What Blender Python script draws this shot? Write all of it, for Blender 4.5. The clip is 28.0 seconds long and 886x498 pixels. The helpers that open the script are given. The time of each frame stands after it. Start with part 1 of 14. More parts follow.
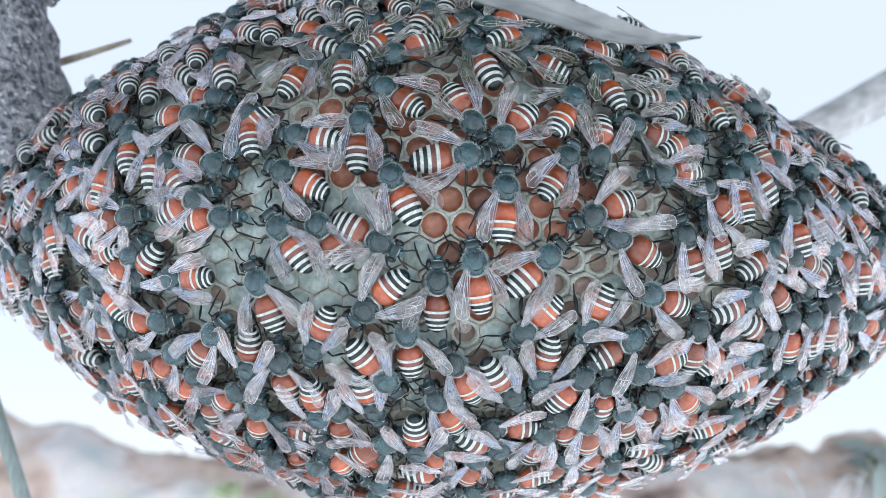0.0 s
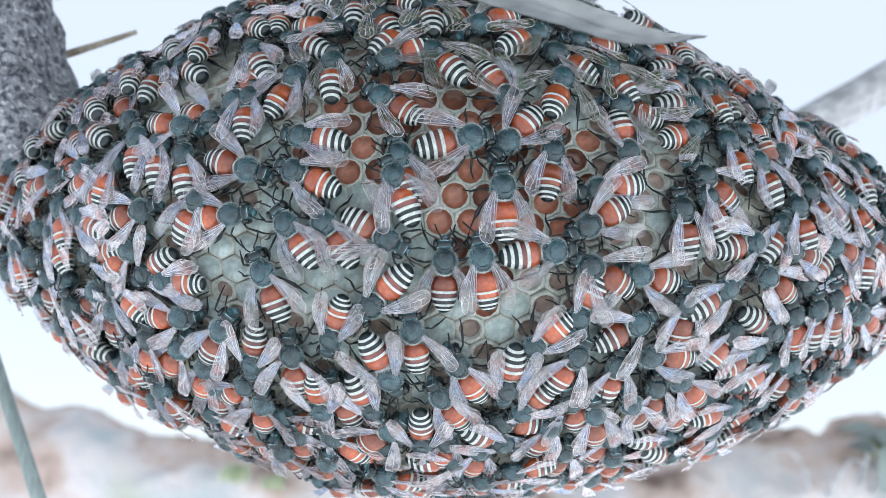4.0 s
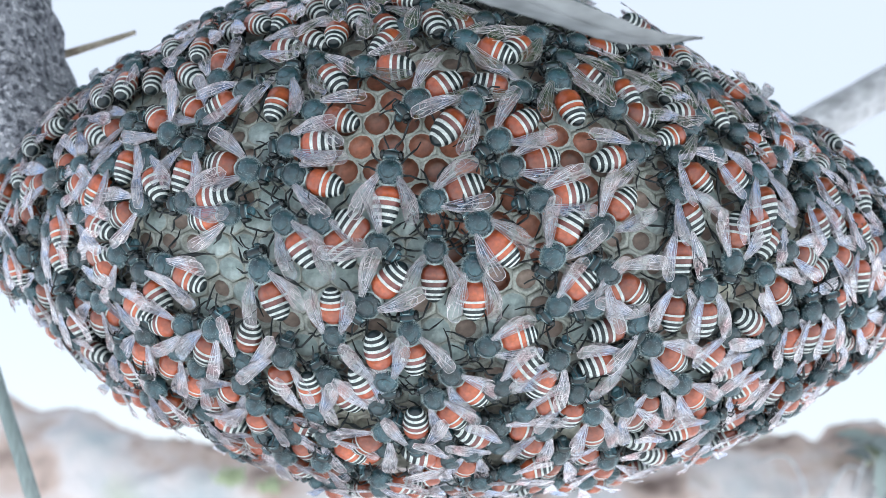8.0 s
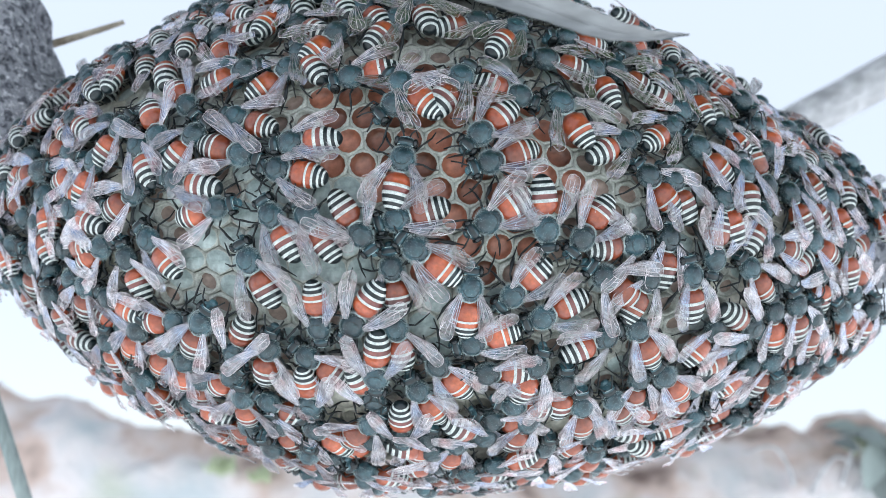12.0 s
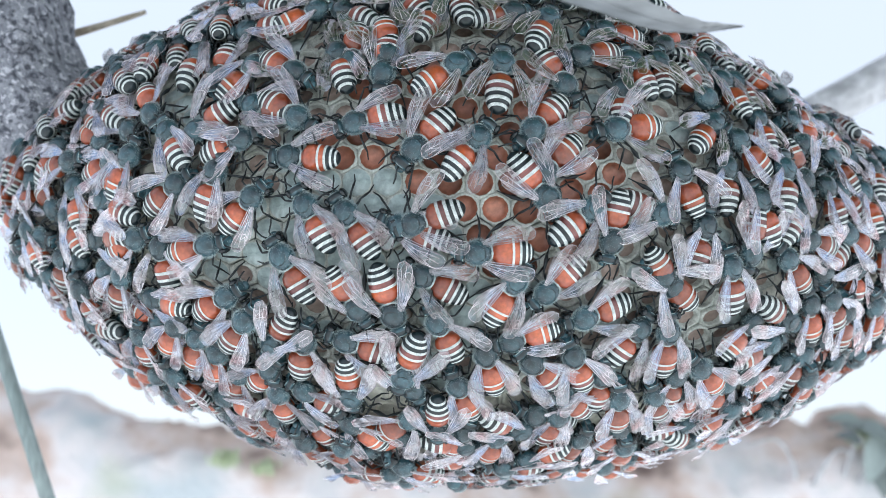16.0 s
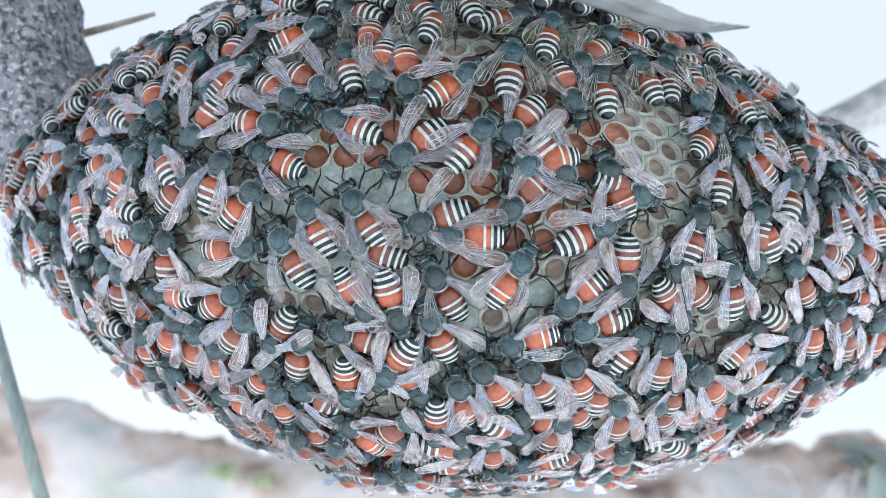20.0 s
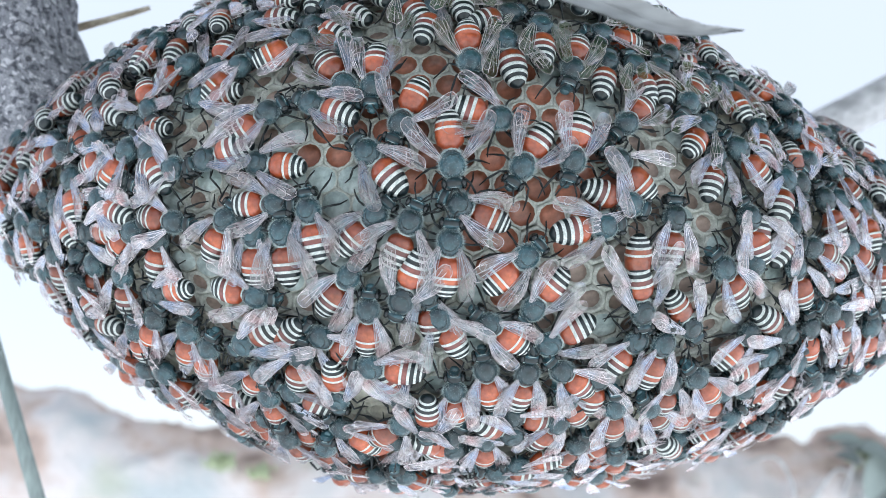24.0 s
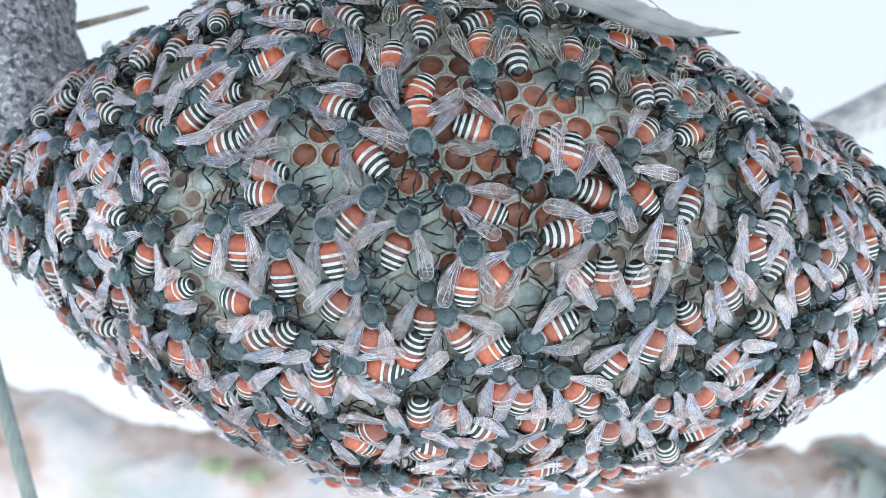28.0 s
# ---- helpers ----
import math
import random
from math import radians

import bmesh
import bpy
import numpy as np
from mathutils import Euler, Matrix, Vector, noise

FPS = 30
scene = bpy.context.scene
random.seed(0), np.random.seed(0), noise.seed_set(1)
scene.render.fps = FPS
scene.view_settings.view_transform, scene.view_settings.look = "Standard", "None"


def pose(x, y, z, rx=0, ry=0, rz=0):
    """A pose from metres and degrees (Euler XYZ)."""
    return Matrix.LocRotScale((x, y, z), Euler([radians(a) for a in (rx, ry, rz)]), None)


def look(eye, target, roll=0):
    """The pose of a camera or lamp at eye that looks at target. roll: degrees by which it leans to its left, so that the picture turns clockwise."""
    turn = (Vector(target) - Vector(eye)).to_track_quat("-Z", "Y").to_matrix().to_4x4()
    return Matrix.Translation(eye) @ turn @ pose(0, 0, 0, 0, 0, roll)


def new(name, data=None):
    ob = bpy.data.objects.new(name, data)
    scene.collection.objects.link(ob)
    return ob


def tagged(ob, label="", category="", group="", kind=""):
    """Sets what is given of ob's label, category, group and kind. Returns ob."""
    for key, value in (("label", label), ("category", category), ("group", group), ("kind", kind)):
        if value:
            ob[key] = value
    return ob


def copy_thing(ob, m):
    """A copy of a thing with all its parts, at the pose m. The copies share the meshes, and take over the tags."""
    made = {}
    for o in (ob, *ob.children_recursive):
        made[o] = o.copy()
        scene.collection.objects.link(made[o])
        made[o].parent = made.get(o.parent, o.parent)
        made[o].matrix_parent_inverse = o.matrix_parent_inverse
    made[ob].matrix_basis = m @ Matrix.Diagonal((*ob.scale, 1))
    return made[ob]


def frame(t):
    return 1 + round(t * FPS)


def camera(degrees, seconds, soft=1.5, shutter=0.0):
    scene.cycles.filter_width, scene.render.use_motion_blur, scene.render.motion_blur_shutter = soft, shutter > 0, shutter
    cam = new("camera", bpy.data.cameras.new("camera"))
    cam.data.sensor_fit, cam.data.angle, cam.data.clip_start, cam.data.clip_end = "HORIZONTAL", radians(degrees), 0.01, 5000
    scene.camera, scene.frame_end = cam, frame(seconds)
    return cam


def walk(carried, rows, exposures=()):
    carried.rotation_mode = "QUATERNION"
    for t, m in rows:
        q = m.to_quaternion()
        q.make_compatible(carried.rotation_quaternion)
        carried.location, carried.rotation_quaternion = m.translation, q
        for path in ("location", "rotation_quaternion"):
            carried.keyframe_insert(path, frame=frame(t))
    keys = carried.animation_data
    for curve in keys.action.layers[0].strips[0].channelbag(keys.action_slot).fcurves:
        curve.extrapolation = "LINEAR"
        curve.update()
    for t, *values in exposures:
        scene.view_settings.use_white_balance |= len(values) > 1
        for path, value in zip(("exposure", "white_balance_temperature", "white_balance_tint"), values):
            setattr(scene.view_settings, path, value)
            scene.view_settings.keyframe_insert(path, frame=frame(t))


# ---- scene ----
# A small open comb on a branch, covered by dwarf honey bees. Nest lengths below are in millimetres (MM).
MM = 0.001
BASE = pose(0, 0, 0.6, 15.5, 0, 0)      # the nest's own axes: x along the branch, y away from the viewer, z up
EYE = (0.0, -110.0, 0.0)


# ---- camera ----
def turned(yaw, pitch, roll, dx, dy, dz):
    """The hand-held camera: turned by small angles, and shifted by millimetres."""
    return (BASE @ pose(dx * MM, (EYE[1] + dy) * MM, dz * MM) @ pose(0, 0, 0, 0, 0, -yaw)
            @ pose(0, 0, 0, 90 + pitch, 0, 0) @ pose(0, 0, 0, 0, 0, roll))


cam = camera(55, 28.0, soft=0.75)
cam.data.dof.use_dof, cam.data.dof.focus_distance, cam.data.dof.aperture_fstop = True, 0.0825, 32.0
walk(cam, [
    (0, turned(-0.00, -0.00, -0.00, 0.00, 0.00, -0.00)),
    (0.5, turned(0.09, -0.15, 0.05, -0.07, -0.32, -0.05)),
    (1, turned(0.10, -0.26, -0.29, -0.11, -0.65, 0.01)),
    (1.5, turned(0.18, -0.43, -0.31, -0.16, -0.71, 0.20)),
    (2, turned(0.17, -0.51, -0.12, -0.14, -0.68, 0.46)),
    (2.5, turned(-0.17, -0.59, -0.10, -0.14, -0.40, 0.81)),
    (3, turned(-0.21, -0.98, -0.16, 0.03, -0.21, 1.28)),
    (3.5, turned(-0.34, -1.21, -0.15, 0.12, -0.37, 1.54)),
    (5.5, turned(-0.55, -1.46, -0.04, 0.22, -0.46, 1.46)),
    (6, turned(-0.45, -1.21, -0.03, 0.16, -1.50, 1.46)),
    (6.5, turned(-0.53, -0.98, 0.18, 0.42, -0.52, 1.45)),
    (7, turned(-0.26, -1.03, 0.37, 0.28, -0.71, 1.14)),
    (7.5, turned(-0.34, -0.89, 0.40, 0.28, -0.65, 0.97)),
    (8, turned(-0.29, -0.95, 0.27, 0.23, -0.48, 1.02)),
    (8.5, turned(-0.04, -1.20, 0.37, 0.34, -0.47, 1.33)),
    (9, turned(-0.04, -1.49, 0.37, 0.42, -0.55, 1.53)),
    (9.5, turned(-0.07, -1.56, 0.46, 0.53, -0.55, 1.60)),
    (10, turned(-0.17, -1.51, 0.43, 0.67, -0.25, 1.50)),
    (10.5, turned(-0.02, -1.65, 0.45, 0.58, -0.77, 1.52)),
    (11, turned(0.06, -1.67, 0.53, 0.56, -0.78, 1.51)),
    (11.5, turned(0.21, -1.64, 0.52, 0.67, -0.65, 1.40)),
    (13.5, turned(-0.22, -1.84, 0.83, 1.14, -0.55, 2.00)),
    (14, turned(-0.39, -1.76, 0.82, 1.02, -0.53, 2.00)),
    (14.1, turned(-0.32, -1.77, 0.82, 0.71, -0.50, 1.97)),
    (14.2, turned(0.12, -1.88, 0.78, -1.30, -0.32, 1.76)),
    (14.3, turned(0.52, -1.98, 0.76, -3.10, -0.15, 1.56)),
    (14.4, turned(0.71, -2.02, 0.74, -3.98, -0.06, 1.47)),
    (14.5, turned(0.74, -2.03, 0.74, -4.13, -0.05, 1.45)),
    (15, turned(0.91, -2.12, 0.67, -4.02, -0.08, 1.43)),
    (15.5, turned(0.54, -2.14, 0.64, -3.81, -0.06, 1.48)),
    (16, turned(0.76, -2.14, 0.68, -3.84, -0.09, 1.40)),
    (16.5, turned(0.60, -2.02, 0.93, -4.03, -0.03, 1.26)),
    (17, turned(0.73, -1.96, 1.01, -3.83, -0.06, 0.95)),
    (17.5, turned(0.66, -1.85, 1.45, -3.73, -0.10, 0.83)),
    (18, turned(0.99, -1.85, 1.57, -3.75, -0.09, 0.81)),
    (18.5, turned(0.95, -1.35, 1.42, -3.80, 0.04, 0.48)),
    (19, turned(0.80, -1.14, 1.45, -3.80, 0.14, 0.19)),
    (19.5, turned(0.48, -0.86, 1.44, -3.54, 0.17, -0.39)),
    (20, turned(0.39, -0.74, 1.84, -3.47, 0.25, -0.61)),
    (20.5, turned(0.41, -0.79, 1.79, -3.23, 0.32, -0.83)),
    (21, turned(0.33, -0.58, 1.90, -3.15, 0.27, -0.99)),
    (21.5, turned(0.41, -0.55, 2.05, -3.20, 0.25, -0.91)),
    (23.5, turned(0.07, -1.45, 2.18, -2.50, 0.71, 0.56)),
    (24, turned(0.43, -1.44, 2.16, -2.84, 0.53, 0.46)),
    (24.5, turned(0.44, -1.31, 2.18, -3.00, 0.52, 0.35)),
    (25, turned(0.59, -1.10, 2.46, -2.82, 0.54, 0.04)),
    (25.5, turned(0.62, -1.06, 2.54, -2.73, 0.56, -0.19)),
    (26, turned(0.13, -0.94, 2.45, -2.43, 0.99, -0.13)),
    (26.5, turned(0.00, -0.92, 2.49, -2.49, 0.83, -0.24)),
    (27, turned(0.17, -0.75, 2.71, -2.51, 0.84, -0.22)),
    (27.5, turned(0.31, -1.13, 2.65, -2.44, 0.73, -0.11)),
    (28, turned(0.47, -0.99, 2.74, -2.41, 0.74, -0.10)),
], exposures=[(0, 1.33, 5900, 7), (22, 1.34, 5910, 7), (28, 1.41, 5960, 7)])

# ---- light ----
world = bpy.data.worlds.new("overcast_sky")
scene.world = world
world.use_nodes = True
wn, wl = world.node_tree.nodes, world.node_tree.links
wn.clear()
sky = wn.new("ShaderNodeTexSky")
sky.sky_type, sky.sun_disc = "NISHITA", False
sky.sun_elevation, sky.sun_rotation = radians(43), radians(135)
veil = wn.new("ShaderNodeMix")           # a bright cloud veil over the blue
veil.data_type = "RGBA"
veil.inputs["Factor"].default_value = 0.7
veil.inputs["B"].default_value = (9.3, 9.5, 10.0, 1)
bgn = wn.new("ShaderNodeBackground")
bgn.inputs["Strength"].default_value = 0.050
won = wn.new("ShaderNodeOutputWorld")
wl.new(sky.outputs["Color"], veil.inputs["A"])
wl.new(veil.outputs["Result"], bgn.inputs["Color"])
wl.new(bgn.outputs["Background"], won.inputs["Surface"])
sun = new("sun", bpy.data.lights.new("sun", "SUN"))
sun.data.energy, sun.data.angle, sun.data.color = 5.0, radians(1.5), (0.92, 0.98, 1.0)
sun.matrix_world = look((1.0, -1.0, 1.94), (0, 0, 0.6))


# ---- materials ----
def material(name, rough=0.6, metal=0.0, spec=0.5):
    m = bpy.data.materials.new(name)
    m.use_nodes = True
    b = m.node_tree.nodes["Principled BSDF"]
    b.inputs["Roughness"].default_value, b.inputs["Metallic"].default_value = rough, metal
    b.inputs["Specular IOR Level"].default_value = spec
    return m, m.node_tree.nodes, m.node_tree.links, b


def ramp(nodes, links, fac, stops):
    r = nodes.new("ShaderNodeValToRGB")
    while len(r.color_ramp.elements) < len(stops):
        r.color_ramp.elements.new(0.5)
    for e, (p, c) in zip(r.color_ramp.elements, stops):
        e.position, e.color = p, (*c, 1)
    links.new(fac, r.inputs["Fac"])
    return r.outputs["Color"]


def tex(nodes, links, kind, scale, detail=4.0, coord="Object", stretch=(1, 1, 1)):
    c = nodes.new("ShaderNodeTexCoord")
    mp = nodes.new("ShaderNodeMapping")
    mp.inputs["Scale"].default_value = stretch
    links.new(c.outputs[coord], mp.inputs["Vector"])
    t = nodes.new("ShaderNodeTexNoise" if kind == "noise" else "ShaderNodeTexVoronoi")
    t.inputs["Scale"].default_value = scale
    if kind == "noise":
        t.inputs["Detail"].default_value = detail
    links.new(mp.outputs["Vector"], t.inputs["Vector"])
    return t.outputs["Fac" if kind == "noise" else "Distance"]


def mixed(nodes, links, a, b, fac, mode="MIX"):
    x = nodes.new("ShaderNodeMix")
    x.data_type, x.blend_type = "RGBA", mode
    for key, v in (("A", a), ("B", b), ("Factor", fac)):
        if isinstance(v, (int, float)):
            x.inputs[key].default_value = v
        elif isinstance(v, tuple):
            x.inputs[key].default_value = (*v, 1)
        else:
            links.new(v, x.inputs[key])
    return x.outputs["Result"]


def bumped(nodes, links, b, height, strength, dist):
    n = nodes.new("ShaderNodeBump")
    n.inputs["Strength"].default_value, n.inputs["Distance"].default_value = strength, dist
    links.new(height, n.inputs["Height"])
    links.new(n.outputs["Normal"], b.inputs["Normal"])


def each_random(nodes):
    return nodes.new("ShaderNodeObjectInfo").outputs["Random"]


def mottled(name, dark, light, scale, rough=0.6, spec=0.5, bump=0.3, dist=0.0001, coat=0.0, vary=0.0, stretch=(1, 1, 1)):
    """Two tones by noise at two scales, with fine relief; vary: how far one object's tone differs from the next."""
    m, n, l, b = material(name, rough, 0, spec)
    big, fine = tex(n, l, "noise", scale, 4, stretch=stretch), tex(n, l, "noise", scale * 6, 3, stretch=stretch)
    col = ramp(n, l, big, [(0.32, dark), (0.68, light)])
    col = mixed(n, l, col, ramp(n, l, fine, [(0.3, (0.55, 0.55, 0.55)), (0.7, (1.25, 1.25, 1.25))]), 0.6, "MULTIPLY")
    if vary:
        lo, hi = 1 - vary, 1 + vary
        col = mixed(n, l, col, ramp(n, l, each_random(n), [(0, (lo, lo, lo)), (1, (hi, hi, hi))]), 1.0, "MULTIPLY")
    l.new(col, b.inputs["Base Color"])
    b.inputs["Coat Weight"].default_value, b.inputs["Coat Roughness"].default_value = coat, 0.15
    bumped(n, l, b, fine, bump, dist)
    return m


THORAX = mottled("dark_downy_cuticle", (0.005, 0.018, 0.026), (0.060, 0.140, 0.170), 620, 0.30, 0.5, 0.7, 0.00012, coat=0.7, vary=0.45)
DOWN = mottled("pale_grey_down", (0.26, 0.33, 0.35), (0.56, 0.63, 0.62), 900, 0.8, 0.2, vary=0.2)
CHITIN = mottled("black_glossy_cuticle", (0.004, 0.007, 0.009), (0.014, 0.026, 0.031), 1200, 0.3, 0.5, 0.3, 0.00004, coat=0.3, vary=0.2)
ORANGE = mottled("orange_cuticle", (0.24, 0.040, 0.014), (0.47, 0.105, 0.036), 500, 0.36, 0.5, 0.25, 0.00004, coat=0.9, vary=0.4)
BROWN = mottled("red_brown_cuticle", (0.09, 0.026, 0.026), (0.20, 0.060, 0.050), 600, 0.35, 0.5, 0.25, 0.00004, coat=0.6, vary=0.4)
BAND = mottled("white_hair_band", (0.46, 0.50, 0.48), (0.80, 0.82, 0.80), 1500, 0.75, 0.3, 0.6, 0.00006, vary=0.1)
EYE_M = mottled("dark_compound_eye", (0.008, 0.010, 0.012), (0.020, 0.026, 0.028), 2500, 0.2, 0.6, 0.3, 0.00002)
LEG = mottled("dark_leg_cuticle", (0.006, 0.009, 0.011), (0.022, 0.028, 0.031), 1500, 0.45, 0.5, 0.4, 0.00003)
WAX = mottled("grey_green_beeswax", (0.36, 0.37, 0.34), (0.56, 0.57, 0.53), 260, 0.5, 0.4, 0.5, 0.00012, vary=0.06)
RIM = mottled("pale_wax_rim", (0.36, 0.37, 0.335), (0.57, 0.58, 0.53), 700, 0.45, 0.45, 0.5, 0.00008, vary=0.08)
# paler wax for the rim cells, with the edge's bright haze in its colour
HAZE_WAX = mottled("cream_new_wax", (0.58, 0.56, 0.48), (0.80, 0.78, 0.69), 300, 0.5, 0.4, 0.6, 0.00012)
CAP = mottled("pale_capped_wax", (0.28, 0.35, 0.34), (0.50, 0.56, 0.55), 330, 0.45, 0.4, 0.8, 0.00016, vary=0.16)
FILL = mottled("amber_cell_filling", (0.21, 0.082, 0.050), (0.40, 0.165, 0.105), 300, 0.4, 0.5, 0.3, 0.0001, coat=0.2, vary=0.45)
FILL_PALE = mottled("dull_brown_cell_filling", (0.20, 0.145, 0.12), (0.36, 0.27, 0.23), 300, 0.5, 0.4, 0.3, 0.0001, vary=0.3)
LEAF_DRY = mottled("grey_dry_leaf", (0.22, 0.23, 0.24), (0.40, 0.40, 0.41), 160, 0.7, 0.3, 0.6, 0.0002, stretch=(0.25, 1, 1))
STALK = mottled("grey_green_stalk", (0.20, 0.25, 0.25), (0.36, 0.41, 0.40), 260, 0.6, 0.4, 0.5, 0.0001, stretch=(1, 1, 0.2))
TWIG = mottled("brown_dry_twig", (0.34, 0.28, 0.21), (0.62, 0.55, 0.45), 300, 0.7, 0.3, 0.6, 0.0001)
FAR_BARK = mottled("pale_grey_bark", (0.52, 0.51, 0.53), (0.64, 0.63, 0.65), 60, 0.85, 0.2, 0.6, 0.004)
MOSS = mottled("pale_yellow_green_moss", (0.46, 0.52, 0.32), (0.58, 0.62, 0.48), 60, 0.8, 0.2, 0.3, 0.0005)
SHRUB = mottled("grey_green_leaf", (0.30, 0.35, 0.34), (0.48, 0.53, 0.51), 9, 0.6, 0.4, 0.3, 0.003, vary=0.4)


def bark():
    m, n, l, b = material("grey_speckled_bark", 0.8, 0, 0.3)
    col = ramp(n, l, tex(n, l, "noise", 420, 5), [(0.3, (0.19, 0.195, 0.225)), (0.7, (0.38, 0.38, 0.42))])
    speck = ramp(n, l, tex(n, l, "noise", 1500, 3), [(0.54, (0, 0, 0)), (0.66, (1, 1, 1))])
    col = mixed(n, l, col, (0.62, 0.61, 0.66), speck)
    pits = ramp(n, l, tex(n, l, "noise", 1150, 3), [(0.38, (0.22, 0.23, 0.26)), (0.5, (1, 1, 1))])
    l.new(mixed(n, l, col, pits, 0.9, "MULTIPLY"), b.inputs["Base Color"])
    bumped(n, l, b, tex(n, l, "noise", 1900, 4), 1.0, 0.0004)
    return m


BARK = bark()


def wing_film():
    """Clear wing skin: mostly see-through, with a glossy sheen that shifts between blue and rose."""
    m = bpy.data.materials.new("clear_wing_film")
    m.use_nodes = True
    n, l = m.node_tree.nodes, m.node_tree.links
    n.clear()
    out, mix, clear, gloss = (n.new("ShaderNode" + k) for k in ("OutputMaterial", "MixShader", "BsdfTransparent", "BsdfGlossy"))
    clear.inputs["Color"].default_value = (0.95, 0.96, 0.95, 1)
    tint = ramp(n, l, tex(n, l, "noise", 330, 2), [(0.34, (0.46, 0.64, 1.0)), (0.46, (0.80, 0.84, 1.0)), (0.56, (0.95, 0.92, 0.96)), (0.68, (1.0, 0.70, 0.72))])
    l.new(tint, gloss.inputs["Color"])
    gloss.inputs["Roughness"].default_value = 0.16
    edge, fres = n.new("ShaderNodeLayerWeight"), n.new("ShaderNodeMath")
    edge.inputs["Blend"].default_value = 0.5
    fres.operation, fres.inputs[1].default_value = "POWER", 1.4
    l.new(edge.outputs["Facing"], fres.inputs[0])
    more = n.new("ShaderNodeMath")
    more.operation, more.use_clamp = "MULTIPLY_ADD", True
    more.inputs[1].default_value, more.inputs[2].default_value = 0.95, 0.095
    l.new(fres.outputs[0], more.inputs[0])
    l.new(more.outputs[0], mix.inputs["Fac"])
    milk, veilw = n.new("ShaderNodeBsdfTranslucent"), n.new("ShaderNodeMixShader")
    milk.inputs["Color"].default_value = (0.88, 0.89, 0.91, 1)
    veilw.inputs["Fac"].default_value = 0.07
    l.new(clear.outputs[0], veilw.inputs[1])
    l.new(milk.outputs[0], veilw.inputs[2])
    l.new(veilw.outputs[0], mix.inputs[1])
    l.new(gloss.outputs[0], mix.inputs[2])
    l.new(mix.outputs[0], out.inputs["Surface"])
    fine = n.new("ShaderNodeBump")
    fine.inputs["Strength"].default_value, fine.inputs["Distance"].default_value = 0.9, 0.00012
    l.new(tex(n, l, "noise", 1400, 2), fine.inputs["Height"])
    l.new(fine.outputs["Normal"], gloss.inputs["Normal"])
    return m


FILM = wing_film()
VEIN = mottled("tan_wing_vein", (0.26, 0.21, 0.22), (0.80, 0.74, 0.76), 900, 0.35, 0.5, vary=0.5)


# ---- mesh helpers ----
def mesh_of(name, bm, mats, smooth=True):
    me = bpy.data.meshes.new(name)
    bm.normal_update()
    bm.to_mesh(me)
    bm.free()
    for m in mats if isinstance(mats, (list, tuple)) else (mats,):
        me.materials.append(m)
    me.shade_smooth() if smooth else me.shade_flat()
    return me


def part(name, data, parent, label="", m=None):
    ob = new(name, data)
    ob.parent = parent
    if m is not None:
        ob.matrix_basis = m
    return tagged(ob, label) if label else ob


def thing(name, label, category, group="", kind="", m=None):
    ob = new(name)
    ob.empty_display_size = 0.002
    if m is not None:
        ob.matrix_basis = m
    return tagged(ob, label, category, group, kind)


def rings(bm, stations, seg, mat_of=None, cap=True):
    """A skin over rings; a station is (centre, right, up): the half-axes as vectors."""
    loops = []
    for c, r, u in stations:
        loops.append([bm.verts.new(Vector(c) + Vector(r) * math.cos(k * math.tau / seg) + Vector(u) * math.sin(k * math.tau / seg)) for k in range(seg)])
    for i, (a, b) in enumerate(zip(loops, loops[1:])):
        for k in range(seg):
            f = bm.faces.new((a[k], a[(k + 1) % seg], b[(k + 1) % seg], b[k]))
            f.material_index = mat_of(i) if mat_of else 0
    if cap:
        bm.faces.new(loops[0][::-1])
        bm.faces.new(loops[-1])
    return loops


def tube(bm, points, radii, seg=8, rough=0.0, mat=0):
    """A round limb along points, of those radii, roughened by noise."""
    pts = [Vector(p) for p in points]
    last = Vector((0, 0, 1))
    st = []
    for i, p in enumerate(pts):
        d = (pts[min(i + 1, len(pts) - 1)] - pts[max(i - 1, 0)]).normalized()
        side = d.cross(last)
        if side.length < 0.1:
            side = d.cross(Vector((0, 1, 0)))
        side.normalize()
        st.append((p, side * radii[i], d.cross(side) * -radii[i]))
    before = len(bm.verts)
    rings(bm, st, seg, lambda i: mat)
    if rough:
        bm.verts.ensure_lookup_table()
        for k, v in enumerate(bm.verts):
            if k >= before:
                i = (k - before) // seg
                away = v.co - pts[i]
                v.co += away * rough * noise.noise(v.co * 260)
    return bm


def curve(points, steps):
    """A smooth line through the points (Catmull-Rom)."""
    p = [Vector(q) for q in points]
    p = [p[0] * 2 - p[1]] + p + [p[-1] * 2 - p[-2]]
    out = []
    for i in range(1, len(p) - 2):
        for k in range(steps):
            t = k / steps
            a, b, c, d = p[i - 1:i + 3]
            out.append(0.5 * (2 * b + (c - a) * t + (2 * a - 5 * b + 4 * c - d) * t * t + (3 * b - 3 * c + d - a) * t ** 3))
    return out + [p[-2]]


# ---- the nest's form ----
def profile(x):
    if x < 0:
        return max(1e-4, 1 - (-x / 57) ** 2) ** 0.86
    return max(1e-4, 1 - (x / 62) ** 1.7) ** 0.92


def axis_height(x):
    s = min(1, max(0, x / 42))
    return 2.4 - 4.0 * s * s * (3 - 2 * s)


def shell(x, a):
    """A point of the comb's face: x along the branch, a the angle up from the front (radians)."""
    r = 28.3 * profile(x)
    rise = math.sin(a)
    return Vector((x, -1.06 * r * math.cos(a), axis_height(x) + r * rise * (1 if rise > 0 else 1.09)))


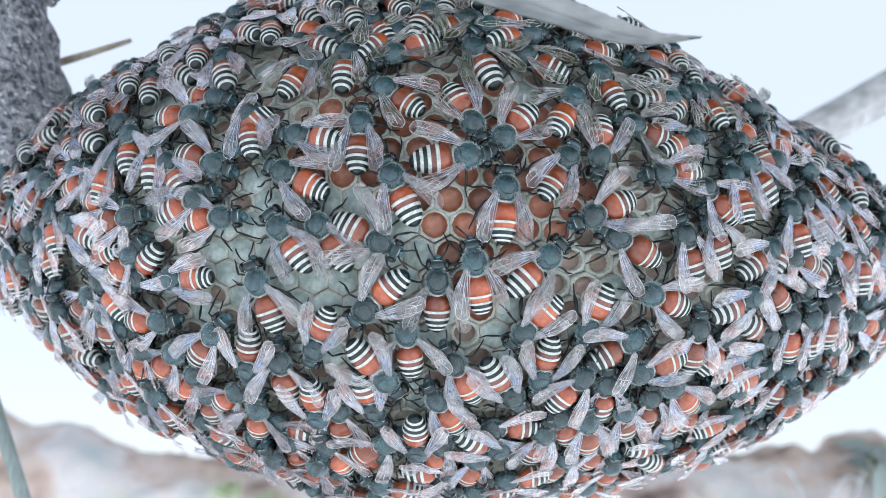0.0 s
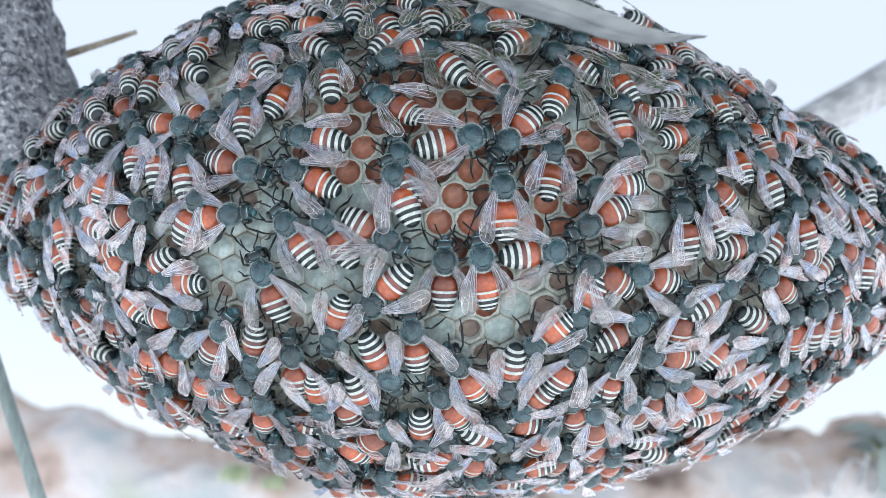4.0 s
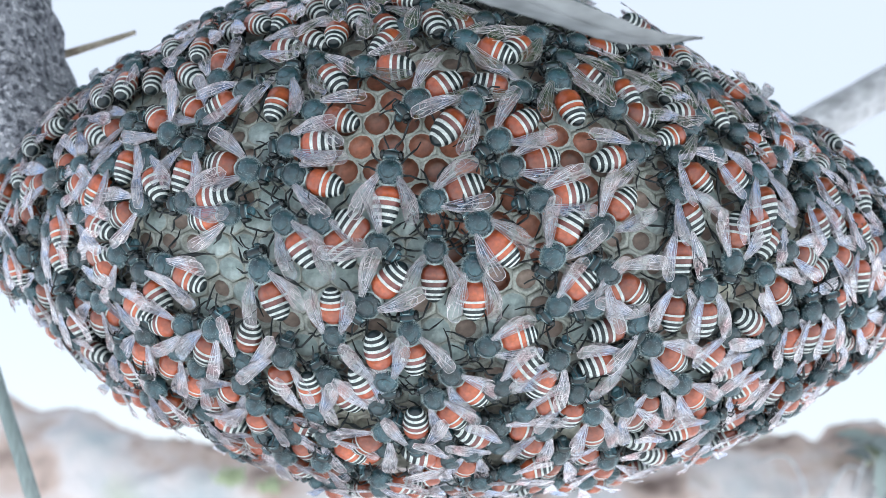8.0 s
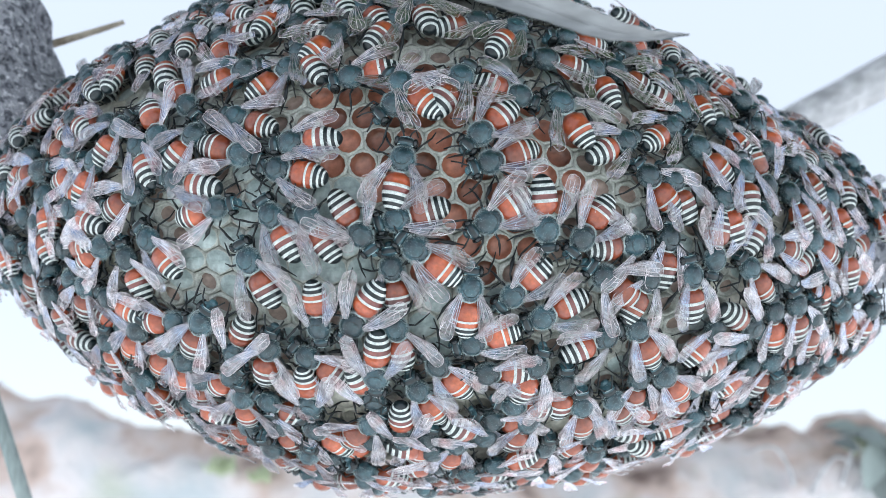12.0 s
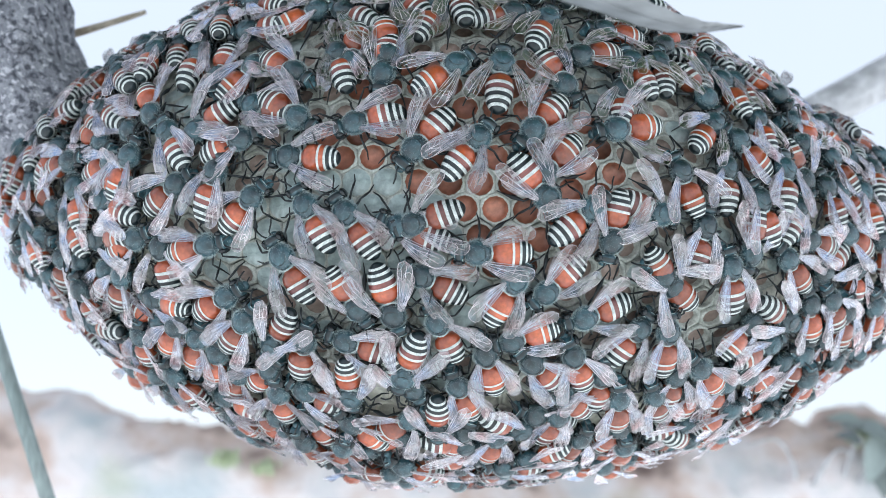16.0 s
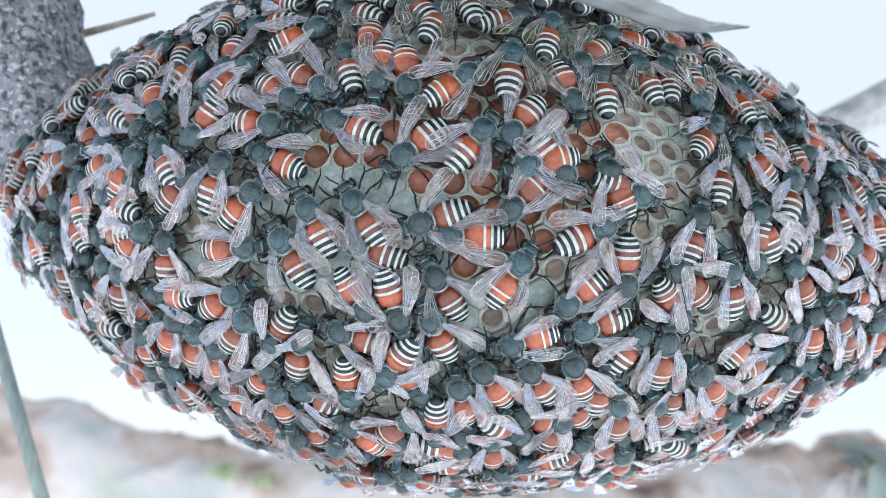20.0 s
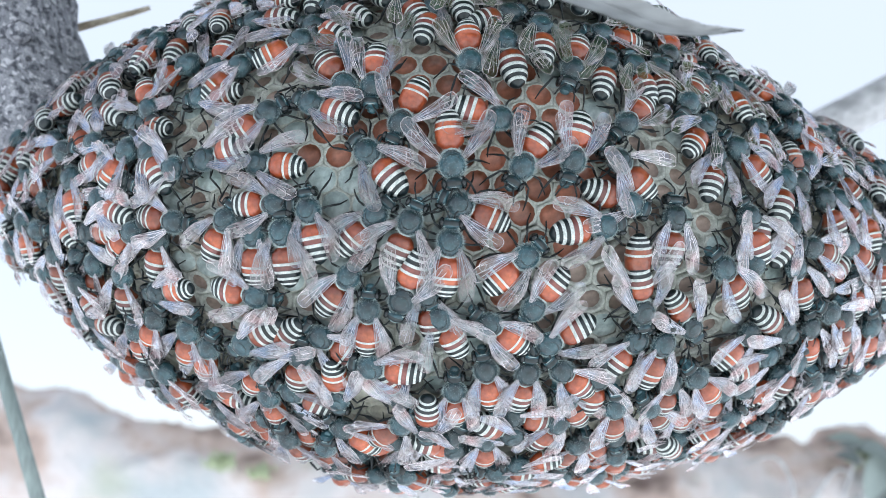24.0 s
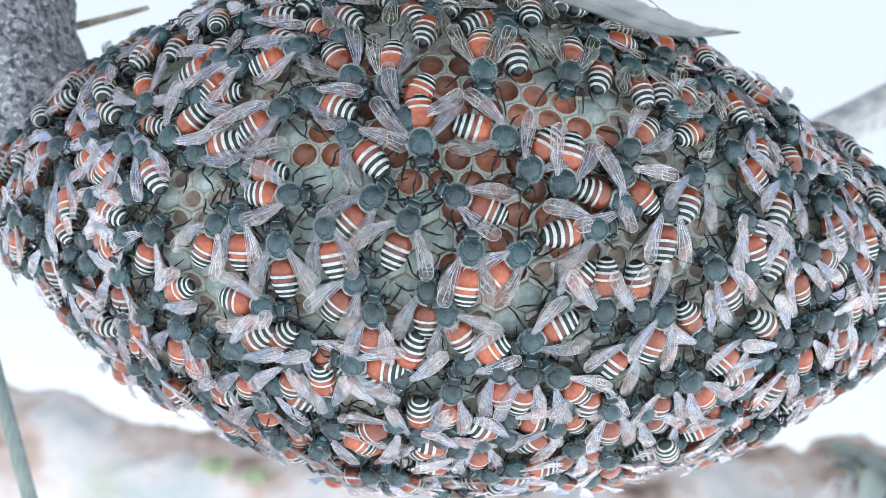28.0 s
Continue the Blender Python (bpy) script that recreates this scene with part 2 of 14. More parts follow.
def tangents(x, a):
    h = 1e-3
    e1 = (shell(x + h, a) - shell(x - h, a)).normalized()
    e2 = shell(x, a + h) - shell(x, a - h)
    n = e1.cross(e2).normalized()
    return e1, n.cross(e1), n


def stand(x, a, h, up=0.0, lean=0.0, size=1.0):
    """The pose, in the nest's axes and metres, of something on the comb at x mm and a degrees that heads h degrees."""
    a, h = radians(a), radians(h)
    e1, e2, n = tangents(x, a)
    y = e1 * math.cos(h) + e2 * math.sin(h)
    y = (y * math.cos(lean) + n * math.sin(lean)).normalized()
    right = y.cross(n).normalized()
    z = right.cross(y)
    p = (shell(x, a) + n * up) * MM
    m = Matrix((right, y, z)).transposed().to_4x4()
    m.translation = p
    return m


def on(x, a, h, up=0.0, lean=0.0):
    return BASE @ stand(x, a, h, up, lean)


# ---- ground and distance ----
def ground():
    m, n, l, b = material("pale_dusty_soil", 0.95, 0, 0.2)
    col = ramp(n, l, tex(n, l, "noise", 0.9, 6), [(0.33, (0.16, 0.14, 0.125)), (0.46, (0.52, 0.49, 0.47)), (0.7, (0.74, 0.72, 0.71))])
    green = ramp(n, l, tex(n, l, "noise", 0.35, 3), [(0.55, (0, 0, 0)), (0.7, (0.6, 0.6, 0.6))])
    l.new(mixed(n, l, col, (0.10, 0.15, 0.06), green), b.inputs["Base Color"])
    bumped(n, l, b, tex(n, l, "noise", 30, 5), 0.8, 0.03)
    bm = bmesh.new()
    bmesh.ops.create_circle(bm, cap_ends=True, radius=2500, segments=48)
    tagged(new("ground", mesh_of("ground", bm, m, False)), "pale dusty soil with patches of dry grass", "ground", kind="structure")


ground()


# ---- the branch through the nest, leaf, twigs ----
def branch():
    ob = thing("branch", "grey speckled tree branch that bends into the bee nest", "branch", m=BASE)
    bm = bmesh.new()
    line = curve([(-60, -40, 640), (-84, 0, 330), (-78, 6, 110), (-69, 3, 60), (-64.4, 2, 34), (-59.2, 2, 18), (-50, 2, 6), (-36, 2, 2), (0, 2, 1), (36, 2, -1), (56, 0, 0), (80, -2, 1)], 8)
    pts = [p * MM for p in line]
    radii = []
    for i, p in enumerate(line):
        s = max(0, (i - 20) / (len(line) - 21))
        radii.append((12.3 - 5.8 * min(1, s * 1.35) + 0.12 * max(0, 20 - i)) * MM)
    tube(bm, pts, radii, 40, 0.12)
    part("limb", mesh_of("limb", bm, BARK), ob)
    rnd = random.Random(9)
    for x, y, z, r in ((-57.5, -7.5, 30, 1.7), (-60.5, -9, 40, 1.3), (-54, -6, 22, 1.5), (-52, 3, 33.5, 1.2), (-63, -10, 31, 1.4), (57, -6.2, 2, 1.4), (61, -6.6, -2, 1.1)):
        bm = bmesh.new()
        bmesh.ops.create_icosphere(bm, subdivisions=3, radius=r * MM)
        for v in bm.verts:
            v.co *= 1 + 0.3 * noise.noise(v.co * 900 + Vector((x, y, z)))
        part("bark_knot", mesh_of("bark_knot", bm, BARK), ob, "small rough bark knot", pose(x * MM, y * MM, z * MM, 0, 0, rnd.uniform(0, 90)))


branch()


def crown():
    """Leaves of an unseen tree, added over the nest to keep the sun off it."""
    rnd = random.Random(44)
    verts, faces = [], []
    for _ in range(2600):
        turn, far = rnd.uniform(0, math.tau), 0.62 * math.sqrt(rnd.random())
        x, y = 0.3 + far * math.cos(turn), -0.26 + far * math.sin(turn)
        z = 1.25 + 0.16 * noise.noise(Vector((x * 2.2, y * 2.2, 3))) + rnd.uniform(-0.06, 0.12)
        m = pose(x, y, z, rnd.gauss(0, 26), rnd.gauss(0, 26), rnd.uniform(0, 360))
        n, (a, b) = len(verts), (rnd.uniform(0.045, 0.065), rnd.uniform(0.018, 0.026))
        verts += [m @ Vector(q) for q in ((0, -a, 0), (b, -0.3 * a, 0.008), (b, 0.35 * a, 0.008), (0, a, -0.012), (-b, 0.35 * a, 0.008), (-b, -0.3 * a, 0.008))]
        faces += [(n, n + 1, n + 2, n + 3), (n, n + 3, n + 4, n + 5)]
    me = bpy.data.meshes.new("crown")
    me.from_pydata([tuple(v) for v in verts], [], faces)
    me.materials.append(mottled("green_tree_leaf", (0.05, 0.10, 0.03), (0.09, 0.17, 0.05), 30, 0.45, 0.4, 0.3, 0.0005))
    ob = thing("tree", "unseen small tree with dense green leaves, added to shade the nest", "tree")
    part("crown", me, ob, "dense green leaves")
    # trunk and limbs, also out of view, are added only to carry the leaves
    for name, pts, r0, r1 in (("trunk", [(-1.0, -0.75, -0.05), (-0.93, -0.72, 0.45), (-0.72, -0.6, 0.9), (-0.3, -0.42, 1.2)], 0.085, 0.05),
                              ("limb", [(-0.3, -0.42, 1.2), (0.1, -0.28, 1.28), (0.5, -0.2, 1.33)], 0.05, 0.02),
                              ("limb", [(-0.3, -0.42, 1.2), (-0.15, -0.2, 1.24), (-0.06, -0.2, 1.25)], 0.04, 0.014)):
        line = curve(pts, 8)
        bm = bmesh.new()
        tube(bm, line, [r0 + (r1 - r0) * i / (len(line) - 1) for i in range(len(line))], 16, 0.1)
        part(name, mesh_of(name, bm, BARK), ob)


crown()


def dry_leaf():
    ob = thing("dry_leaf", "grey dry pointed leaf lying over the nest", "leaf", m=BASE)
    bm = bmesh.new()
    mid = curve([(-4, -43, 22.6), (4, -44, 20.0), (9.5, -44, 18.1), (13.4, -44, 16.8), (16.5, -44, 16.3), (20.1, -44, 16.45)], 8)
    wide = [2.6, 2.5, 1.95, 1.65, 0.95, 0.08]
    rows_ = []
    for i, p in enumerate(mid):
        s = i / (len(mid) - 1) * 5
        k = min(4, int(s))
        w = wide[k] + (wide[k + 1] - wide[k]) * (s - k)
        w *= 1 + 0.1 * noise.noise(Vector((i * 0.7, 0, 0)))
        ring = []
        for c in (-1, -0.55, 0, 0.55, 1):
            ring.append((p + Vector((0.25 * c * w, -0.5 * abs(c) * w * 0.6 + 0.25 * noise.noise(p + Vector((c * 3, 0, 0))), c * w * 0.5))) * MM)
        rows_.append(ring)
    for back in (0, 1):
        off = Vector((0, 0.35 * MM * back, 0))
        vs = [[bm.verts.new(q + off) for q in r] for r in rows_]
        for a, b in zip(vs, vs[1:]):
            for k in range(4):
                f = (a[k], a[k + 1], b[k + 1], b[k])
                bm.faces.new(f if not back else f[::-1])
    part("blade", mesh_of("blade", bm, LEAF_DRY), ob)
    bm = bmesh.new()
    tube(bm, [(p + Vector((0, -0.05, 0))) * MM for p in mid], [(0.10 - 0.08 * i / len(mid)) * MM for i in range(len(mid))], 6)
    part("midrib", mesh_of("midrib", bm, LEAF_DRY), ob)
    bm = bmesh.new()
    stem = curve([(-4, -43, 22.6), (-14, -38, 28), (-32, -20, 42), (-58, 2, 56)], 8)
    tube(bm, [p * MM for p in stem], [0.6 * MM] * len(stem), 8)
    part("stem", mesh_of("stem", bm, TWIG), ob)


dry_leaf()


def stick(name, label, category, pts, r0, r1, mat, rough=0.1, seg=10, unit=MM):
    line = curve(pts, 8)
    bm = bmesh.new()
    n = len(line) - 1
    tube(bm, [p * unit for p in line], [(r0 + (r1 - r0) * i / n) * unit for i in range(n + 1)], seg, rough)
    ob = new(name, mesh_of(name, bm, mat))
    ob.matrix_basis = BASE
    return tagged(ob, label, category)


stick("stalk", "thin straight grey-green plant stalk beside the nest", "stalk", [(-72, 10, 8), (-67.4, 10, -8.4), (-62.8, 10, -23.4), (-59.2, 10, -35.1), (-54, 10, -52)], 0.85, 1.05, STALK, 0.05)
stick("twig", "short dry brown twig on the branch", "twig", [(-56, 8, 25.0), (-51.5, 9, 26.7), (-47.5, 10, 28.3), (-44.3, 11, 29.7)], 0.62, 0.3, TWIG)
stick("side_branch", "grey smooth side branch behind the nest", "branch", [(20, 72, -8), (60, 71, 14.6), (77.5, 70, 24.2), (93, 70, 32.8), (142, 71, 60)], 4.0, 4.2, FAR_BARK, 0.05, 16)


def log():
    """A weathered fallen limb behind and below the nest, lumpy, with a broken upper edge."""
    bm = bmesh.new()
    line = curve([(-420, 250, -690), (-390, 240, -420), (-310, 225, -150), (-215, 215, -90), (-160, 215, -94), (-110, 215, -104), (-60, 215, -110), (20, 215, -116), (85, 212, -114), (120, 212, -105), (165, 210, -100), (260, 215, -94), (330, 225, -150), (400, 240, -420), (420, 250, -690)], 14)
    n = len(line) - 1
    tube(bm, [p * MM for p in line], [27 * MM] * (n + 1), 48)
    for v in bm.verts:
        k = v.co * 38
        v.co += Vector((0, 0.3, 1)) * MM * 7 * noise.fractal(k, 0.7, 2.1, 4)
        v.co.y -= MM * 6 * noise.noise(k * 0.8 + Vector((7, 3, 1)))
    m, nd, l, b = material("weathered_pinkish_bark", 0.9, 0, 0.2)
    col = ramp(nd, l, tex(nd, l, "noise", 34, 3), [(0.30, (0.24, 0.17, 0.15)), (0.42, (0.70, 0.54, 0.48)), (0.54, (0.85, 0.77, 0.77)), (0.72, (0.62, 0.65, 0.68))])
    moss = ramp(nd, l, tex(nd, l, "noise", 22, 2, stretch=(1, 1, 1.4)), [(0.60, (0, 0, 0)), (0.74, (0.7, 0.7, 0.7))])
    l.new(mixed(nd, l, col, (0.50, 0.55, 0.42), moss), b.inputs["Base Color"])
    bumped(nd, l, b, tex(nd, l, "noise", 160, 3), 0.5, 0.002)
    ob = thing("fallen_limb", "weathered pinkish grey bare limb arching from the ground, with moss", "limb", m=BASE)
    part("wood", mesh_of("wood", bm, m), ob)
    rnd = random.Random(31)
    for x, z, size in ((-76, -82, 4), (-62, -85, 3), (152, -73, 6)):
        bm = bmesh.new()
        for _ in range(110):
            p = Vector((x + rnd.gauss(0, size * 0.5), 188 + rnd.uniform(-3, 8), z - 4 + rnd.gauss(0, size * 0.25)))
            d = Vector((rnd.uniform(-0.7, 0.7), rnd.uniform(-0.7, 0.3), 1)).normalized() * size * rnd.uniform(0.4, 0.9)
            w = Vector((rnd.uniform(0.4, 0.9), 0, 0))
            bm.faces.new([bm.verts.new(q * MM) for q in (p - w, p + w, p + w * 0.6 + d * 0.6, p + d)])
        part("moss_tuft", mesh_of("moss_tuft", bm, MOSS), ob, "pale yellow-green moss tuft")


log()


def leaf_mesh(name, length, width, mat, cup=0.25):
    """A pointed leaf blade, cupped along its midrib, with two faces."""
    bm = bmesh.new()
    for back in (0, 1):
        g = []
        for i in range(9):
            u = i / 8
            w = width * math.sin(math.pi * u ** 0.8) ** 0.9 * 0.5 + 0.02 * width
            g.append([bm.verts.new((k * w * MM, u * length * MM, (cup * abs(k) * w - 0.25 * length * u * u - 0.15 * back) * MM)) for k in (-1, -0.5, 0, 0.5, 1)])
        for a, b in zip(g, g[1:]):
            for k in range(4):
                f = (a[k], a[k + 1], b[k + 1], b[k])
                bm.faces.new(f if not back else f[::-1])
    return mesh_of(name, bm, mat)


GREEN = mottled("fresh_green_leaf", (0.10, 0.26, 0.05), (0.22, 0.44, 0.10), 90, 0.5, 0.4, 0.3, 0.0003)


def green_leaf(label, pts, r, turn, length, width):
    ob = thing("green_leaf", label, "leaf", m=BASE)
    line = curve(pts, 6)
    bm = bmesh.new()
    tube(bm, [p * MM for p in line], [r * MM] * len(line), 6)
    part("stem", mesh_of("stem", bm, STALK), ob)
    p = line[-1] * MM
    part("blade", leaf_mesh("blade", length, width, GREEN), ob, "", pose(p.x, p.y, p.z, *turn))


green_leaf("small fresh green leaf on a stem beside the branch", [(72, 4, 3), (80, 30, -4), (88, 52, -8)], 0.5, (70, 0, 200), 13, 8)
green_leaf("small fresh green leaf on a stem behind the grey branch", [(-60, 10, 30), (-70, 30, 34), (-78, 42, 32)], 0.4, (60, 0, 140), 11, 6)


def dry_shrub():
    """Curled dead stems and a few dull leaves that grow over the weathered limb."""
    ob = thing("dry_shrub", "grey-green dry shrub with curled dead stems on the limb", "shrub", m=BASE)
    rnd = random.Random(12)
    blades = [leaf_mesh("leaf", 19, 9, SHRUB), leaf_mesh("leaf", 13, 6, SHRUB)]
    for k in range(9):
        x, y = 128 + k * 7.5 + rnd.uniform(-3, 3), 188 + rnd.uniform(-6, 6)
        h = rnd.uniform(11, 20) + k * 1.0
        lean = rnd.uniform(-14, 10)
        line = curve([(x, y, -92), (x + lean * 0.3, y - 3, -92 + h * 0.5), (x + lean, y - 6, -92 + h), (x + lean * 2.0, y - 7, -92 + h * 0.86)], 6)
        bm = bmesh.new()
        tube(bm, [p * MM for p in line], [(0.9 - 0.6 * i / len(line)) * MM for i in range(len(line))], 6)
        part("stem", mesh_of("stem", bm, FAR_BARK), ob)
        for j in range(12 if k > 4 else 0):
            p = line[rnd.randrange(3, len(line))] * MM
            part("leaf", blades[rnd.randrange(2)], ob, "", pose(p.x, p.y, p.z, rnd.uniform(-60, 60), rnd.uniform(-40, 40), rnd.uniform(0, 360)))


dry_shrub()


# ---- comb ----
PITCH, ROW = 2.92, 2.53
X0, A0 = 0.65, 4.7          # one cell's centre: mm along the branch, degrees up


def comb():
    ob = thing("honeycomb", "pale grey-green wax honeycomb built round the branch", "honeycomb", m=BASE)
    bm = bmesh.new()
    nx, na = 72, 60
    grid = []
    for i in range(nx + 1):
        x = -54 + i * 105 / nx
        row_ = []
        for k in range(na):
            a = k * math.tau / na
            n = tangents(x, a)[2]
            row_.append(bm.verts.new((shell(x, a) - n * 2.3) * MM))
        grid.append(row_)
    for a, b in zip(grid, grid[1:]):
        for k in range(na):
            bm.faces.new((a[k], b[k], b[(k + 1) % na], a[(k + 1) % na]))
    part("core", mesh_of("core", bm, WAX), ob)
    return ob


def cell_mesh(kind):
    """One cell: a six-sided wall with a round mouth, and its filling or cap."""
    bm = bmesh.new()
    R, seg = PITCH / math.sqrt(3), 12
    def ring(r, z, hexed):
        vs = []
        for k in range(seg):
            a = math.radians(30 * k + 30)
            rr = r * (1 + 0.035 * noise.noise(Vector((k * 1.7, z * 3, len(kind))))) if not hexed else r * (1.0 if k % 2 == 0 else 0.866)
            vs.append(bm.verts.new((rr * math.cos(a) * MM, rr * math.sin(a) * MM, z * MM)))
        return vs
    def skin(a, b, mi):
        for k in range(seg):
            bm.faces.new((a[k], a[(k + 1) % seg], b[(k + 1) % seg], b[k])).material_index = mi
    foot = ring(R, -2.2, True)
    side = ring(R, -0.10, True)
    skin(foot, side, 0)
    if kind == "capped":
        a, b = ring(1.36, 0.0, False), ring(0.8, 0.22, False)
        skin(side, a, 0)
        skin(a, b, 1)
        top = bm.verts.new((0.1 * MM, 0, 0.27 * MM))
        for k in range(seg):
            bm.faces.new((b[k], b[(k + 1) % seg], top)).material_index = 1
        mats = [RIM, CAP]
    else:
        wide = 1.24 if kind == "amber" else 1.13
        lip, mouth, deep = ring(wide + 0.15, 0.03, False), ring(wide, -0.02, False), ring(wide - 0.08, -0.65, False)
        skin(side, lip, 0)
        skin(lip, mouth, 0)
        skin(mouth, deep, 0 if kind == "pale" else 1)
        low = ring(0.6, -0.80, False)
        skin(deep, low, 1)
        bm.faces.new(low).material_index = 1
        mats = [RIM, FILL if kind == "amber" else FILL_PALE]
    return mesh_of("cell_" + kind, bm, mats)


def cells(parent):
    kinds = {k: cell_mesh(k) for k in ("amber", "pale", "capped")}
    rnd = random.Random(5)
    rest = bmesh.new()
    r0 = 28.3
    made = 0
    for r in range(-17, 18):
        for c in range(-18, 21):
            x = X0 + (c + 0.5 * (r % 2)) * PITCH
            a = radians(A0) + r * ROW / r0 / 1.03
            if not -52 < x < 49:
                continue
            e1, e2, n = tangents(x, a)
            squash = max(0.25, profile(x))
            near = -27 < x < 27 and abs(r) <= 8
            g = (x / 15) ** 2 + ((math.degrees(a) - 10) / 24) ** 2 + rnd.uniform(-0.25, 0.25)
            low = ((x + 13) / 11) ** 2 + ((math.degrees(a) + 6) / 13) ** 2 + rnd.uniform(-0.2, 0.2)
            kind = "capped" if low < 1 else "amber" if g < 1 else "pale" if rnd.random() < 0.75 else "capped"
            m = Matrix((e1, e2, n)).transposed().to_4x4()
            m.translation = shell(x, a) * MM
            m = m @ Matrix.Diagonal((1 / max(0.35, abs(e1.x)), squash, 1, 1)) @ pose(0, 0, 0, rnd.uniform(-3, 3), rnd.uniform(-3, 3), rnd.uniform(-4, 4))
            if near and made < 300:
                part("cell", kinds[kind], parent, "", m)
                made += 1
            else:
                first = len(rest.faces)
                rest.from_mesh(kinds[kind])
                rest.verts.ensure_lookup_table()
                rest.faces.ensure_lookup_table()
                bmesh.ops.transform(rest, matrix=m, verts=rest.verts[-len(kinds[kind].vertices):])
                if kind != "amber":
                    for f in rest.faces[first:]:
                        f.material_index = (0, 2 if kind == "pale" else 3)[f.material_index]
                if math.degrees(a) + rnd.uniform(-7, 7) < -27 or abs(x + 2) > 33 + rnd.uniform(-5, 5):     # rim cells go paler: the bright haze at the nest's edge, put into the wax
                    for f in rest.faces[first:]:
                        f.material_index = 4
    ob = part("comb_edge", mesh_of("comb_edge", rest, [RIM, FILL, FILL_PALE, CAP, HAZE_WAX]), parent)
    tagged(ob, "rows of further wax cells under the bees", kind="stuff")


honeycomb = comb()


# ---- bees ----
def ellipsoid(bm, c, r, seg=14, rows_=8, mat=0, flat=0.0):
    st = []
    for i in range(rows_ + 1):
        t = -math.pi / 2 + math.pi * i / rows_
        k = max(0.04, math.cos(t))
        st.append(((c[0] * MM, (c[1] + r[1] * math.sin(t)) * MM, c[2] * MM), (r[0] * k * MM, 0, 0), (0, 0, -r[2] * k * MM)))
    rings(bm, st, seg, lambda i: mat)


def hairs(bm, c, r, count, length, seed, mat, low=0.0, high=1.0, wide=0.02):
    """Short tufts standing on an ellipsoid, between two heights of its upper half."""
    rnd = random.Random(seed)
    for _ in range(count):
        z, t = rnd.uniform(low, high), rnd.uniform(0, math.tau)
        k = math.sqrt(1 - z * z)
        n = Vector((k * math.cos(t), k * math.sin(t), z))
        p = Vector((c[0] + n.x * r[0], c[1] + n.y * r[1], c[2] + n.z * r[2]))
        d = (n + Vector((rnd.uniform(-.4, .4), rnd.uniform(-.9, .1), rnd.uniform(-.3, .3)))).normalized()
        s = d.cross(Vector((0.3, 0.2, 1))).normalized() * wide
        f = bm.faces.new([bm.verts.new(q * MM) for q in (p - s, p + s, p + d * length * rnd.uniform(0.6, 1.2))])
        f.material_index = mat


def thorax_mesh():
    bm = bmesh.new()
    ellipsoid(bm, (0, 0, 1.75), (1.18, 1.34, 1.10), 20, 14)
    for v in bm.verts:      # the shallow furrow down the middle and the side lobes
        x, y = v.co.x / MM, v.co.y / MM
        if v.co.z > 1.9 * MM:
            v.co.z -= 0.05 * MM * math.exp(-(x / 0.12) ** 2) + 0.05 * MM * math.exp(-((abs(x) - 0.62) / 0.1) ** 2)
    for v in bm.verts:      # broad shoulders, narrower at the waist
        v.co.x *= 1 + 0.07 * v.co.y / MM
    rim = []
    for i in range(25):     # the dark seam round the back plate
        t = radians(95 + 170 * i / 24)
        x, y = 0.76 * math.sin(t), 0.16 + 0.80 * math.cos(t)
        rim.append(Vector((x * (1 + 0.07 * y), y, 1.755 + 1.10 * math.sqrt(max(0, 1 - (x / 1.18) ** 2 - (y / 1.34) ** 2)))) * MM)
    tube(bm, rim, [(0.012 + 0.022 * math.sin(math.pi * i / 24)) * MM for i in range(25)], 4, mat=2)
    hairs(bm, (0, 0, 1.75), (1.19, 1.3, 1.10), 160, 0.13, 3, 1, 0.3, 1.0, 0.012)
    hairs(bm, (0, 0, 1.72), (1.19, 1.33, 1.09), 240, 0.16, 5, 1, 0.3, 0.62, 0.013)
    hairs(bm, (0, 0, 1.7), (1.19, 1.32, 1.08), 560, 0.32, 8, 1, 0.0, 0.36, 0.011)
    return mesh_of("thorax", bm, [THORAX, DOWN, CHITIN])


def scutellum_mesh():
    bm = bmesh.new()
    pts = [(0.86 * math.sin(t), -0.62 - 0.62 * math.cos(t), 2.26 - 0.34 * abs(math.sin(t)) - 0.12 * math.cos(t)) for t in [radians(a) for a in range(-80, 81, 16)]]
    n = len(pts) - 1
    tube(bm, [Vector(p) * MM for p in pts], [(0.06 + 0.12 * math.sin(math.pi * i / n)) * MM for i in range(n + 1)], 6)
    pts = [(0.70 * math.sin(t), -0.94 - 0.48 * math.cos(t), 1.98 - 0.30 * abs(math.sin(t)) - 0.16 * math.cos(t)) for t in [radians(a) for a in range(-80, 81, 16)]]
    tube(bm, [Vector(p) * MM for p in pts], [(0.04 + 0.08 * math.sin(math.pi * i / n)) * MM for i in range(n + 1)], 6)
    return mesh_of("scutellum", bm, DOWN)


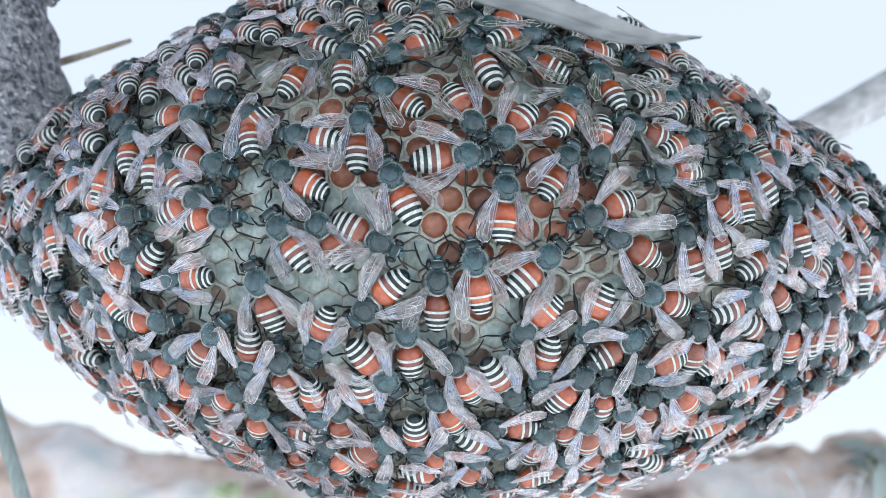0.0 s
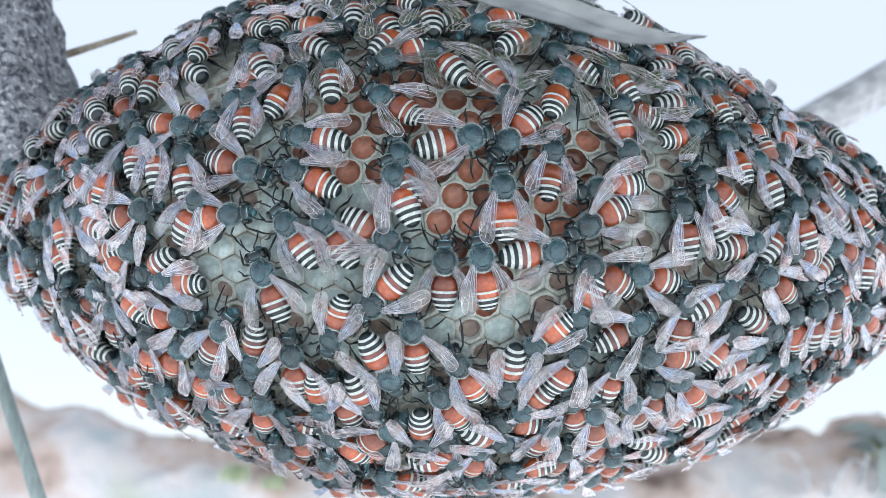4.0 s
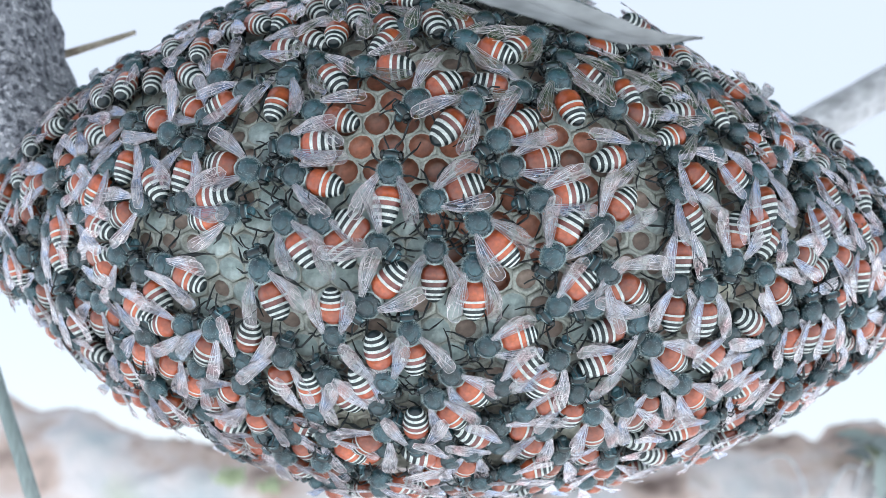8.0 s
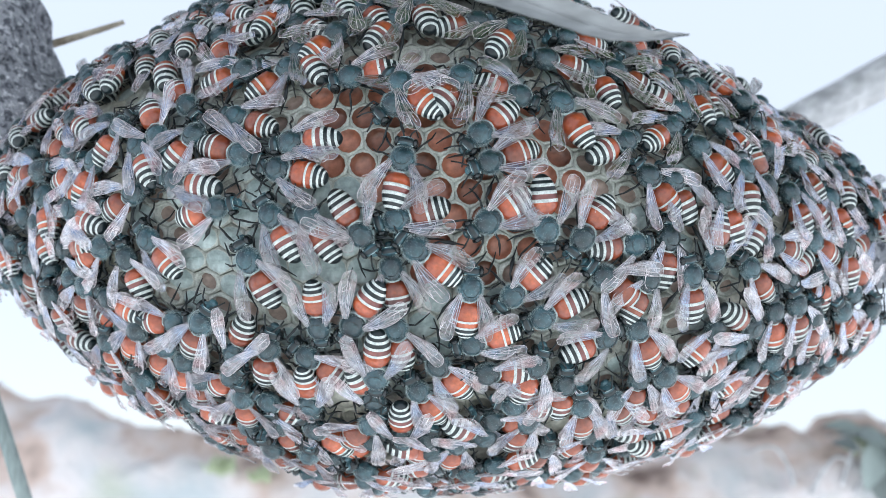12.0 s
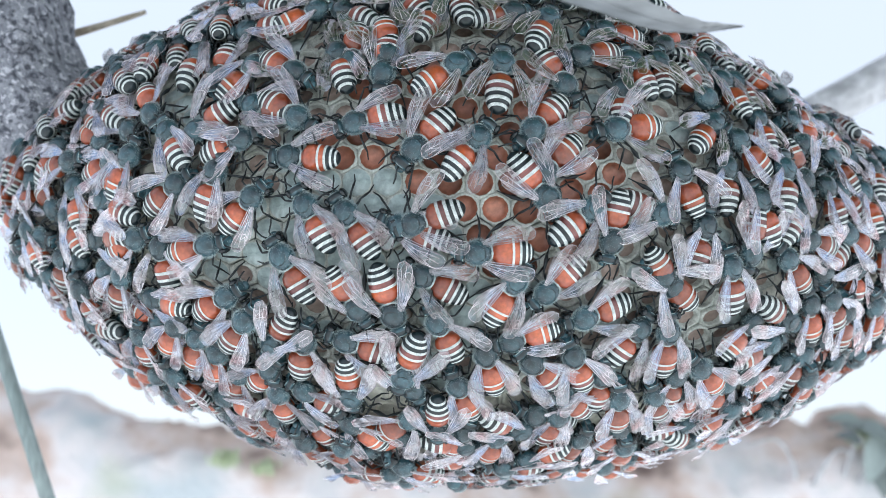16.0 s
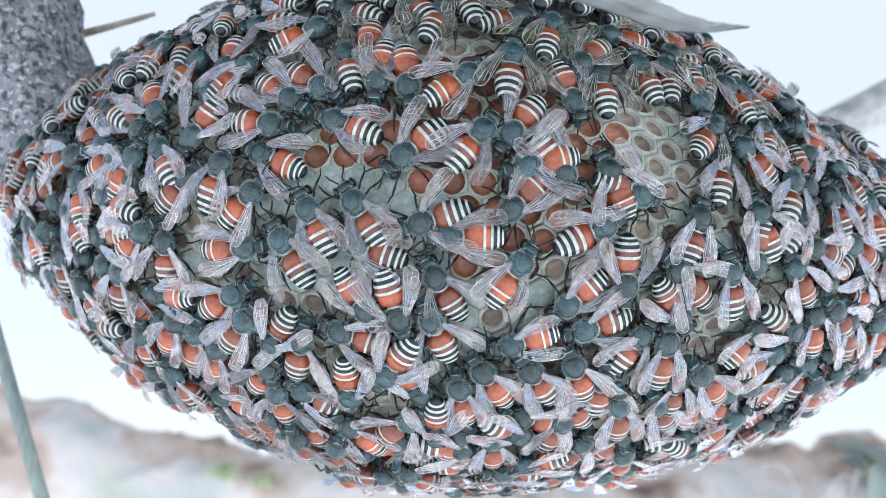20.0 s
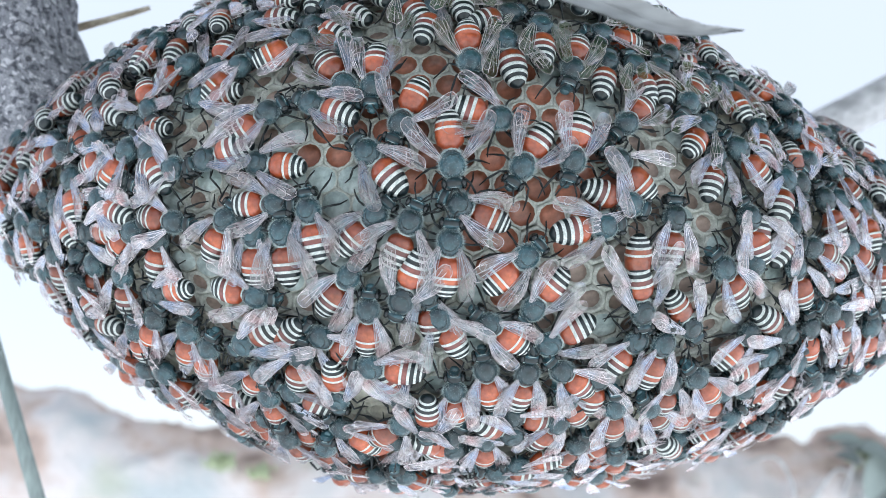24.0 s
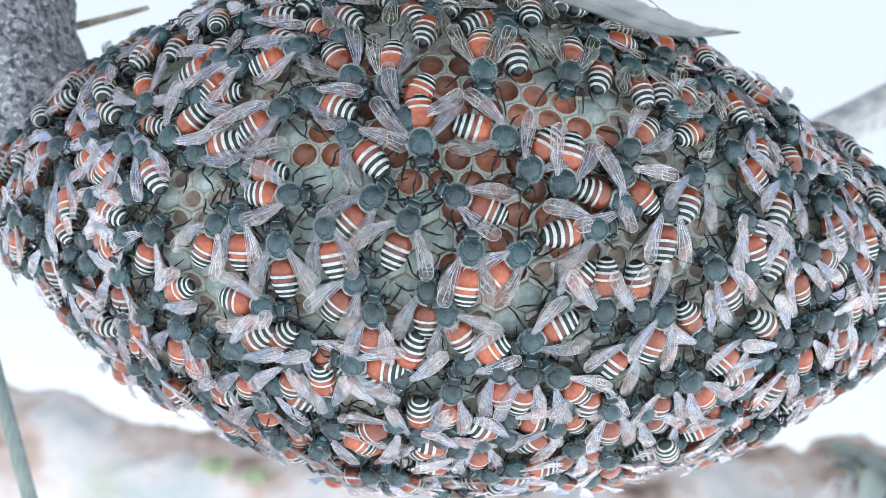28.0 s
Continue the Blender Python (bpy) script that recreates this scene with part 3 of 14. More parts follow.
def head_mesh():
    bm = bmesh.new()
    ellipsoid(bm, (0, 1.72, 1.5), (1.0, 0.60, 0.9), 16, 9)
    ellipsoid(bm, (0, 2.2, 1.0), (0.5, 0.35, 0.4), 8, 5)
    for f in bm.faces:      # black crown between the eyes, grey-blue nape and face
        c = f.calc_center_median() / MM
        f.material_index = 2 if 1.55 < c.y < 2.05 and c.z > 1.6 else 0
    for y0, z0, wide, r in ((1.36, 2.12, 0.82, 0.055), (2.05, 2.10, 0.50, 0.05)):     # pale hair lines before and behind it
        arc = [Vector((wide * math.sin(t), y0 + 0.10 * math.cos(t), z0 + 0.25 * (math.cos(t) - 1))) * MM for t in [radians(q) for q in range(-75, 76, 25)]]
        tube(bm, arc, [r * MM * 0.5] + [r * MM] * 5 + [r * MM * 0.5], 5, mat=1)
    hairs(bm, (0, 1.72, 1.5), (1.0, 0.60, 0.9), 60, 0.15, 4, 1, 0.0, 0.6, 0.014)
    return mesh_of("head", bm, [THORAX, DOWN, CHITIN])


def eye_mesh(s):
    bm = bmesh.new()
    ellipsoid(bm, (0.86 * s, 1.74, 1.55), (0.30, 0.50, 0.74), 10, 7)
    return mesh_of("compound_eye", bm, EYE_M)


def antenna_mesh(s, k):
    bm = bmesh.new()
    pts = [(0.22 * s, 2.1, 1.9), (0.42 * s, 2.6 + 0.1 * k, 2.25), (0.8 * s, 3.1, 2.0 + 0.2 * k), ((1.1 + 0.2 * k) * s, 3.6, 1.55)]
    tube(bm, [Vector(p) * MM for p in pts], [0.085 * MM, 0.08 * MM, 0.085 * MM, 0.07 * MM], 6)
    return mesh_of("antenna", bm, LEG)


def abdomen_mesh(colours, bend=0.0, cuts=(0, 0.45, 0.635, 0.79, 0.91, 1.0), hair=0.062):
    """Overlapping tergites: each ends in a raised band of white hair. colours: the material slot of each plate."""
    bm = bmesh.new()
    L, st, mat = 3.85, [], []
    plates = len(colours)
    def size(s):
        return (0.34 + 0.66 * min(1, s / 0.2) ** 0.55) * math.sqrt(max(0.006, 1 - max(0, (s - 0.40) / 0.605) ** 2.1))
    for i in range(plates):
        a, b = cuts[i], cuts[i + 1]
        white = (hair, hair, hair * 0.92, hair * 0.7, 0)[i]
        for j, s in enumerate((a + 0.004, a + (b - white - a) * 0.35, a + (b - white - a) * 0.7, b - white - 0.002, b - white, b - white * 0.5, b - 0.002)):
            if white == 0 and j > 4:
                break
            k = max(0.08, size(s))
            lift = 1.022 if white and j >= 4 else 1.0 + 0.015 * (1 - j / 4)
            y = -1.2 - L * s
            z = 1.70 - 0.30 * s + bend * s * s
            st.append(((0, y * MM, z * MM), (1.29 * k * lift * MM, 0, 0), (0, 0, 1.10 * k * lift * MM)))
            mat.append(3 if white and j >= 4 else colours[i])
    rings(bm, st, 18, lambda i: mat[i])
    for f in bm.faces:
        if f.calc_center_median().y < -4.85 * MM:
            f.material_index = 2
    return mesh_of("abdomen", bm, [ORANGE, BROWN, CHITIN, BAND])


def wing_mesh(name, s, length, width, spread, lift, hind):
    """A clear film with raised veins; it starts at the thorax and lies back over the abdomen's side."""
    bm = bmesh.new()
    root = Vector(((0.72 + 0.5 * spread) * s, -0.35 - 0.3 * hind, 2.42 - 0.12 * hind))
    d = Vector((s * math.sin(spread), -math.cos(spread), lift)).normalized()
    w = Vector((s * math.cos(spread), math.sin(spread), 0.12)).normalized()
    def at(u, v):
        lead = 0.16 * math.sin(math.pi * u)
        half = width * (0.18 + 0.82 * math.sin(math.pi * min(1, u * 0.62 + 0.06)) ** 1.1) * (1 if u < 0.85 else math.sqrt(max(0.02, 1 - ((u - 0.85) / 0.152) ** 2)))
        return (root + d * length * u + w * (half * (v - 0.45) + lead) + Vector((0, 0, 0.12 * math.sin(u * 9 + v * 4) * u - 0.25 * u * u))) * MM
    nu, nv = 12, 5
    g = [[bm.verts.new(at(i / nu, k / nv)) for k in range(nv + 1)] for i in range(nu + 1)]
    for i in range(nu):
        for k in range(nv):
            bm.faces.new((g[i][k], g[i][k + 1], g[i + 1][k + 1], g[i + 1][k]))
    lines = [[(0.4, 0.48), (0.62, 0.3), (0.86, 0.25)], [(0.05, 0.9), (0.4, 0.88), (0.7, 0.93)], [(0, 1), (0.5, 1), (0.9, 1), (0.97, 1), (1, 0.5)], [(0, 0.7), (0.3, 0.72), (0.62, 0.8), (0.8, 0.98)], [(0, 0.5), (0.35, 0.48), (0.7, 0.52), (0.9, 0.6)],
             [(0, 0.35), (0.3, 0.2), (0.6, 0.12), (0.78, 0.02)], [(0.3, 0.72), (0.36, 0.48)], [(0.56, 0.76), (0.6, 0.5), (0.62, 0.12)], [(0.62, 0.8), (0.72, 0.53)], [(0, 0), (0.5, 0), (0.9, 0), (0.97, 0), (1, 0.5)]]
    for ln in lines if not hind else lines[1:6:2] + lines[2:3] + lines[-1:]:
        pts = []
        for (u0, v0), (u1, v1) in zip(ln, ln[1:]):
            for q in (0, 0.34, 0.67):
                pts.append(at(u0 + (u1 - u0) * q, v0 + (v1 - v0) * q))
        pts.append(at(*ln[-1]))
        tube(bm, pts, [(0.024 if len(ln) > 2 else 0.015) * MM] * len(pts), 4, mat=1)
    return mesh_of(name, bm, [FILM, VEIN])


def leg_mesh(s, i, k):
    """A jointed leg: femur, tibia and foot. i: 0 front, 1 middle, 2 hind; k shifts the step."""
    hip = Vector((0.55 * s, (0.75, 0.0, -0.7)[i], 0.9))
    knee = Vector(((1.55, 1.95, 1.75)[i] * s, (1.55, 0.15, -1.35)[i] + 0.25 * k, 1.75))
    ankle = Vector(((2.15, 2.75, 2.35)[i] * s, (2.5, 0.25, -2.9)[i] + 0.4 * k, 0.55))
    foot = Vector(((2.35, 3.35, 2.6)[i] * s, (3.2, 0.55, -3.75)[i] + 0.5 * k, 0.05))
    bm = bmesh.new()
    pts = [hip, hip.lerp(knee, 0.5), knee, knee.lerp(ankle, 0.6), ankle, ankle.lerp(foot, 0.5), foot]
    fat = 0.24 if i == 2 else 0.125
    tube(bm, [p * MM for p in pts], [r * MM for r in (0.12, 0.135, 0.09, fat, 0.085, 0.07, 0.05)], 6)
    return mesh_of("leg", bm, LEG)


DATA = {"thorax": thorax_mesh(), "scutellum": scutellum_mesh(), "head": head_mesh(), "eyes": [eye_mesh(-1), eye_mesh(1)],
        "antennae": [[antenna_mesh(s, k) for s in (-1, 1)] for k in (-0.6, 0.5)],
        "abdomens": [abdomen_mesh([0, 1, 2, 2, 2]), abdomen_mesh([0, 0, 2, 2, 2], 0.25, (0, 0.52, 0.69, 0.83, 0.93, 1.0), 0.052), abdomen_mesh([0, 1, 2, 2, 2], -0.15, (0, 0.39, 0.59, 0.76, 0.90, 1.0), 0.078)],
        "legs": [[leg_mesh(s, i, k if (i + (s > 0)) % 2 else -k) for s in (-1, 1) for i in range(3)] for k in (-0.8, 0.2, 0.9)]}
WINGS = [[wing_mesh(("forewing", "hindwing")[h], s, (4.85, 3.5)[h], (1.42, 1.05)[h], radians(sp + 9 * h), li, h) for s in (-1, 1) for h in (0, 1)]
         for sp, li in ((13, 0.05), (23, 0.06), (36, 0.10))]
BEE_LABELS = ("dwarf honey bee with its wings folded over an orange banded abdomen",
              "dwarf honey bee with wings half open beside an orange banded abdomen",
              "dwarf honey bee with wings spread from an orange banded abdomen")


def bee_parts(w, b, lg):
    out = [("thorax", DATA["thorax"], "dark teal downy thorax"), ("scutellum", DATA["scutellum"], "pale grey scutellum"), ("head", DATA["head"], ""),
           ("abdomen", DATA["abdomens"][b], "orange abdomen with white and black bands")]
    out += [("antenna", d, "") for d in DATA["antennae"][lg % 2]]
    out += [("forewing" if i % 2 == 0 else "hindwing", d, "clear veined wing") for i, d in enumerate(WINGS[w])]
    out += [("leg", d, "") for d in DATA["legs"][lg]]
    return out


def bee(w, b, lg):
    ob = thing("bee", BEE_LABELS[w], "bee", "bees on the comb")
    for name, data, label in bee_parts(w, b, lg):
        p = part(name, data, ob, label)
        if name == "head":
            for d in DATA["eyes"]:
                part("compound_eye", d, p, "dark glossy compound eye")
    return ob


MODELS = {}
bees = []


def add_bee(m):
    """One more bee at the pose m: a copy of one of the nine models."""
    i = len(bees)
    w, b, lg = (0, 1, 0, 1, 2, 0, 1)[i % 7], (i * 5 // 3) % 3, (i * 7 // 4) % 3
    if (w, b, lg) in MODELS:
        ob = copy_thing(MODELS[w, b, lg], m)
        ob.matrix_basis = m
    else:
        ob = MODELS[w, b, lg] = bee(w, b, lg)
        ob.matrix_basis = m
    k = 0.96 + 0.09 * ((i * 37) % 11) / 10
    ob.scale = (k, k, k)
    bees.append(ob)
    return ob


for _ in range(287):
    add_bee(BASE)

# ---- the bees farthest round the rim ----
def crowd():
    """The packed layer of bees round the nest's rim and back, too many to count, as one mesh."""
    rnd = random.Random(21)
    src = []
    for w, b, lg in ((0, 0, 0), (1, 1, 1), (0, 2, 2)):
        items = [DATA["thorax"], DATA["head"], DATA["abdomens"][b], WINGS[w][0], WINGS[w][2]] + DATA["legs"][lg]
        vs, fs, ms, base = [], [], [], 0
        for me in items:
            co = np.empty(len(me.vertices) * 3)
            me.vertices.foreach_get("co", co)
            vs.append(co.reshape(-1, 3))
            for p in me.polygons:
                fs.append([base + k for k in p.vertices])
                ms.append(me.materials[p.material_index].name)
            base += len(me.vertices)
        src.append((np.concatenate(vs), fs, ms))
    mats = [THORAX, DOWN, CHITIN, ORANGE, BROWN, BAND, FILM, VEIN, LEG]
    index = {m.name: i for i, m in enumerate(mats)}
    verts, faces, mi, base, spots = [], [], [], 0, []
    for _ in range(9000):
        if len(spots) >= 330:
            break
        x, a = rnd.uniform(-53, 57), rnd.uniform(-150, 150)
        e1, e2, n = tangents(x, radians(a))
        p = shell(x, radians(a))
        facing = n.dot((Vector(EYE) - p).normalized())
        if facing > 0.16 or facing < -0.75 or x > 51 and abs(a) < 60 or any((p - q).length < 3.1 for q in spots):
            continue
        spots.append(p)
        m = stand(x, a, rnd.gauss(95 if x < 20 else 80, 45), rnd.uniform(-0.2, 1.7), rnd.uniform(-0.25, 0.4))
        v, f, ms = src[rnd.randrange(3)]
        verts.append(v @ np.array(m.to_3x3()).T + np.array(m.translation))
        faces += [[base + k for k in q] for q in f]
        mi += [index[k] for k in ms]
        base += len(v)
    me = bpy.data.meshes.new("bee_crowd")
    me.from_pydata(np.concatenate(verts).tolist(), [], faces)
    for m in mats:
        me.materials.append(m)
    me.polygons.foreach_set("material_index", mi)
    me.shade_smooth()
    ob = new("bee_crowd", me)
    ob.matrix_basis = BASE
    tagged(ob, "dense crowd of dwarf honey bees clinging round the nest's rim", "bees", kind="stuff")


crowd()
cells(honeycomb)


# ---- what moves ----
def motions():
    walk(bees[0], [(0, on(-44.7, 59.4, 111, 0.13)), (28, on(-44.7, 59.4, 111, 0.13))])
    walk(bees[1], [(0, on(-41.3, 37.9, 126, 0.25)), (2, on(-41.3, 37.5, 126, 0.25)), (4, on(-41.1, 37.3, 126, 0.25)), (6, on(-41.0, 37.5, 126, 0.25)), (8, on(-40.9, 37.4, 126, 0.25)), (10, on(-40.8, 37.3, 126, 0.25)), (12, on(-40.8, 37.0, 126, 0.25)), (14, on(-40.8, 36.8, 126, 0.25)), (16, on(-40.9, 36.8, 126, 0.25)), (18, on(-40.9, 37.1, 126, 0.25)), (20, on(-40.8, 37.3, 126, 0.25)), (22, on(-40.9, 37.2, 126, 0.25)), (24, on(-40.9, 37.2, 126, 0.25)), (26, on(-40.9, 37.1, 126, 0.25)), (28, on(-40.7, 36.9, 126, 0.25))])
    walk(bees[2], [(0, on(-36.3, 65.8, 114, 0.46)), (2, on(-36.3, 65.9, 114, 0.46)), (4, on(-36.2, 65.9, 114, 0.46)), (6, on(-36.2, 65.8, 114, 0.46)), (8, on(-36.2, 65.8, 114, 0.46)), (10, on(-35.9, 66.2, 113, 0.46)), (12, on(-35.6, 66.6, 112, 0.46)), (14, on(-35.4, 67.0, 111, 0.46)), (16, on(-35.1, 67.5, 110, 0.46)), (17, on(-35.0, 67.7, 110, 0.46)), (18, on(-35.0, 67.7, 110, 0.46)), (20, on(-35.0, 67.7, 110, 0.46)), (22, on(-35.0, 67.7, 110, 0.46)), (24, on(-35.0, 67.7, 110, 0.46)), (26, on(-35.0, 67.7, 110, 0.46)), (28, on(-35.0, 67.7, 110, 0.46))])
    walk(bees[3], [(0, on(-22.4, 29.4, -21, -0.03)), (0.5, on(-23.0, 30.5, -21, -0.03)), (1.5, on(-23.0, 28.5, -21, -0.03)), (2, on(-23.4, 28.1, -21, -0.03)), (3, on(-22.9, 24.4, -21, -0.03)), (3.5, on(-23.1, 23.6, -21, -0.03)), (5.5, on(-23.0, 20.5, -42, -0.03)), (6, on(-23.0, 19.8, -42, -0.03)), (6.5, on(-23.5, 19.5, -42, -0.03)), (7, on(-23.8, 21.9, -42, -0.03)), (7.5, on(-23.6, 23.6, -42, -0.03)), (8, on(-23.4, 23.2, -42, -0.03)), (9.5, on(-23.4, 23.8, -42, -0.03)), (11, on(-24.0, 23.4, -42, -0.03)), (11.5, on(-24.1, 24.2, -42, -0.03)), (13.5, on(-24.6, 27.4, -97, -0.03)), (16, on(-25.1, 31.1, -97, -0.03)), (17, on(-25.2, 32.7, -97, -0.03)), (18, on(-25.1, 33.1, -97, -0.03)), (20, on(-25.1, 33.3, -97, -0.03)), (22, on(-25.2, 32.9, -97, -0.03)), (24, on(-25.3, 32.4, -97, -0.03)), (26, on(-25.3, 31.5, -97, -0.03)), (28, on(-25.5, 31.0, -97, -0.03))])
    walk(bees[4], [(0, on(-24.4, 24.9, -12, 0.43)), (0.5, on(-24.5, 25.7, -12, 0.43)), (2, on(-24.7, 23.4, -12, 0.43)), (3.5, on(-25.5, 22.3, -12, 0.43)), (5.5, on(-26.6, 20.7, -47, 0.43)), (6, on(-26.3, 20.3, -47, 0.43)), (7.5, on(-27.1, 20.4, -47, 0.43)), (8, on(-27.0, 20.6, -47, 0.43)), (8.5, on(-27.0, 20.4, -47, 0.43)), (9, on(-26.6, 20.5, -47, 0.43)), (10, on(-26.5, 18.7, -47, 0.43)), (11.5, on(-26.6, 18.1, -47, 0.43)), (12.5, on(-26.8, 17.7, -98, 0.43)), (13.5, on(-26.9, 17.5, -150, 0.43)), (14, on(-26.5, 16.9, -150, 0.43)), (14.5, on(-26.0, 17.5, -150, 0.43)), (15, on(-26.2, 18.9, -150, 0.43)), (16.5, on(-26.4, 15.6, -150, 0.43)), (17, on(-26.6, 15.3, -150, 0.43)), (18.5, on(-26.5, 13.5, -138, 0.43)), (20, on(-27.1, 14.4, -126, 0.43)), (20.5, on(-27.1, 13.9, -126, 0.43)), (21, on(-26.3, 11.7, -126, 0.43)), (21.5, on(-26.3, 10.0, -126, 0.43)), (22.5, on(-26.9, 8.2, -64, 0.43)), (23.5, on(-27.4, 6.3, -3, 0.43)), (25, on(-29.5, 9.0, -3, 0.43)), (25.5, on(-29.6, 9.6, -26, 0.43)), (26, on(-29.1, 12.4, -49, 0.43)), (27, on(-28.6, 13.0, -95, 0.43)), (28, on(-28.1, 13.5, -142, 0.43))])
    walk(bees[5], [(0, on(-22.2, 40.6, 104, 0.36)), (2, on(-20.7, 39.9, 104, 0.36)), (3.5, on(-19.6, 39.4, 104, 0.36)), (5.5, on(-18.1, 38.2, 169, 0.36)), (6, on(-17.7, 38.2, 169, 0.36)), (6.5, on(-18.5, 39.4, 169, 0.36)), (7, on(-18.2, 37.9, 169, 0.36)), (8, on(-18.3, 38.3, 169, 0.36)), (8.5, on(-19.5, 42.0, 169, 0.36)), (9.5, on(-20.7, 40.7, 169, 0.36)), (10, on(-20.4, 41.4, 169, 0.36)), (10.5, on(-21.6, 45.5, 169, 0.36)), (11, on(-20.4, 44.4, 169, 0.36)), (11.5, on(-21.4, 43.7, 169, 0.36)), (14, on(-22.0, 43.5, 169, 0.36)), (16, on(-22.5, 43.2, 169, 0.36)), (18, on(-22.6, 43.8, 169, 0.36)), (20, on(-22.3, 44.2, 169, 0.36)), (22, on(-22.0, 44.4, 169, 0.36)), (24, on(-21.9, 44.5, 169, 0.36)), (26, on(-21.8, 44.6, 169, 0.36)), (28, on(-21.8, 44.7, 169, 0.36))])
    walk(bees[6], [(0, on(-27.1, 54.9, 36, 0.25)), (3.5, on(-27.9, 58.4, 36, 0.25)), (5.5, on(-28.3, 60.4, 103, 0.25)), (8, on(-29.0, 63.1, 103, 0.25)), (28, on(-29.1, 64.0, 103, 0.25))])
    walk(bees[7], [(0, on(-24.8, 60.8, -107, 0.44)), (2, on(-24.7, 59.5, -107, 0.44)), (3.5, on(-24.7, 58.6, -107, 0.44)), (4.5, on(-24.7, 58.0, -166, 0.44)), (5.5, on(-24.7, 57.2, -225, 0.44)), (8, on(-24.6, 55.6, -225, 0.44)), (10, on(-25.2, 54.9, -225, 0.44)), (11.5, on(-25.7, 54.2, -225, 0.44)), (13.5, on(-26.3, 52.8, -175, 0.44)), (16, on(-26.9, 50.9, -175, 0.44)), (17, on(-27.3, 50.5, -175, 0.44)), (18, on(-27.3, 50.6, -175, 0.44)), (20, on(-27.2, 50.6, -175, 0.44)), (22, on(-27.1, 50.5, -175, 0.44)), (24, on(-27.0, 50.4, -175, 0.44)), (26, on(-27.0, 50.4, -175, 0.44)), (28, on(-26.9, 50.5, -175, 0.44))])
    walk(bees[8], [(0, on(-18.0, 52.0, 99, 0.32)), (0.5, on(-18.3, 54.4, 99, 0.32)), (2.5, on(-18.2, 52.8, 99, 0.32)), (3.5, on(-17.8, 53.0, 99, 0.32)), (5.5, on(-17.0, 53.4, 73, 0.32)), (8, on(-16.0, 53.8, 73, 0.32)), (10, on(-15.9, 51.7, 73, 0.32)), (11.5, on(-15.8, 50.2, 73, 0.32)), (13.5, on(-15.6, 47.6, 24, 0.32)), (16, on(-15.3, 44.5, 24, 0.32)), (18, on(-15.2, 41.2, 24, 0.32)), (20, on(-15.8, 38.3, 24, 0.32)), (22, on(-16.4, 36.2, 24, 0.32)), (24, on(-16.5, 34.1, 24, 0.32)), (26, on(-16.4, 32.8, 23, 0.32)), (28, on(-16.3, 31.6, 23, 0.32))])
    walk(bees[9], [(0, on(-18.2, 22.7, 97, 0.37)), (0.5, on(-18.9, 24.8, 97, 0.37)), (1, on(-18.9, 26.4, 97, 0.37)), (2, on(-19.4, 26.9, 97, 0.37)), (3.5, on(-19.1, 26.1, 97, 0.37)), (5.5, on(-18.5, 25.5, 22, 0.37)), (6, on(-18.4, 25.2, 22, 0.37)), (7, on(-18.7, 25.8, 22, 0.37)), (7.5, on(-19.1, 27.8, 22, 0.37)), (8, on(-19.2, 27.6, 22, 0.37)), (9, on(-19.3, 28.2, 22, 0.37)), (9.5, on(-19.2, 28.3, 22, 0.37)), (10.5, on(-18.9, 30.4, 22, 0.37)), (11, on(-18.5, 29.8, 22, 0.37)), (11.5, on(-18.4, 30.1, 22, 0.37)), (13.5, on(-17.8, 31.6, -36, 0.37)), (14, on(-17.8, 31.6, -36, 0.37)), (15, on(-16.4, 29.2, -36, 0.37)), (16, on(-16.9, 27.3, -36, 0.37)), (16.5, on(-16.8, 27.0, -36, 0.37)), (17, on(-16.4, 23.3, -36, 0.37)), (18, on(-16.8, 22.5, -36, 0.37)), (20, on(-17.5, 20.6, -36, 0.37)), (21.5, on(-18.0, 19.4, -36, 0.37)), (23.5, on(-18.6, 18.1, 32, 0.37)), (24.5, on(-19.0, 17.3, 32, 0.37)), (25, on(-18.7, 17.3, 32, 0.37)), (25.5, on(-17.3, 18.1, 32, 0.37)), (26, on(-17.2, 18.0, 32, 0.37)), (28, on(-17.2, 17.7, 32, 0.37))])
    walk(bees[10], [(0, on(-12.8, 34.6, 59, -0.1)), (0.5, on(-13.0, 35.0, 59, -0.1)), (1, on(-13.3, 34.1, 59, -0.1)), (2, on(-15.1, 32.6, 59, -0.1)), (2.5, on(-15.0, 30.5, 59, -0.1)), (3.5, on(-14.9, 30.3, 59, -0.1)), (5.5, on(-14.4, 29.3, 76, -0.1)), (7.5, on(-15.1, 30.7, 76, -0.1)), (8, on(-15.3, 29.8, 76, -0.1)), (8.5, on(-15.3, 29.1, 76, -0.1)), (9, on(-15.5, 30.6, 76, -0.1)), (10, on(-15.0, 30.8, 76, -0.1)), (11.5, on(-14.3, 30.1, 76, -0.1)), (12.17, on(-13.9, 29.9, 19, -0.1)), (12.83, on(-13.6, 29.6, -38, -0.1)), (13.5, on(-13.3, 29.5, -95, -0.1)), (16, on(-11.5, 28.6, -95, -0.1)), (17, on(-10.8, 28.1, -95, -0.1)), (18, on(-10.8, 28.3, -95, -0.1)), (20, on(-10.8, 29.0, -95, -0.1)), (21.5, on(-11.0, 29.8, -95, -0.1)), (23.5, on(-11.8, 31.3, -36, -0.1)), (26, on(-12.2, 33.0, -36, -0.1)), (28, on(-12.3, 33.9, -36, -0.1))])
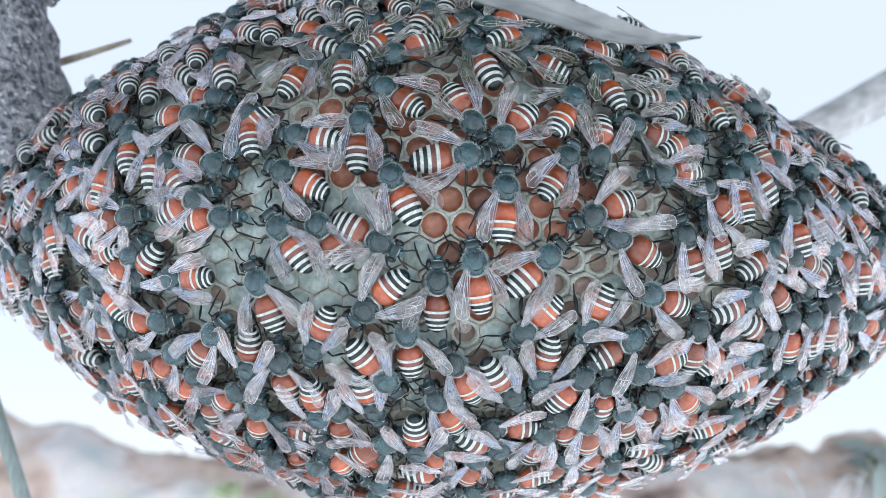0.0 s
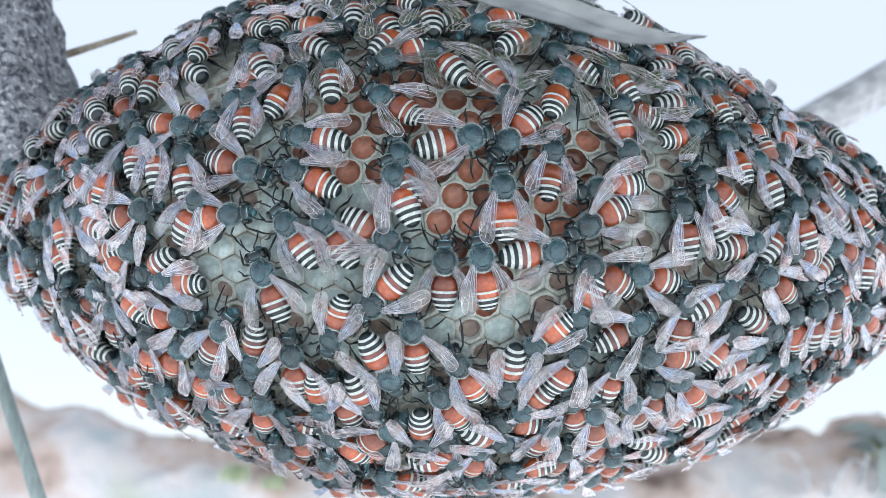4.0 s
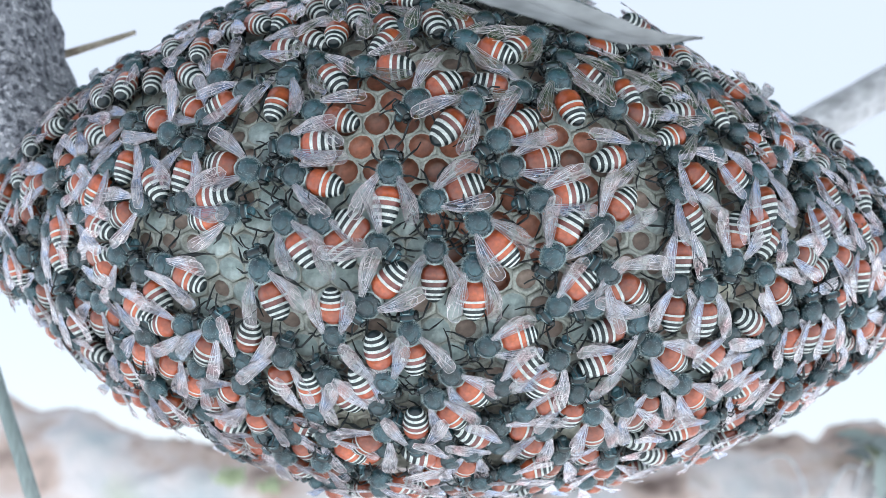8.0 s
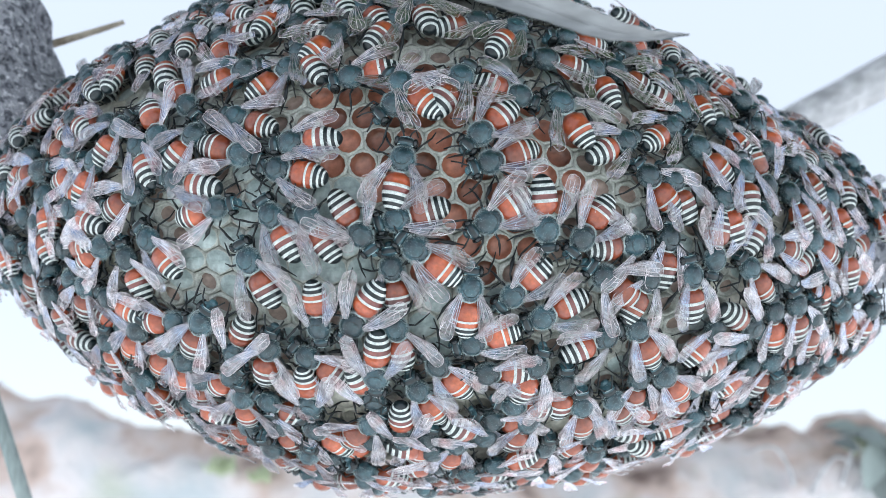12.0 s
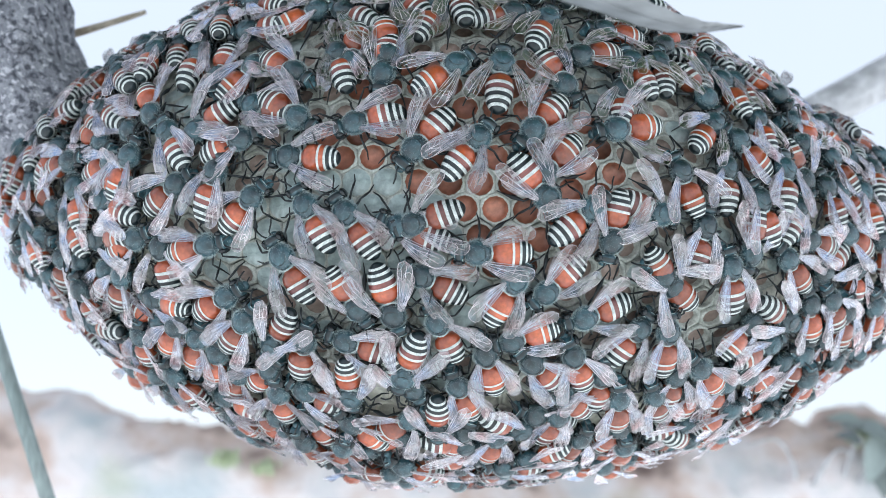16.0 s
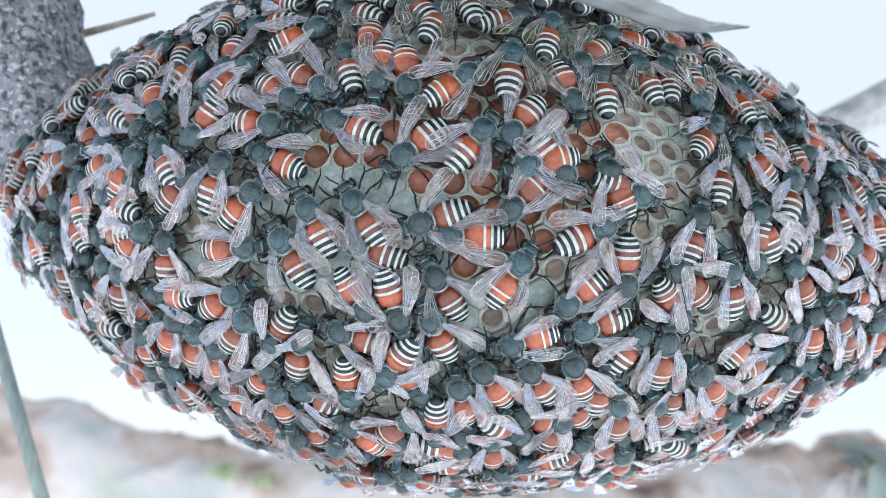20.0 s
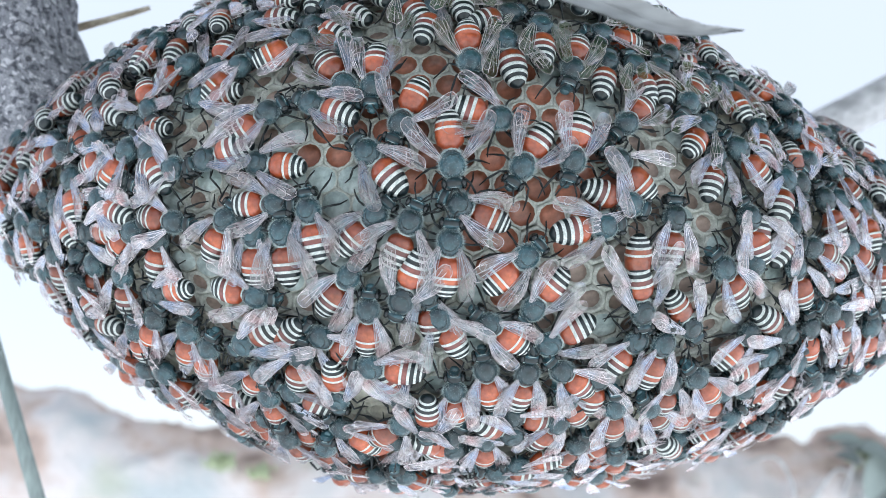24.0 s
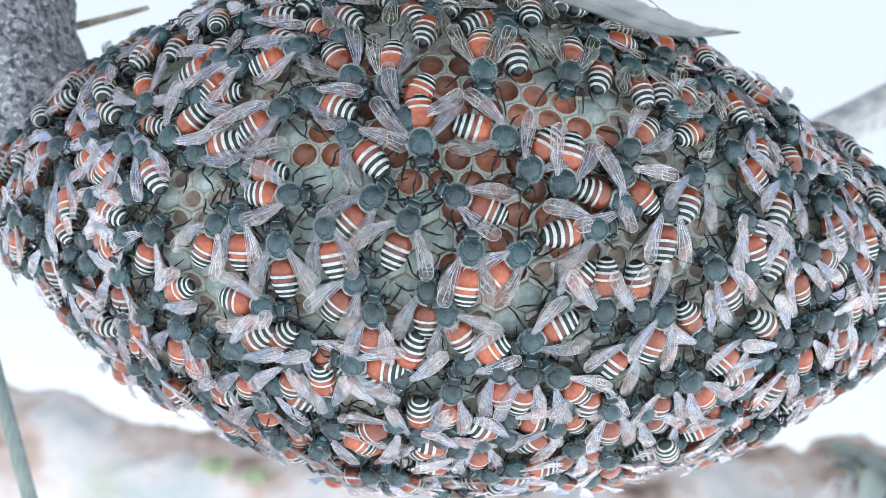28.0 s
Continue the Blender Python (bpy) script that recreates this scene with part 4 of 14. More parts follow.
    walk(bees[11], [(0, on(-31.4, 24.2, 96, 0.56)), (2, on(-31.3, 23.3, 96, 0.56)), (3.5, on(-31.2, 22.4, 96, 0.56)), (5.5, on(-31.1, 21.5, 71, 0.56)), (8, on(-31.0, 20.8, 71, 0.56)), (10, on(-31.1, 21.5, 71, 0.56)), (11.5, on(-31.2, 22.2, 71, 0.56)), (12.5, on(-31.4, 22.7, 3, 0.56)), (13.5, on(-31.4, 23.3, -64, 0.56)), (16.5, on(-31.8, 24.3, -64, 0.56)), (17, on(-31.6, 24.0, -64, 0.56)), (18, on(-31.6, 23.9, -64, 0.56)), (20, on(-31.7, 23.6, -64, 0.56)), (22, on(-31.7, 23.4, -64, 0.56)), (24, on(-31.7, 23.6, -64, 0.56)), (26, on(-31.6, 24.4, -64, 0.56)), (28, on(-31.5, 24.5, -64, 0.56))])
    walk(bees[12], [(0, on(-27.9, 19.0, 85, 0.38)), (0.5, on(-28.4, 18.7, 85, 0.38)), (1.5, on(-28.5, 18.3, 85, 0.38)), (3, on(-28.3, 19.0, 85, 0.38)), (3.5, on(-28.3, 18.7, 85, 0.38)), (5.5, on(-28.5, 18.3, 115, 0.38)), (6.5, on(-28.3, 18.2, 115, 0.38)), (7.5, on(-29.2, 15.3, 115, 0.38)), (8, on(-29.3, 14.8, 115, 0.38)), (9.5, on(-28.6, 16.4, 115, 0.38)), (11.5, on(-28.7, 16.0, 115, 0.38)), (13.5, on(-29.5, 16.7, 120, 0.38)), (14.5, on(-28.7, 18.3, 120, 0.38)), (16.5, on(-29.8, 17.6, 120, 0.38)), (17, on(-29.6, 17.3, 120, 0.38)), (18, on(-29.6, 17.0, 120, 0.38)), (19, on(-29.6, 16.6, 120, 0.38)), (20, on(-30.8, 12.5, 120, 0.38)), (21.5, on(-31.1, 12.0, 120, 0.38)), (24, on(-31.0, 11.3, 120, 0.38)), (26, on(-31.0, 11.0, 120, 0.38)), (28, on(-31.0, 10.9, 120, 0.38))])
    walk(bees[13], [(0, on(-21.6, 12.5, -22, 0.17)), (1, on(-21.0, 11.7, -22, 0.17)), (1.5, on(-20.0, 10.1, -22, 0.17)), (4, on(-18.7, 10.3, -18, 0.17)), (6.5, on(-17.4, 10.4, -14, 0.17)), (7, on(-16.5, 9.1, -14, 0.17)), (8, on(-18.3, 9.9, -14, 0.17)), (8.5, on(-19.0, 12.3, -14, 0.17)), (9, on(-18.9, 12.9, -14, 0.17)), (9.5, on(-19.2, 10.0, -14, 0.17)), (10, on(-17.6, 9.3, -14, 0.17)), (10.5, on(-17.5, 8.8, -14, 0.17)), (11.5, on(-17.9, 10.7, -14, 0.17)), (13.5, on(-17.2, 13.0, -34, 0.17)), (16, on(-16.3, 17.1, -34, 0.17)), (18, on(-15.3, 19.7, -34, 0.17)), (20, on(-14.6, 22.6, -34, 0.17)), (21.5, on(-13.3, 22.5, -34, 0.17)), (23.5, on(-11.7, 22.4, -54, 0.17)), (24.5, on(-11.9, 22.2, -54, 0.17)), (25, on(-12.0, 21.4, -54, 0.17)), (25.5, on(-12.2, 20.4, -54, 0.17)), (26.5, on(-10.9, 21.8, -54, 0.17)), (27.5, on(-10.9, 23.9, -54, 0.17)), (28, on(-10.8, 23.8, -54, 0.17))])
    walk(bees[14], [(0, on(-13.3, 16.6, 167, 0.46)), (1, on(-13.1, 16.6, 167, 0.46)), (2, on(-14.2, 15.9, 167, 0.46)), (3.5, on(-13.4, 15.9, 167, 0.46)), (6, on(-14.2, 15.6, 181, 0.46)), (7.5, on(-14.2, 14.2, 181, 0.46)), (8, on(-14.3, 14.1, 181, 0.46)), (10, on(-14.1, 14.7, 181, 0.46)), (10.5, on(-14.3, 13.9, 181, 0.46)), (11, on(-14.1, 13.6, 181, 0.46)), (12, on(-12.9, 13.2, 184, 0.46)), (14, on(-10.6, 12.4, 190, 0.46)), (15, on(-9.4, 12.2, 193, 0.46)), (15.5, on(-10.6, 14.0, 193, 0.46)), (16.5, on(-10.8, 15.2, 193, 0.46)), (17, on(-11.6, 15.1, 193, 0.46)), (17.5, on(-12.3, 13.4, 187, 0.46)), (18, on(-12.2, 12.4, 181, 0.46)), (18.5, on(-12.9, 12.9, 176, 0.46)), (19.5, on(-12.5, 13.4, 164, 0.46)), (20, on(-12.9, 15.1, 158, 0.46)), (20.5, on(-12.8, 16.2, 158, 0.46)), (21, on(-14.3, 17.7, 158, 0.46)), (21.5, on(-14.9, 18.5, 158, 0.46)), (24, on(-14.6, 18.8, 158, 0.46)), (26, on(-14.3, 19.1, 158, 0.46)), (28, on(-14.3, 19.4, 158, 0.46))])
    walk(bees[15], [(0, on(-14.6, 9.8, 152, -0.03)), (1.5, on(-14.2, 9.0, 152, -0.03)), (3, on(-14.4, 9.6, 152, -0.03)), (4, on(-14.1, 9.3, 155, -0.03)), (6, on(-13.5, 8.7, 160, -0.03)), (7, on(-13.2, 8.3, 163, -0.03)), (8, on(-13.8, 8.4, 163, -0.03)), (10, on(-13.7, 8.6, 163, -0.03)), (11, on(-13.7, 8.9, 163, -0.03)), (12, on(-14.2, 8.3, 168, -0.03)), (13.5, on(-14.9, 7.6, 176, -0.03)), (14, on(-15.5, 7.0, 176, -0.03)), (15.5, on(-16.7, 10.3, 176, -0.03)), (16.5, on(-17.2, 8.4, 176, -0.03)), (17, on(-17.7, 8.7, 176, -0.03)), (18, on(-18.6, 7.4, 169, -0.03)), (19.5, on(-19.9, 8.7, 159, -0.03)), (20, on(-19.9, 9.5, 156, -0.03)), (20.5, on(-19.5, 8.1, 156, -0.03)), (21.5, on(-19.4, 7.1, 156, -0.03)), (23.5, on(-19.3, 7.0, 174, -0.03)), (24.5, on(-19.8, 7.8, 174, -0.03)), (25, on(-19.5, 7.3, 174, -0.03)), (25.5, on(-19.4, 6.9, 174, -0.03)), (27.5, on(-19.5, 7.9, 174, -0.03)), (28, on(-20.7, 6.0, 174, -0.03))])
    walk(bees[16], [(0, on(-38.6, 33.9, 138, 0.38)), (2, on(-38.6, 33.9, 138, 0.38)), (4, on(-38.5, 33.8, 138, 0.38)), (6, on(-38.4, 33.6, 138, 0.38)), (8, on(-38.3, 33.1, 138, 0.38)), (10, on(-38.2, 32.4, 138, 0.38)), (12, on(-38.3, 32.6, 138, 0.38)), (14, on(-38.4, 33.5, 138, 0.38)), (16, on(-38.5, 33.3, 138, 0.38)), (18, on(-38.5, 32.1, 138, 0.38)), (20, on(-38.4, 31.6, 138, 0.38)), (22, on(-38.4, 31.9, 138, 0.38)), (24, on(-38.3, 32.3, 138, 0.38)), (26, on(-38.3, 32.3, 138, 0.38)), (28, on(-38.3, 32.2, 138, 0.38))])
    walk(bees[17], [(0, on(-33.8, 31.6, -66, 0.05)), (2, on(-33.5, 30.8, -66, 0.05)), (3.5, on(-33.2, 30.3, -66, 0.05)), (5.5, on(-32.6, 29.2, 4, 0.05)), (8, on(-32.5, 28.4, 4, 0.05)), (10, on(-33.2, 27.6, 4, 0.05)), (11.5, on(-33.6, 26.8, 4, 0.05)), (13.5, on(-34.2, 24.6, -52, 0.05)), (16, on(-34.7, 22.0, -52, 0.05)), (17, on(-34.7, 21.0, -52, 0.05)), (18, on(-34.5, 20.7, -52, 0.05)), (20, on(-34.0, 20.2, -52, 0.05)), (21.5, on(-33.7, 20.2, -52, 0.05)), (22.5, on(-33.5, 20.5, -125, 0.05)), (23.5, on(-33.3, 20.7, -197, 0.05)), (26, on(-33.1, 20.3, -197, 0.05)), (28, on(-33.1, 20.5, -197, 0.05))])
    walk(bees[18], [(0, on(-44.5, 23.6, 45, 0.35)), (2, on(-44.5, 23.6, 45, 0.35)), (4, on(-44.5, 24.2, 45, 0.35)), (6, on(-44.4, 24.9, 45, 0.35)), (8, on(-44.4, 25.4, 45, 0.35)), (10, on(-44.4, 25.6, 45, 0.35)), (12, on(-44.4, 25.7, 45, 0.35)), (14, on(-44.5, 25.9, 45, 0.35)), (16, on(-44.6, 26.1, 45, 0.35)), (18, on(-44.7, 26.1, 45, 0.35)), (20, on(-44.8, 26.1, 45, 0.35)), (22, on(-44.8, 26.0, 45, 0.35)), (24, on(-44.8, 25.7, 45, 0.35)), (26, on(-44.6, 25.3, 45, 0.35)), (28, on(-44.5, 25.0, 45, 0.35))])
    walk(bees[19], [(0, on(-41.4, 5.7, 105, 0.09)), (28, on(-41.3, 6.3, 105, 0.09))])
    walk(bees[20], [(0, on(-31.0, 2.0, 7, 0.26)), (2, on(-30.7, 2.3, 10, 0.26)), (4, on(-30.3, 2.7, 14, 0.26)), (6, on(-30.0, 3.3, 17, 0.26)), (8, on(-29.8, 3.9, 20, 0.26)), (10, on(-29.5, 4.4, 24, 0.26)), (12, on(-29.2, 4.5, 27, 0.26)), (14, on(-28.8, 4.5, 30, 0.26)), (16, on(-28.4, 4.5, 33, 0.26)), (18, on(-27.9, 4.4, 37, 0.26)), (20, on(-27.5, 4.8, 40, 0.26)), (21.5, on(-27.6, 1.2, 40, 0.26)), (23.5, on(-27.8, -3.7, -4, 0.26)), (24, on(-28.0, -5.2, -4, 0.26)), (24.5, on(-28.2, -3.7, -4, 0.26)), (25, on(-30.2, -1.6, -4, 0.26)), (25.5, on(-31.2, 0.2, -4, 0.26)), (26, on(-32.1, -0.3, -4, 0.26)), (27, on(-32.2, -1.1, -4, 0.26)), (28, on(-32.7, 0.4, -4, 0.26))])
    walk(bees[21], [(0, on(-23.1, 5.2, 21, 0.45)), (2, on(-23.1, 5.1, 21, 0.45)), (3, on(-23.1, 4.8, 21, 0.45)), (3.5, on(-23.3, 4.6, 21, 0.45)), (4.17, on(-23.6, 4.3, 76, 0.45)), (4.83, on(-23.8, 4.1, 131, 0.45)), (5.5, on(-24.2, 4.1, 187, 0.45)), (7, on(-24.6, 3.3, 187, 0.45)), (8, on(-24.4, 3.9, 187, 0.45)), (10.5, on(-24.3, 6.1, 187, 0.45)), (11.5, on(-24.2, 6.6, 187, 0.45)), (12.5, on(-24.2, 7.0, 128, 0.45)), (13.5, on(-24.2, 6.9, 69, 0.45)), (16, on(-24.0, 6.7, 69, 0.45)), (18, on(-23.9, 7.0, 69, 0.45)), (20, on(-23.8, 7.3, 69, 0.45)), (21.5, on(-24.1, 7.9, 69, 0.45)), (22.5, on(-24.3, 8.2, 133, 0.45)), (23.5, on(-24.5, 8.4, 197, 0.45)), (26, on(-24.7, 8.6, 197, 0.45)), (28, on(-24.9, 9.1, 197, 0.45))])
    walk(bees[22], [(0, on(-20.6, 1.3, 3, 0.41)), (2, on(-20.5, 1.2, 4, 0.41)), (4, on(-20.3, 1.2, 6, 0.41)), (6, on(-20.1, 1.2, 7, 0.41)), (8, on(-20.1, 1.1, 8, 0.41)), (10, on(-20.1, 1.1, 8, 0.41)), (11.5, on(-20.1, 1.0, 8, 0.41)), (13.5, on(-20.2, 0.8, 44, 0.41)), (16, on(-20.4, 1.3, 44, 0.41)), (18, on(-20.5, 1.5, 44, 0.41)), (20, on(-20.7, 1.4, 44, 0.41)), (21.5, on(-21.3, -0.6, 44, 0.41)), (23.5, on(-22.2, -3.2, 62, 0.41)), (25, on(-22.7, -5.2, 62, 0.41)), (26, on(-22.7, -5.3, 62, 0.41)), (28, on(-22.8, -5.4, 62, 0.41))])
    walk(bees[23], [(0, on(-14.8, -0.9, 126, 0.43)), (8, on(-14.6, -0.7, 124, 0.43)), (13.5, on(-14.7, -0.4, 120, 0.43)), (15, on(-15.2, -0.1, 120, 0.43)), (17, on(-15.1, -0.4, 120, 0.43)), (17.5, on(-15.2, -0.5, 120, 0.43)), (18, on(-14.6, -1.0, 120, 0.43)), (19.5, on(-15.2, -1.1, 119, 0.43)), (20, on(-15.1, -1.5, 119, 0.43)), (21.5, on(-14.9, -1.9, 119, 0.43)), (23.5, on(-14.8, -2.0, 103, 0.43)), (24.5, on(-13.7, -1.2, 103, 0.43)), (25, on(-13.5, -1.3, 103, 0.43)), (26, on(-12.8, -2.0, 103, 0.43)), (28, on(-12.1, -4.4, 103, 0.43))])
    walk(bees[24], [(0, on(-36.2, -8.5, -168, 0.15)), (2, on(-36.5, -8.9, -168, 0.15)), (4, on(-36.8, -9.4, -169, 0.15)), (6, on(-37.2, -10.3, -169, 0.15)), (8, on(-37.6, -11.0, -169, 0.15)), (10, on(-37.9, -11.3, -169, 0.15)), (12, on(-38.2, -11.2, -170, 0.15)), (13.5, on(-38.4, -11.3, -170, 0.15)), (14.5, on(-38.2, -10.2, -170, 0.15)), (16, on(-38.0, -10.8, -171, 0.15)), (17, on(-37.8, -11.2, -171, 0.15)), (18, on(-37.7, -11.2, -171, 0.15)), (19, on(-37.6, -11.2, -171, 0.15)), (20, on(-37.9, -11.3, -171, 0.15)), (21.5, on(-38.4, -11.5, -171, 0.15)), (24.5, on(-38.7, -11.2, -171, 0.15)), (25.5, on(-39.8, -11.3, -171, 0.15)), (26, on(-38.7, -11.6, -171, 0.15)), (27, on(-38.4, -13.0, -171, 0.15)), (27.5, on(-37.7, -13.5, -171, 0.15)), (28, on(-37.8, -14.0, -171, 0.15))])
    walk(bees[25], [(0, on(-30.3, -12.7, -129, 0.05)), (2, on(-30.4, -12.8, -129, 0.05)), (3.5, on(-30.3, -12.7, -129, 0.05)), (4.5, on(-30.2, -12.7, -180, 0.05)), (5.5, on(-30.3, -12.7, -232, 0.05)), (8, on(-30.2, -12.6, -232, 0.05)), (10, on(-30.2, -11.9, -238, 0.05)), (12, on(-30.4, -11.1, -245, 0.05)), (14, on(-30.7, -10.8, -251, 0.05)), (16, on(-30.5, -10.6, -258, 0.05)), (18, on(-30.3, -10.5, -264, 0.05)), (20, on(-30.1, -10.2, -270, 0.05)), (22, on(-29.9, -9.9, -277, 0.05)), (24, on(-29.9, -9.6, -283, 0.05)), (26, on(-29.8, -9.4, -290, 0.05)), (28, on(-29.8, -9.0, -296, 0.05))])
    walk(bees[26], [(0, on(-26.1, -11.6, -172, 0.11)), (2, on(-27.3, -12.9, -172, 0.11)), (3, on(-27.9, -13.6, -172, 0.11)), (3.5, on(-27.8, -13.5, -172, 0.11)), (5.5, on(-28.0, -13.2, -201, 0.11)), (6.5, on(-27.9, -13.1, -201, 0.11)), (8, on(-27.2, -10.0, -201, 0.11)), (9.5, on(-27.6, -7.6, -201, 0.11)), (10.5, on(-28.7, -5.2, -201, 0.11)), (11.5, on(-28.0, -5.6, -201, 0.11)), (12.5, on(-27.2, -6.1, -273, 0.11)), (13.5, on(-26.5, -6.6, -345, 0.11)), (16, on(-25.2, -8.5, -345, 0.11)), (17, on(-24.7, -9.3, -345, 0.11)), (17.5, on(-23.7, -10.8, -346, 0.11)), (18, on(-22.8, -7.8, -347, 0.11)), (20, on(-21.4, -9.1, -352, 0.11)), (21.5, on(-21.4, -8.7, -352, 0.11)), (22.5, on(-21.2, -8.4, -310, 0.11)), (23.5, on(-21.0, -8.0, -269, 0.11)), (24, on(-19.7, -6.4, -269, 0.11)), (24.5, on(-19.4, -6.2, -269, 0.11)), (25, on(-19.6, -6.2, -269, 0.11)), (26, on(-19.4, -6.3, -269, 0.11)), (27, on(-18.8, -7.1, -269, 0.11)), (27.5, on(-19.0, -6.5, -269, 0.11)), (28, on(-20.4, -4.0, -269, 0.11))])
    walk(bees[27], [(0, on(-17.0, -10.6, 111, 0.36)), (2, on(-17.0, -10.1, 111, 0.36)), (4, on(-17.1, -9.5, 112, 0.36)), (5.5, on(-17.1, -9.1, 112, 0.36)), (8, on(-16.9, -9.1, 112, 0.36)), (10, on(-16.9, -8.8, 116, 0.36)), (12, on(-16.8, -8.6, 120, 0.36)), (13.5, on(-16.8, -8.4, 123, 0.36)), (16, on(-17.4, -9.4, 123, 0.36)), (17, on(-17.8, -8.9, 123, 0.36)), (18.5, on(-18.4, -8.3, 123, 0.36)), (20, on(-17.5, -7.1, 123, 0.36)), (21.5, on(-16.9, -7.6, 123, 0.36)), (23.5, on(-16.9, -6.2, 98, 0.36)), (24.5, on(-16.5, -5.3, 98, 0.36)), (25, on(-16.4, -5.5, 98, 0.36)), (26, on(-16.4, -6.7, 98, 0.36)), (27, on(-16.3, -7.9, 98, 0.36)), (28, on(-16.4, -7.9, 98, 0.36))])
    walk(bees[28], [(0, on(-34.7, -15.0, 133, 0.4)), (2, on(-34.4, -16.6, 139, 0.4)), (4, on(-33.7, -17.7, 144, 0.4)), (6, on(-33.2, -17.8, 150, 0.4)), (8, on(-33.1, -18.7, 155, 0.4)), (10, on(-33.1, -20.6, 161, 0.4)), (12, on(-32.9, -22.5, 166, 0.4)), (14, on(-32.2, -23.6, 172, 0.4)), (16, on(-31.6, -23.7, 178, 0.4)), (18, on(-31.3, -23.5, 183, 0.4)), (20, on(-31.0, -23.3, 189, 0.4)), (22, on(-30.7, -23.1, 194, 0.4)), (24, on(-30.1, -22.6, 200, 0.4)), (26, on(-29.5, -22.7, 205, 0.4)), (28, on(-29.0, -23.4, 211, 0.4))])
    walk(bees[29], [(0, on(-27.8, -21.7, 12, 0.34)), (2, on(-27.1, -21.3, 12, 0.34)), (4, on(-26.3, -21.1, 12, 0.34)), (6.5, on(-25.1, -20.9, 12, 0.34)), (8, on(-25.5, -22.9, 12, 0.34)), (8.5, on(-25.3, -23.5, 12, 0.34)), (10.5, on(-24.9, -24.2, 12, 0.34)), (11.5, on(-25.4, -24.2, 12, 0.34)), (13.5, on(-23.8, -21.1, 35, 0.34)), (14.5, on(-23.9, -20.7, 35, 0.34)), (16.5, on(-23.2, -18.6, 35, 0.34)), (17, on(-23.2, -18.8, 35, 0.34)), (18, on(-23.5, -19.5, 35, 0.34)), (19.5, on(-23.4, -18.2, 35, 0.34)), (20, on(-22.6, -18.9, 35, 0.34)), (20.5, on(-21.9, -18.0, 35, 0.34)), (21, on(-22.0, -17.3, 35, 0.34)), (21.5, on(-21.6, -18.9, 35, 0.34)), (23.5, on(-20.0, -18.0, -1, 0.34)), (24.5, on(-19.0, -18.7, -1, 0.34)), (25, on(-18.8, -20.0, -1, 0.34)), (25.5, on(-19.0, -20.6, -1, 0.34)), (26.5, on(-19.6, -20.8, -1, 0.34)), (27, on(-19.2, -21.1, -1, 0.34)), (28, on(-18.0, -19.8, -1, 0.34))])
    walk(bees[30], [(0, on(-21.7, -21.7, 52, 0.59)), (1.5, on(-21.9, -22.3, 52, 0.59)), (4, on(-21.6, -21.7, 58, 0.59)), (6, on(-21.5, -21.3, 63, 0.59)), (6.5, on(-21.9, -22.0, 63, 0.59)), (8, on(-22.0, -21.9, 63, 0.59)), (10, on(-22.0, -21.9, 63, 0.59)), (11.5, on(-22.1, -22.0, 63, 0.59)), (13.5, on(-21.5, -22.9, 55, 0.59)), (16, on(-21.4, -23.1, 55, 0.59)), (17, on(-21.4, -23.2, 55, 0.59)), (18, on(-21.4, -23.3, 55, 0.59)), (20.5, on(-21.3, -23.8, 55, 0.59)), (21.5, on(-21.3, -24.4, 55, 0.59)), (22.17, on(-21.1, -25.7, 110, 0.59)), (22.83, on(-21.0, -26.6, 164, 0.59)), (23.5, on(-20.8, -27.6, 219, 0.59)), (25, on(-20.6, -29.9, 219, 0.59)), (26, on(-20.7, -29.7, 219, 0.59)), (28, on(-20.7, -29.7, 219, 0.59))])
    walk(bees[31], [(0, on(-18.7, -28.6, -96, 0.36)), (1, on(-18.9, -29.5, -96, 0.36)), (2, on(-18.9, -29.1, -97, 0.36)), (4, on(-19.0, -28.4, -100, 0.36)), (6, on(-19.0, -27.7, -103, 0.36)), (8, on(-19.3, -28.0, -103, 0.36)), (8.5, on(-19.3, -27.9, -103, 0.36)), (10, on(-19.2, -27.8, -106, 0.36)), (12, on(-19.0, -27.7, -111, 0.36)), (14, on(-18.9, -27.7, -115, 0.36)), (15, on(-18.8, -27.7, -117, 0.36)), (16, on(-18.9, -27.6, -117, 0.36)), (17, on(-18.9, -27.6, -117, 0.36)), (18, on(-18.9, -27.6, -117, 0.36)), (20, on(-18.8, -27.8, -117, 0.36)), (21.5, on(-18.7, -27.8, -117, 0.36)), (23.5, on(-18.4, -28.4, -133, 0.36)), (26, on(-18.2, -29.2, -133, 0.36)), (28, on(-18.2, -29.3, -133, 0.36))])
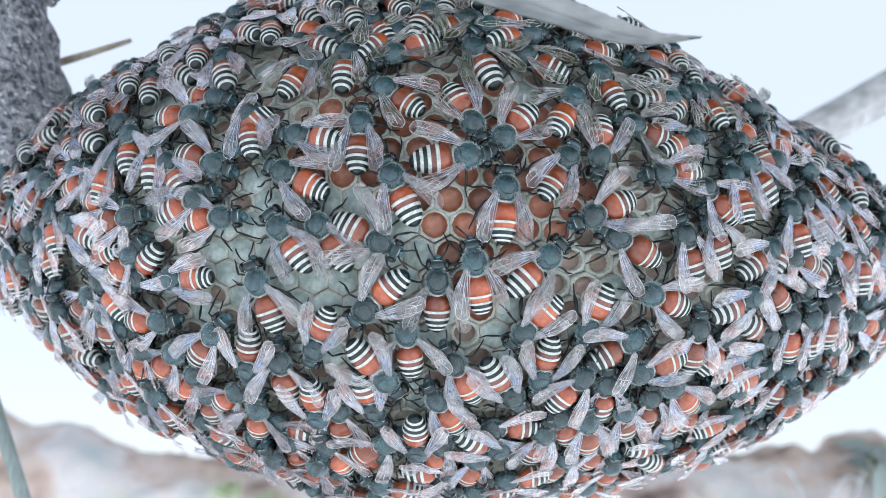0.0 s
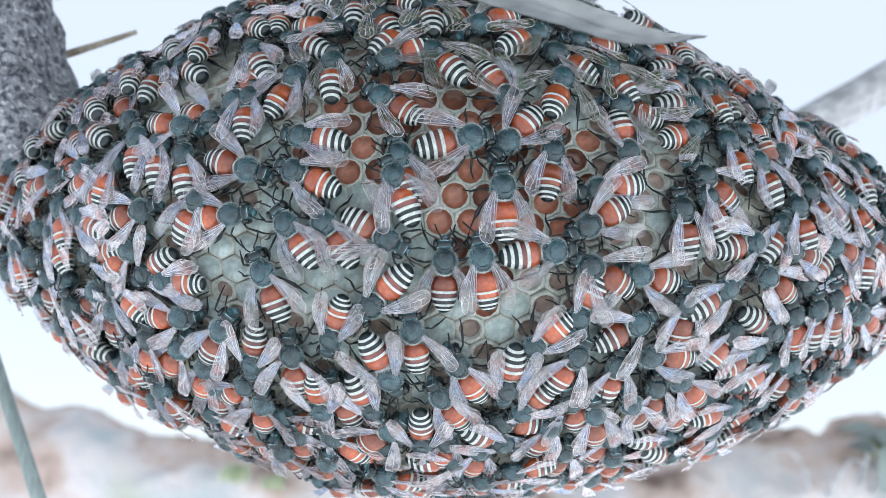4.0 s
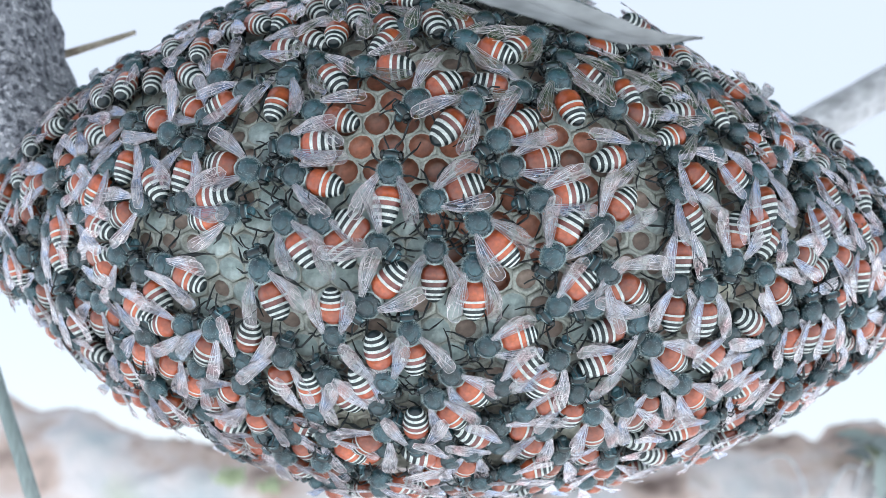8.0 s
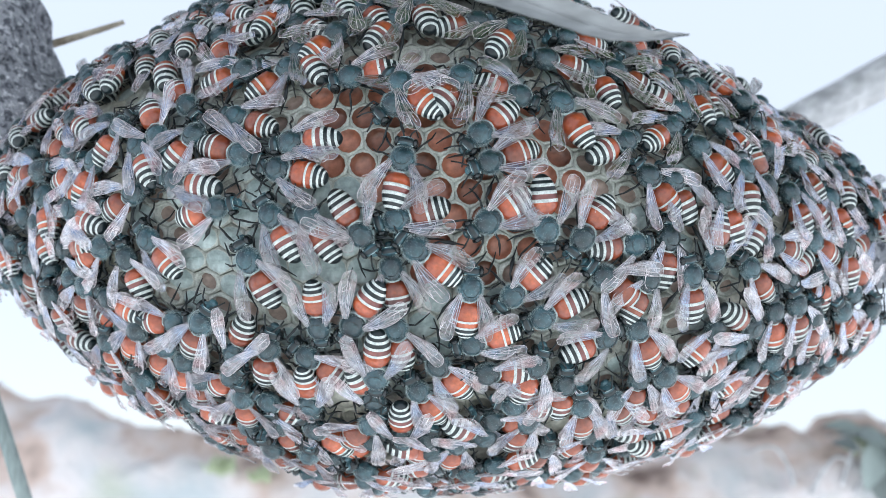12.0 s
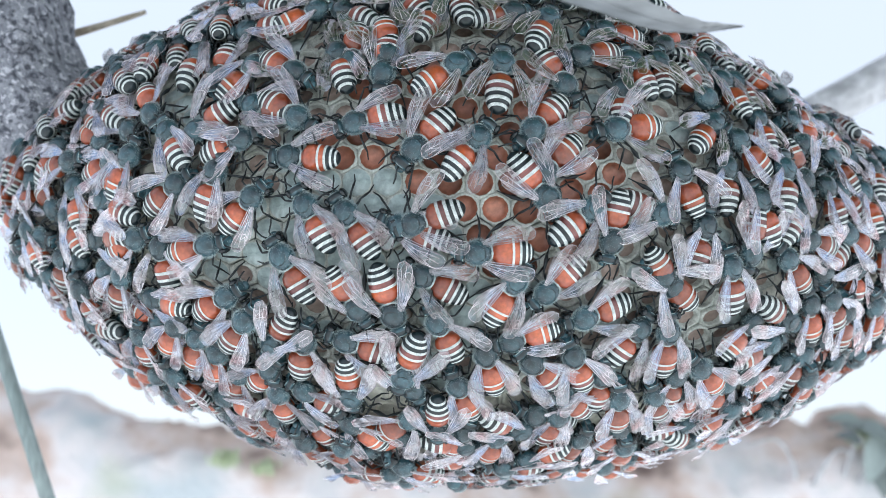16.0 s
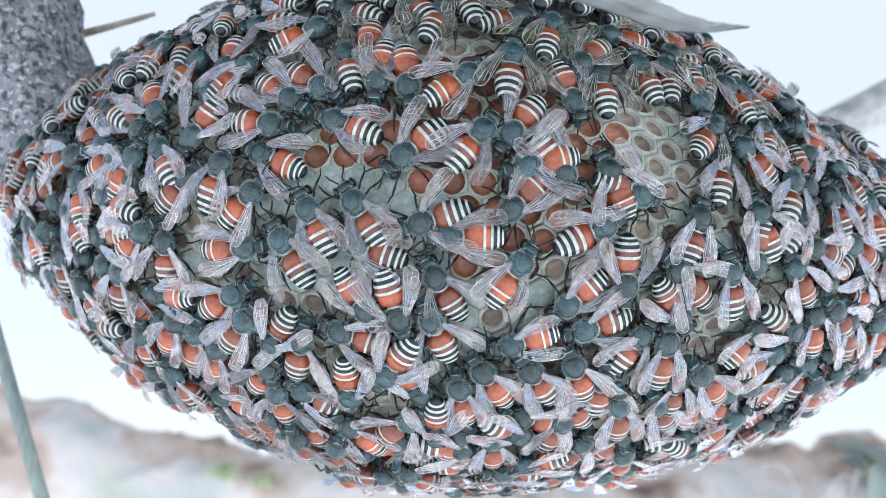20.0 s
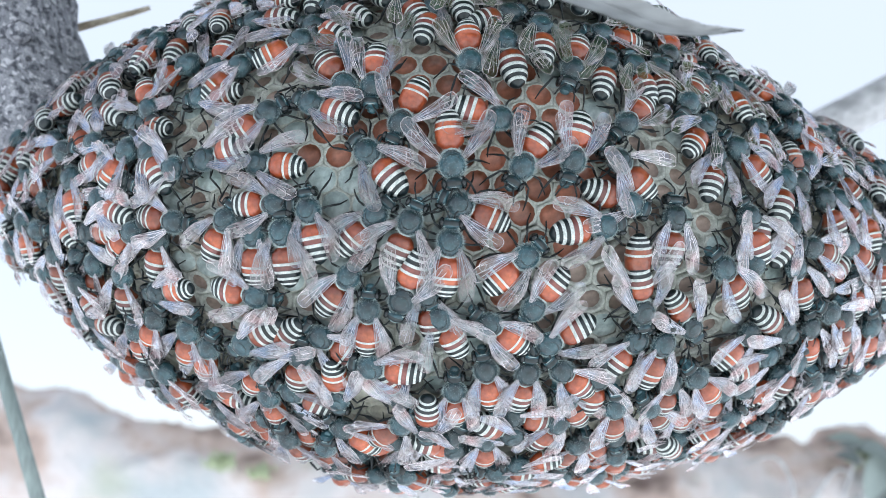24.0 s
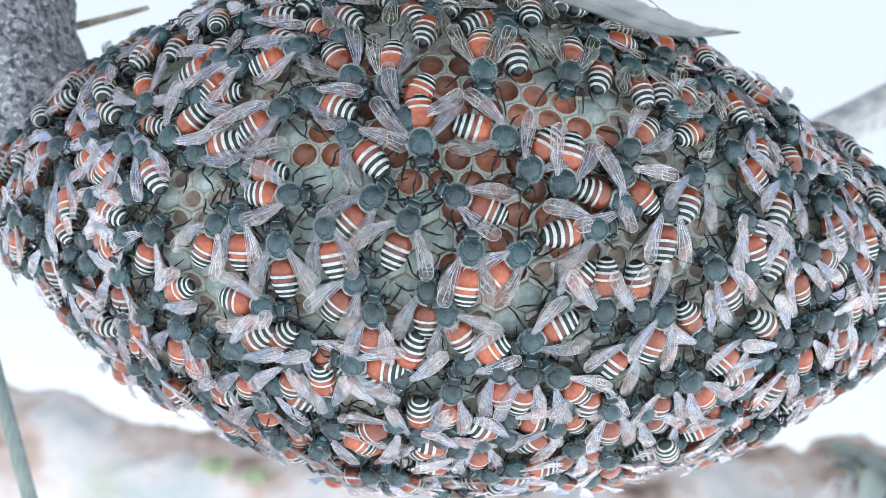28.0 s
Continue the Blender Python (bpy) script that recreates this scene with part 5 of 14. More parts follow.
    walk(bees[32], [(0, on(-15.4, -25.9, 97, 0.21)), (1, on(-15.5, -26.5, 97, 0.21)), (2, on(-15.1, -25.5, 97, 0.21)), (3, on(-14.7, -24.5, 97, 0.21)), (3.5, on(-14.7, -24.8, 97, 0.21)), (5.5, on(-15.7, -26.0, 77, 0.21)), (8, on(-15.3, -25.8, 77, 0.21)), (9, on(-15.3, -25.5, 77, 0.21)), (10, on(-15.4, -25.5, 77, 0.21)), (12, on(-15.5, -25.6, 77, 0.21)), (14, on(-15.6, -25.7, 78, 0.21)), (16, on(-15.7, -25.8, 78, 0.21)), (17, on(-15.8, -25.8, 78, 0.21)), (18, on(-15.8, -26.0, 78, 0.21)), (20, on(-15.9, -26.2, 78, 0.21)), (21.5, on(-16.0, -26.3, 78, 0.21)), (24, on(-15.3, -29.1, 81, 0.21)), (25, on(-15.1, -30.4, 82, 0.21)), (26, on(-15.2, -30.6, 82, 0.21)), (28, on(-15.3, -31.1, 82, 0.21))])
    walk(bees[33], [(0, on(-11.9, -22.1, -111, 0.4)), (2, on(-11.4, -21.4, -111, 0.4)), (3.5, on(-11.0, -20.8, -111, 0.4)), (5.5, on(-10.5, -20.1, -88, 0.4)), (6, on(-10.4, -19.7, -88, 0.4)), (8, on(-10.2, -20.0, -88, 0.4)), (9, on(-10.1, -19.7, -88, 0.4)), (10, on(-10.2, -19.9, -88, 0.4)), (11, on(-10.3, -20.2, -88, 0.4)), (11.5, on(-10.3, -19.9, -88, 0.4)), (13.5, on(-11.0, -19.9, -56, 0.4)), (14, on(-11.2, -20.0, -56, 0.4)), (14.5, on(-11.3, -19.3, -56, 0.4)), (16, on(-10.5, -17.8, -56, 0.4)), (16.5, on(-10.6, -18.6, -56, 0.4)), (17, on(-10.0, -18.4, -56, 0.4)), (18, on(-10.0, -18.4, -56, 0.4)), (20, on(-9.7, -18.3, -56, 0.4)), (21.5, on(-9.5, -18.1, -56, 0.4)), (22.5, on(-9.2, -18.0, 16, 0.4)), (23.5, on(-8.9, -18.0, 88, 0.4)), (26, on(-8.2, -18.2, 88, 0.4)), (28, on(-7.7, -18.6, 88, 0.4))])
    walk(bees[34], [(0, on(-4.5, 8.0, 116, 0.34)), (1, on(-4.0, 7.4, 116, 0.34)), (2, on(-4.1, 7.7, 116, 0.34)), (3.5, on(-4.5, 7.8, 116, 0.34)), (5.5, on(-5.3, 6.9, 84, 0.34)), (6.5, on(-5.0, 7.0, 84, 0.34)), (7.5, on(-5.4, 7.3, 84, 0.34)), (8, on(-5.0, 8.2, 84, 0.34)), (9.5, on(-5.1, 9.7, 84, 0.34)), (11.5, on(-3.2, 9.3, 84, 0.34)), (13.5, on(-1.4, 10.7, 52, 0.34)), (15.5, on(0.2, 11.9, 52, 0.34)), (17, on(0.3, 12.1, 52, 0.34)), (18, on(0.4, 12.1, 52, 0.34)), (19, on(0.5, 12.1, 52, 0.34)), (20, on(0.3, 13.2, 52, 0.34)), (21, on(0.5, 14.9, 52, 0.34)), (21.5, on(1.2, 16.5, 52, 0.34)), (23.5, on(2.3, 16.9, -12, 0.34)), (25, on(2.0, 11.9, -12, 0.34)), (25.5, on(1.7, 10.6, -12, 0.34)), (26, on(1.9, 11.8, -12, 0.34)), (28, on(3.1, 12.8, -12, 0.34))])
    walk(bees[35], [(0, on(5.5, 6.4, 90, 0.22)), (1.5, on(5.8, 6.2, 90, 0.22)), (3.5, on(5.1, 6.3, 90, 0.22)), (5.5, on(4.1, 3.1, 135, 0.22)), (8, on(3.0, -0.5, 135, 0.22)), (8.5, on(2.7, -0.6, 135, 0.22)), (9.5, on(1.3, -2.8, 135, 0.22)), (10.5, on(0.1, -3.2, 135, 0.22)), (11, on(-1.0, -4.3, 135, 0.22)), (11.5, on(-1.4, -5.1, 135, 0.22)), (13.5, on(-0.8, -7.1, 181, 0.22)), (15.5, on(-0.3, -8.6, 181, 0.22)), (16, on(0.4, -7.4, 181, 0.22)), (16.5, on(-0.4, -6.7, 181, 0.22)), (17, on(-0.4, -6.9, 181, 0.22)), (17.5, on(-1.0, -7.1, 181, 0.22)), (18, on(-2.7, -3.8, 181, 0.22)), (20, on(-2.3, -5.0, 181, 0.22)), (21.5, on(-1.9, -5.7, 181, 0.22)), (22.5, on(-1.6, -6.1, 134, 0.22)), (23.5, on(-1.4, -6.4, 87, 0.22)), (24, on(-1.6, -5.8, 87, 0.22)), (24.5, on(-1.4, -5.5, 87, 0.22)), (25, on(-1.0, -5.8, 87, 0.22)), (26.5, on(0.5, -7.1, 87, 0.22)), (28, on(0.7, -7.1, 87, 0.22))])
    walk(bees[36], [(0, on(-0.5, -9.7, 89, -0.07)), (2.5, on(-0.1, -8.4, 89, -0.07)), (4, on(-0.3, -6.9, 89, -0.07)), (6.5, on(-0.6, -4.4, 89, -0.07)), (8, on(-0.9, -5.1, 89, -0.07)), (9, on(-0.9, -5.5, 89, -0.07)), (10, on(-2.0, -6.5, 89, -0.07)), (11, on(-3.0, -7.5, 89, -0.07)), (11.5, on(-3.3, -9.0, 89, -0.07)), (13.5, on(-4.4, -9.0, 153, -0.07)), (15.5, on(-4.9, -11.9, 153, -0.07)), (16, on(-4.6, -11.7, 153, -0.07)), (17, on(-5.0, -12.5, 153, -0.07)), (18, on(-4.6, -12.7, 143, -0.07)), (18.5, on(-4.2, -11.7, 138, -0.07)), (20, on(-3.4, -12.1, 124, -0.07)), (20.5, on(-2.9, -11.6, 124, -0.07)), (21.5, on(-2.9, -12.7, 124, -0.07)), (23.5, on(-3.3, -14.7, 99, -0.07)), (24.5, on(-3.4, -15.3, 99, -0.07)), (25, on(-3.3, -15.6, 99, -0.07)), (25.5, on(-3.1, -15.7, 98, -0.07)), (28, on(-2.9, -14.1, 90, -0.07))])
    walk(bees[37], [(0, on(2.8, -6.4, 101, -0.07)), (1.5, on(3.0, -6.9, 101, -0.07)), (3.5, on(3.0, -6.2, 101, -0.07)), (6, on(2.6, -6.8, 95, -0.07)), (7.5, on(2.4, -7.3, 92, -0.07)), (8, on(2.6, -7.8, 92, -0.07)), (8.5, on(2.6, -8.6, 92, -0.07)), (9, on(2.5, -10.5, 92, -0.07)), (10, on(2.8, -11.3, 92, -0.07)), (11.5, on(3.3, -12.0, 92, -0.07)), (13.5, on(3.9, -13.0, 64, -0.07)), (14.5, on(3.7, -13.4, 64, -0.07)), (15, on(3.5, -12.6, 64, -0.07)), (16, on(3.8, -12.3, 64, -0.07)), (17, on(4.0, -12.0, 64, -0.07)), (17.5, on(3.9, -12.0, 63, -0.07)), (19.5, on(3.8, -9.3, 60, -0.07)), (20, on(4.1, -9.1, 59, -0.07)), (21.5, on(4.3, -10.1, 59, -0.07)), (24, on(5.2, -7.5, 47, -0.07)), (25, on(5.2, -7.4, 47, -0.07)), (26, on(5.1, -7.3, 47, -0.07)), (28, on(4.9, -7.1, 47, -0.07))])
    walk(bees[38], [(0, on(-6.9, -14.2, -137, 0.28)), (2, on(-6.9, -14.2, -136, 0.28)), (4, on(-6.9, -14.1, -134, 0.28)), (6, on(-6.9, -14.1, -132, 0.28)), (8, on(-6.9, -14.1, -131, 0.28)), (8.5, on(-7.0, -13.9, -131, 0.28)), (9, on(-6.9, -14.1, -131, 0.28)), (10.5, on(-7.0, -18.6, -131, 0.28)), (11.5, on(-7.2, -19.9, -131, 0.28)), (13.5, on(-6.7, -13.2, -71, 0.28)), (15, on(-7.0, -14.6, -71, 0.28)), (16.5, on(-7.2, -19.2, -71, 0.28)), (17, on(-7.2, -18.9, -71, 0.28)), (18, on(-7.2, -19.1, -71, 0.28)), (19, on(-7.1, -19.2, -71, 0.28)), (20.5, on(-6.5, -19.2, -71, 0.28)), (21.5, on(-6.2, -20.8, -71, 0.28)), (23.5, on(-5.7, -17.1, -108, 0.28)), (25, on(-5.5, -13.8, -108, 0.28)), (26, on(-5.1, -17.4, -108, 0.28)), (26.5, on(-5.3, -19.0, -108, 0.28)), (27, on(-5.4, -23.5, -108, 0.28)), (27.5, on(-5.1, -25.8, -108, 0.28)), (28, on(-5.1, -29.8, -108, 0.28))])
    walk(bees[39], [(0, on(-5.7, -3.1, -28, 0.48)), (1.5, on(-5.5, -3.4, -28, 0.48)), (2.5, on(-5.5, -2.5, -28, 0.48)), (4, on(-5.5, -3.0, -30, 0.48)), (6, on(-5.6, -3.6, -33, 0.48)), (7.5, on(-5.7, -4.1, -35, 0.48)), (8, on(-6.0, -3.9, -35, 0.48)), (9, on(-6.7, -3.2, -35, 0.48)), (10, on(-6.6, -3.3, -35, 0.48)), (11.5, on(-6.4, -3.4, -35, 0.48)), (12.5, on(-6.3, -3.3, -97, 0.48)), (13.5, on(-6.2, -3.4, -160, 0.48)), (16, on(-5.3, -2.9, -160, 0.48)), (18, on(-5.0, -2.5, -160, 0.48)), (20, on(-4.8, -3.0, -160, 0.48)), (21.5, on(-4.9, -2.6, -160, 0.48)), (22.5, on(-5.1, -2.6, -225, 0.48)), (23.5, on(-5.2, -2.7, -291, 0.48)), (26, on(-5.1, -2.9, -291, 0.48)), (28, on(-4.9, -2.7, -291, 0.48))])
    walk(bees[40], [(0, on(-7.6, 18.5, 88, -0.06)), (0.5, on(-7.6, 18.6, 88, -0.06)), (2, on(-6.4, 15.4, 88, -0.06)), (3.5, on(-5.0, 12.4, 88, -0.06)), (4.5, on(-3.8, 10.5, 145, -0.06)), (5.5, on(-3.0, 8.4, 202, -0.06)), (8, on(-1.0, 3.5, 202, -0.06)), (10, on(-2.2, 1.2, 202, -0.06)), (11.5, on(-3.0, -0.4, 202, -0.06)), (13.5, on(-4.1, -2.1, 163, -0.06)), (14, on(-4.9, -2.5, 163, -0.06)), (15, on(-5.1, -2.5, 163, -0.06)), (15.5, on(-6.5, -3.6, 163, -0.06)), (16, on(-6.7, -3.4, 163, -0.06)), (16.5, on(-8.2, -4.1, 163, -0.06)), (17, on(-8.6, -4.5, 163, -0.06)), (18, on(-10.4, -3.7, 163, -0.06)), (20, on(-10.7, -6.9, 163, -0.06)), (21.5, on(-10.8, -8.8, 163, -0.06)), (22.5, on(-10.9, -10.1, 109, -0.06)), (23.5, on(-10.7, -11.6, 55, -0.06)), (25, on(-10.5, -13.6, 55, -0.06)), (25.5, on(-9.6, -13.3, 55, -0.06)), (28, on(-9.5, -13.3, 55, -0.06))])
    walk(bees[41], [(0, on(2.0, 11.7, 7, 0.46)), (1.5, on(1.5, 10.1, 7, 0.46)), (2.5, on(1.3, 11.1, 7, 0.46)), (3.5, on(1.6, 13.3, 7, 0.46)), (5.5, on(2.4, 17.7, 51, 0.46)), (6, on(1.5, 18.3, 51, 0.46)), (8, on(2.1, 20.9, 51, 0.46)), (8.5, on(1.8, 19.8, 51, 0.46)), (10, on(2.5, 20.5, 51, 0.46)), (11, on(3.0, 21.0, 51, 0.46)), (11.5, on(2.6, 23.4, 51, 0.46)), (13.5, on(2.2, 26.7, 86, 0.46)), (14.5, on(2.2, 26.1, 86, 0.46)), (15.5, on(2.8, 27.6, 86, 0.46)), (16, on(2.4, 26.4, 86, 0.46)), (16.5, on(2.3, 26.6, 86, 0.46)), (17, on(3.3, 28.5, 86, 0.46)), (17.5, on(3.6, 28.8, 86, 0.46)), (18, on(3.1, 27.1, 86, 0.46)), (18.5, on(2.9, 27.4, 86, 0.46)), (19, on(2.4, 28.7, 86, 0.46)), (20.5, on(3.0, 28.9, 86, 0.46)), (21.5, on(2.8, 29.6, 86, 0.46)), (23.5, on(2.8, 31.8, 105, 0.46)), (25, on(2.9, 33.5, 105, 0.46)), (25.5, on(3.2, 34.9, 105, 0.46)), (28, on(3.2, 34.9, 105, 0.46))])
    walk(bees[42], [(0, on(11.3, 13.9, 65, 0.02)), (1, on(11.5, 15.8, 65, 0.02)), (2, on(10.9, 15.1, 65, 0.02)), (3.5, on(9.9, 14.2, 65, 0.02)), (4.5, on(9.2, 13.4, 132, 0.02)), (5.5, on(8.7, 12.7, 199, 0.02)), (6, on(8.4, 12.4, 199, 0.02)), (6.5, on(8.8, 13.4, 199, 0.02)), (7, on(7.4, 11.1, 199, 0.02)), (7.5, on(6.6, 11.3, 199, 0.02)), (8, on(5.9, 10.2, 199, 0.02)), (8.5, on(5.0, 9.0, 199, 0.02)), (9, on(4.7, 7.8, 199, 0.02)), (10.5, on(5.2, 8.3, 199, 0.02)), (11, on(5.5, 10.0, 199, 0.02)), (11.5, on(5.3, 10.0, 199, 0.02)), (13.5, on(5.2, 9.2, 230, 0.02)), (14, on(5.1, 8.8, 230, 0.02)), (14.5, on(6.5, 7.2, 230, 0.02)), (16, on(6.3, 6.8, 230, 0.02)), (17, on(5.6, 5.7, 230, 0.02)), (17.5, on(5.4, 5.0, 230, 0.02)), (18, on(4.7, 1.8, 230, 0.02)), (18.5, on(4.3, 0.6, 230, 0.02)), (20, on(3.1, -0.1, 230, 0.02)), (21.5, on(1.8, -0.3, 230, 0.02)), (23.5, on(0.1, 0.2, 159, 0.02)), (24.5, on(-1.4, 0.8, 159, 0.02)), (25, on(-1.5, 1.6, 159, 0.02)), (26.5, on(-2.2, 2.2, 159, 0.02)), (28, on(-0.6, 1.9, 159, 0.02))])
    walk(bees[43], [(0, on(9.3, -4.8, 49, 0.43)), (1.5, on(9.5, -5.2, 49, 0.43)), (3, on(9.1, -4.6, 49, 0.43)), (3.5, on(9.4, -4.4, 49, 0.43)), (4.17, on(9.4, -4.3, -6, 0.43)), (4.83, on(9.5, -4.4, -60, 0.43)), (5.5, on(9.5, -4.5, -115, 0.43)), (8, on(9.7, -4.9, -115, 0.43)), (10, on(9.9, -3.2, -115, 0.43)), (11.5, on(10.1, -1.7, -115, 0.43)), (12.17, on(10.3, -1.0, -62, 0.43)), (12.83, on(10.3, -0.5, -8, 0.43)), (13.5, on(10.4, 0.2, 45, 0.43)), (14.5, on(10.5, -0.1, 45, 0.43)), (16, on(10.6, 1.1, 45, 0.43)), (17, on(10.6, 1.9, 45, 0.43)), (18.5, on(10.9, 1.9, 39, 0.43)), (20, on(11.4, -1.4, 33, 0.43)), (20.5, on(11.4, -1.8, 33, 0.43)), (21.5, on(11.9, -1.4, 33, 0.43)), (23.5, on(11.9, -0.5, 17, 0.43)), (24.5, on(12.2, -1.1, 17, 0.43)), (25, on(12.2, -1.1, 17, 0.43)), (26, on(11.7, -0.7, 17, 0.43)), (28, on(11.6, -1.1, 17, 0.43))])
    walk(bees[44], [(0, on(7.4, -18.2, -132, 0.16)), (0.5, on(7.0, -18.3, -132, 0.16)), (1.5, on(7.4, -20.2, -132, 0.16)), (2, on(7.4, -20.1, -132, 0.16)), (2.5, on(6.8, -20.5, -132, 0.16)), (3, on(7.8, -22.1, -132, 0.16)), (3.5, on(8.0, -22.2, -132, 0.16)), (5.5, on(6.7, -18.9, -163, 0.16)), (6, on(5.9, -18.7, -163, 0.16)), (6.5, on(5.7, -19.9, -163, 0.16)), (7.5, on(5.0, -20.3, -163, 0.16)), (8, on(4.1, -21.4, -163, 0.16)), (8.5, on(3.7, -21.5, -163, 0.16)), (10, on(3.8, -21.8, -163, 0.16)), (12, on(3.9, -22.2, -162, 0.16)), (13.5, on(3.9, -22.3, -162, 0.16)), (15, on(4.0, -23.3, -162, 0.16)), (16, on(3.8, -23.0, -162, 0.16)), (17, on(3.6, -22.7, -162, 0.16)), (18, on(3.5, -24.7, -162, 0.16)), (19, on(4.0, -23.1, -162, 0.16)), (19.5, on(3.6, -22.5, -162, 0.16)), (20.5, on(3.9, -24.2, -162, 0.16)), (21, on(3.9, -24.1, -162, 0.16)), (21.5, on(3.2, -24.6, -162, 0.16)), (23.5, on(2.4, -20.4, -215, 0.16)), (24.5, on(2.1, -18.9, -215, 0.16)), (25, on(1.9, -20.0, -215, 0.16)), (26.5, on(2.0, -23.3, -179, 0.16)), (28, on(1.0, -26.9, -143, 0.16))])
    walk(bees[45], [(0, on(13.5, 3.4, -150, 0.53)), (1, on(13.1, 2.2, -150, 0.53)), (2, on(12.2, 2.5, -150, 0.53)), (3, on(12.2, 2.1, -150, 0.53)), (3.5, on(12.4, 1.5, -150, 0.53)), (5.5, on(13.5, -0.5, -126, 0.53)), (6.5, on(14.2, 1.3, -126, 0.53)), (7, on(14.6, 1.2, -126, 0.53)), (8, on(14.3, 1.1, -126, 0.53)), (10.5, on(14.7, 2.4, -126, 0.53)), (11.5, on(14.1, -1.2, -126, 0.53)), (13.5, on(13.2, -2.4, -95, 0.53)), (15, on(13.2, -2.0, -95, 0.53)), (16, on(12.5, -4.0, -95, 0.53)), (17, on(13.1, -7.7, -95, 0.53)), (18.5, on(12.3, -11.9, -89, 0.53)), (19, on(12.3, -12.0, -87, 0.53)), (20, on(13.9, -11.1, -83, 0.53)), (21.5, on(14.7, -11.6, -83, 0.53)), (24, on(16.5, -15.2, -73, 0.53)), (25, on(16.8, -14.8, -73, 0.53)), (25.5, on(16.8, -14.9, -73, 0.53)), (28, on(16.7, -14.4, -73, 0.53))])
    walk(bees[46], [(0, on(16.1, 0.1, 159, 0.23)), (1.5, on(15.1, -0.5, 158, 0.23)), (2.5, on(13.7, -2.6, 157, 0.23)), (3, on(12.8, -4.7, 157, 0.23)), (3.5, on(12.9, -6.2, 156, 0.23)), (6, on(14.1, -6.8, 154, 0.23)), (8, on(15.0, -7.2, 153, 0.23)), (10, on(15.5, -8.2, 151, 0.23)), (12, on(16.1, -8.7, 150, 0.23)), (14, on(16.9, -9.8, 148, 0.23)), (16, on(18.0, -9.8, 147, 0.23)), (18, on(18.9, -8.5, 145, 0.23)), (20, on(19.3, -7.5, 144, 0.23)), (21.5, on(18.1, -8.5, 144, 0.23)), (22.5, on(17.2, -9.4, 212, 0.23)), (23.5, on(16.3, -10.3, 279, 0.23)), (26, on(14.4, -12.9, 279, 0.23)), (28, on(13.3, -15.0, 279, 0.23))])
    walk(bees[47], [(0, on(13.5, -17.5, -109, 0.1)), (2, on(12.8, -16.7, -109, 0.1)), (3.5, on(12.4, -16.2, -109, 0.1)), (5.5, on(11.5, -15.4, -133, 0.1)), (8, on(10.5, -13.6, -133, 0.1)), (9.5, on(8.3, -13.9, -133, 0.1)), (10, on(8.8, -13.6, -133, 0.1)), (10.5, on(8.6, -13.2, -133, 0.1)), (11, on(7.6, -13.1, -133, 0.1)), (12, on(7.5, -13.1, -133, 0.1)), (13.5, on(7.4, -13.2, -134, 0.1)), (14.5, on(6.8, -14.1, -134, 0.1)), (15, on(6.2, -13.8, -134, 0.1)), (16, on(6.8, -13.9, -134, 0.1)), (16.5, on(7.5, -12.3, -134, 0.1)), (17, on(7.1, -13.6, -134, 0.1)), (17.5, on(6.4, -14.0, -134, 0.1)), (18, on(6.7, -13.0, -134, 0.1)), (19, on(8.2, -13.8, -134, 0.1)), (20, on(8.7, -15.7, -134, 0.1)), (20.5, on(8.1, -17.0, -134, 0.1)), (21, on(6.8, -17.1, -134, 0.1)), (21.5, on(6.3, -18.2, -134, 0.1)), (23.5, on(7.0, -16.7, -125, 0.1)), (24, on(6.2, -16.2, -125, 0.1)), (24.5, on(6.4, -15.9, -125, 0.1)), (25, on(5.8, -15.6, -125, 0.1)), (25.5, on(6.5, -16.4, -125, 0.1)), (26.5, on(5.8, -15.8, -125, 0.1)), (27, on(6.2, -15.6, -125, 0.1)), (28, on(9.1, -14.3, -125, 0.1))])
    walk(bees[48], [(0, on(19.7, -10.1, 164, 0.11)), (2, on(18.7, -6.4, 164, 0.11)), (3.5, on(18.2, -7.0, 164, 0.11)), (5.5, on(16.2, -7.8, 212, 0.11)), (6, on(15.4, -8.2, 212, 0.11)), (7, on(15.5, -9.7, 212, 0.11)), (7.5, on(15.1, -10.5, 212, 0.11)), (8, on(13.9, -13.2, 212, 0.11)), (9, on(12.4, -16.0, 212, 0.11)), (9.5, on(11.6, -19.0, 212, 0.11)), (10.5, on(11.0, -18.2, 212, 0.11)), (11, on(10.3, -16.7, 212, 0.11)), (12, on(10.4, -16.9, 208, 0.11)), (13.5, on(10.6, -17.2, 202, 0.11)), (14, on(10.6, -18.8, 202, 0.11)), (14.5, on(11.0, -19.1, 202, 0.11)), (15.5, on(10.8, -17.9, 202, 0.11)), (17, on(10.4, -19.7, 202, 0.11)), (18, on(10.7, -19.4, 202, 0.11)), (19, on(10.9, -19.1, 202, 0.11)), (20.5, on(10.2, -20.4, 202, 0.11)), (21.5, on(9.3, -19.7, 202, 0.11)), (24.5, on(7.9, -22.9, 213, 0.11)), (25, on(7.8, -22.9, 213, 0.11)), (25.5, on(7.4, -22.9, 213, 0.11)), (27.5, on(8.0, -23.3, 213, 0.11)), (28, on(6.8, -21.7, 213, 0.11))])
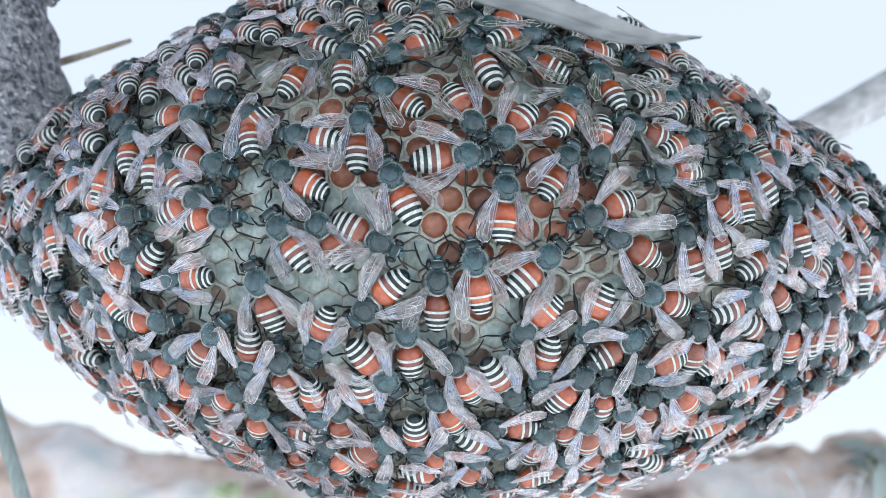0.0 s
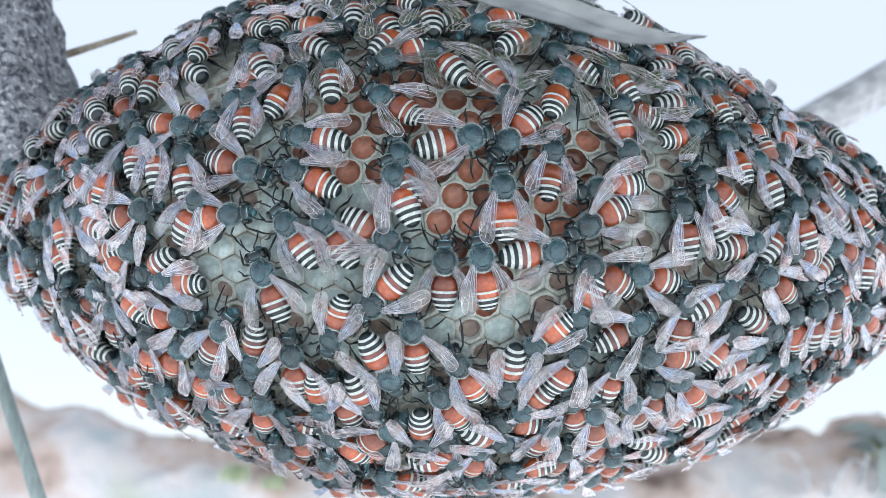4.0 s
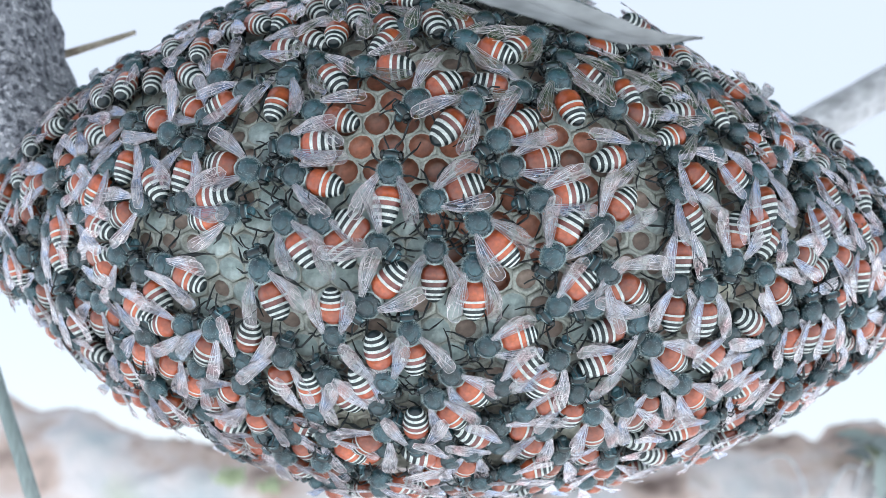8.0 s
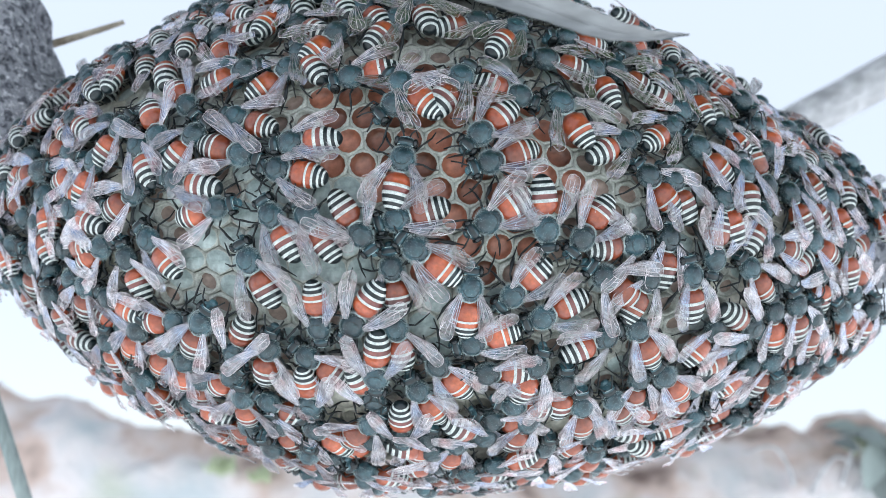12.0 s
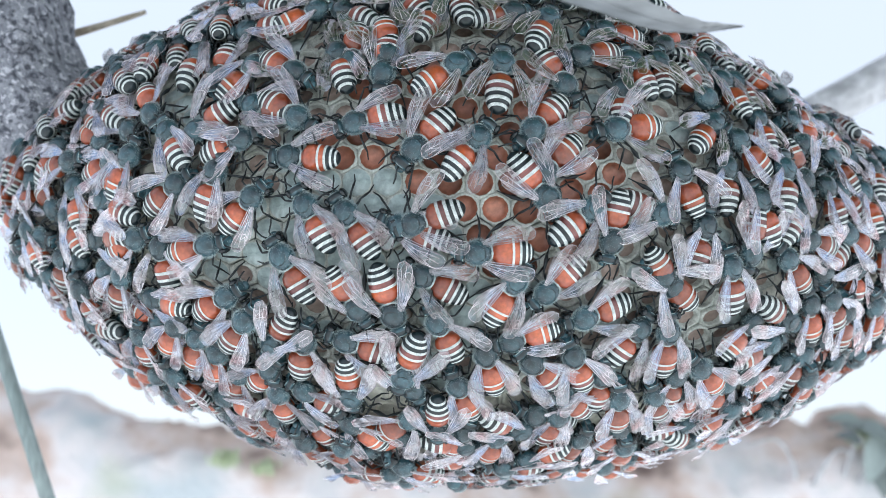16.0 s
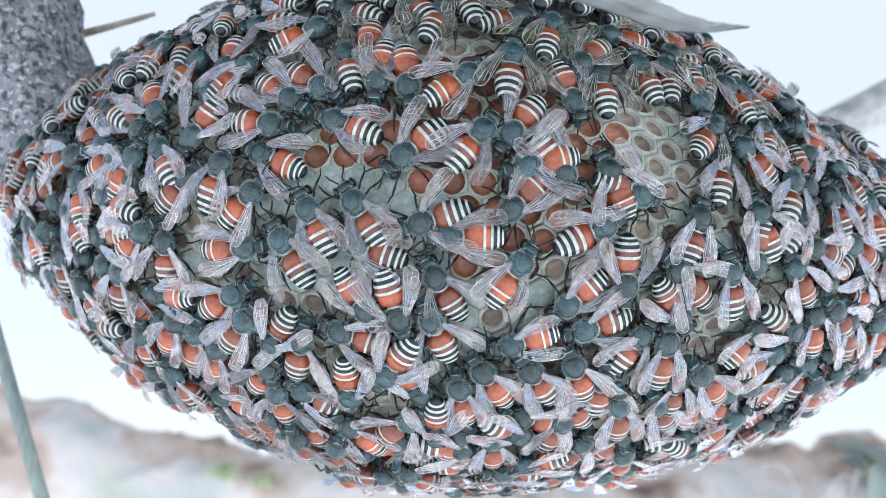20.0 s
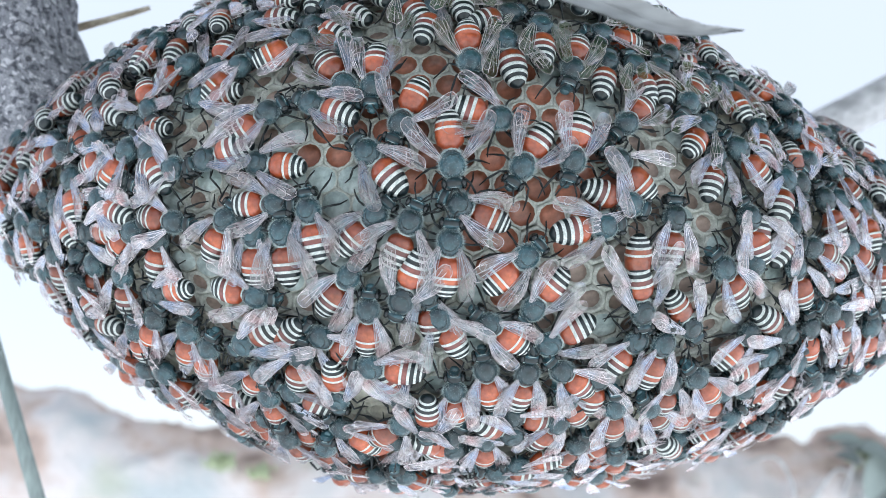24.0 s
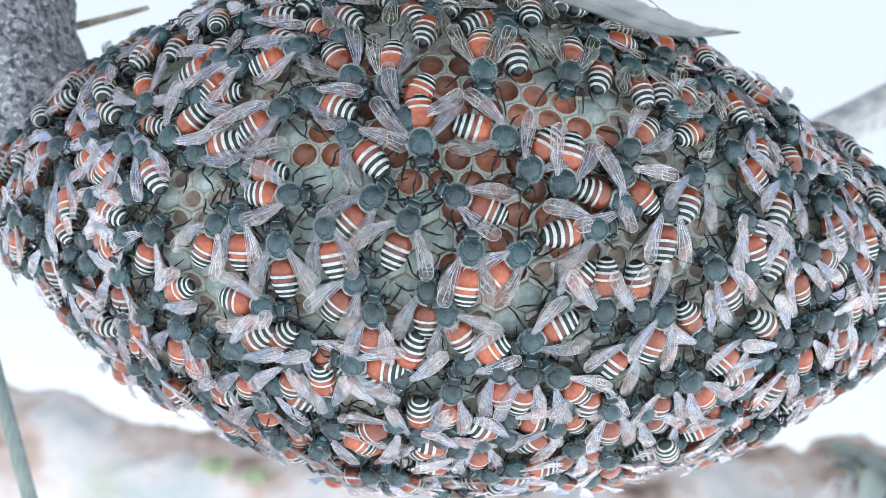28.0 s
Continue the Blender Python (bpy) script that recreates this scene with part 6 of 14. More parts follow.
    walk(bees[49], [(0, on(23.1, 2.6, 115, -0.07)), (1, on(23.8, 3.4, 113, -0.07)), (2, on(23.4, 5.1, 111, -0.07)), (3.5, on(22.6, 7.4, 108, -0.07)), (6, on(22.2, 4.8, 103, -0.07)), (8, on(22.4, 3.6, 99, -0.07)), (10, on(22.6, 1.9, 95, -0.07)), (12, on(22.7, 0.2, 91, -0.07)), (13.5, on(22.7, -1.0, 88, -0.07)), (15, on(22.2, 0.3, 85, -0.07)), (16.5, on(22.4, 1.6, 82, -0.07)), (17, on(22.2, 2.0, 81, -0.07)), (18, on(21.5, 2.3, 81, -0.07)), (20.5, on(21.3, 3.7, 81, -0.07)), (21.5, on(21.3, 2.8, 81, -0.07)), (23.5, on(19.7, 5.1, 95, -0.07)), (24.5, on(19.1, 1.6, 95, -0.07)), (25, on(19.3, 2.5, 95, -0.07)), (26.5, on(19.1, 6.0, 95, -0.07)), (27, on(18.9, 6.4, 95, -0.07)), (28, on(18.9, 5.2, 95, -0.07))])
    walk(bees[50], [(0, on(25.9, 6.4, 120, 0.25)), (0.5, on(26.3, 8.3, 120, 0.25)), (1, on(26.4, 8.3, 120, 0.25)), (2, on(26.1, 9.7, 120, 0.25)), (3, on(26.0, 11.4, 120, 0.25)), (3.5, on(25.8, 11.4, 120, 0.25)), (5.5, on(21.9, 10.3, 133, 0.25)), (6, on(21.5, 10.0, 133, 0.25)), (7, on(22.1, 12.1, 133, 0.25)), (8, on(22.1, 11.3, 133, 0.25)), (9, on(22.0, 10.7, 133, 0.25)), (10.5, on(22.3, 10.1, 133, 0.25)), (11.5, on(22.9, 12.1, 133, 0.25)), (13.5, on(23.4, 16.2, 95, 0.25)), (14, on(22.5, 15.9, 95, 0.25)), (15, on(24.0, 16.5, 95, 0.25)), (15.5, on(24.7, 18.8, 95, 0.25)), (16, on(24.8, 15.8, 95, 0.25)), (16.5, on(24.4, 15.2, 95, 0.25)), (17, on(23.6, 15.5, 95, 0.25)), (18, on(22.9, 17.7, 93, 0.25)), (19, on(23.9, 16.8, 91, 0.25)), (19.5, on(24.0, 17.6, 91, 0.25)), (20, on(23.8, 18.4, 90, 0.25)), (21, on(22.7, 20.9, 90, 0.25)), (22, on(23.1, 20.5, 88, 0.25)), (24, on(23.7, 19.6, 84, 0.25)), (25, on(24.1, 19.0, 82, 0.25)), (26, on(23.2, 18.3, 82, 0.25)), (27, on(22.3, 17.6, 82, 0.25)), (27.5, on(22.3, 17.3, 82, 0.25)), (28, on(21.6, 13.9, 82, 0.25))])
    walk(bees[51], [(0, on(28.8, 20.1, 110, 0.37)), (0.5, on(28.7, 22.7, 110, 0.37)), (1.5, on(28.3, 21.7, 110, 0.37)), (2, on(27.8, 22.6, 110, 0.37)), (2.5, on(28.1, 26.0, 110, 0.37)), (3.5, on(28.2, 28.5, 110, 0.37)), (5.5, on(27.3, 26.0, 148, 0.37)), (8, on(26.4, 23.6, 148, 0.37)), (8.5, on(26.0, 24.1, 148, 0.37)), (10, on(26.2, 24.1, 148, 0.37)), (12, on(26.3, 24.2, 148, 0.37)), (14, on(26.4, 24.3, 148, 0.37)), (16, on(26.4, 24.3, 148, 0.37)), (18, on(26.4, 24.2, 148, 0.37)), (20, on(26.4, 24.1, 148, 0.37)), (22, on(26.4, 24.1, 148, 0.37)), (24, on(26.3, 24.2, 148, 0.37)), (26, on(26.3, 24.2, 148, 0.37)), (28, on(26.3, 24.2, 148, 0.37))])
    walk(bees[52], [(0, on(30.7, 25.5, 133, 0.57)), (2, on(30.8, 25.1, 128, 0.57)), (4, on(31.2, 24.7, 122, 0.57)), (6, on(31.4, 23.2, 117, 0.57)), (8, on(31.2, 21.7, 111, 0.57)), (10, on(31.2, 21.9, 106, 0.57)), (12, on(31.3, 21.6, 101, 0.57)), (14, on(31.5, 21.1, 95, 0.57)), (16, on(31.7, 20.5, 90, 0.57)), (18, on(31.9, 19.8, 84, 0.57)), (20, on(32.0, 19.3, 79, 0.57)), (22, on(31.8, 19.7, 79, 0.57)), (24, on(31.7, 20.1, 79, 0.57)), (26, on(31.7, 20.3, 79, 0.57)), (28, on(31.8, 20.3, 79, 0.57))])
    walk(bees[53], [(0, on(-11.2, 40.6, -33, 0.38)), (2, on(-11.1, 41.4, -33, 0.38)), (3.5, on(-11.1, 42.3, -33, 0.38)), (4.5, on(-11.1, 43.1, 27, 0.38)), (5.5, on(-11.0, 43.9, 87, 0.38)), (8, on(-10.6, 45.2, 87, 0.38)), (10, on(-10.1, 41.1, 87, 0.38)), (11.5, on(-9.6, 38.4, 87, 0.38)), (12.17, on(-9.5, 37.1, 31, 0.38)), (12.83, on(-9.4, 35.8, -26, 0.38)), (13.5, on(-9.2, 34.4, -82, 0.38)), (16, on(-8.0, 29.2, -82, 0.38)), (17, on(-7.4, 27.7, -82, 0.38)), (18, on(-7.0, 25.9, -82, 0.38)), (20, on(-6.5, 21.7, -82, 0.38)), (21.5, on(-6.4, 18.6, -82, 0.38)), (23.5, on(-6.2, 14.4, -112, 0.38)), (25, on(-6.7, 15.0, -112, 0.38)), (26.5, on(-5.5, 16.0, -112, 0.38)), (27, on(-5.3, 14.6, -112, 0.38)), (27.5, on(-5.8, 15.1, -112, 0.38)), (28, on(-5.5, 15.2, -112, 0.38))])
    walk(bees[54], [(0, on(-4.4, 39.9, 43, 0.18)), (0.5, on(-4.5, 40.6, 43, 0.18)), (2, on(-4.2, 39.8, 43, 0.18)), (3, on(-3.9, 39.3, 43, 0.18)), (4, on(-3.9, 39.6, 45, 0.18)), (6, on(-3.9, 40.1, 48, 0.18)), (7, on(-3.9, 40.4, 50, 0.18)), (8, on(-3.9, 40.2, 50, 0.18)), (10, on(-3.8, 40.4, 54, 0.18)), (12, on(-3.7, 40.6, 57, 0.18)), (14, on(-3.8, 40.7, 61, 0.18)), (15, on(-3.3, 41.2, 62, 0.18)), (16, on(-3.3, 41.1, 64, 0.18)), (18, on(-3.5, 41.0, 67, 0.18)), (20, on(-3.6, 40.9, 71, 0.18)), (22, on(-3.7, 40.8, 74, 0.18)), (24, on(-3.9, 40.7, 78, 0.18)), (25, on(-3.7, 40.2, 80, 0.18)), (26, on(-3.8, 39.8, 80, 0.18)), (27, on(-4.1, 40.3, 80, 0.18)), (28, on(-3.8, 40.2, 80, 0.18))])
    walk(bees[55], [(0, on(-5.4, 25.7, 141, 0.12)), (1, on(-5.2, 25.1, 141, 0.12)), (1.5, on(-5.1, 21.4, 141, 0.12)), (2, on(-4.9, 20.1, 141, 0.12)), (2.5, on(-4.8, 20.1, 141, 0.12)), (3.5, on(-5.7, 22.7, 141, 0.12)), (5.5, on(-7.3, 23.7, 157, 0.12)), (6, on(-7.9, 21.3, 157, 0.12)), (6.5, on(-7.9, 20.3, 157, 0.12)), (8, on(-12.2, 21.1, 157, 0.12)), (8.5, on(-12.0, 21.9, 157, 0.12)), (9, on(-12.9, 21.8, 157, 0.12)), (10, on(-13.9, 21.8, 157, 0.12)), (10.5, on(-15.5, 20.3, 157, 0.12)), (11.5, on(-17.9, 19.6, 157, 0.12)), (14, on(-19.7, 21.2, 158, 0.12)), (16.5, on(-21.4, 21.2, 160, 0.12)), (17, on(-22.2, 20.1, 160, 0.12)), (18, on(-24.3, 22.4, 160, 0.12)), (18.5, on(-25.2, 27.2, 160, 0.12)), (19, on(-26.3, 28.4, 160, 0.12)), (20, on(-26.4, 27.2, 160, 0.12)), (21.5, on(-26.4, 25.9, 160, 0.12)), (23.5, on(-26.2, 24.4, 180, 0.12)), (25, on(-26.3, 23.3, 180, 0.12)), (25.5, on(-25.8, 22.8, 180, 0.12)), (28, on(-25.7, 23.3, 180, 0.12))])
    walk(bees[56], [(0, on(-4.7, 33.5, -156, 0.3)), (2, on(-5.2, 32.3, -156, 0.3)), (3.5, on(-5.6, 31.6, -156, 0.3)), (5.5, on(-5.3, 31.0, -183, 0.3)), (6.5, on(-6.5, 30.1, -183, 0.3)), (7.5, on(-7.0, 30.3, -183, 0.3)), (8, on(-7.7, 30.0, -183, 0.3)), (8.5, on(-8.7, 29.3, -183, 0.3)), (9.5, on(-8.8, 29.2, -183, 0.3)), (11, on(-7.6, 26.7, -183, 0.3)), (11.5, on(-7.6, 26.2, -183, 0.3)), (12.5, on(-7.7, 26.0, -140, 0.3)), (13.5, on(-7.7, 25.8, -97, 0.3)), (16, on(-8.4, 25.0, -97, 0.3)), (18, on(-9.2, 23.7, -97, 0.3)), (20, on(-9.3, 23.2, -97, 0.3)), (22, on(-9.2, 22.6, -94, 0.3)), (24, on(-9.1, 21.9, -92, 0.3)), (25, on(-8.9, 20.9, -92, 0.3)), (25.5, on(-9.0, 21.5, -92, 0.3)), (26.5, on(-7.7, 20.9, -92, 0.3)), (27, on(-7.6, 20.1, -92, 0.3)), (28, on(-7.3, 22.5, -92, 0.3))])
    walk(bees[57], [(0, on(2.9, 34.9, 115, 0.23)), (0.5, on(2.9, 35.8, 115, 0.23)), (1, on(2.6, 35.4, 115, 0.23)), (2, on(1.5, 37.2, 115, 0.23)), (2.5, on(0.8, 36.3, 115, 0.23)), (3, on(-0.8, 35.6, 115, 0.23)), (3.5, on(-1.5, 34.8, 115, 0.23)), (4.5, on(-1.3, 30.0, 165, 0.23)), (5.5, on(-1.2, 25.2, 216, 0.23)), (7, on(-1.3, 24.1, 216, 0.23)), (8, on(-2.6, 21.8, 216, 0.23)), (8.5, on(-2.8, 20.4, 216, 0.23)), (9.5, on(-3.2, 21.3, 216, 0.23)), (10.5, on(-2.8, 20.3, 216, 0.23)), (11.5, on(-3.2, 20.4, 216, 0.23)), (14, on(-4.3, 14.5, 224, 0.23)), (15.5, on(-5.2, 11.0, 228, 0.23)), (16.5, on(-5.4, 9.7, 228, 0.23)), (17, on(-5.7, 10.0, 228, 0.23)), (17.5, on(-6.0, 9.6, 226, 0.23)), (18.5, on(-5.2, 8.3, 224, 0.23)), (19, on(-6.1, 9.8, 223, 0.23)), (20, on(-6.6, 8.5, 221, 0.23)), (21, on(-6.8, 6.0, 221, 0.23)), (21.5, on(-7.5, 6.7, 221, 0.23)), (22.5, on(-8.1, 7.7, 177, 0.23)), (23.5, on(-8.8, 8.9, 134, 0.23)), (24.5, on(-9.5, 9.2, 134, 0.23)), (25, on(-9.7, 10.1, 134, 0.23)), (25.5, on(-9.8, 10.9, 134, 0.23)), (26, on(-9.7, 10.9, 134, 0.23)), (26.5, on(-9.7, 13.1, 134, 0.23)), (27, on(-10.5, 12.0, 134, 0.23)), (28, on(-10.5, 12.0, 134, 0.23))])
    walk(bees[58], [(0, on(2.6, 18.5, -59, 0.07)), (0.5, on(3.5, 20.1, -59, 0.07)), (1.5, on(4.2, 20.3, -59, 0.07)), (2.5, on(5.3, 23.1, -59, 0.07)), (3.5, on(5.4, 23.4, -59, 0.07)), (5.5, on(5.9, 25.1, -6, 0.07)), (6.5, on(6.0, 23.0, -6, 0.07)), (8, on(6.8, 25.6, -6, 0.07)), (8.5, on(7.1, 27.6, -6, 0.07)), (9, on(7.5, 27.4, -6, 0.07)), (10, on(7.4, 25.0, -6, 0.07)), (11.5, on(7.9, 24.2, -6, 0.07)), (13.5, on(7.9, 23.2, -50, 0.07)), (14, on(7.8, 23.2, -50, 0.07)), (14.5, on(8.4, 24.7, -50, 0.07)), (15, on(8.3, 25.3, -50, 0.07)), (16, on(8.4, 24.9, -50, 0.07)), (17, on(8.4, 24.6, -50, 0.07)), (17.5, on(8.7, 24.4, -53, 0.07)), (18.5, on(8.0, 24.1, -57, 0.07)), (20, on(8.7, 21.9, -65, 0.07)), (21, on(8.5, 19.1, -65, 0.07)), (21.5, on(9.1, 18.7, -65, 0.07)), (23.5, on(14.5, 21.0, -125, 0.07)), (25, on(14.2, 19.2, -125, 0.07)), (25.5, on(14.2, 18.8, -125, 0.07)), (27, on(15.1, 16.8, -125, 0.07)), (28, on(15.0, 15.9, -125, 0.07))])
    walk(bees[59], [(0, on(5.4, 16.1, -128, 0.06)), (1, on(5.7, 14.5, -128, 0.06)), (2, on(5.2, 14.9, -128, 0.06)), (3.5, on(5.4, 14.6, -128, 0.06)), (6, on(4.9, 15.8, -138, 0.06)), (7, on(5.4, 15.7, -138, 0.06)), (8, on(4.7, 14.9, -138, 0.06)), (9.5, on(4.3, 14.8, -138, 0.06)), (14, on(4.3, 15.2, -129, 0.06)), (14.5, on(5.4, 15.3, -129, 0.06)), (15, on(5.4, 15.1, -129, 0.06)), (17, on(5.1, 14.0, -129, 0.06)), (17.5, on(5.1, 13.9, -128, 0.06)), (18, on(4.7, 13.3, -128, 0.06)), (19, on(3.1, 10.4, -126, 0.06)), (20, on(2.9, 13.3, -124, 0.06)), (20.5, on(3.0, 14.2, -124, 0.06)), (21.5, on(4.3, 13.6, -124, 0.06)), (23.5, on(4.3, 9.0, -117, 0.06)), (24.5, on(4.8, 7.4, -117, 0.06)), (25, on(4.4, 7.4, -117, 0.06)), (25.5, on(4.3, 6.8, -117, 0.06)), (26.5, on(4.7, 6.2, -117, 0.06)), (27, on(5.1, 7.7, -117, 0.06)), (28, on(5.6, 7.8, -117, 0.06))])
    walk(bees[60], [(0, on(12.1, 27.0, 69, 0.23)), (2.5, on(12.1, 29.4, 69, 0.23)), (3.5, on(10.8, 30.0, 69, 0.23)), (5.5, on(10.7, 29.8, 116, 0.23)), (8, on(10.5, 29.6, 116, 0.23)), (10, on(11.2, 26.6, 116, 0.23)), (11.5, on(11.7, 24.5, 116, 0.23)), (12.5, on(12.1, 23.1, 157, 0.23)), (13.5, on(12.5, 21.5, 199, 0.23)), (16, on(13.1, 17.4, 199, 0.23)), (17, on(13.5, 16.0, 199, 0.23)), (17.5, on(11.9, 17.0, 199, 0.23)), (18, on(10.4, 15.3, 199, 0.23)), (18.5, on(8.5, 12.7, 199, 0.23)), (19.5, on(6.3, 9.2, 199, 0.23)), (20, on(4.3, 7.6, 199, 0.23)), (20.5, on(3.5, 7.4, 199, 0.23)), (21, on(2.1, 5.6, 199, 0.23)), (21.5, on(0.6, 5.7, 199, 0.23)), (22.5, on(-0.3, 6.4, 238, 0.23)), (23.5, on(-1.2, 7.0, 277, 0.23)), (26, on(-2.9, 9.1, 277, 0.23)), (28, on(-4.1, 10.9, 277, 0.23))])
    walk(bees[61], [(0, on(-9.2, 34.7, 86, 0.2)), (2, on(-10.1, 33.4, 86, 0.2)), (3.5, on(-10.8, 32.4, 86, 0.2)), (5.5, on(-11.8, 31.1, 125, 0.2)), (7, on(-12.3, 30.2, 125, 0.2)), (7.5, on(-12.4, 30.2, 125, 0.2)), (8, on(-12.3, 32.5, 125, 0.2)), (9, on(-12.3, 34.7, 125, 0.2)), (9.5, on(-13.3, 34.9, 125, 0.2)), (11.5, on(-12.9, 34.0, 125, 0.2)), (13.5, on(-12.6, 32.4, 105, 0.2)), (16, on(-12.9, 30.9, 105, 0.2)), (18, on(-12.9, 30.4, 105, 0.2)), (20, on(-12.7, 30.2, 105, 0.2)), (21.5, on(-13.7, 34.5, 105, 0.2)), (23.5, on(-15.0, 40.0, 146, 0.2)), (24.5, on(-16.0, 38.1, 146, 0.2)), (25, on(-16.2, 38.4, 146, 0.2)), (25.5, on(-16.5, 36.2, 146, 0.2)), (26, on(-17.6, 36.2, 146, 0.2)), (26.5, on(-19.4, 35.5, 146, 0.2)), (27, on(-20.4, 38.8, 146, 0.2)), (28, on(-20.5, 38.8, 146, 0.2))])
    walk(bees[62], [(0, on(4.2, 41.6, -137, 0.58)), (3.5, on(2.9, 40.1, -137, 0.58)), (5.5, on(2.2, 39.4, -202, 0.58)), (6, on(1.9, 38.4, -202, 0.58)), (7, on(2.0, 38.0, -202, 0.58)), (8, on(1.8, 35.4, -202, 0.58)), (11.5, on(-2.2, 25.2, -202, 0.58)), (12.5, on(-3.6, 22.2, -262, 0.58)), (13.5, on(-4.9, 19.5, -323, 0.58)), (14, on(-5.0, 21.3, -323, 0.58)), (15, on(-2.8, 25.8, -323, 0.58)), (15.5, on(-2.0, 26.0, -323, 0.58)), (17, on(-1.5, 25.3, -323, 0.58)), (17.5, on(-1.3, 25.1, -323, 0.58)), (21.5, on(-0.9, 23.2, -323, 0.58)), (22.5, on(-0.6, 24.6, -384, 0.58)), (23.5, on(-0.4, 25.8, -445, 0.58)), (25, on(-0.0, 27.8, -445, 0.58)), (25.5, on(0.4, 25.4, -445, 0.58)), (26.5, on(1.2, 25.8, -445, 0.58)), (27.5, on(1.1, 24.9, -445, 0.58)), (28, on(1.1, 24.9, -445, 0.58))])
    walk(bees[63], [(0, on(8.2, 41.6, 34, 0.48)), (2, on(8.2, 41.1, 39, 0.48)), (4, on(8.3, 40.4, 44, 0.48)), (6, on(8.5, 39.9, 49, 0.48)), (8, on(8.3, 39.7, 54, 0.48)), (10, on(7.9, 39.7, 58, 0.48)), (12, on(7.6, 39.8, 63, 0.48)), (14, on(7.3, 39.9, 68, 0.48)), (16, on(7.0, 39.9, 73, 0.48)), (18, on(6.8, 39.5, 78, 0.48)), (20, on(6.7, 38.8, 83, 0.48)), (22, on(6.5, 38.0, 88, 0.48)), (24, on(6.2, 37.4, 93, 0.48)), (25, on(6.1, 37.1, 95, 0.48)), (25.5, on(6.8, 39.4, 95, 0.48)), (27, on(6.6, 42.9, 95, 0.48)), (28, on(5.3, 48.2, 95, 0.48))])
    walk(bees[64], [(0, on(13.0, 44.2, -166, -0.03)), (2, on(13.0, 44.2, -166, -0.03)), (4, on(13.1, 44.3, -166, -0.03)), (6, on(13.1, 44.3, -166, -0.03)), (8, on(13.1, 44.2, -166, -0.03)), (10, on(13.1, 44.2, -166, -0.03)), (12, on(13.2, 44.1, -166, -0.03)), (14, on(13.2, 44.0, -166, -0.03)), (16, on(13.2, 43.9, -166, -0.03)), (18, on(13.2, 43.8, -166, -0.03)), (20, on(13.1, 43.7, -166, -0.03)), (22, on(13.0, 43.6, -166, -0.03)), (24, on(12.7, 43.5, -166, -0.03)), (26, on(12.4, 43.3, -166, -0.03)), (28, on(12.4, 43.1, -166, -0.03))])
    walk(bees[65], [(0, on(7.6, 35.6, 159, 0.25)), (2, on(8.9, 36.1, 156, 0.25)), (4, on(10.3, 36.6, 154, 0.25)), (5.5, on(11.3, 36.9, 152, 0.25)), (6, on(10.9, 35.8, 152, 0.25)), (7.5, on(11.0, 36.9, 152, 0.25)), (8, on(11.4, 35.6, 152, 0.25)), (10, on(10.9, 34.8, 166, 0.25)), (12, on(10.6, 34.0, 179, 0.25)), (14, on(10.3, 33.2, 193, 0.25)), (16.5, on(10.0, 32.1, 210, 0.25)), (18, on(9.7, 31.5, 220, 0.25)), (20, on(9.4, 30.7, 233, 0.25)), (22, on(9.2, 29.9, 247, 0.25)), (24, on(9.1, 29.0, 260, 0.25)), (25, on(9.0, 28.6, 267, 0.25)), (26, on(9.0, 28.6, 267, 0.25)), (28, on(9.1, 28.5, 267, 0.25))])
    walk(bees[66], [(0, on(14.5, 15.8, -92, 0.1)), (2, on(15.6, 16.5, -92, 0.1)), (3.5, on(16.6, 17.0, -92, 0.1)), (4.5, on(17.3, 17.5, -33, 0.1)), (5.5, on(17.9, 18.0, 27, 0.1)), (6.5, on(18.4, 19.0, 27, 0.1)), (8, on(17.8, 17.8, 27, 0.1)), (9, on(17.2, 16.2, 27, 0.1)), (10, on(17.8, 16.7, 27, 0.1)), (11, on(18.4, 17.1, 27, 0.1)), (11.5, on(18.4, 18.9, 27, 0.1)), (13.5, on(15.9, 19.8, 88, 0.1)), (14, on(14.6, 21.7, 88, 0.1)), (14.5, on(14.4, 24.4, 88, 0.1)), (15, on(14.5, 24.7, 88, 0.1)), (15.5, on(14.0, 25.8, 88, 0.1)), (16, on(14.2, 27.0, 88, 0.1)), (16.5, on(14.7, 31.0, 88, 0.1)), (17, on(14.8, 30.5, 88, 0.1)), (17.5, on(14.5, 31.0, 91, 0.1)), (18, on(13.6, 31.8, 93, 0.1)), (18.5, on(12.1, 30.7, 96, 0.1)), (20, on(11.5, 29.6, 103, 0.1)), (21.5, on(12.3, 28.8, 103, 0.1)), (23.5, on(12.9, 31.7, 83, 0.1)), (24.5, on(12.9, 37.0, 83, 0.1)), (25, on(13.9, 39.2, 83, 0.1)), (25.5, on(14.5, 39.5, 83, 0.1)), (26, on(13.8, 37.7, 83, 0.1)), (26.5, on(14.0, 41.3, 83, 0.1)), (27, on(13.4, 37.5, 83, 0.1)), (27.5, on(12.8, 36.4, 83, 0.1)), (28, on(12.9, 36.1, 83, 0.1))])
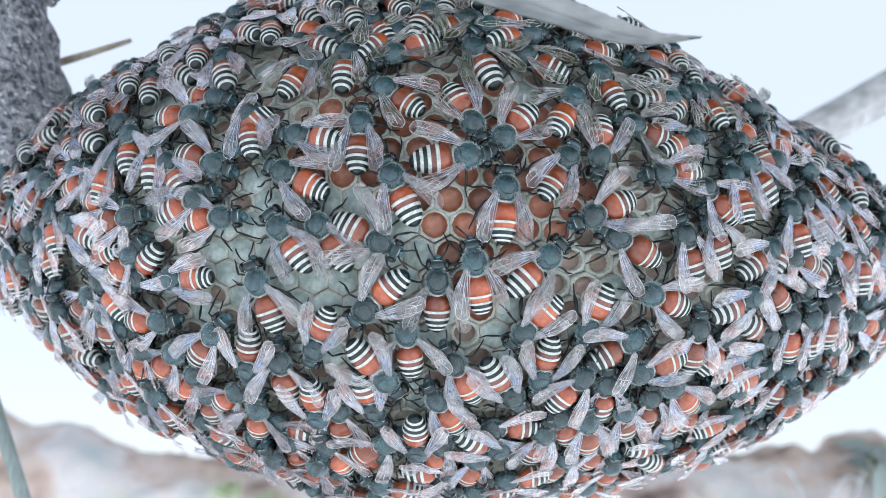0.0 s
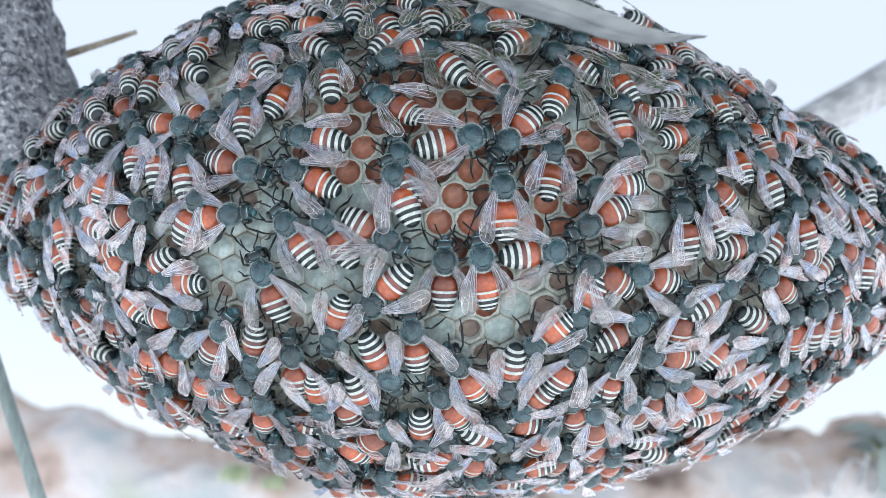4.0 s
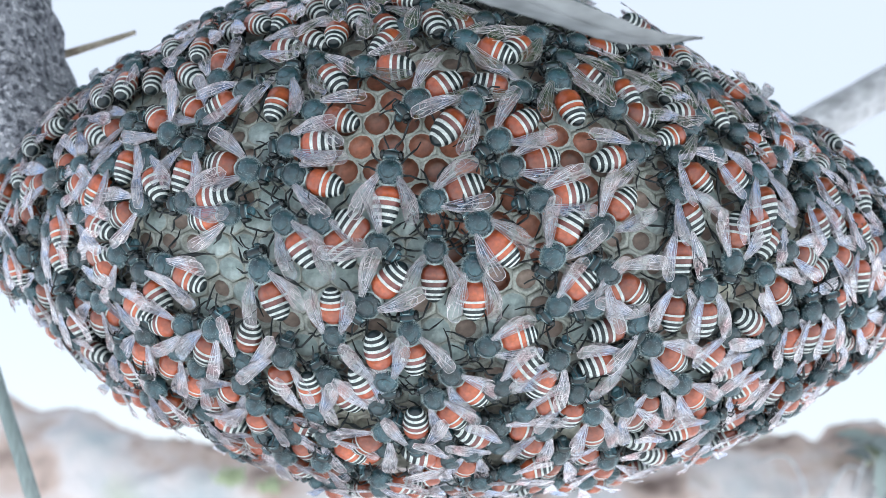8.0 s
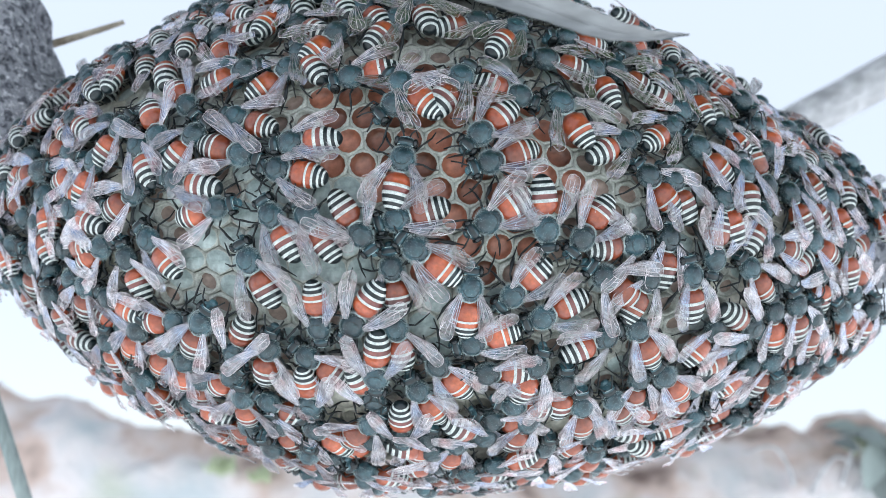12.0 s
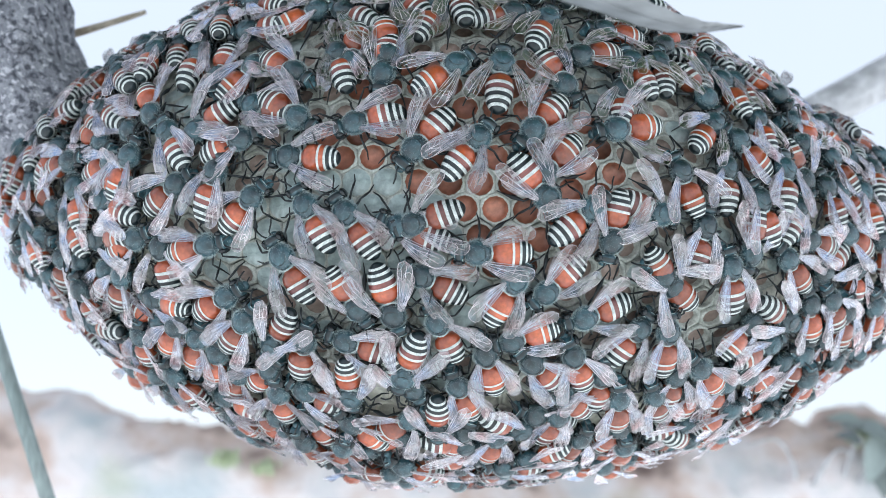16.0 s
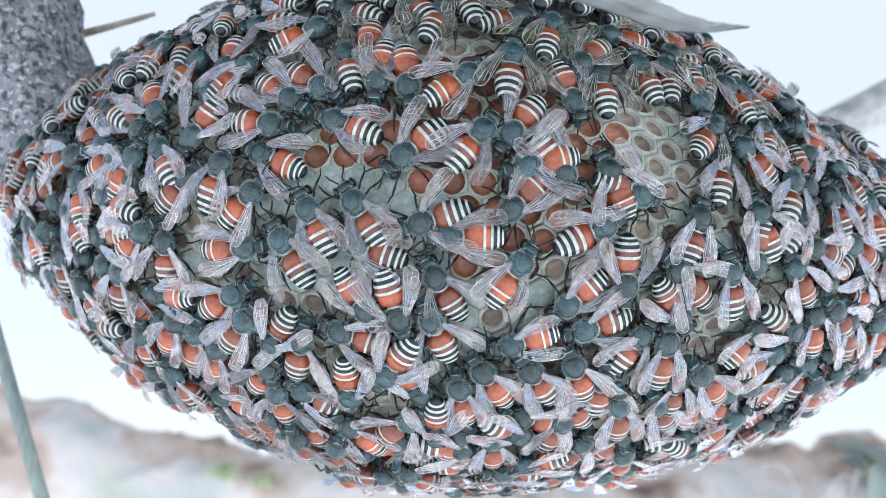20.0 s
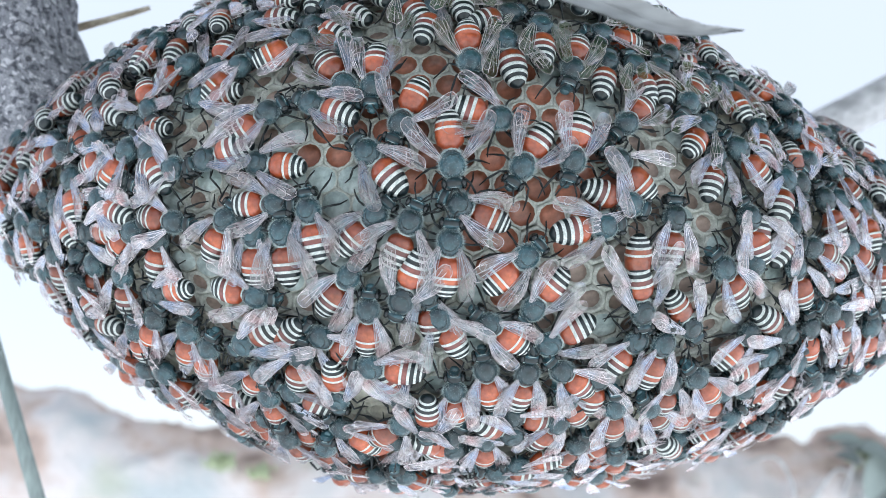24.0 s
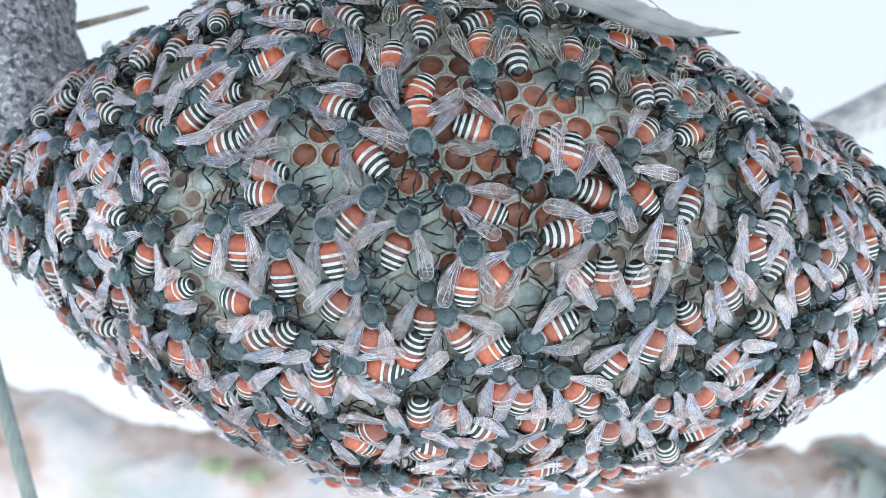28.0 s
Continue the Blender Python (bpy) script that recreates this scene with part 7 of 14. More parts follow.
    walk(bees[67], [(0, on(18.2, 25.2, 173, 0.15)), (0.5, on(18.8, 27.1, 173, 0.15)), (1.5, on(18.5, 26.5, 173, 0.15)), (3.5, on(16.9, 27.6, 173, 0.15)), (5.5, on(15.9, 27.9, 186, 0.15)), (8, on(16.1, 27.1, 186, 0.15)), (8.5, on(17.1, 30.6, 186, 0.15)), (10, on(17.7, 36.2, 186, 0.15)), (11.5, on(18.0, 37.8, 186, 0.15)), (12.5, on(18.0, 38.4, 141, 0.15)), (13.5, on(18.3, 38.8, 97, 0.15)), (16, on(18.7, 39.4, 97, 0.15)), (17, on(18.8, 39.7, 97, 0.15)), (18, on(18.7, 39.5, 97, 0.15)), (20, on(18.7, 39.3, 97, 0.15)), (22, on(18.6, 39.2, 97, 0.15)), (24, on(18.6, 39.1, 97, 0.15)), (26, on(18.6, 39.1, 97, 0.15)), (28, on(18.6, 39.1, 97, 0.15))])
    walk(bees[68], [(0, on(21.0, 15.7, -163, 0.11)), (0.5, on(19.0, 14.4, -163, 0.11)), (1.5, on(19.3, 14.1, -163, 0.11)), (2.5, on(17.9, 13.3, -163, 0.11)), (3, on(16.9, 10.5, -163, 0.11)), (3.5, on(15.6, 8.8, -163, 0.11)), (5.5, on(9.8, 6.3, -164, 0.11)), (6.5, on(9.9, 5.3, -164, 0.11)), (7, on(9.4, 5.6, -164, 0.11)), (7.5, on(8.7, 4.3, -164, 0.11)), (8, on(8.5, 4.7, -164, 0.11)), (8.5, on(8.4, 5.4, -164, 0.11)), (9, on(7.3, 3.0, -164, 0.11)), (10, on(5.9, 1.8, -164, 0.11)), (11.5, on(5.0, -0.8, -164, 0.11)), (12.5, on(5.2, -0.4, -105, 0.11)), (13.5, on(5.5, 0.3, -46, 0.11)), (16, on(6.4, 2.4, -46, 0.11)), (18, on(7.3, 4.6, -46, 0.11)), (20, on(7.6, 7.0, -46, 0.11)), (21.5, on(8.2, 8.8, -46, 0.11)), (23.5, on(9.1, 11.1, -97, 0.11)), (25, on(9.0, 8.1, -97, 0.11)), (26, on(8.9, 7.9, -97, 0.11)), (27, on(8.9, 7.7, -97, 0.11)), (28, on(8.7, 6.2, -97, 0.11))])
    walk(bees[69], [(0, on(20.5, 50.2, -140, 0.49)), (2, on(20.5, 49.6, -137, 0.49)), (4, on(20.3, 48.9, -133, 0.49)), (6, on(20.2, 48.4, -130, 0.49)), (8, on(20.0, 47.9, -127, 0.49)), (10, on(19.8, 47.5, -124, 0.49)), (12, on(19.7, 47.1, -120, 0.49)), (14, on(19.7, 46.8, -117, 0.49)), (16, on(19.7, 46.6, -114, 0.49)), (18, on(19.8, 46.4, -110, 0.49)), (20, on(19.8, 46.1, -107, 0.49)), (22, on(19.9, 45.9, -104, 0.49)), (24, on(19.9, 45.7, -101, 0.49)), (25, on(19.8, 45.6, -99, 0.49)), (26, on(19.8, 45.7, -99, 0.49)), (28, on(19.7, 45.8, -99, 0.49))])
    walk(bees[70], [(0, on(22.8, 36.8, 25, 0.38)), (2, on(23.8, 36.3, 24, 0.38)), (4, on(24.5, 35.4, 22, 0.38)), (6, on(25.1, 35.0, 21, 0.38)), (8, on(25.7, 34.7, 20, 0.38)), (10, on(25.3, 34.0, 4, 0.38)), (11.5, on(24.9, 33.5, -8, 0.38)), (13.5, on(24.3, 33.3, -24, 0.38)), (16, on(23.3, 33.3, -44, 0.38)), (18, on(22.6, 33.0, -61, 0.38)), (20, on(22.1, 32.4, -77, 0.38)), (21.5, on(21.7, 32.0, -89, 0.38)), (23.5, on(21.3, 31.4, -105, 0.38)), (25, on(20.8, 31.1, -117, 0.38)), (26, on(20.6, 30.3, -117, 0.38)), (28, on(20.0, 28.6, -117, 0.38))])
    walk(bees[71], [(0, on(26.7, 45.6, 121, 0.36)), (2, on(26.6, 45.2, 121, 0.36)), (4, on(26.5, 44.7, 121, 0.36)), (6, on(26.4, 44.3, 121, 0.36)), (8, on(26.3, 43.9, 121, 0.36)), (10, on(26.2, 43.6, 121, 0.36)), (12, on(26.2, 43.3, 121, 0.36)), (14, on(26.1, 43.2, 121, 0.36)), (16, on(26.1, 43.3, 121, 0.36)), (18, on(26.0, 43.5, 121, 0.36)), (20, on(26.0, 43.8, 121, 0.36)), (22, on(26.1, 44.3, 121, 0.36)), (24, on(26.1, 44.9, 121, 0.36)), (26, on(26.1, 45.4, 121, 0.36)), (28, on(26.0, 45.7, 121, 0.36))])
    walk(bees[72], [(0, on(30.6, 34.1, -128, 0.11)), (10, on(30.2, 35.9, -199, 0.11)), (20, on(29.9, 35.9, -270, 0.11)), (28, on(29.9, 35.7, -270, 0.11))])
    walk(bees[73], [(0, on(35.0, 32.7, -122, 0.27)), (2, on(35.0, 32.8, -122, 0.27)), (4, on(35.0, 33.1, -122, 0.27)), (6, on(35.1, 33.5, -122, 0.27)), (8, on(35.2, 33.5, -122, 0.27)), (10, on(35.3, 33.8, -122, 0.27)), (12, on(35.3, 34.0, -122, 0.27)), (14, on(35.4, 34.2, -122, 0.27)), (16, on(35.5, 34.3, -122, 0.27)), (18, on(35.5, 34.1, -122, 0.27)), (20, on(35.6, 33.6, -122, 0.27)), (22, on(35.7, 32.8, -122, 0.27)), (24, on(35.8, 32.0, -122, 0.27)), (26, on(35.9, 31.4, -122, 0.27)), (28, on(36.0, 31.1, -122, 0.27))])
    walk(bees[74], [(0, on(35.7, 15.3, 111, 0.34)), (1, on(36.1, 13.9, 111, 0.34)), (2.5, on(35.9, 15.4, 112, 0.34)), (4, on(35.8, 14.9, 113, 0.34)), (5.5, on(35.7, 14.4, 114, 0.34)), (6.5, on(34.5, 17.8, 115, 0.34)), (7.5, on(32.4, 15.7, 115, 0.34)), (8, on(30.2, 15.3, 116, 0.34)), (8.5, on(29.1, 14.7, 116, 0.34)), (10, on(28.9, 13.7, 117, 0.34)), (12, on(28.7, 12.4, 118, 0.34)), (14, on(28.5, 11.1, 119, 0.34)), (16, on(28.3, 10.0, 121, 0.34)), (18, on(28.1, 9.1, 122, 0.34)), (20, on(27.7, 7.9, 123, 0.34)), (22, on(27.4, 7.5, 123, 0.34)), (24, on(27.2, 7.2, 123, 0.34)), (26, on(27.2, 7.1, 123, 0.34)), (28, on(27.2, 7.1, 123, 0.34))])
    walk(bees[75], [(0, on(40.4, 20.8, 136, 0.05)), (2, on(40.4, 21.1, 136, 0.05)), (4, on(40.4, 21.4, 136, 0.05)), (6, on(40.3, 21.7, 136, 0.05)), (8, on(40.3, 21.9, 136, 0.05)), (10, on(40.2, 22.0, 136, 0.05)), (12, on(40.2, 22.2, 135, 0.05)), (14, on(40.3, 22.4, 135, 0.05)), (16, on(40.3, 22.6, 135, 0.05)), (18, on(40.2, 22.9, 135, 0.05)), (20, on(40.2, 23.2, 135, 0.05)), (22, on(40.1, 23.0, 135, 0.05)), (24, on(40.0, 22.6, 135, 0.05)), (26, on(40.0, 22.2, 135, 0.05)), (28, on(40.0, 22.0, 135, 0.05))])
    walk(bees[76], [(0, on(32.8, 2.8, 40, 0.23)), (2, on(31.4, 2.7, 40, 0.23)), (3.5, on(30.5, 2.4, 40, 0.23)), (4.5, on(29.8, 2.5, -27, 0.23)), (5.5, on(28.9, 2.8, -94, 0.23)), (6, on(28.3, 3.6, -94, 0.23)), (6.5, on(28.7, 1.8, -94, 0.23)), (7, on(28.2, -0.9, -94, 0.23)), (8, on(28.1, -2.1, -94, 0.23)), (8.5, on(27.9, -2.7, -94, 0.23)), (10, on(27.8, -2.7, -94, 0.23)), (12, on(27.7, -2.7, -94, 0.23)), (14, on(27.6, -2.8, -94, 0.23)), (16, on(27.5, -3.1, -94, 0.23)), (18, on(27.5, -3.6, -94, 0.23)), (20, on(27.6, -3.9, -94, 0.23)), (22, on(27.9, -3.5, -94, 0.23)), (24, on(28.1, -3.2, -94, 0.23)), (26, on(28.1, -3.2, -94, 0.23)), (28, on(28.1, -3.1, -94, 0.23))])
    walk(bees[77], [(0, on(35.5, 0.8, 173, 0.53)), (2, on(35.2, 1.0, 173, 0.53)), (4, on(34.9, 1.2, 173, 0.53)), (6, on(34.8, 1.5, 173, 0.53)), (8, on(34.7, 2.3, 173, 0.53)), (10, on(34.8, 2.6, 173, 0.53)), (12, on(34.8, 2.6, 173, 0.53)), (14, on(34.8, 2.3, 173, 0.53)), (16, on(34.7, 2.1, 173, 0.53)), (18, on(34.7, 2.1, 173, 0.53)), (20, on(34.8, 2.4, 173, 0.53)), (22, on(34.9, 2.8, 173, 0.53)), (24, on(35.2, 3.3, 173, 0.53)), (26, on(35.4, 3.4, 173, 0.53)), (28, on(35.4, 3.3, 173, 0.53))])
    walk(bees[78], [(0, on(47.0, -18.8, -117, 0.27)), (28, on(47.0, -19.2, -117, 0.27))])
    walk(bees[79], [(0, on(30.3, -9.8, 25, 0.59)), (2, on(28.6, -9.3, 25, 0.59)), (3.5, on(27.3, -9.0, 25, 0.59)), (4.5, on(26.3, -8.9, 63, 0.59)), (5.5, on(25.4, -8.8, 101, 0.59)), (6.5, on(25.6, -8.0, 101, 0.59)), (8, on(25.0, -8.8, 101, 0.59)), (9, on(25.4, -8.3, 101, 0.59)), (10, on(25.2, -7.9, 103, 0.59)), (12, on(24.9, -7.1, 107, 0.59)), (13.5, on(24.6, -6.5, 110, 0.59)), (15.5, on(25.0, -6.7, 110, 0.59)), (17, on(24.7, -6.5, 110, 0.59)), (18, on(24.6, -6.5, 110, 0.59)), (20, on(24.5, -6.5, 110, 0.59)), (21, on(24.4, -6.5, 110, 0.59)), (21.5, on(24.2, -5.8, 110, 0.59)), (23.5, on(24.4, -5.0, 136, 0.59)), (24.5, on(24.5, -5.4, 136, 0.59)), (25, on(24.4, -5.5, 136, 0.59)), (26, on(24.2, -4.9, 136, 0.59)), (27, on(23.9, -4.3, 136, 0.59)), (28, on(24.0, -4.8, 136, 0.59))])
    walk(bees[80], [(0, on(24.8, -17.4, 88, 0.4)), (2, on(23.8, -15.1, 89, 0.4)), (4, on(22.7, -13.0, 90, 0.4)), (6.5, on(21.6, -10.5, 92, 0.4)), (8, on(22.1, -8.2, 92, 0.4)), (9, on(21.2, -6.4, 92, 0.4)), (10, on(21.0, -7.2, 92, 0.4)), (11.5, on(20.7, -8.4, 92, 0.4)), (12.5, on(20.4, -8.9, 23, 0.4)), (13.5, on(20.1, -9.1, -47, 0.4)), (16, on(19.0, -11.4, -47, 0.4)), (17, on(18.6, -13.1, -47, 0.4)), (18, on(18.9, -14.2, -47, 0.4)), (20, on(19.8, -16.3, -47, 0.4)), (22, on(20.9, -17.6, -47, 0.4)), (24, on(21.8, -18.1, -47, 0.4)), (26, on(22.7, -18.7, -47, 0.4)), (28, on(23.6, -19.5, -47, 0.4))])
    walk(bees[81], [(0, on(17.9, -19.5, 35, 0.2)), (2, on(18.0, -18.3, 35, 0.2)), (3.5, on(18.0, -17.4, 35, 0.2)), (5.5, on(18.1, -16.0, 18, 0.2)), (6, on(18.1, -15.7, 18, 0.2)), (8, on(18.2, -16.5, 18, 0.2)), (9, on(19.5, -10.7, 18, 0.2)), (9.5, on(19.6, -7.6, 18, 0.2)), (10, on(18.9, -3.3, 18, 0.2)), (10.5, on(19.4, -1.8, 18, 0.2)), (11.5, on(19.1, -2.1, 18, 0.2)), (13.5, on(18.5, -0.1, -9, 0.2)), (16, on(17.4, 2.3, -9, 0.2)), (18, on(15.8, 4.3, -9, 0.2)), (20, on(15.0, 5.8, -9, 0.2)), (22, on(14.9, 4.4, -9, 0.2)), (24, on(14.6, 4.3, -9, 0.2)), (26, on(14.3, 4.4, -9, 0.2)), (28, on(14.2, 4.5, -9, 0.2))])
    walk(bees[82], [(0, on(19.0, -26.3, -160, 0.43)), (6.75, on(19.8, -22.0, -202, 0.43)), (13.5, on(19.8, -18.6, -245, 0.43)), (15, on(19.8, -19.9, -255, 0.43)), (15.5, on(19.1, -20.7, -258, 0.43)), (17, on(18.9, -21.0, -267, 0.43)), (18.5, on(19.0, -21.2, -267, 0.43)), (20, on(18.7, -22.1, -267, 0.43)), (25, on(19.3, -21.5, -279, 0.43)), (25.5, on(19.9, -21.2, -279, 0.43)), (26.5, on(19.9, -19.9, -279, 0.43)), (27, on(20.2, -18.1, -279, 0.43)), (28, on(19.1, -15.1, -279, 0.43))])
    walk(bees[83], [(0, on(9.2, -27.4, -97, 0.22)), (1, on(8.3, -30.2, -105, 0.22)), (2, on(7.9, -34.0, -113, 0.22)), (3.5, on(7.2, -36.1, -125, 0.22)), (5.5, on(7.4, -36.2, -140, 0.22)), (8, on(7.8, -36.0, -160, 0.22)), (10, on(8.0, -36.0, -176, 0.22)), (11.5, on(8.1, -36.0, -188, 0.22)), (13.5, on(8.5, -35.9, -203, 0.22)), (15.5, on(9.2, -35.5, -219, 0.22)), (17, on(9.5, -35.6, -231, 0.22)), (18.5, on(9.6, -36.1, -231, 0.22)), (20, on(9.7, -35.9, -231, 0.22)), (21.5, on(9.7, -35.8, -231, 0.22)), (23.5, on(10.2, -34.9, -236, 0.22)), (25, on(10.5, -35.6, -236, 0.22)), (25.5, on(10.5, -36.0, -236, 0.22)), (27, on(10.7, -35.2, -236, 0.22)), (28, on(10.8, -36.0, -236, 0.22))])
    walk(bees[84], [(0, on(6.4, -30.5, -55, 0.36)), (0.5, on(6.6, -31.7, -60, 0.36)), (1, on(6.0, -32.2, -66, 0.36)), (1.5, on(5.4, -31.3, -71, 0.36)), (2, on(5.6, -30.1, -76, 0.36)), (3.5, on(5.5, -30.1, -92, 0.36)), (5.5, on(5.5, -29.7, -112, 0.36)), (8, on(5.5, -29.0, -138, 0.36)), (10, on(5.4, -28.5, -159, 0.36)), (11.5, on(5.3, -28.1, -175, 0.36)), (13.5, on(5.3, -27.6, -196, 0.36)), (15, on(6.3, -27.6, -211, 0.36)), (16, on(5.8, -27.2, -222, 0.36)), (17, on(5.3, -27.1, -232, 0.36)), (18.5, on(5.6, -28.5, -232, 0.36)), (20, on(5.7, -28.5, -232, 0.36)), (21.5, on(5.8, -28.5, -232, 0.36)), (23.5, on(6.0, -28.5, -274, 0.36)), (25, on(6.2, -28.5, -274, 0.36)), (26, on(6.4, -28.6, -274, 0.36)), (28, on(6.7, -28.8, -274, 0.36))])
    walk(bees[85], [(0, on(-5.3, -26.9, -50, 0.58)), (2, on(-5.4, -27.1, -57, 0.58)), (4, on(-5.5, -27.4, -64, 0.58)), (6, on(-5.6, -27.6, -71, 0.58)), (8, on(-5.5, -27.7, -78, 0.58)), (10, on(-5.3, -28.0, -86, 0.58)), (12, on(-5.1, -28.5, -93, 0.58)), (14, on(-5.3, -29.2, -100, 0.58)), (16, on(-6.2, -30.1, -107, 0.58)), (18, on(-7.2, -30.3, -114, 0.58)), (20, on(-7.7, -30.2, -121, 0.58)), (21.5, on(-8.1, -29.8, -121, 0.58)), (23.5, on(-8.3, -28.7, -184, 0.58)), (26, on(-8.8, -28.2, -184, 0.58)), (28, on(-9.4, -27.9, -184, 0.58))])
    walk(bees[86], [(0, on(-6.6, -34.3, -74, 0.25)), (2, on(-7.1, -35.1, -69, 0.25)), (4, on(-7.4, -35.9, -65, 0.25)), (5.5, on(-7.6, -36.5, -61, 0.25)), (6, on(-7.9, -35.1, -61, 0.25)), (6.5, on(-8.1, -36.0, -61, 0.25)), (7.5, on(-7.7, -35.4, -61, 0.25)), (8, on(-6.4, -34.1, -61, 0.25)), (8.5, on(-6.4, -35.0, -61, 0.25)), (9, on(-6.5, -33.5, -61, 0.25)), (10, on(-6.0, -33.0, -61, 0.25)), (10.5, on(-6.5, -32.5, -61, 0.25)), (11.5, on(-5.5, -34.5, -61, 0.25)), (14, on(-5.7, -34.2, -61, 0.25)), (16, on(-5.4, -33.6, -61, 0.25)), (18, on(-4.7, -33.7, -61, 0.25)), (20, on(-4.6, -34.3, -61, 0.25)), (22, on(-5.0, -35.1, -61, 0.25)), (24, on(-5.6, -35.8, -61, 0.25)), (26, on(-6.1, -35.9, -61, 0.25)), (28, on(-6.4, -36.0, -61, 0.25))])
    walk(bees[87], [(0, on(-12.2, -37.5, -85, 0.32)), (2, on(-12.2, -37.4, -85, 0.32)), (4, on(-12.4, -37.2, -85, 0.32)), (6, on(-12.9, -37.2, -85, 0.32)), (8, on(-12.7, -37.5, -85, 0.32)), (10, on(-12.3, -37.6, -85, 0.32)), (12, on(-11.8, -37.4, -85, 0.32)), (14, on(-11.6, -37.1, -85, 0.32)), (16, on(-11.4, -36.9, -85, 0.32)), (18, on(-11.4, -36.8, -85, 0.32)), (20, on(-11.4, -36.9, -85, 0.32)), (22, on(-11.6, -37.2, -85, 0.32)), (24, on(-11.8, -37.6, -85, 0.32)), (26, on(-12.1, -38.2, -85, 0.32)), (28, on(-12.3, -38.8, -85, 0.32))])
    walk(bees[88], [(0, on(-3.3, -18.6, 96, 0.21)), (2, on(-3.3, -18.7, 96, 0.21)), (4, on(-3.3, -18.8, 97, 0.21)), (6, on(-3.2, -19.0, 97, 0.21)), (8, on(-3.2, -19.1, 97, 0.21)), (10, on(-3.2, -19.4, 98, 0.21)), (11.5, on(-3.2, -19.5, 98, 0.21)), (13.5, on(-3.2, -19.7, 116, 0.21)), (16, on(-3.1, -19.8, 116, 0.21)), (17, on(-3.1, -19.8, 116, 0.21)), (18, on(-3.3, -19.8, 116, 0.21)), (20.5, on(-3.7, -19.5, 116, 0.21)), (22, on(-3.2, -18.9, 118, 0.21)), (24, on(-2.2, -18.6, 120, 0.21)), (26, on(-1.6, -18.5, 122, 0.21)), (28, on(-1.1, -17.8, 124, 0.21))])
    walk(bees[89], [(0, on(1.0, -24.1, 118, 0.14)), (1.5, on(1.1, -24.8, 118, 0.14)), (3, on(0.9, -24.1, 118, 0.14)), (3.5, on(0.9, -24.8, 118, 0.14)), (5.5, on(0.8, -25.8, 134, 0.14)), (8, on(0.7, -27.1, 134, 0.14)), (10, on(0.7, -26.8, 134, 0.14)), (11.5, on(0.7, -26.6, 134, 0.14)), (13.5, on(0.8, -26.3, 106, 0.14)), (14.5, on(0.7, -26.2, 106, 0.14)), (15, on(1.4, -25.6, 106, 0.14)), (15.5, on(1.4, -25.7, 106, 0.14)), (17, on(1.3, -26.1, 106, 0.14)), (17.5, on(0.8, -26.7, 109, 0.14)), (18, on(0.8, -28.6, 112, 0.14)), (19, on(1.3, -29.1, 118, 0.14)), (20, on(1.3, -29.1, 125, 0.14)), (21.5, on(0.9, -28.7, 125, 0.14)), (23.5, on(1.9, -28.4, 103, 0.14)), (26, on(3.1, -28.1, 103, 0.14)), (28, on(4.0, -27.9, 103, 0.14))])
    walk(bees[90], [(0, on(-2.6, -43.5, -89, 0.6)), (2, on(-2.6, -43.4, -89, 0.6)), (4, on(-2.6, -43.4, -89, 0.6)), (6, on(-2.7, -43.2, -89, 0.6)), (8, on(-2.7, -43.0, -89, 0.6)), (10, on(-2.8, -43.0, -89, 0.6)), (12, on(-2.8, -43.2, -89, 0.6)), (14, on(-2.8, -43.3, -89, 0.6)), (16, on(-2.9, -43.4, -89, 0.6)), (18, on(-2.9, -43.4, -89, 0.6)), (20, on(-2.9, -43.4, -89, 0.6)), (22, on(-2.9, -43.1, -89, 0.6)), (24, on(-3.0, -42.8, -89, 0.6)), (26, on(-3.1, -42.7, -89, 0.6)), (28, on(-3.1, -42.8, -89, 0.6))])
    walk(bees[91], [(0, on(-0.5, -31.4, 118, 0.34)), (0.5, on(-0.3, -31.8, 118, 0.34)), (1, on(-0.5, -33.2, 118, 0.34)), (3.5, on(-0.5, -31.8, 118, 0.34)), (5.5, on(-1.4, -32.6, 127, 0.34)), (8, on(-0.9, -32.1, 127, 0.34)), (9.5, on(-0.4, -31.7, 124, 0.34)), (11.5, on(-1.1, -31.9, 120, 0.34)), (28, on(-0.2, -32.9, 84, 0.34))])
    walk(bees[92], [(0, on(-10.1, -35.8, 91, -0.02)), (2, on(-10.4, -34.3, 100, -0.02)), (4, on(-10.7, -32.8, 109, -0.02)), (6, on(-11.1, -31.1, 118, -0.02)), (8, on(-11.2, -29.4, 127, -0.02)), (10, on(-11.4, -27.9, 136, -0.02)), (12, on(-11.7, -26.6, 145, -0.02)), (14, on(-11.8, -25.2, 154, -0.02)), (15, on(-11.8, -24.4, 159, -0.02)), (16, on(-11.7, -24.7, 164, -0.02)), (17, on(-11.7, -24.9, 168, -0.02)), (18, on(-11.5, -23.8, 167, -0.02)), (18.5, on(-11.9, -22.8, 167, -0.02)), (20, on(-12.1, -23.2, 166, -0.02)), (21.5, on(-12.5, -22.4, 166, -0.02)), (23.5, on(-13.1, -24.2, 149, -0.02)), (26, on(-13.7, -25.1, 149, -0.02)), (28, on(-14.1, -26.1, 149, -0.02))])
    walk(bees[93], [(0, on(5.4, -43.9, -29, 0.51)), (28, on(5.3, -43.8, -29, 0.51))])
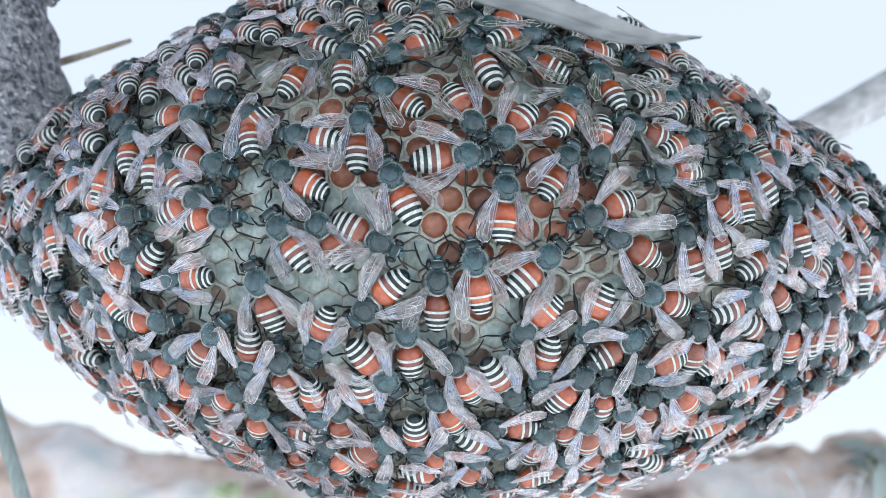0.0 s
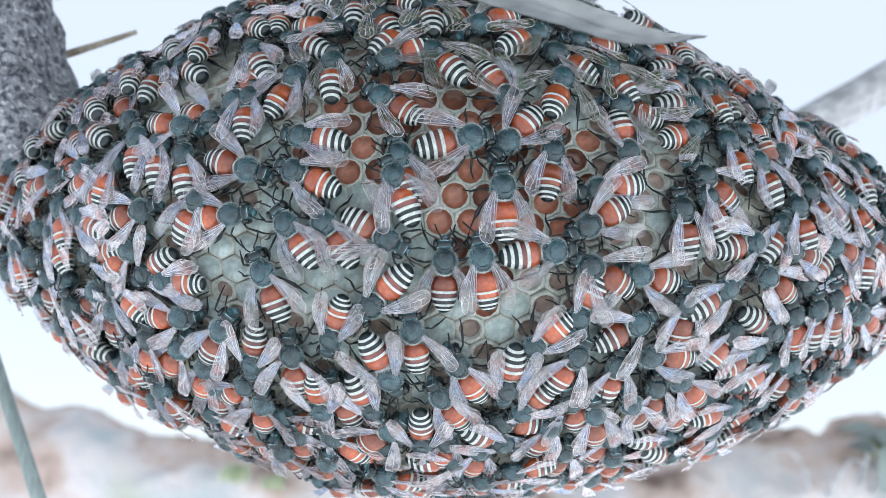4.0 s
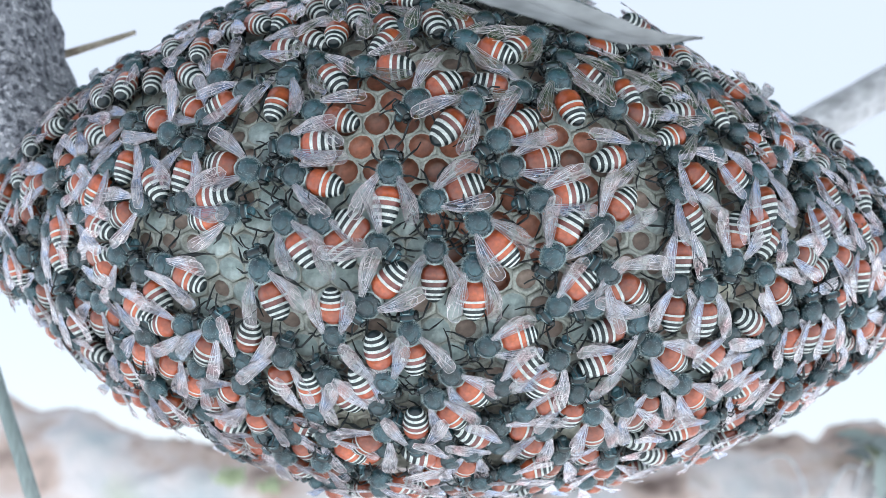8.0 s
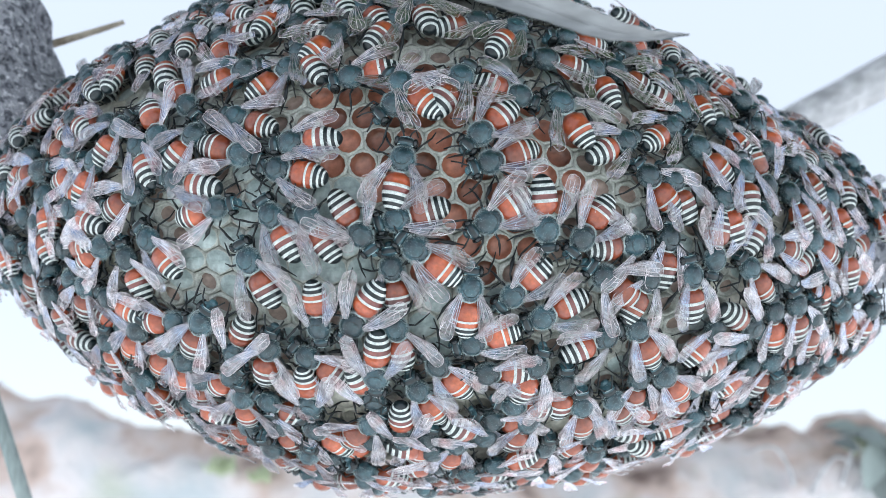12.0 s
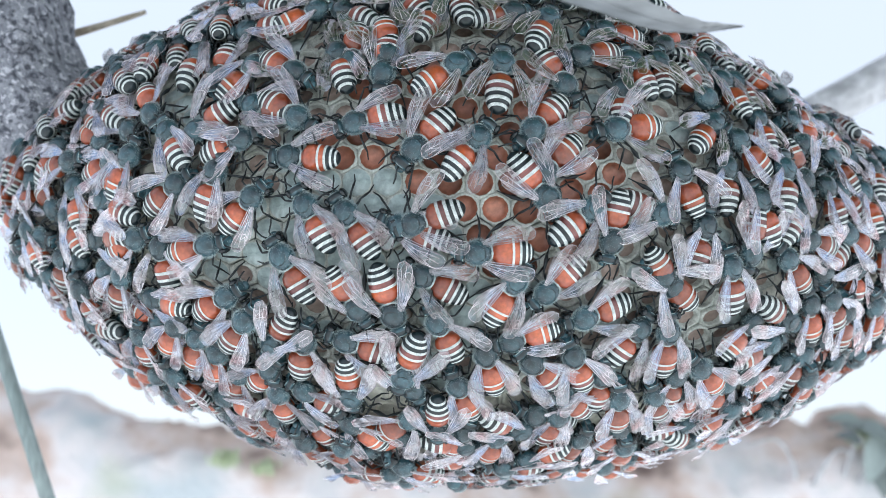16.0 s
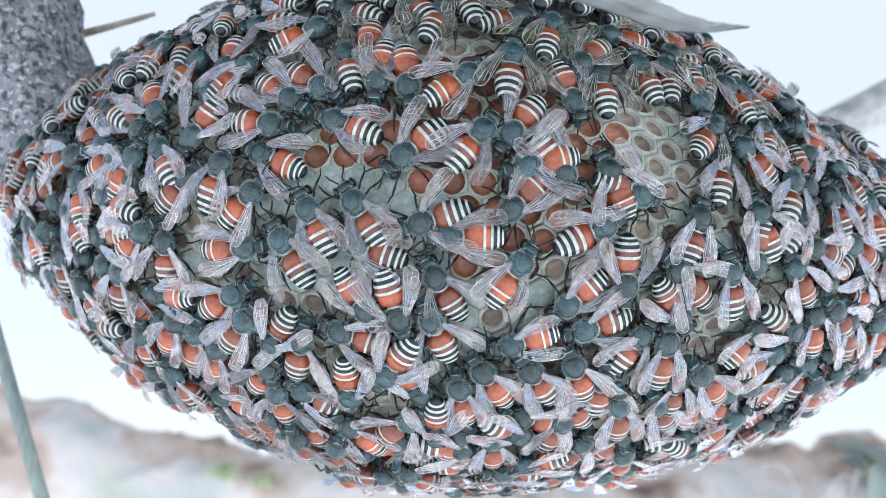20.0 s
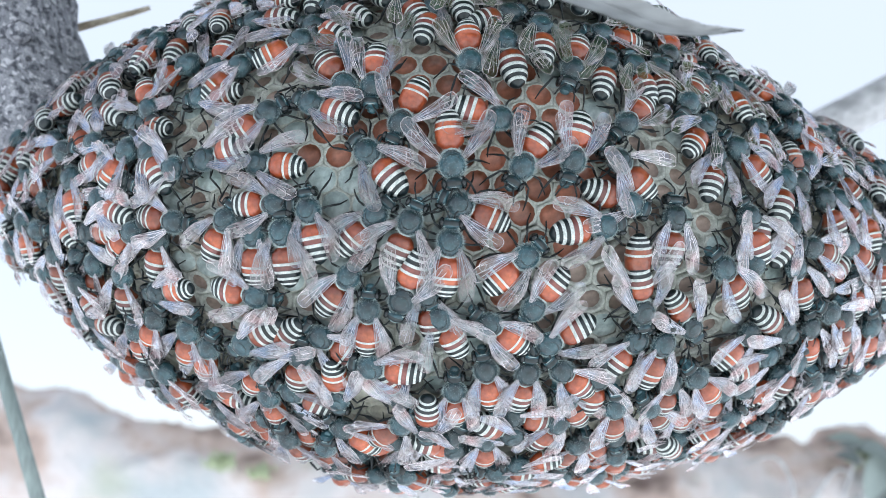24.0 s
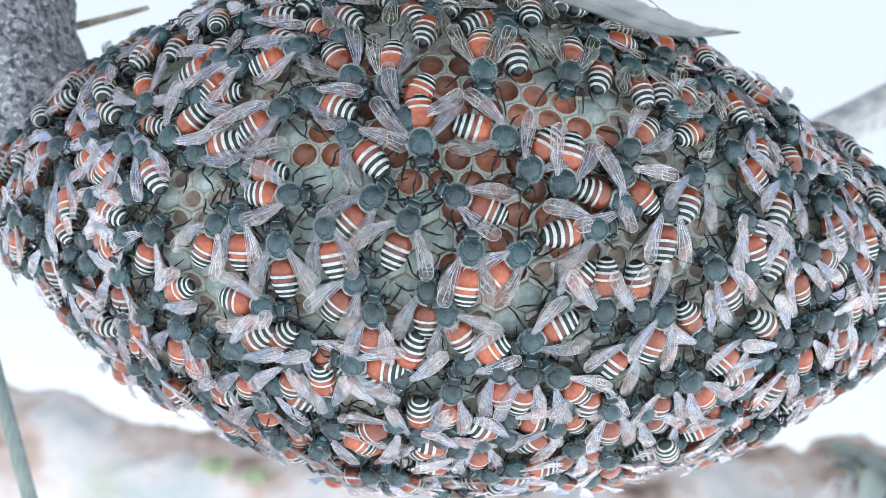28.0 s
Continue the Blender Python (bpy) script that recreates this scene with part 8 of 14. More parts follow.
    walk(bees[94], [(0, on(13.1, -27.1, 55, 0.48)), (2, on(12.6, -25.3, 59, 0.48)), (4, on(12.0, -23.6, 63, 0.48)), (5.5, on(11.5, -22.4, 66, 0.48)), (8, on(10.5, -24.0, 66, 0.48)), (8.5, on(10.5, -23.8, 66, 0.48)), (9, on(11.0, -24.8, 66, 0.48)), (10, on(10.1, -26.3, 66, 0.48)), (11.5, on(9.9, -26.6, 66, 0.48)), (13.5, on(10.1, -25.9, 117, 0.48)), (14, on(9.7, -25.5, 117, 0.48)), (16, on(9.7, -25.9, 117, 0.48)), (17, on(9.7, -26.2, 117, 0.48)), (18, on(9.5, -25.9, 117, 0.48)), (20, on(9.8, -27.2, 117, 0.48)), (21, on(9.8, -27.8, 117, 0.48)), (21.5, on(9.8, -27.6, 117, 0.48)), (23.5, on(9.6, -27.5, 141, 0.48)), (24, on(9.4, -27.8, 141, 0.48)), (25, on(9.5, -28.3, 141, 0.48)), (25.5, on(9.8, -28.3, 141, 0.48)), (27, on(9.7, -27.5, 141, 0.48)), (28, on(9.7, -28.7, 141, 0.48))])
    walk(bees[95], [(0, on(11.5, -36.8, 114, 0.13)), (2, on(11.8, -35.6, 114, 0.13)), (3.5, on(12.0, -34.6, 114, 0.13)), (5.5, on(12.3, -33.3, 92, 0.13)), (8, on(12.8, -31.8, 92, 0.13)), (10, on(13.0, -31.6, 92, 0.13)), (12, on(13.1, -31.4, 92, 0.13)), (14, on(13.1, -31.0, 92, 0.13)), (16, on(13.0, -30.9, 92, 0.13)), (18, on(12.9, -30.7, 92, 0.13)), (20, on(12.9, -30.6, 92, 0.13)), (22, on(12.9, -30.2, 92, 0.13)), (24, on(13.1, -29.9, 92, 0.13)), (26, on(13.3, -29.8, 92, 0.13)), (28, on(13.3, -29.9, 92, 0.13))])
    walk(bees[96], [(0, on(14.2, -37.9, 102, 0.49)), (2, on(14.4, -37.6, 102, 0.49)), (4, on(14.5, -37.4, 102, 0.49)), (6, on(14.6, -37.2, 102, 0.49)), (8, on(14.7, -37.0, 102, 0.49)), (10, on(14.8, -36.8, 102, 0.49)), (12, on(15.0, -36.6, 102, 0.49)), (14, on(15.0, -36.5, 102, 0.49)), (16, on(15.0, -36.5, 102, 0.49)), (18, on(14.9, -36.7, 102, 0.49)), (20, on(15.0, -36.8, 102, 0.49)), (22, on(15.1, -36.9, 102, 0.49)), (24, on(15.3, -36.9, 102, 0.49)), (26, on(15.4, -36.8, 102, 0.49)), (28, on(15.5, -36.8, 102, 0.49))])
    walk(bees[97], [(0, on(15.7, -29.4, 93, 0.17)), (2, on(16.0, -27.9, 93, 0.17)), (3.5, on(16.2, -26.7, 93, 0.17)), (5.5, on(16.7, -25.2, 25, 0.17)), (8, on(17.3, -23.2, 25, 0.17)), (10, on(17.0, -22.0, 25, 0.17)), (11.5, on(16.8, -21.1, 25, 0.17)), (13.5, on(16.4, -19.9, 61, 0.17)), (14, on(16.3, -19.7, 61, 0.17)), (15.5, on(16.1, -20.7, 61, 0.17)), (17, on(16.1, -20.2, 61, 0.17)), (18, on(16.1, -20.4, 61, 0.17)), (20.5, on(16.1, -21.1, 61, 0.17)), (22, on(16.2, -21.2, 61, 0.17)), (24, on(16.4, -21.6, 61, 0.17)), (26, on(16.5, -21.6, 61, 0.17)), (28, on(16.5, -21.3, 61, 0.17))])
    walk(bees[98], [(0, on(22.7, -30.6, 136, 0.58)), (2, on(22.9, -30.7, 136, 0.58)), (4, on(23.1, -30.7, 136, 0.58)), (6, on(23.3, -30.8, 136, 0.58)), (8, on(23.5, -31.1, 136, 0.58)), (10, on(23.5, -30.9, 136, 0.58)), (12, on(23.4, -30.6, 136, 0.58)), (14, on(23.3, -30.4, 136, 0.58)), (16, on(23.2, -30.2, 136, 0.58)), (18, on(23.2, -30.1, 136, 0.58)), (20, on(23.2, -30.1, 136, 0.58)), (22, on(23.3, -30.2, 136, 0.58)), (24, on(23.4, -30.2, 136, 0.58)), (26, on(23.4, -30.3, 136, 0.58)), (28, on(23.4, -30.3, 136, 0.58))])
    walk(bees[99], [(0, on(20.7, -33.7, 94, 0.27)), (2, on(20.7, -33.3, 94, 0.27)), (4, on(20.8, -32.6, 94, 0.27)), (6, on(20.8, -32.1, 94, 0.27)), (8, on(20.7, -31.6, 94, 0.27)), (10, on(20.8, -31.3, 94, 0.27)), (12, on(20.8, -31.4, 94, 0.27)), (14, on(20.8, -32.0, 94, 0.27)), (16, on(20.9, -32.5, 94, 0.27)), (18, on(20.8, -32.4, 94, 0.27)), (20, on(20.8, -32.3, 94, 0.27)), (22, on(20.8, -32.1, 94, 0.27)), (24, on(20.9, -32.0, 94, 0.27)), (26, on(20.9, -31.9, 94, 0.27)), (28, on(20.9, -31.7, 94, 0.27))])
    walk(bees[100], [(0, on(31.7, -27.1, 21, -0.01)), (28, on(31.8, -28.2, 21, -0.01))])
    walk(bees[101], [(0, on(36.6, -35.5, 75, 0.36)), (2, on(36.6, -35.5, 75, 0.36)), (4, on(36.6, -35.6, 75, 0.36)), (6, on(36.6, -35.7, 75, 0.36)), (8, on(36.6, -35.6, 75, 0.36)), (10, on(36.6, -35.3, 75, 0.36)), (12, on(36.5, -35.0, 75, 0.36)), (14, on(36.4, -34.7, 75, 0.36)), (16, on(36.3, -34.6, 75, 0.36)), (18, on(36.3, -34.5, 75, 0.36)), (20, on(36.2, -34.3, 75, 0.36)), (22, on(35.9, -33.7, 75, 0.36)), (24, on(35.5, -32.1, 75, 0.36)), (26, on(35.1, -30.5, 75, 0.36)), (28, on(34.8, -29.7, 75, 0.36))])
    walk(bees[102], [(0, on(46.8, -44.9, -39, 0.22)), (2, on(46.8, -44.8, -39, 0.22)), (4, on(46.9, -44.8, -39, 0.22)), (6, on(46.9, -45.0, -39, 0.22)), (8, on(46.9, -45.2, -39, 0.22)), (10, on(46.9, -45.8, -39, 0.22)), (12, on(46.9, -46.6, -39, 0.22)), (14, on(46.7, -47.3, -39, 0.22)), (16, on(46.7, -47.4, -39, 0.22)), (18, on(46.8, -46.7, -39, 0.22)), (20, on(46.9, -45.6, -39, 0.22)), (22, on(47.0, -45.1, -39, 0.22)), (24, on(47.0, -45.0, -39, 0.22)), (26, on(47.0, -44.9, -39, 0.22)), (28, on(47.0, -44.9, -39, 0.22))])
    walk(bees[103], [(0, on(42.7, -33.0, 95, 0.44)), (2, on(42.7, -33.1, 95, 0.44)), (4, on(42.7, -33.1, 95, 0.44)), (6, on(42.7, -33.1, 95, 0.44)), (8, on(42.7, -32.6, 95, 0.44)), (10, on(42.7, -31.5, 95, 0.44)), (12, on(42.6, -30.6, 95, 0.44)), (14, on(42.5, -30.3, 95, 0.44)), (16, on(42.5, -30.1, 95, 0.44)), (18, on(42.6, -29.9, 95, 0.44)), (20, on(42.6, -30.2, 95, 0.44)), (22, on(42.7, -30.8, 95, 0.44)), (24, on(42.8, -31.4, 95, 0.44)), (26, on(42.8, -31.9, 95, 0.44)), (28, on(42.8, -32.2, 95, 0.44))])
    walk(bees[104], [(0, on(33.0, -20.7, -30, 0.25)), (28, on(32.9, -20.1, -30, 0.25))])
    walk(bees[105], [(0, on(28.6, -20.2, 54, 0.01)), (28, on(28.8, -20.5, 54, 0.01))])
    walk(bees[106], [(0, on(37.8, -8.0, -144, -0.05)), (2, on(37.6, -8.0, -144, -0.05)), (4, on(37.4, -8.2, -144, -0.05)), (6, on(37.2, -8.2, -144, -0.05)), (8, on(37.1, -7.9, -144, -0.05)), (10, on(37.2, -7.6, -144, -0.05)), (12, on(37.2, -7.4, -144, -0.05)), (14, on(37.2, -7.3, -144, -0.05)), (16, on(37.3, -7.4, -144, -0.05)), (18, on(37.3, -7.6, -144, -0.05)), (20, on(37.3, -7.6, -144, -0.05)), (22, on(37.4, -7.6, -144, -0.05)), (24, on(37.5, -7.5, -144, -0.05)), (26, on(37.7, -7.6, -144, -0.05)), (28, on(37.7, -7.8, -144, -0.05))])
    walk(bees[107], [(0, on(34.4, -50.0, 29, 0.11)), (28, on(34.0, -48.8, 29, 0.11))])
    walk(bees[108], [(0, on(50.4, 65.9, -127, 0.31)), (2, on(50.4, 65.9, -127, 0.31)), (4, on(50.4, 66.0, -127, 0.31)), (6, on(50.2, 65.9, -127, 0.31)), (8, on(49.9, 65.5, -127, 0.31)), (10, on(49.6, 64.9, -127, 0.31)), (12, on(49.4, 63.9, -127, 0.31)), (14, on(49.2, 63.2, -127, 0.31)), (16, on(49.0, 62.8, -127, 0.31)), (18, on(48.9, 62.6, -127, 0.31)), (20, on(48.9, 62.5, -127, 0.31)), (22, on(48.9, 62.4, -127, 0.31)), (24, on(48.9, 62.3, -127, 0.31)), (26, on(48.9, 62.4, -127, 0.31)), (28, on(48.9, 62.5, -127, 0.31))])
    walk(bees[109], [(0, on(43.2, 43.7, -38, -0.09)), (2, on(43.1, 43.5, -38, -0.09)), (4, on(43.1, 43.6, -38, -0.09)), (6, on(43.1, 43.7, -38, -0.09)), (8, on(43.2, 43.5, -38, -0.09)), (10, on(43.3, 43.2, -38, -0.09)), (12, on(43.4, 42.9, -38, -0.09)), (14, on(43.4, 42.6, -38, -0.09)), (16, on(43.4, 42.5, -38, -0.09)), (18, on(43.5, 42.3, -38, -0.09)), (20, on(43.6, 41.8, -38, -0.09)), (22, on(43.7, 41.5, -38, -0.09)), (24, on(43.8, 41.5, -38, -0.09)), (26, on(43.8, 41.5, -38, -0.09)), (28, on(43.9, 41.5, -38, -0.09))])
    walk(bees[110], [(0, on(-36.3, 14.8, 12, 0.24)), (2, on(-36.3, 14.7, 12, 0.24)), (4, on(-36.3, 14.4, 12, 0.24)), (6, on(-36.3, 14.1, 12, 0.24)), (8, on(-36.3, 13.9, 12, 0.24)), (10, on(-36.4, 13.4, 12, 0.24)), (12, on(-36.5, 12.8, 12, 0.24)), (14, on(-36.5, 12.7, 12, 0.24)), (16, on(-36.5, 12.7, 12, 0.24)), (18, on(-36.5, 12.8, 12, 0.24)), (20, on(-36.5, 12.6, 12, 0.24)), (22, on(-36.4, 12.4, 12, 0.24)), (24, on(-36.4, 12.6, 12, 0.24)), (26, on(-36.3, 13.0, 12, 0.24)), (28, on(-36.3, 13.2, 12, 0.24))])
    walk(bees[111], [(0, on(-45.4, -3.0, -36, -0.01)), (2, on(-45.4, -3.0, -36, -0.01)), (4, on(-45.3, -2.9, -36, -0.01)), (6, on(-45.2, -2.8, -36, -0.01)), (8, on(-45.1, -2.7, -36, -0.01)), (10, on(-45.0, -2.6, -36, -0.01)), (12, on(-45.0, -2.4, -36, -0.01)), (14, on(-45.0, -2.3, -36, -0.01)), (16, on(-45.0, -2.3, -36, -0.01)), (18, on(-45.1, -2.2, -36, -0.01)), (20, on(-45.2, -2.1, -36, -0.01)), (22, on(-45.4, -2.1, -36, -0.01)), (24, on(-45.6, -2.2, -36, -0.01)), (26, on(-45.7, -2.3, -36, -0.01)), (28, on(-45.6, -2.3, -36, -0.01))])
    walk(bees[112], [(0, on(-38.2, 0.3, 157, 0.29)), (2, on(-38.1, 0.7, 157, 0.29)), (4, on(-38.0, 1.5, 157, 0.29)), (6, on(-37.7, 1.7, 157, 0.29)), (8, on(-37.3, 1.4, 157, 0.29)), (10, on(-37.0, 1.0, 157, 0.29)), (12, on(-36.9, 0.6, 157, 0.29)), (14, on(-36.8, 0.7, 157, 0.29)), (16, on(-36.9, 0.9, 157, 0.29)), (18, on(-37.0, 0.9, 157, 0.29)), (20, on(-37.0, 0.6, 157, 0.29)), (22, on(-36.9, -0.1, 157, 0.29)), (24, on(-36.9, -1.0, 157, 0.29)), (26, on(-36.9, -1.9, 157, 0.29)), (28, on(-37.0, -1.7, 157, 0.29))])
    walk(bees[113], [(0, on(-26.4, 13.9, 123, 0.46)), (2, on(-25.9, 14.4, 110, 0.46)), (4, on(-25.4, 14.8, 96, 0.46)), (6.75, on(-24.5, 15.1, 78, 0.46)), (8, on(-24.1, 15.5, 70, 0.46)), (10, on(-23.5, 16.2, 57, 0.46)), (12, on(-22.7, 16.6, 44, 0.46)), (13.5, on(-22.2, 16.7, 34, 0.46)), (14.5, on(-21.0, 14.6, 27, 0.46)), (16, on(-21.7, 13.5, 17, 0.46)), (16.5, on(-21.1, 15.3, 14, 0.46)), (17, on(-20.7, 13.9, 11, 0.46)), (18, on(-19.7, 13.6, 4, 0.46)), (18.5, on(-20.4, 13.7, 1, 0.46)), (19, on(-20.2, 14.2, -3, 0.46)), (19.5, on(-19.2, 14.9, -6, 0.46)), (20, on(-19.2, 15.4, -10, 0.46)), (21.5, on(-18.9, 14.1, -10, 0.46)), (23.5, on(-17.2, -0.6, 2, 0.46)), (24, on(-17.6, -0.7, 2, 0.46)), (24.5, on(-17.2, 1.3, 2, 0.46)), (25, on(-17.1, 0.9, 2, 0.46)), (25.5, on(-16.8, 0.2, 1, 0.46)), (26.5, on(-17.1, -0.7, 0, 0.46)), (28, on(-15.7, 0.9, -1, 0.46))])
    walk(bees[114], [(0, on(-19.6, 16.2, -136, 0.13)), (2, on(-20.2, 20.9, -136, 0.13)), (3.5, on(-20.5, 24.6, -136, 0.13)), (5.5, on(-21.2, 29.6, -87, 0.13)), (6, on(-21.3, 28.8, -87, 0.13)), (6.5, on(-21.4, 29.6, -87, 0.13)), (7, on(-22.2, 29.0, -87, 0.13)), (8, on(-22.6, 33.0, -87, 0.13)), (8.5, on(-22.4, 34.8, -87, 0.13)), (9, on(-22.5, 35.3, -87, 0.13)), (10, on(-22.5, 33.6, -87, 0.13)), (10.5, on(-23.4, 35.8, -87, 0.13)), (11, on(-22.2, 34.2, -87, 0.13)), (11.5, on(-20.1, 33.2, -87, 0.13)), (12.5, on(-20.2, 32.5, -22, 0.13)), (13.5, on(-20.4, 31.9, 43, 0.13)), (16, on(-21.2, 31.2, 43, 0.13)), (18, on(-21.9, 31.3, 43, 0.13)), (20, on(-22.7, 31.2, 43, 0.13)), (22, on(-22.6, 30.9, 43, 0.13)), (24, on(-22.6, 30.5, 43, 0.13)), (26, on(-22.4, 30.0, 43, 0.13)), (28, on(-22.3, 29.8, 43, 0.13))])
    walk(bees[115], [(0, on(-28.4, 46.8, 129, -0.07)), (2, on(-28.2, 46.4, 129, -0.07)), (3, on(-28.0, 46.2, 129, -0.07)), (4, on(-27.9, 45.4, 129, -0.07)), (6, on(-27.7, 43.9, 129, -0.07)), (8, on(-28.0, 43.9, 129, -0.07)), (10, on(-28.1, 43.8, 115, -0.07)), (12, on(-28.2, 43.7, 102, -0.07)), (14, on(-28.2, 43.5, 88, -0.07)), (14.5, on(-27.5, 43.4, 85, -0.07)), (16, on(-27.9, 42.0, 75, -0.07)), (18, on(-28.3, 40.4, 61, -0.07)), (20, on(-28.6, 39.0, 48, -0.07)), (22, on(-29.0, 38.0, 34, -0.07)), (23.5, on(-29.4, 37.3, 24, -0.07)), (24, on(-28.7, 36.3, 20, -0.07)), (24.5, on(-28.5, 34.7, 17, -0.07)), (25, on(-28.0, 35.8, 13, -0.07)), (25.5, on(-27.4, 36.4, 13, -0.07)), (26, on(-27.3, 35.3, 13, -0.07)), (26.5, on(-28.0, 34.0, 13, -0.07)), (27, on(-27.4, 35.3, 13, -0.07)), (28, on(-24.5, 33.9, 13, -0.07))])
    walk(bees[116], [(0, on(25.5, 14.7, 147, 0.26)), (0.5, on(25.5, 14.7, 147, 0.26)), (1, on(25.6, 14.4, 147, 0.26)), (2, on(25.3, 15.7, 147, 0.26)), (3, on(25.1, 17.1, 147, 0.26)), (3.5, on(25.0, 16.3, 147, 0.26)), (5.5, on(24.2, 17.5, 147, 0.26)), (6, on(23.5, 18.3, 147, 0.26)), (6.5, on(24.0, 19.1, 147, 0.26)), (7, on(24.0, 22.0, 147, 0.26)), (8, on(22.4, 20.0, 147, 0.26)), (8.5, on(23.0, 18.9, 147, 0.26)), (9, on(22.4, 18.0, 147, 0.26)), (10.5, on(22.5, 18.2, 147, 0.26)), (11.5, on(21.2, 15.1, 147, 0.26)), (13.5, on(18.7, 9.4, 123, 0.26)), (14, on(18.0, 10.4, 123, 0.26)), (15, on(18.3, 11.7, 123, 0.26)), (16, on(19.6, 11.9, 123, 0.26)), (16.5, on(17.7, 10.0, 123, 0.26)), (17, on(17.2, 8.2, 123, 0.26)), (18, on(16.1, 8.3, 123, 0.26)), (18.5, on(15.4, 11.0, 123, 0.26)), (19, on(14.4, 9.4, 123, 0.26)), (19.5, on(13.2, 9.9, 123, 0.26)), (20, on(12.0, 9.0, 123, 0.26)), (20.5, on(11.5, 8.7, 123, 0.26)), (21, on(12.3, 13.5, 123, 0.26)), (21.5, on(12.7, 12.7, 123, 0.26)), (23.5, on(13.2, 12.0, 147, 0.26)), (24, on(13.5, 12.0, 147, 0.26)), (25, on(13.5, 11.2, 147, 0.26)), (25.5, on(13.6, 11.5, 147, 0.26)), (26.5, on(13.0, 11.1, 147, 0.26)), (27, on(14.0, 10.5, 147, 0.26)), (28, on(14.2, 10.0, 147, 0.26))])
    walk(bees[117], [(0, on(-11.2, -0.5, 125, 0.18)), (2, on(-11.2, -0.5, 125, 0.18)), (4, on(-11.2, -0.5, 125, 0.18)), (6, on(-11.2, -0.5, 125, 0.18)), (8, on(-11.2, -0.5, 125, 0.18)), (10, on(-11.3, -0.6, 125, 0.18)), (12, on(-11.3, -0.7, 125, 0.18)), (14, on(-11.4, -0.9, 125, 0.18)), (16, on(-11.5, -1.4, 125, 0.18)), (18, on(-11.3, -1.0, 125, 0.18)), (20, on(-10.9, -0.1, 125, 0.18)), (21.5, on(-9.9, -0.6, 125, 0.18)), (22.5, on(-9.3, -1.0, 87, 0.18)), (23.5, on(-8.6, -1.6, 48, 0.18)), (25, on(-7.9, -2.5, 48, 0.18)), (26, on(-7.3, -2.5, 48, 0.18)), (26.5, on(-7.5, -0.4, 48, 0.18)), (27, on(-8.8, -0.3, 48, 0.18)), (27.5, on(-8.2, -0.7, 48, 0.18)), (28, on(-8.2, 0.8, 48, 0.18))])
    walk(bees[118], [(0, on(-26.9, -29.6, 52, 0.05)), (2.47, on(-27.3, -30.0, 59, 0.05)), (4, on(-27.2, -30.0, 59, 0.05)), (6, on(-27.1, -30.1, 60, 0.05)), (8, on(-26.9, -30.3, 60, 0.05)), (9.5, on(-26.8, -30.6, 60, 0.05)), (12, on(-26.9, -31.6, 65, 0.05)), (14.12, on(-27.2, -31.9, 70, 0.05)), (16, on(-27.2, -31.6, 72, 0.05)), (18, on(-27.2, -31.3, 74, 0.05)), (20, on(-27.2, -31.2, 75, 0.05)), (22.69, on(-27.2, -31.0, 78, 0.05)), (24, on(-27.2, -30.9, 78, 0.05)), (26, on(-27.3, -30.9, 79, 0.05)), (28, on(-27.4, -30.8, 80, 0.05))])
    walk(bees[119], [(0, on(-33.1, -27.8, -4, 0.05)), (2, on(-33.2, -28.2, -10, 0.05)), (4.38, on(-33.4, -28.5, -17, 0.05)), (6, on(-33.1, -28.2, -15, 0.05)), (8.15, on(-32.5, -28.5, -13, 0.05)), (10, on(-32.1, -30.2, -13, 0.05)), (12, on(-31.9, -31.5, -14, 0.05)), (14, on(-31.8, -31.7, -14, 0.05)), (16.57, on(-31.6, -31.5, -15, 0.05)), (18, on(-31.6, -31.6, -13, 0.05)), (20, on(-31.5, -32.1, -11, 0.05)), (22, on(-31.4, -33.6, -8, 0.05)), (23.05, on(-31.4, -34.9, -7, 0.05)), (24, on(-31.3, -36.1, -5, 0.05)), (26, on(-31.3, -37.1, -1, 0.05)), (28, on(-31.3, -37.4, 3, 0.05))])
    walk(bees[120], [(0, on(38.6, -18.0, 105, 0.49)), (2, on(38.6, -17.4, 101, 0.49)), (4, on(38.6, -16.8, 97, 0.49)), (5.43, on(38.5, -16.5, 94, 0.49)), (8, on(38.3, -16.3, 99, 0.49)), (9.73, on(38.2, -16.1, 103, 0.49)), (12, on(38.3, -15.9, 110, 0.49)), (14.31, on(38.3, -16.0, 118, 0.49)), (16, on(38.3, -16.3, 124, 0.49)), (18, on(38.3, -16.8, 130, 0.49)), (20, on(38.4, -16.6, 137, 0.49)), (21.44, on(38.5, -16.2, 142, 0.49)), (24, on(38.4, -16.2, 153, 0.49)), (26, on(38.3, -16.6, 161, 0.49)), (28, on(38.2, -17.0, 170, 0.49))])
    walk(bees[121], [(0, on(42.1, -6.4, 103, -0.01)), (2, on(42.0, -6.1, 104, -0.01)), (4, on(41.9, -5.9, 106, -0.01)), (5.59, on(41.9, -6.0, 107, -0.01)), (8, on(41.8, -6.7, 108, -0.01)), (10.69, on(41.8, -7.1, 110, -0.01)), (12, on(41.9, -7.1, 106, -0.01)), (14, on(42.2, -7.2, 100, -0.01)), (16, on(42.4, -7.2, 95, -0.01)), (17.22, on(42.5, -7.0, 91, -0.01)), (20.1, on(42.1, -7.4, 102, -0.01)), (22, on(42.1, -7.1, 104, -0.01)), (24, on(42.1, -6.9, 106, -0.01)), (26, on(42.1, -6.7, 108, -0.01)), (28, on(42.2, -6.7, 110, -0.01))])
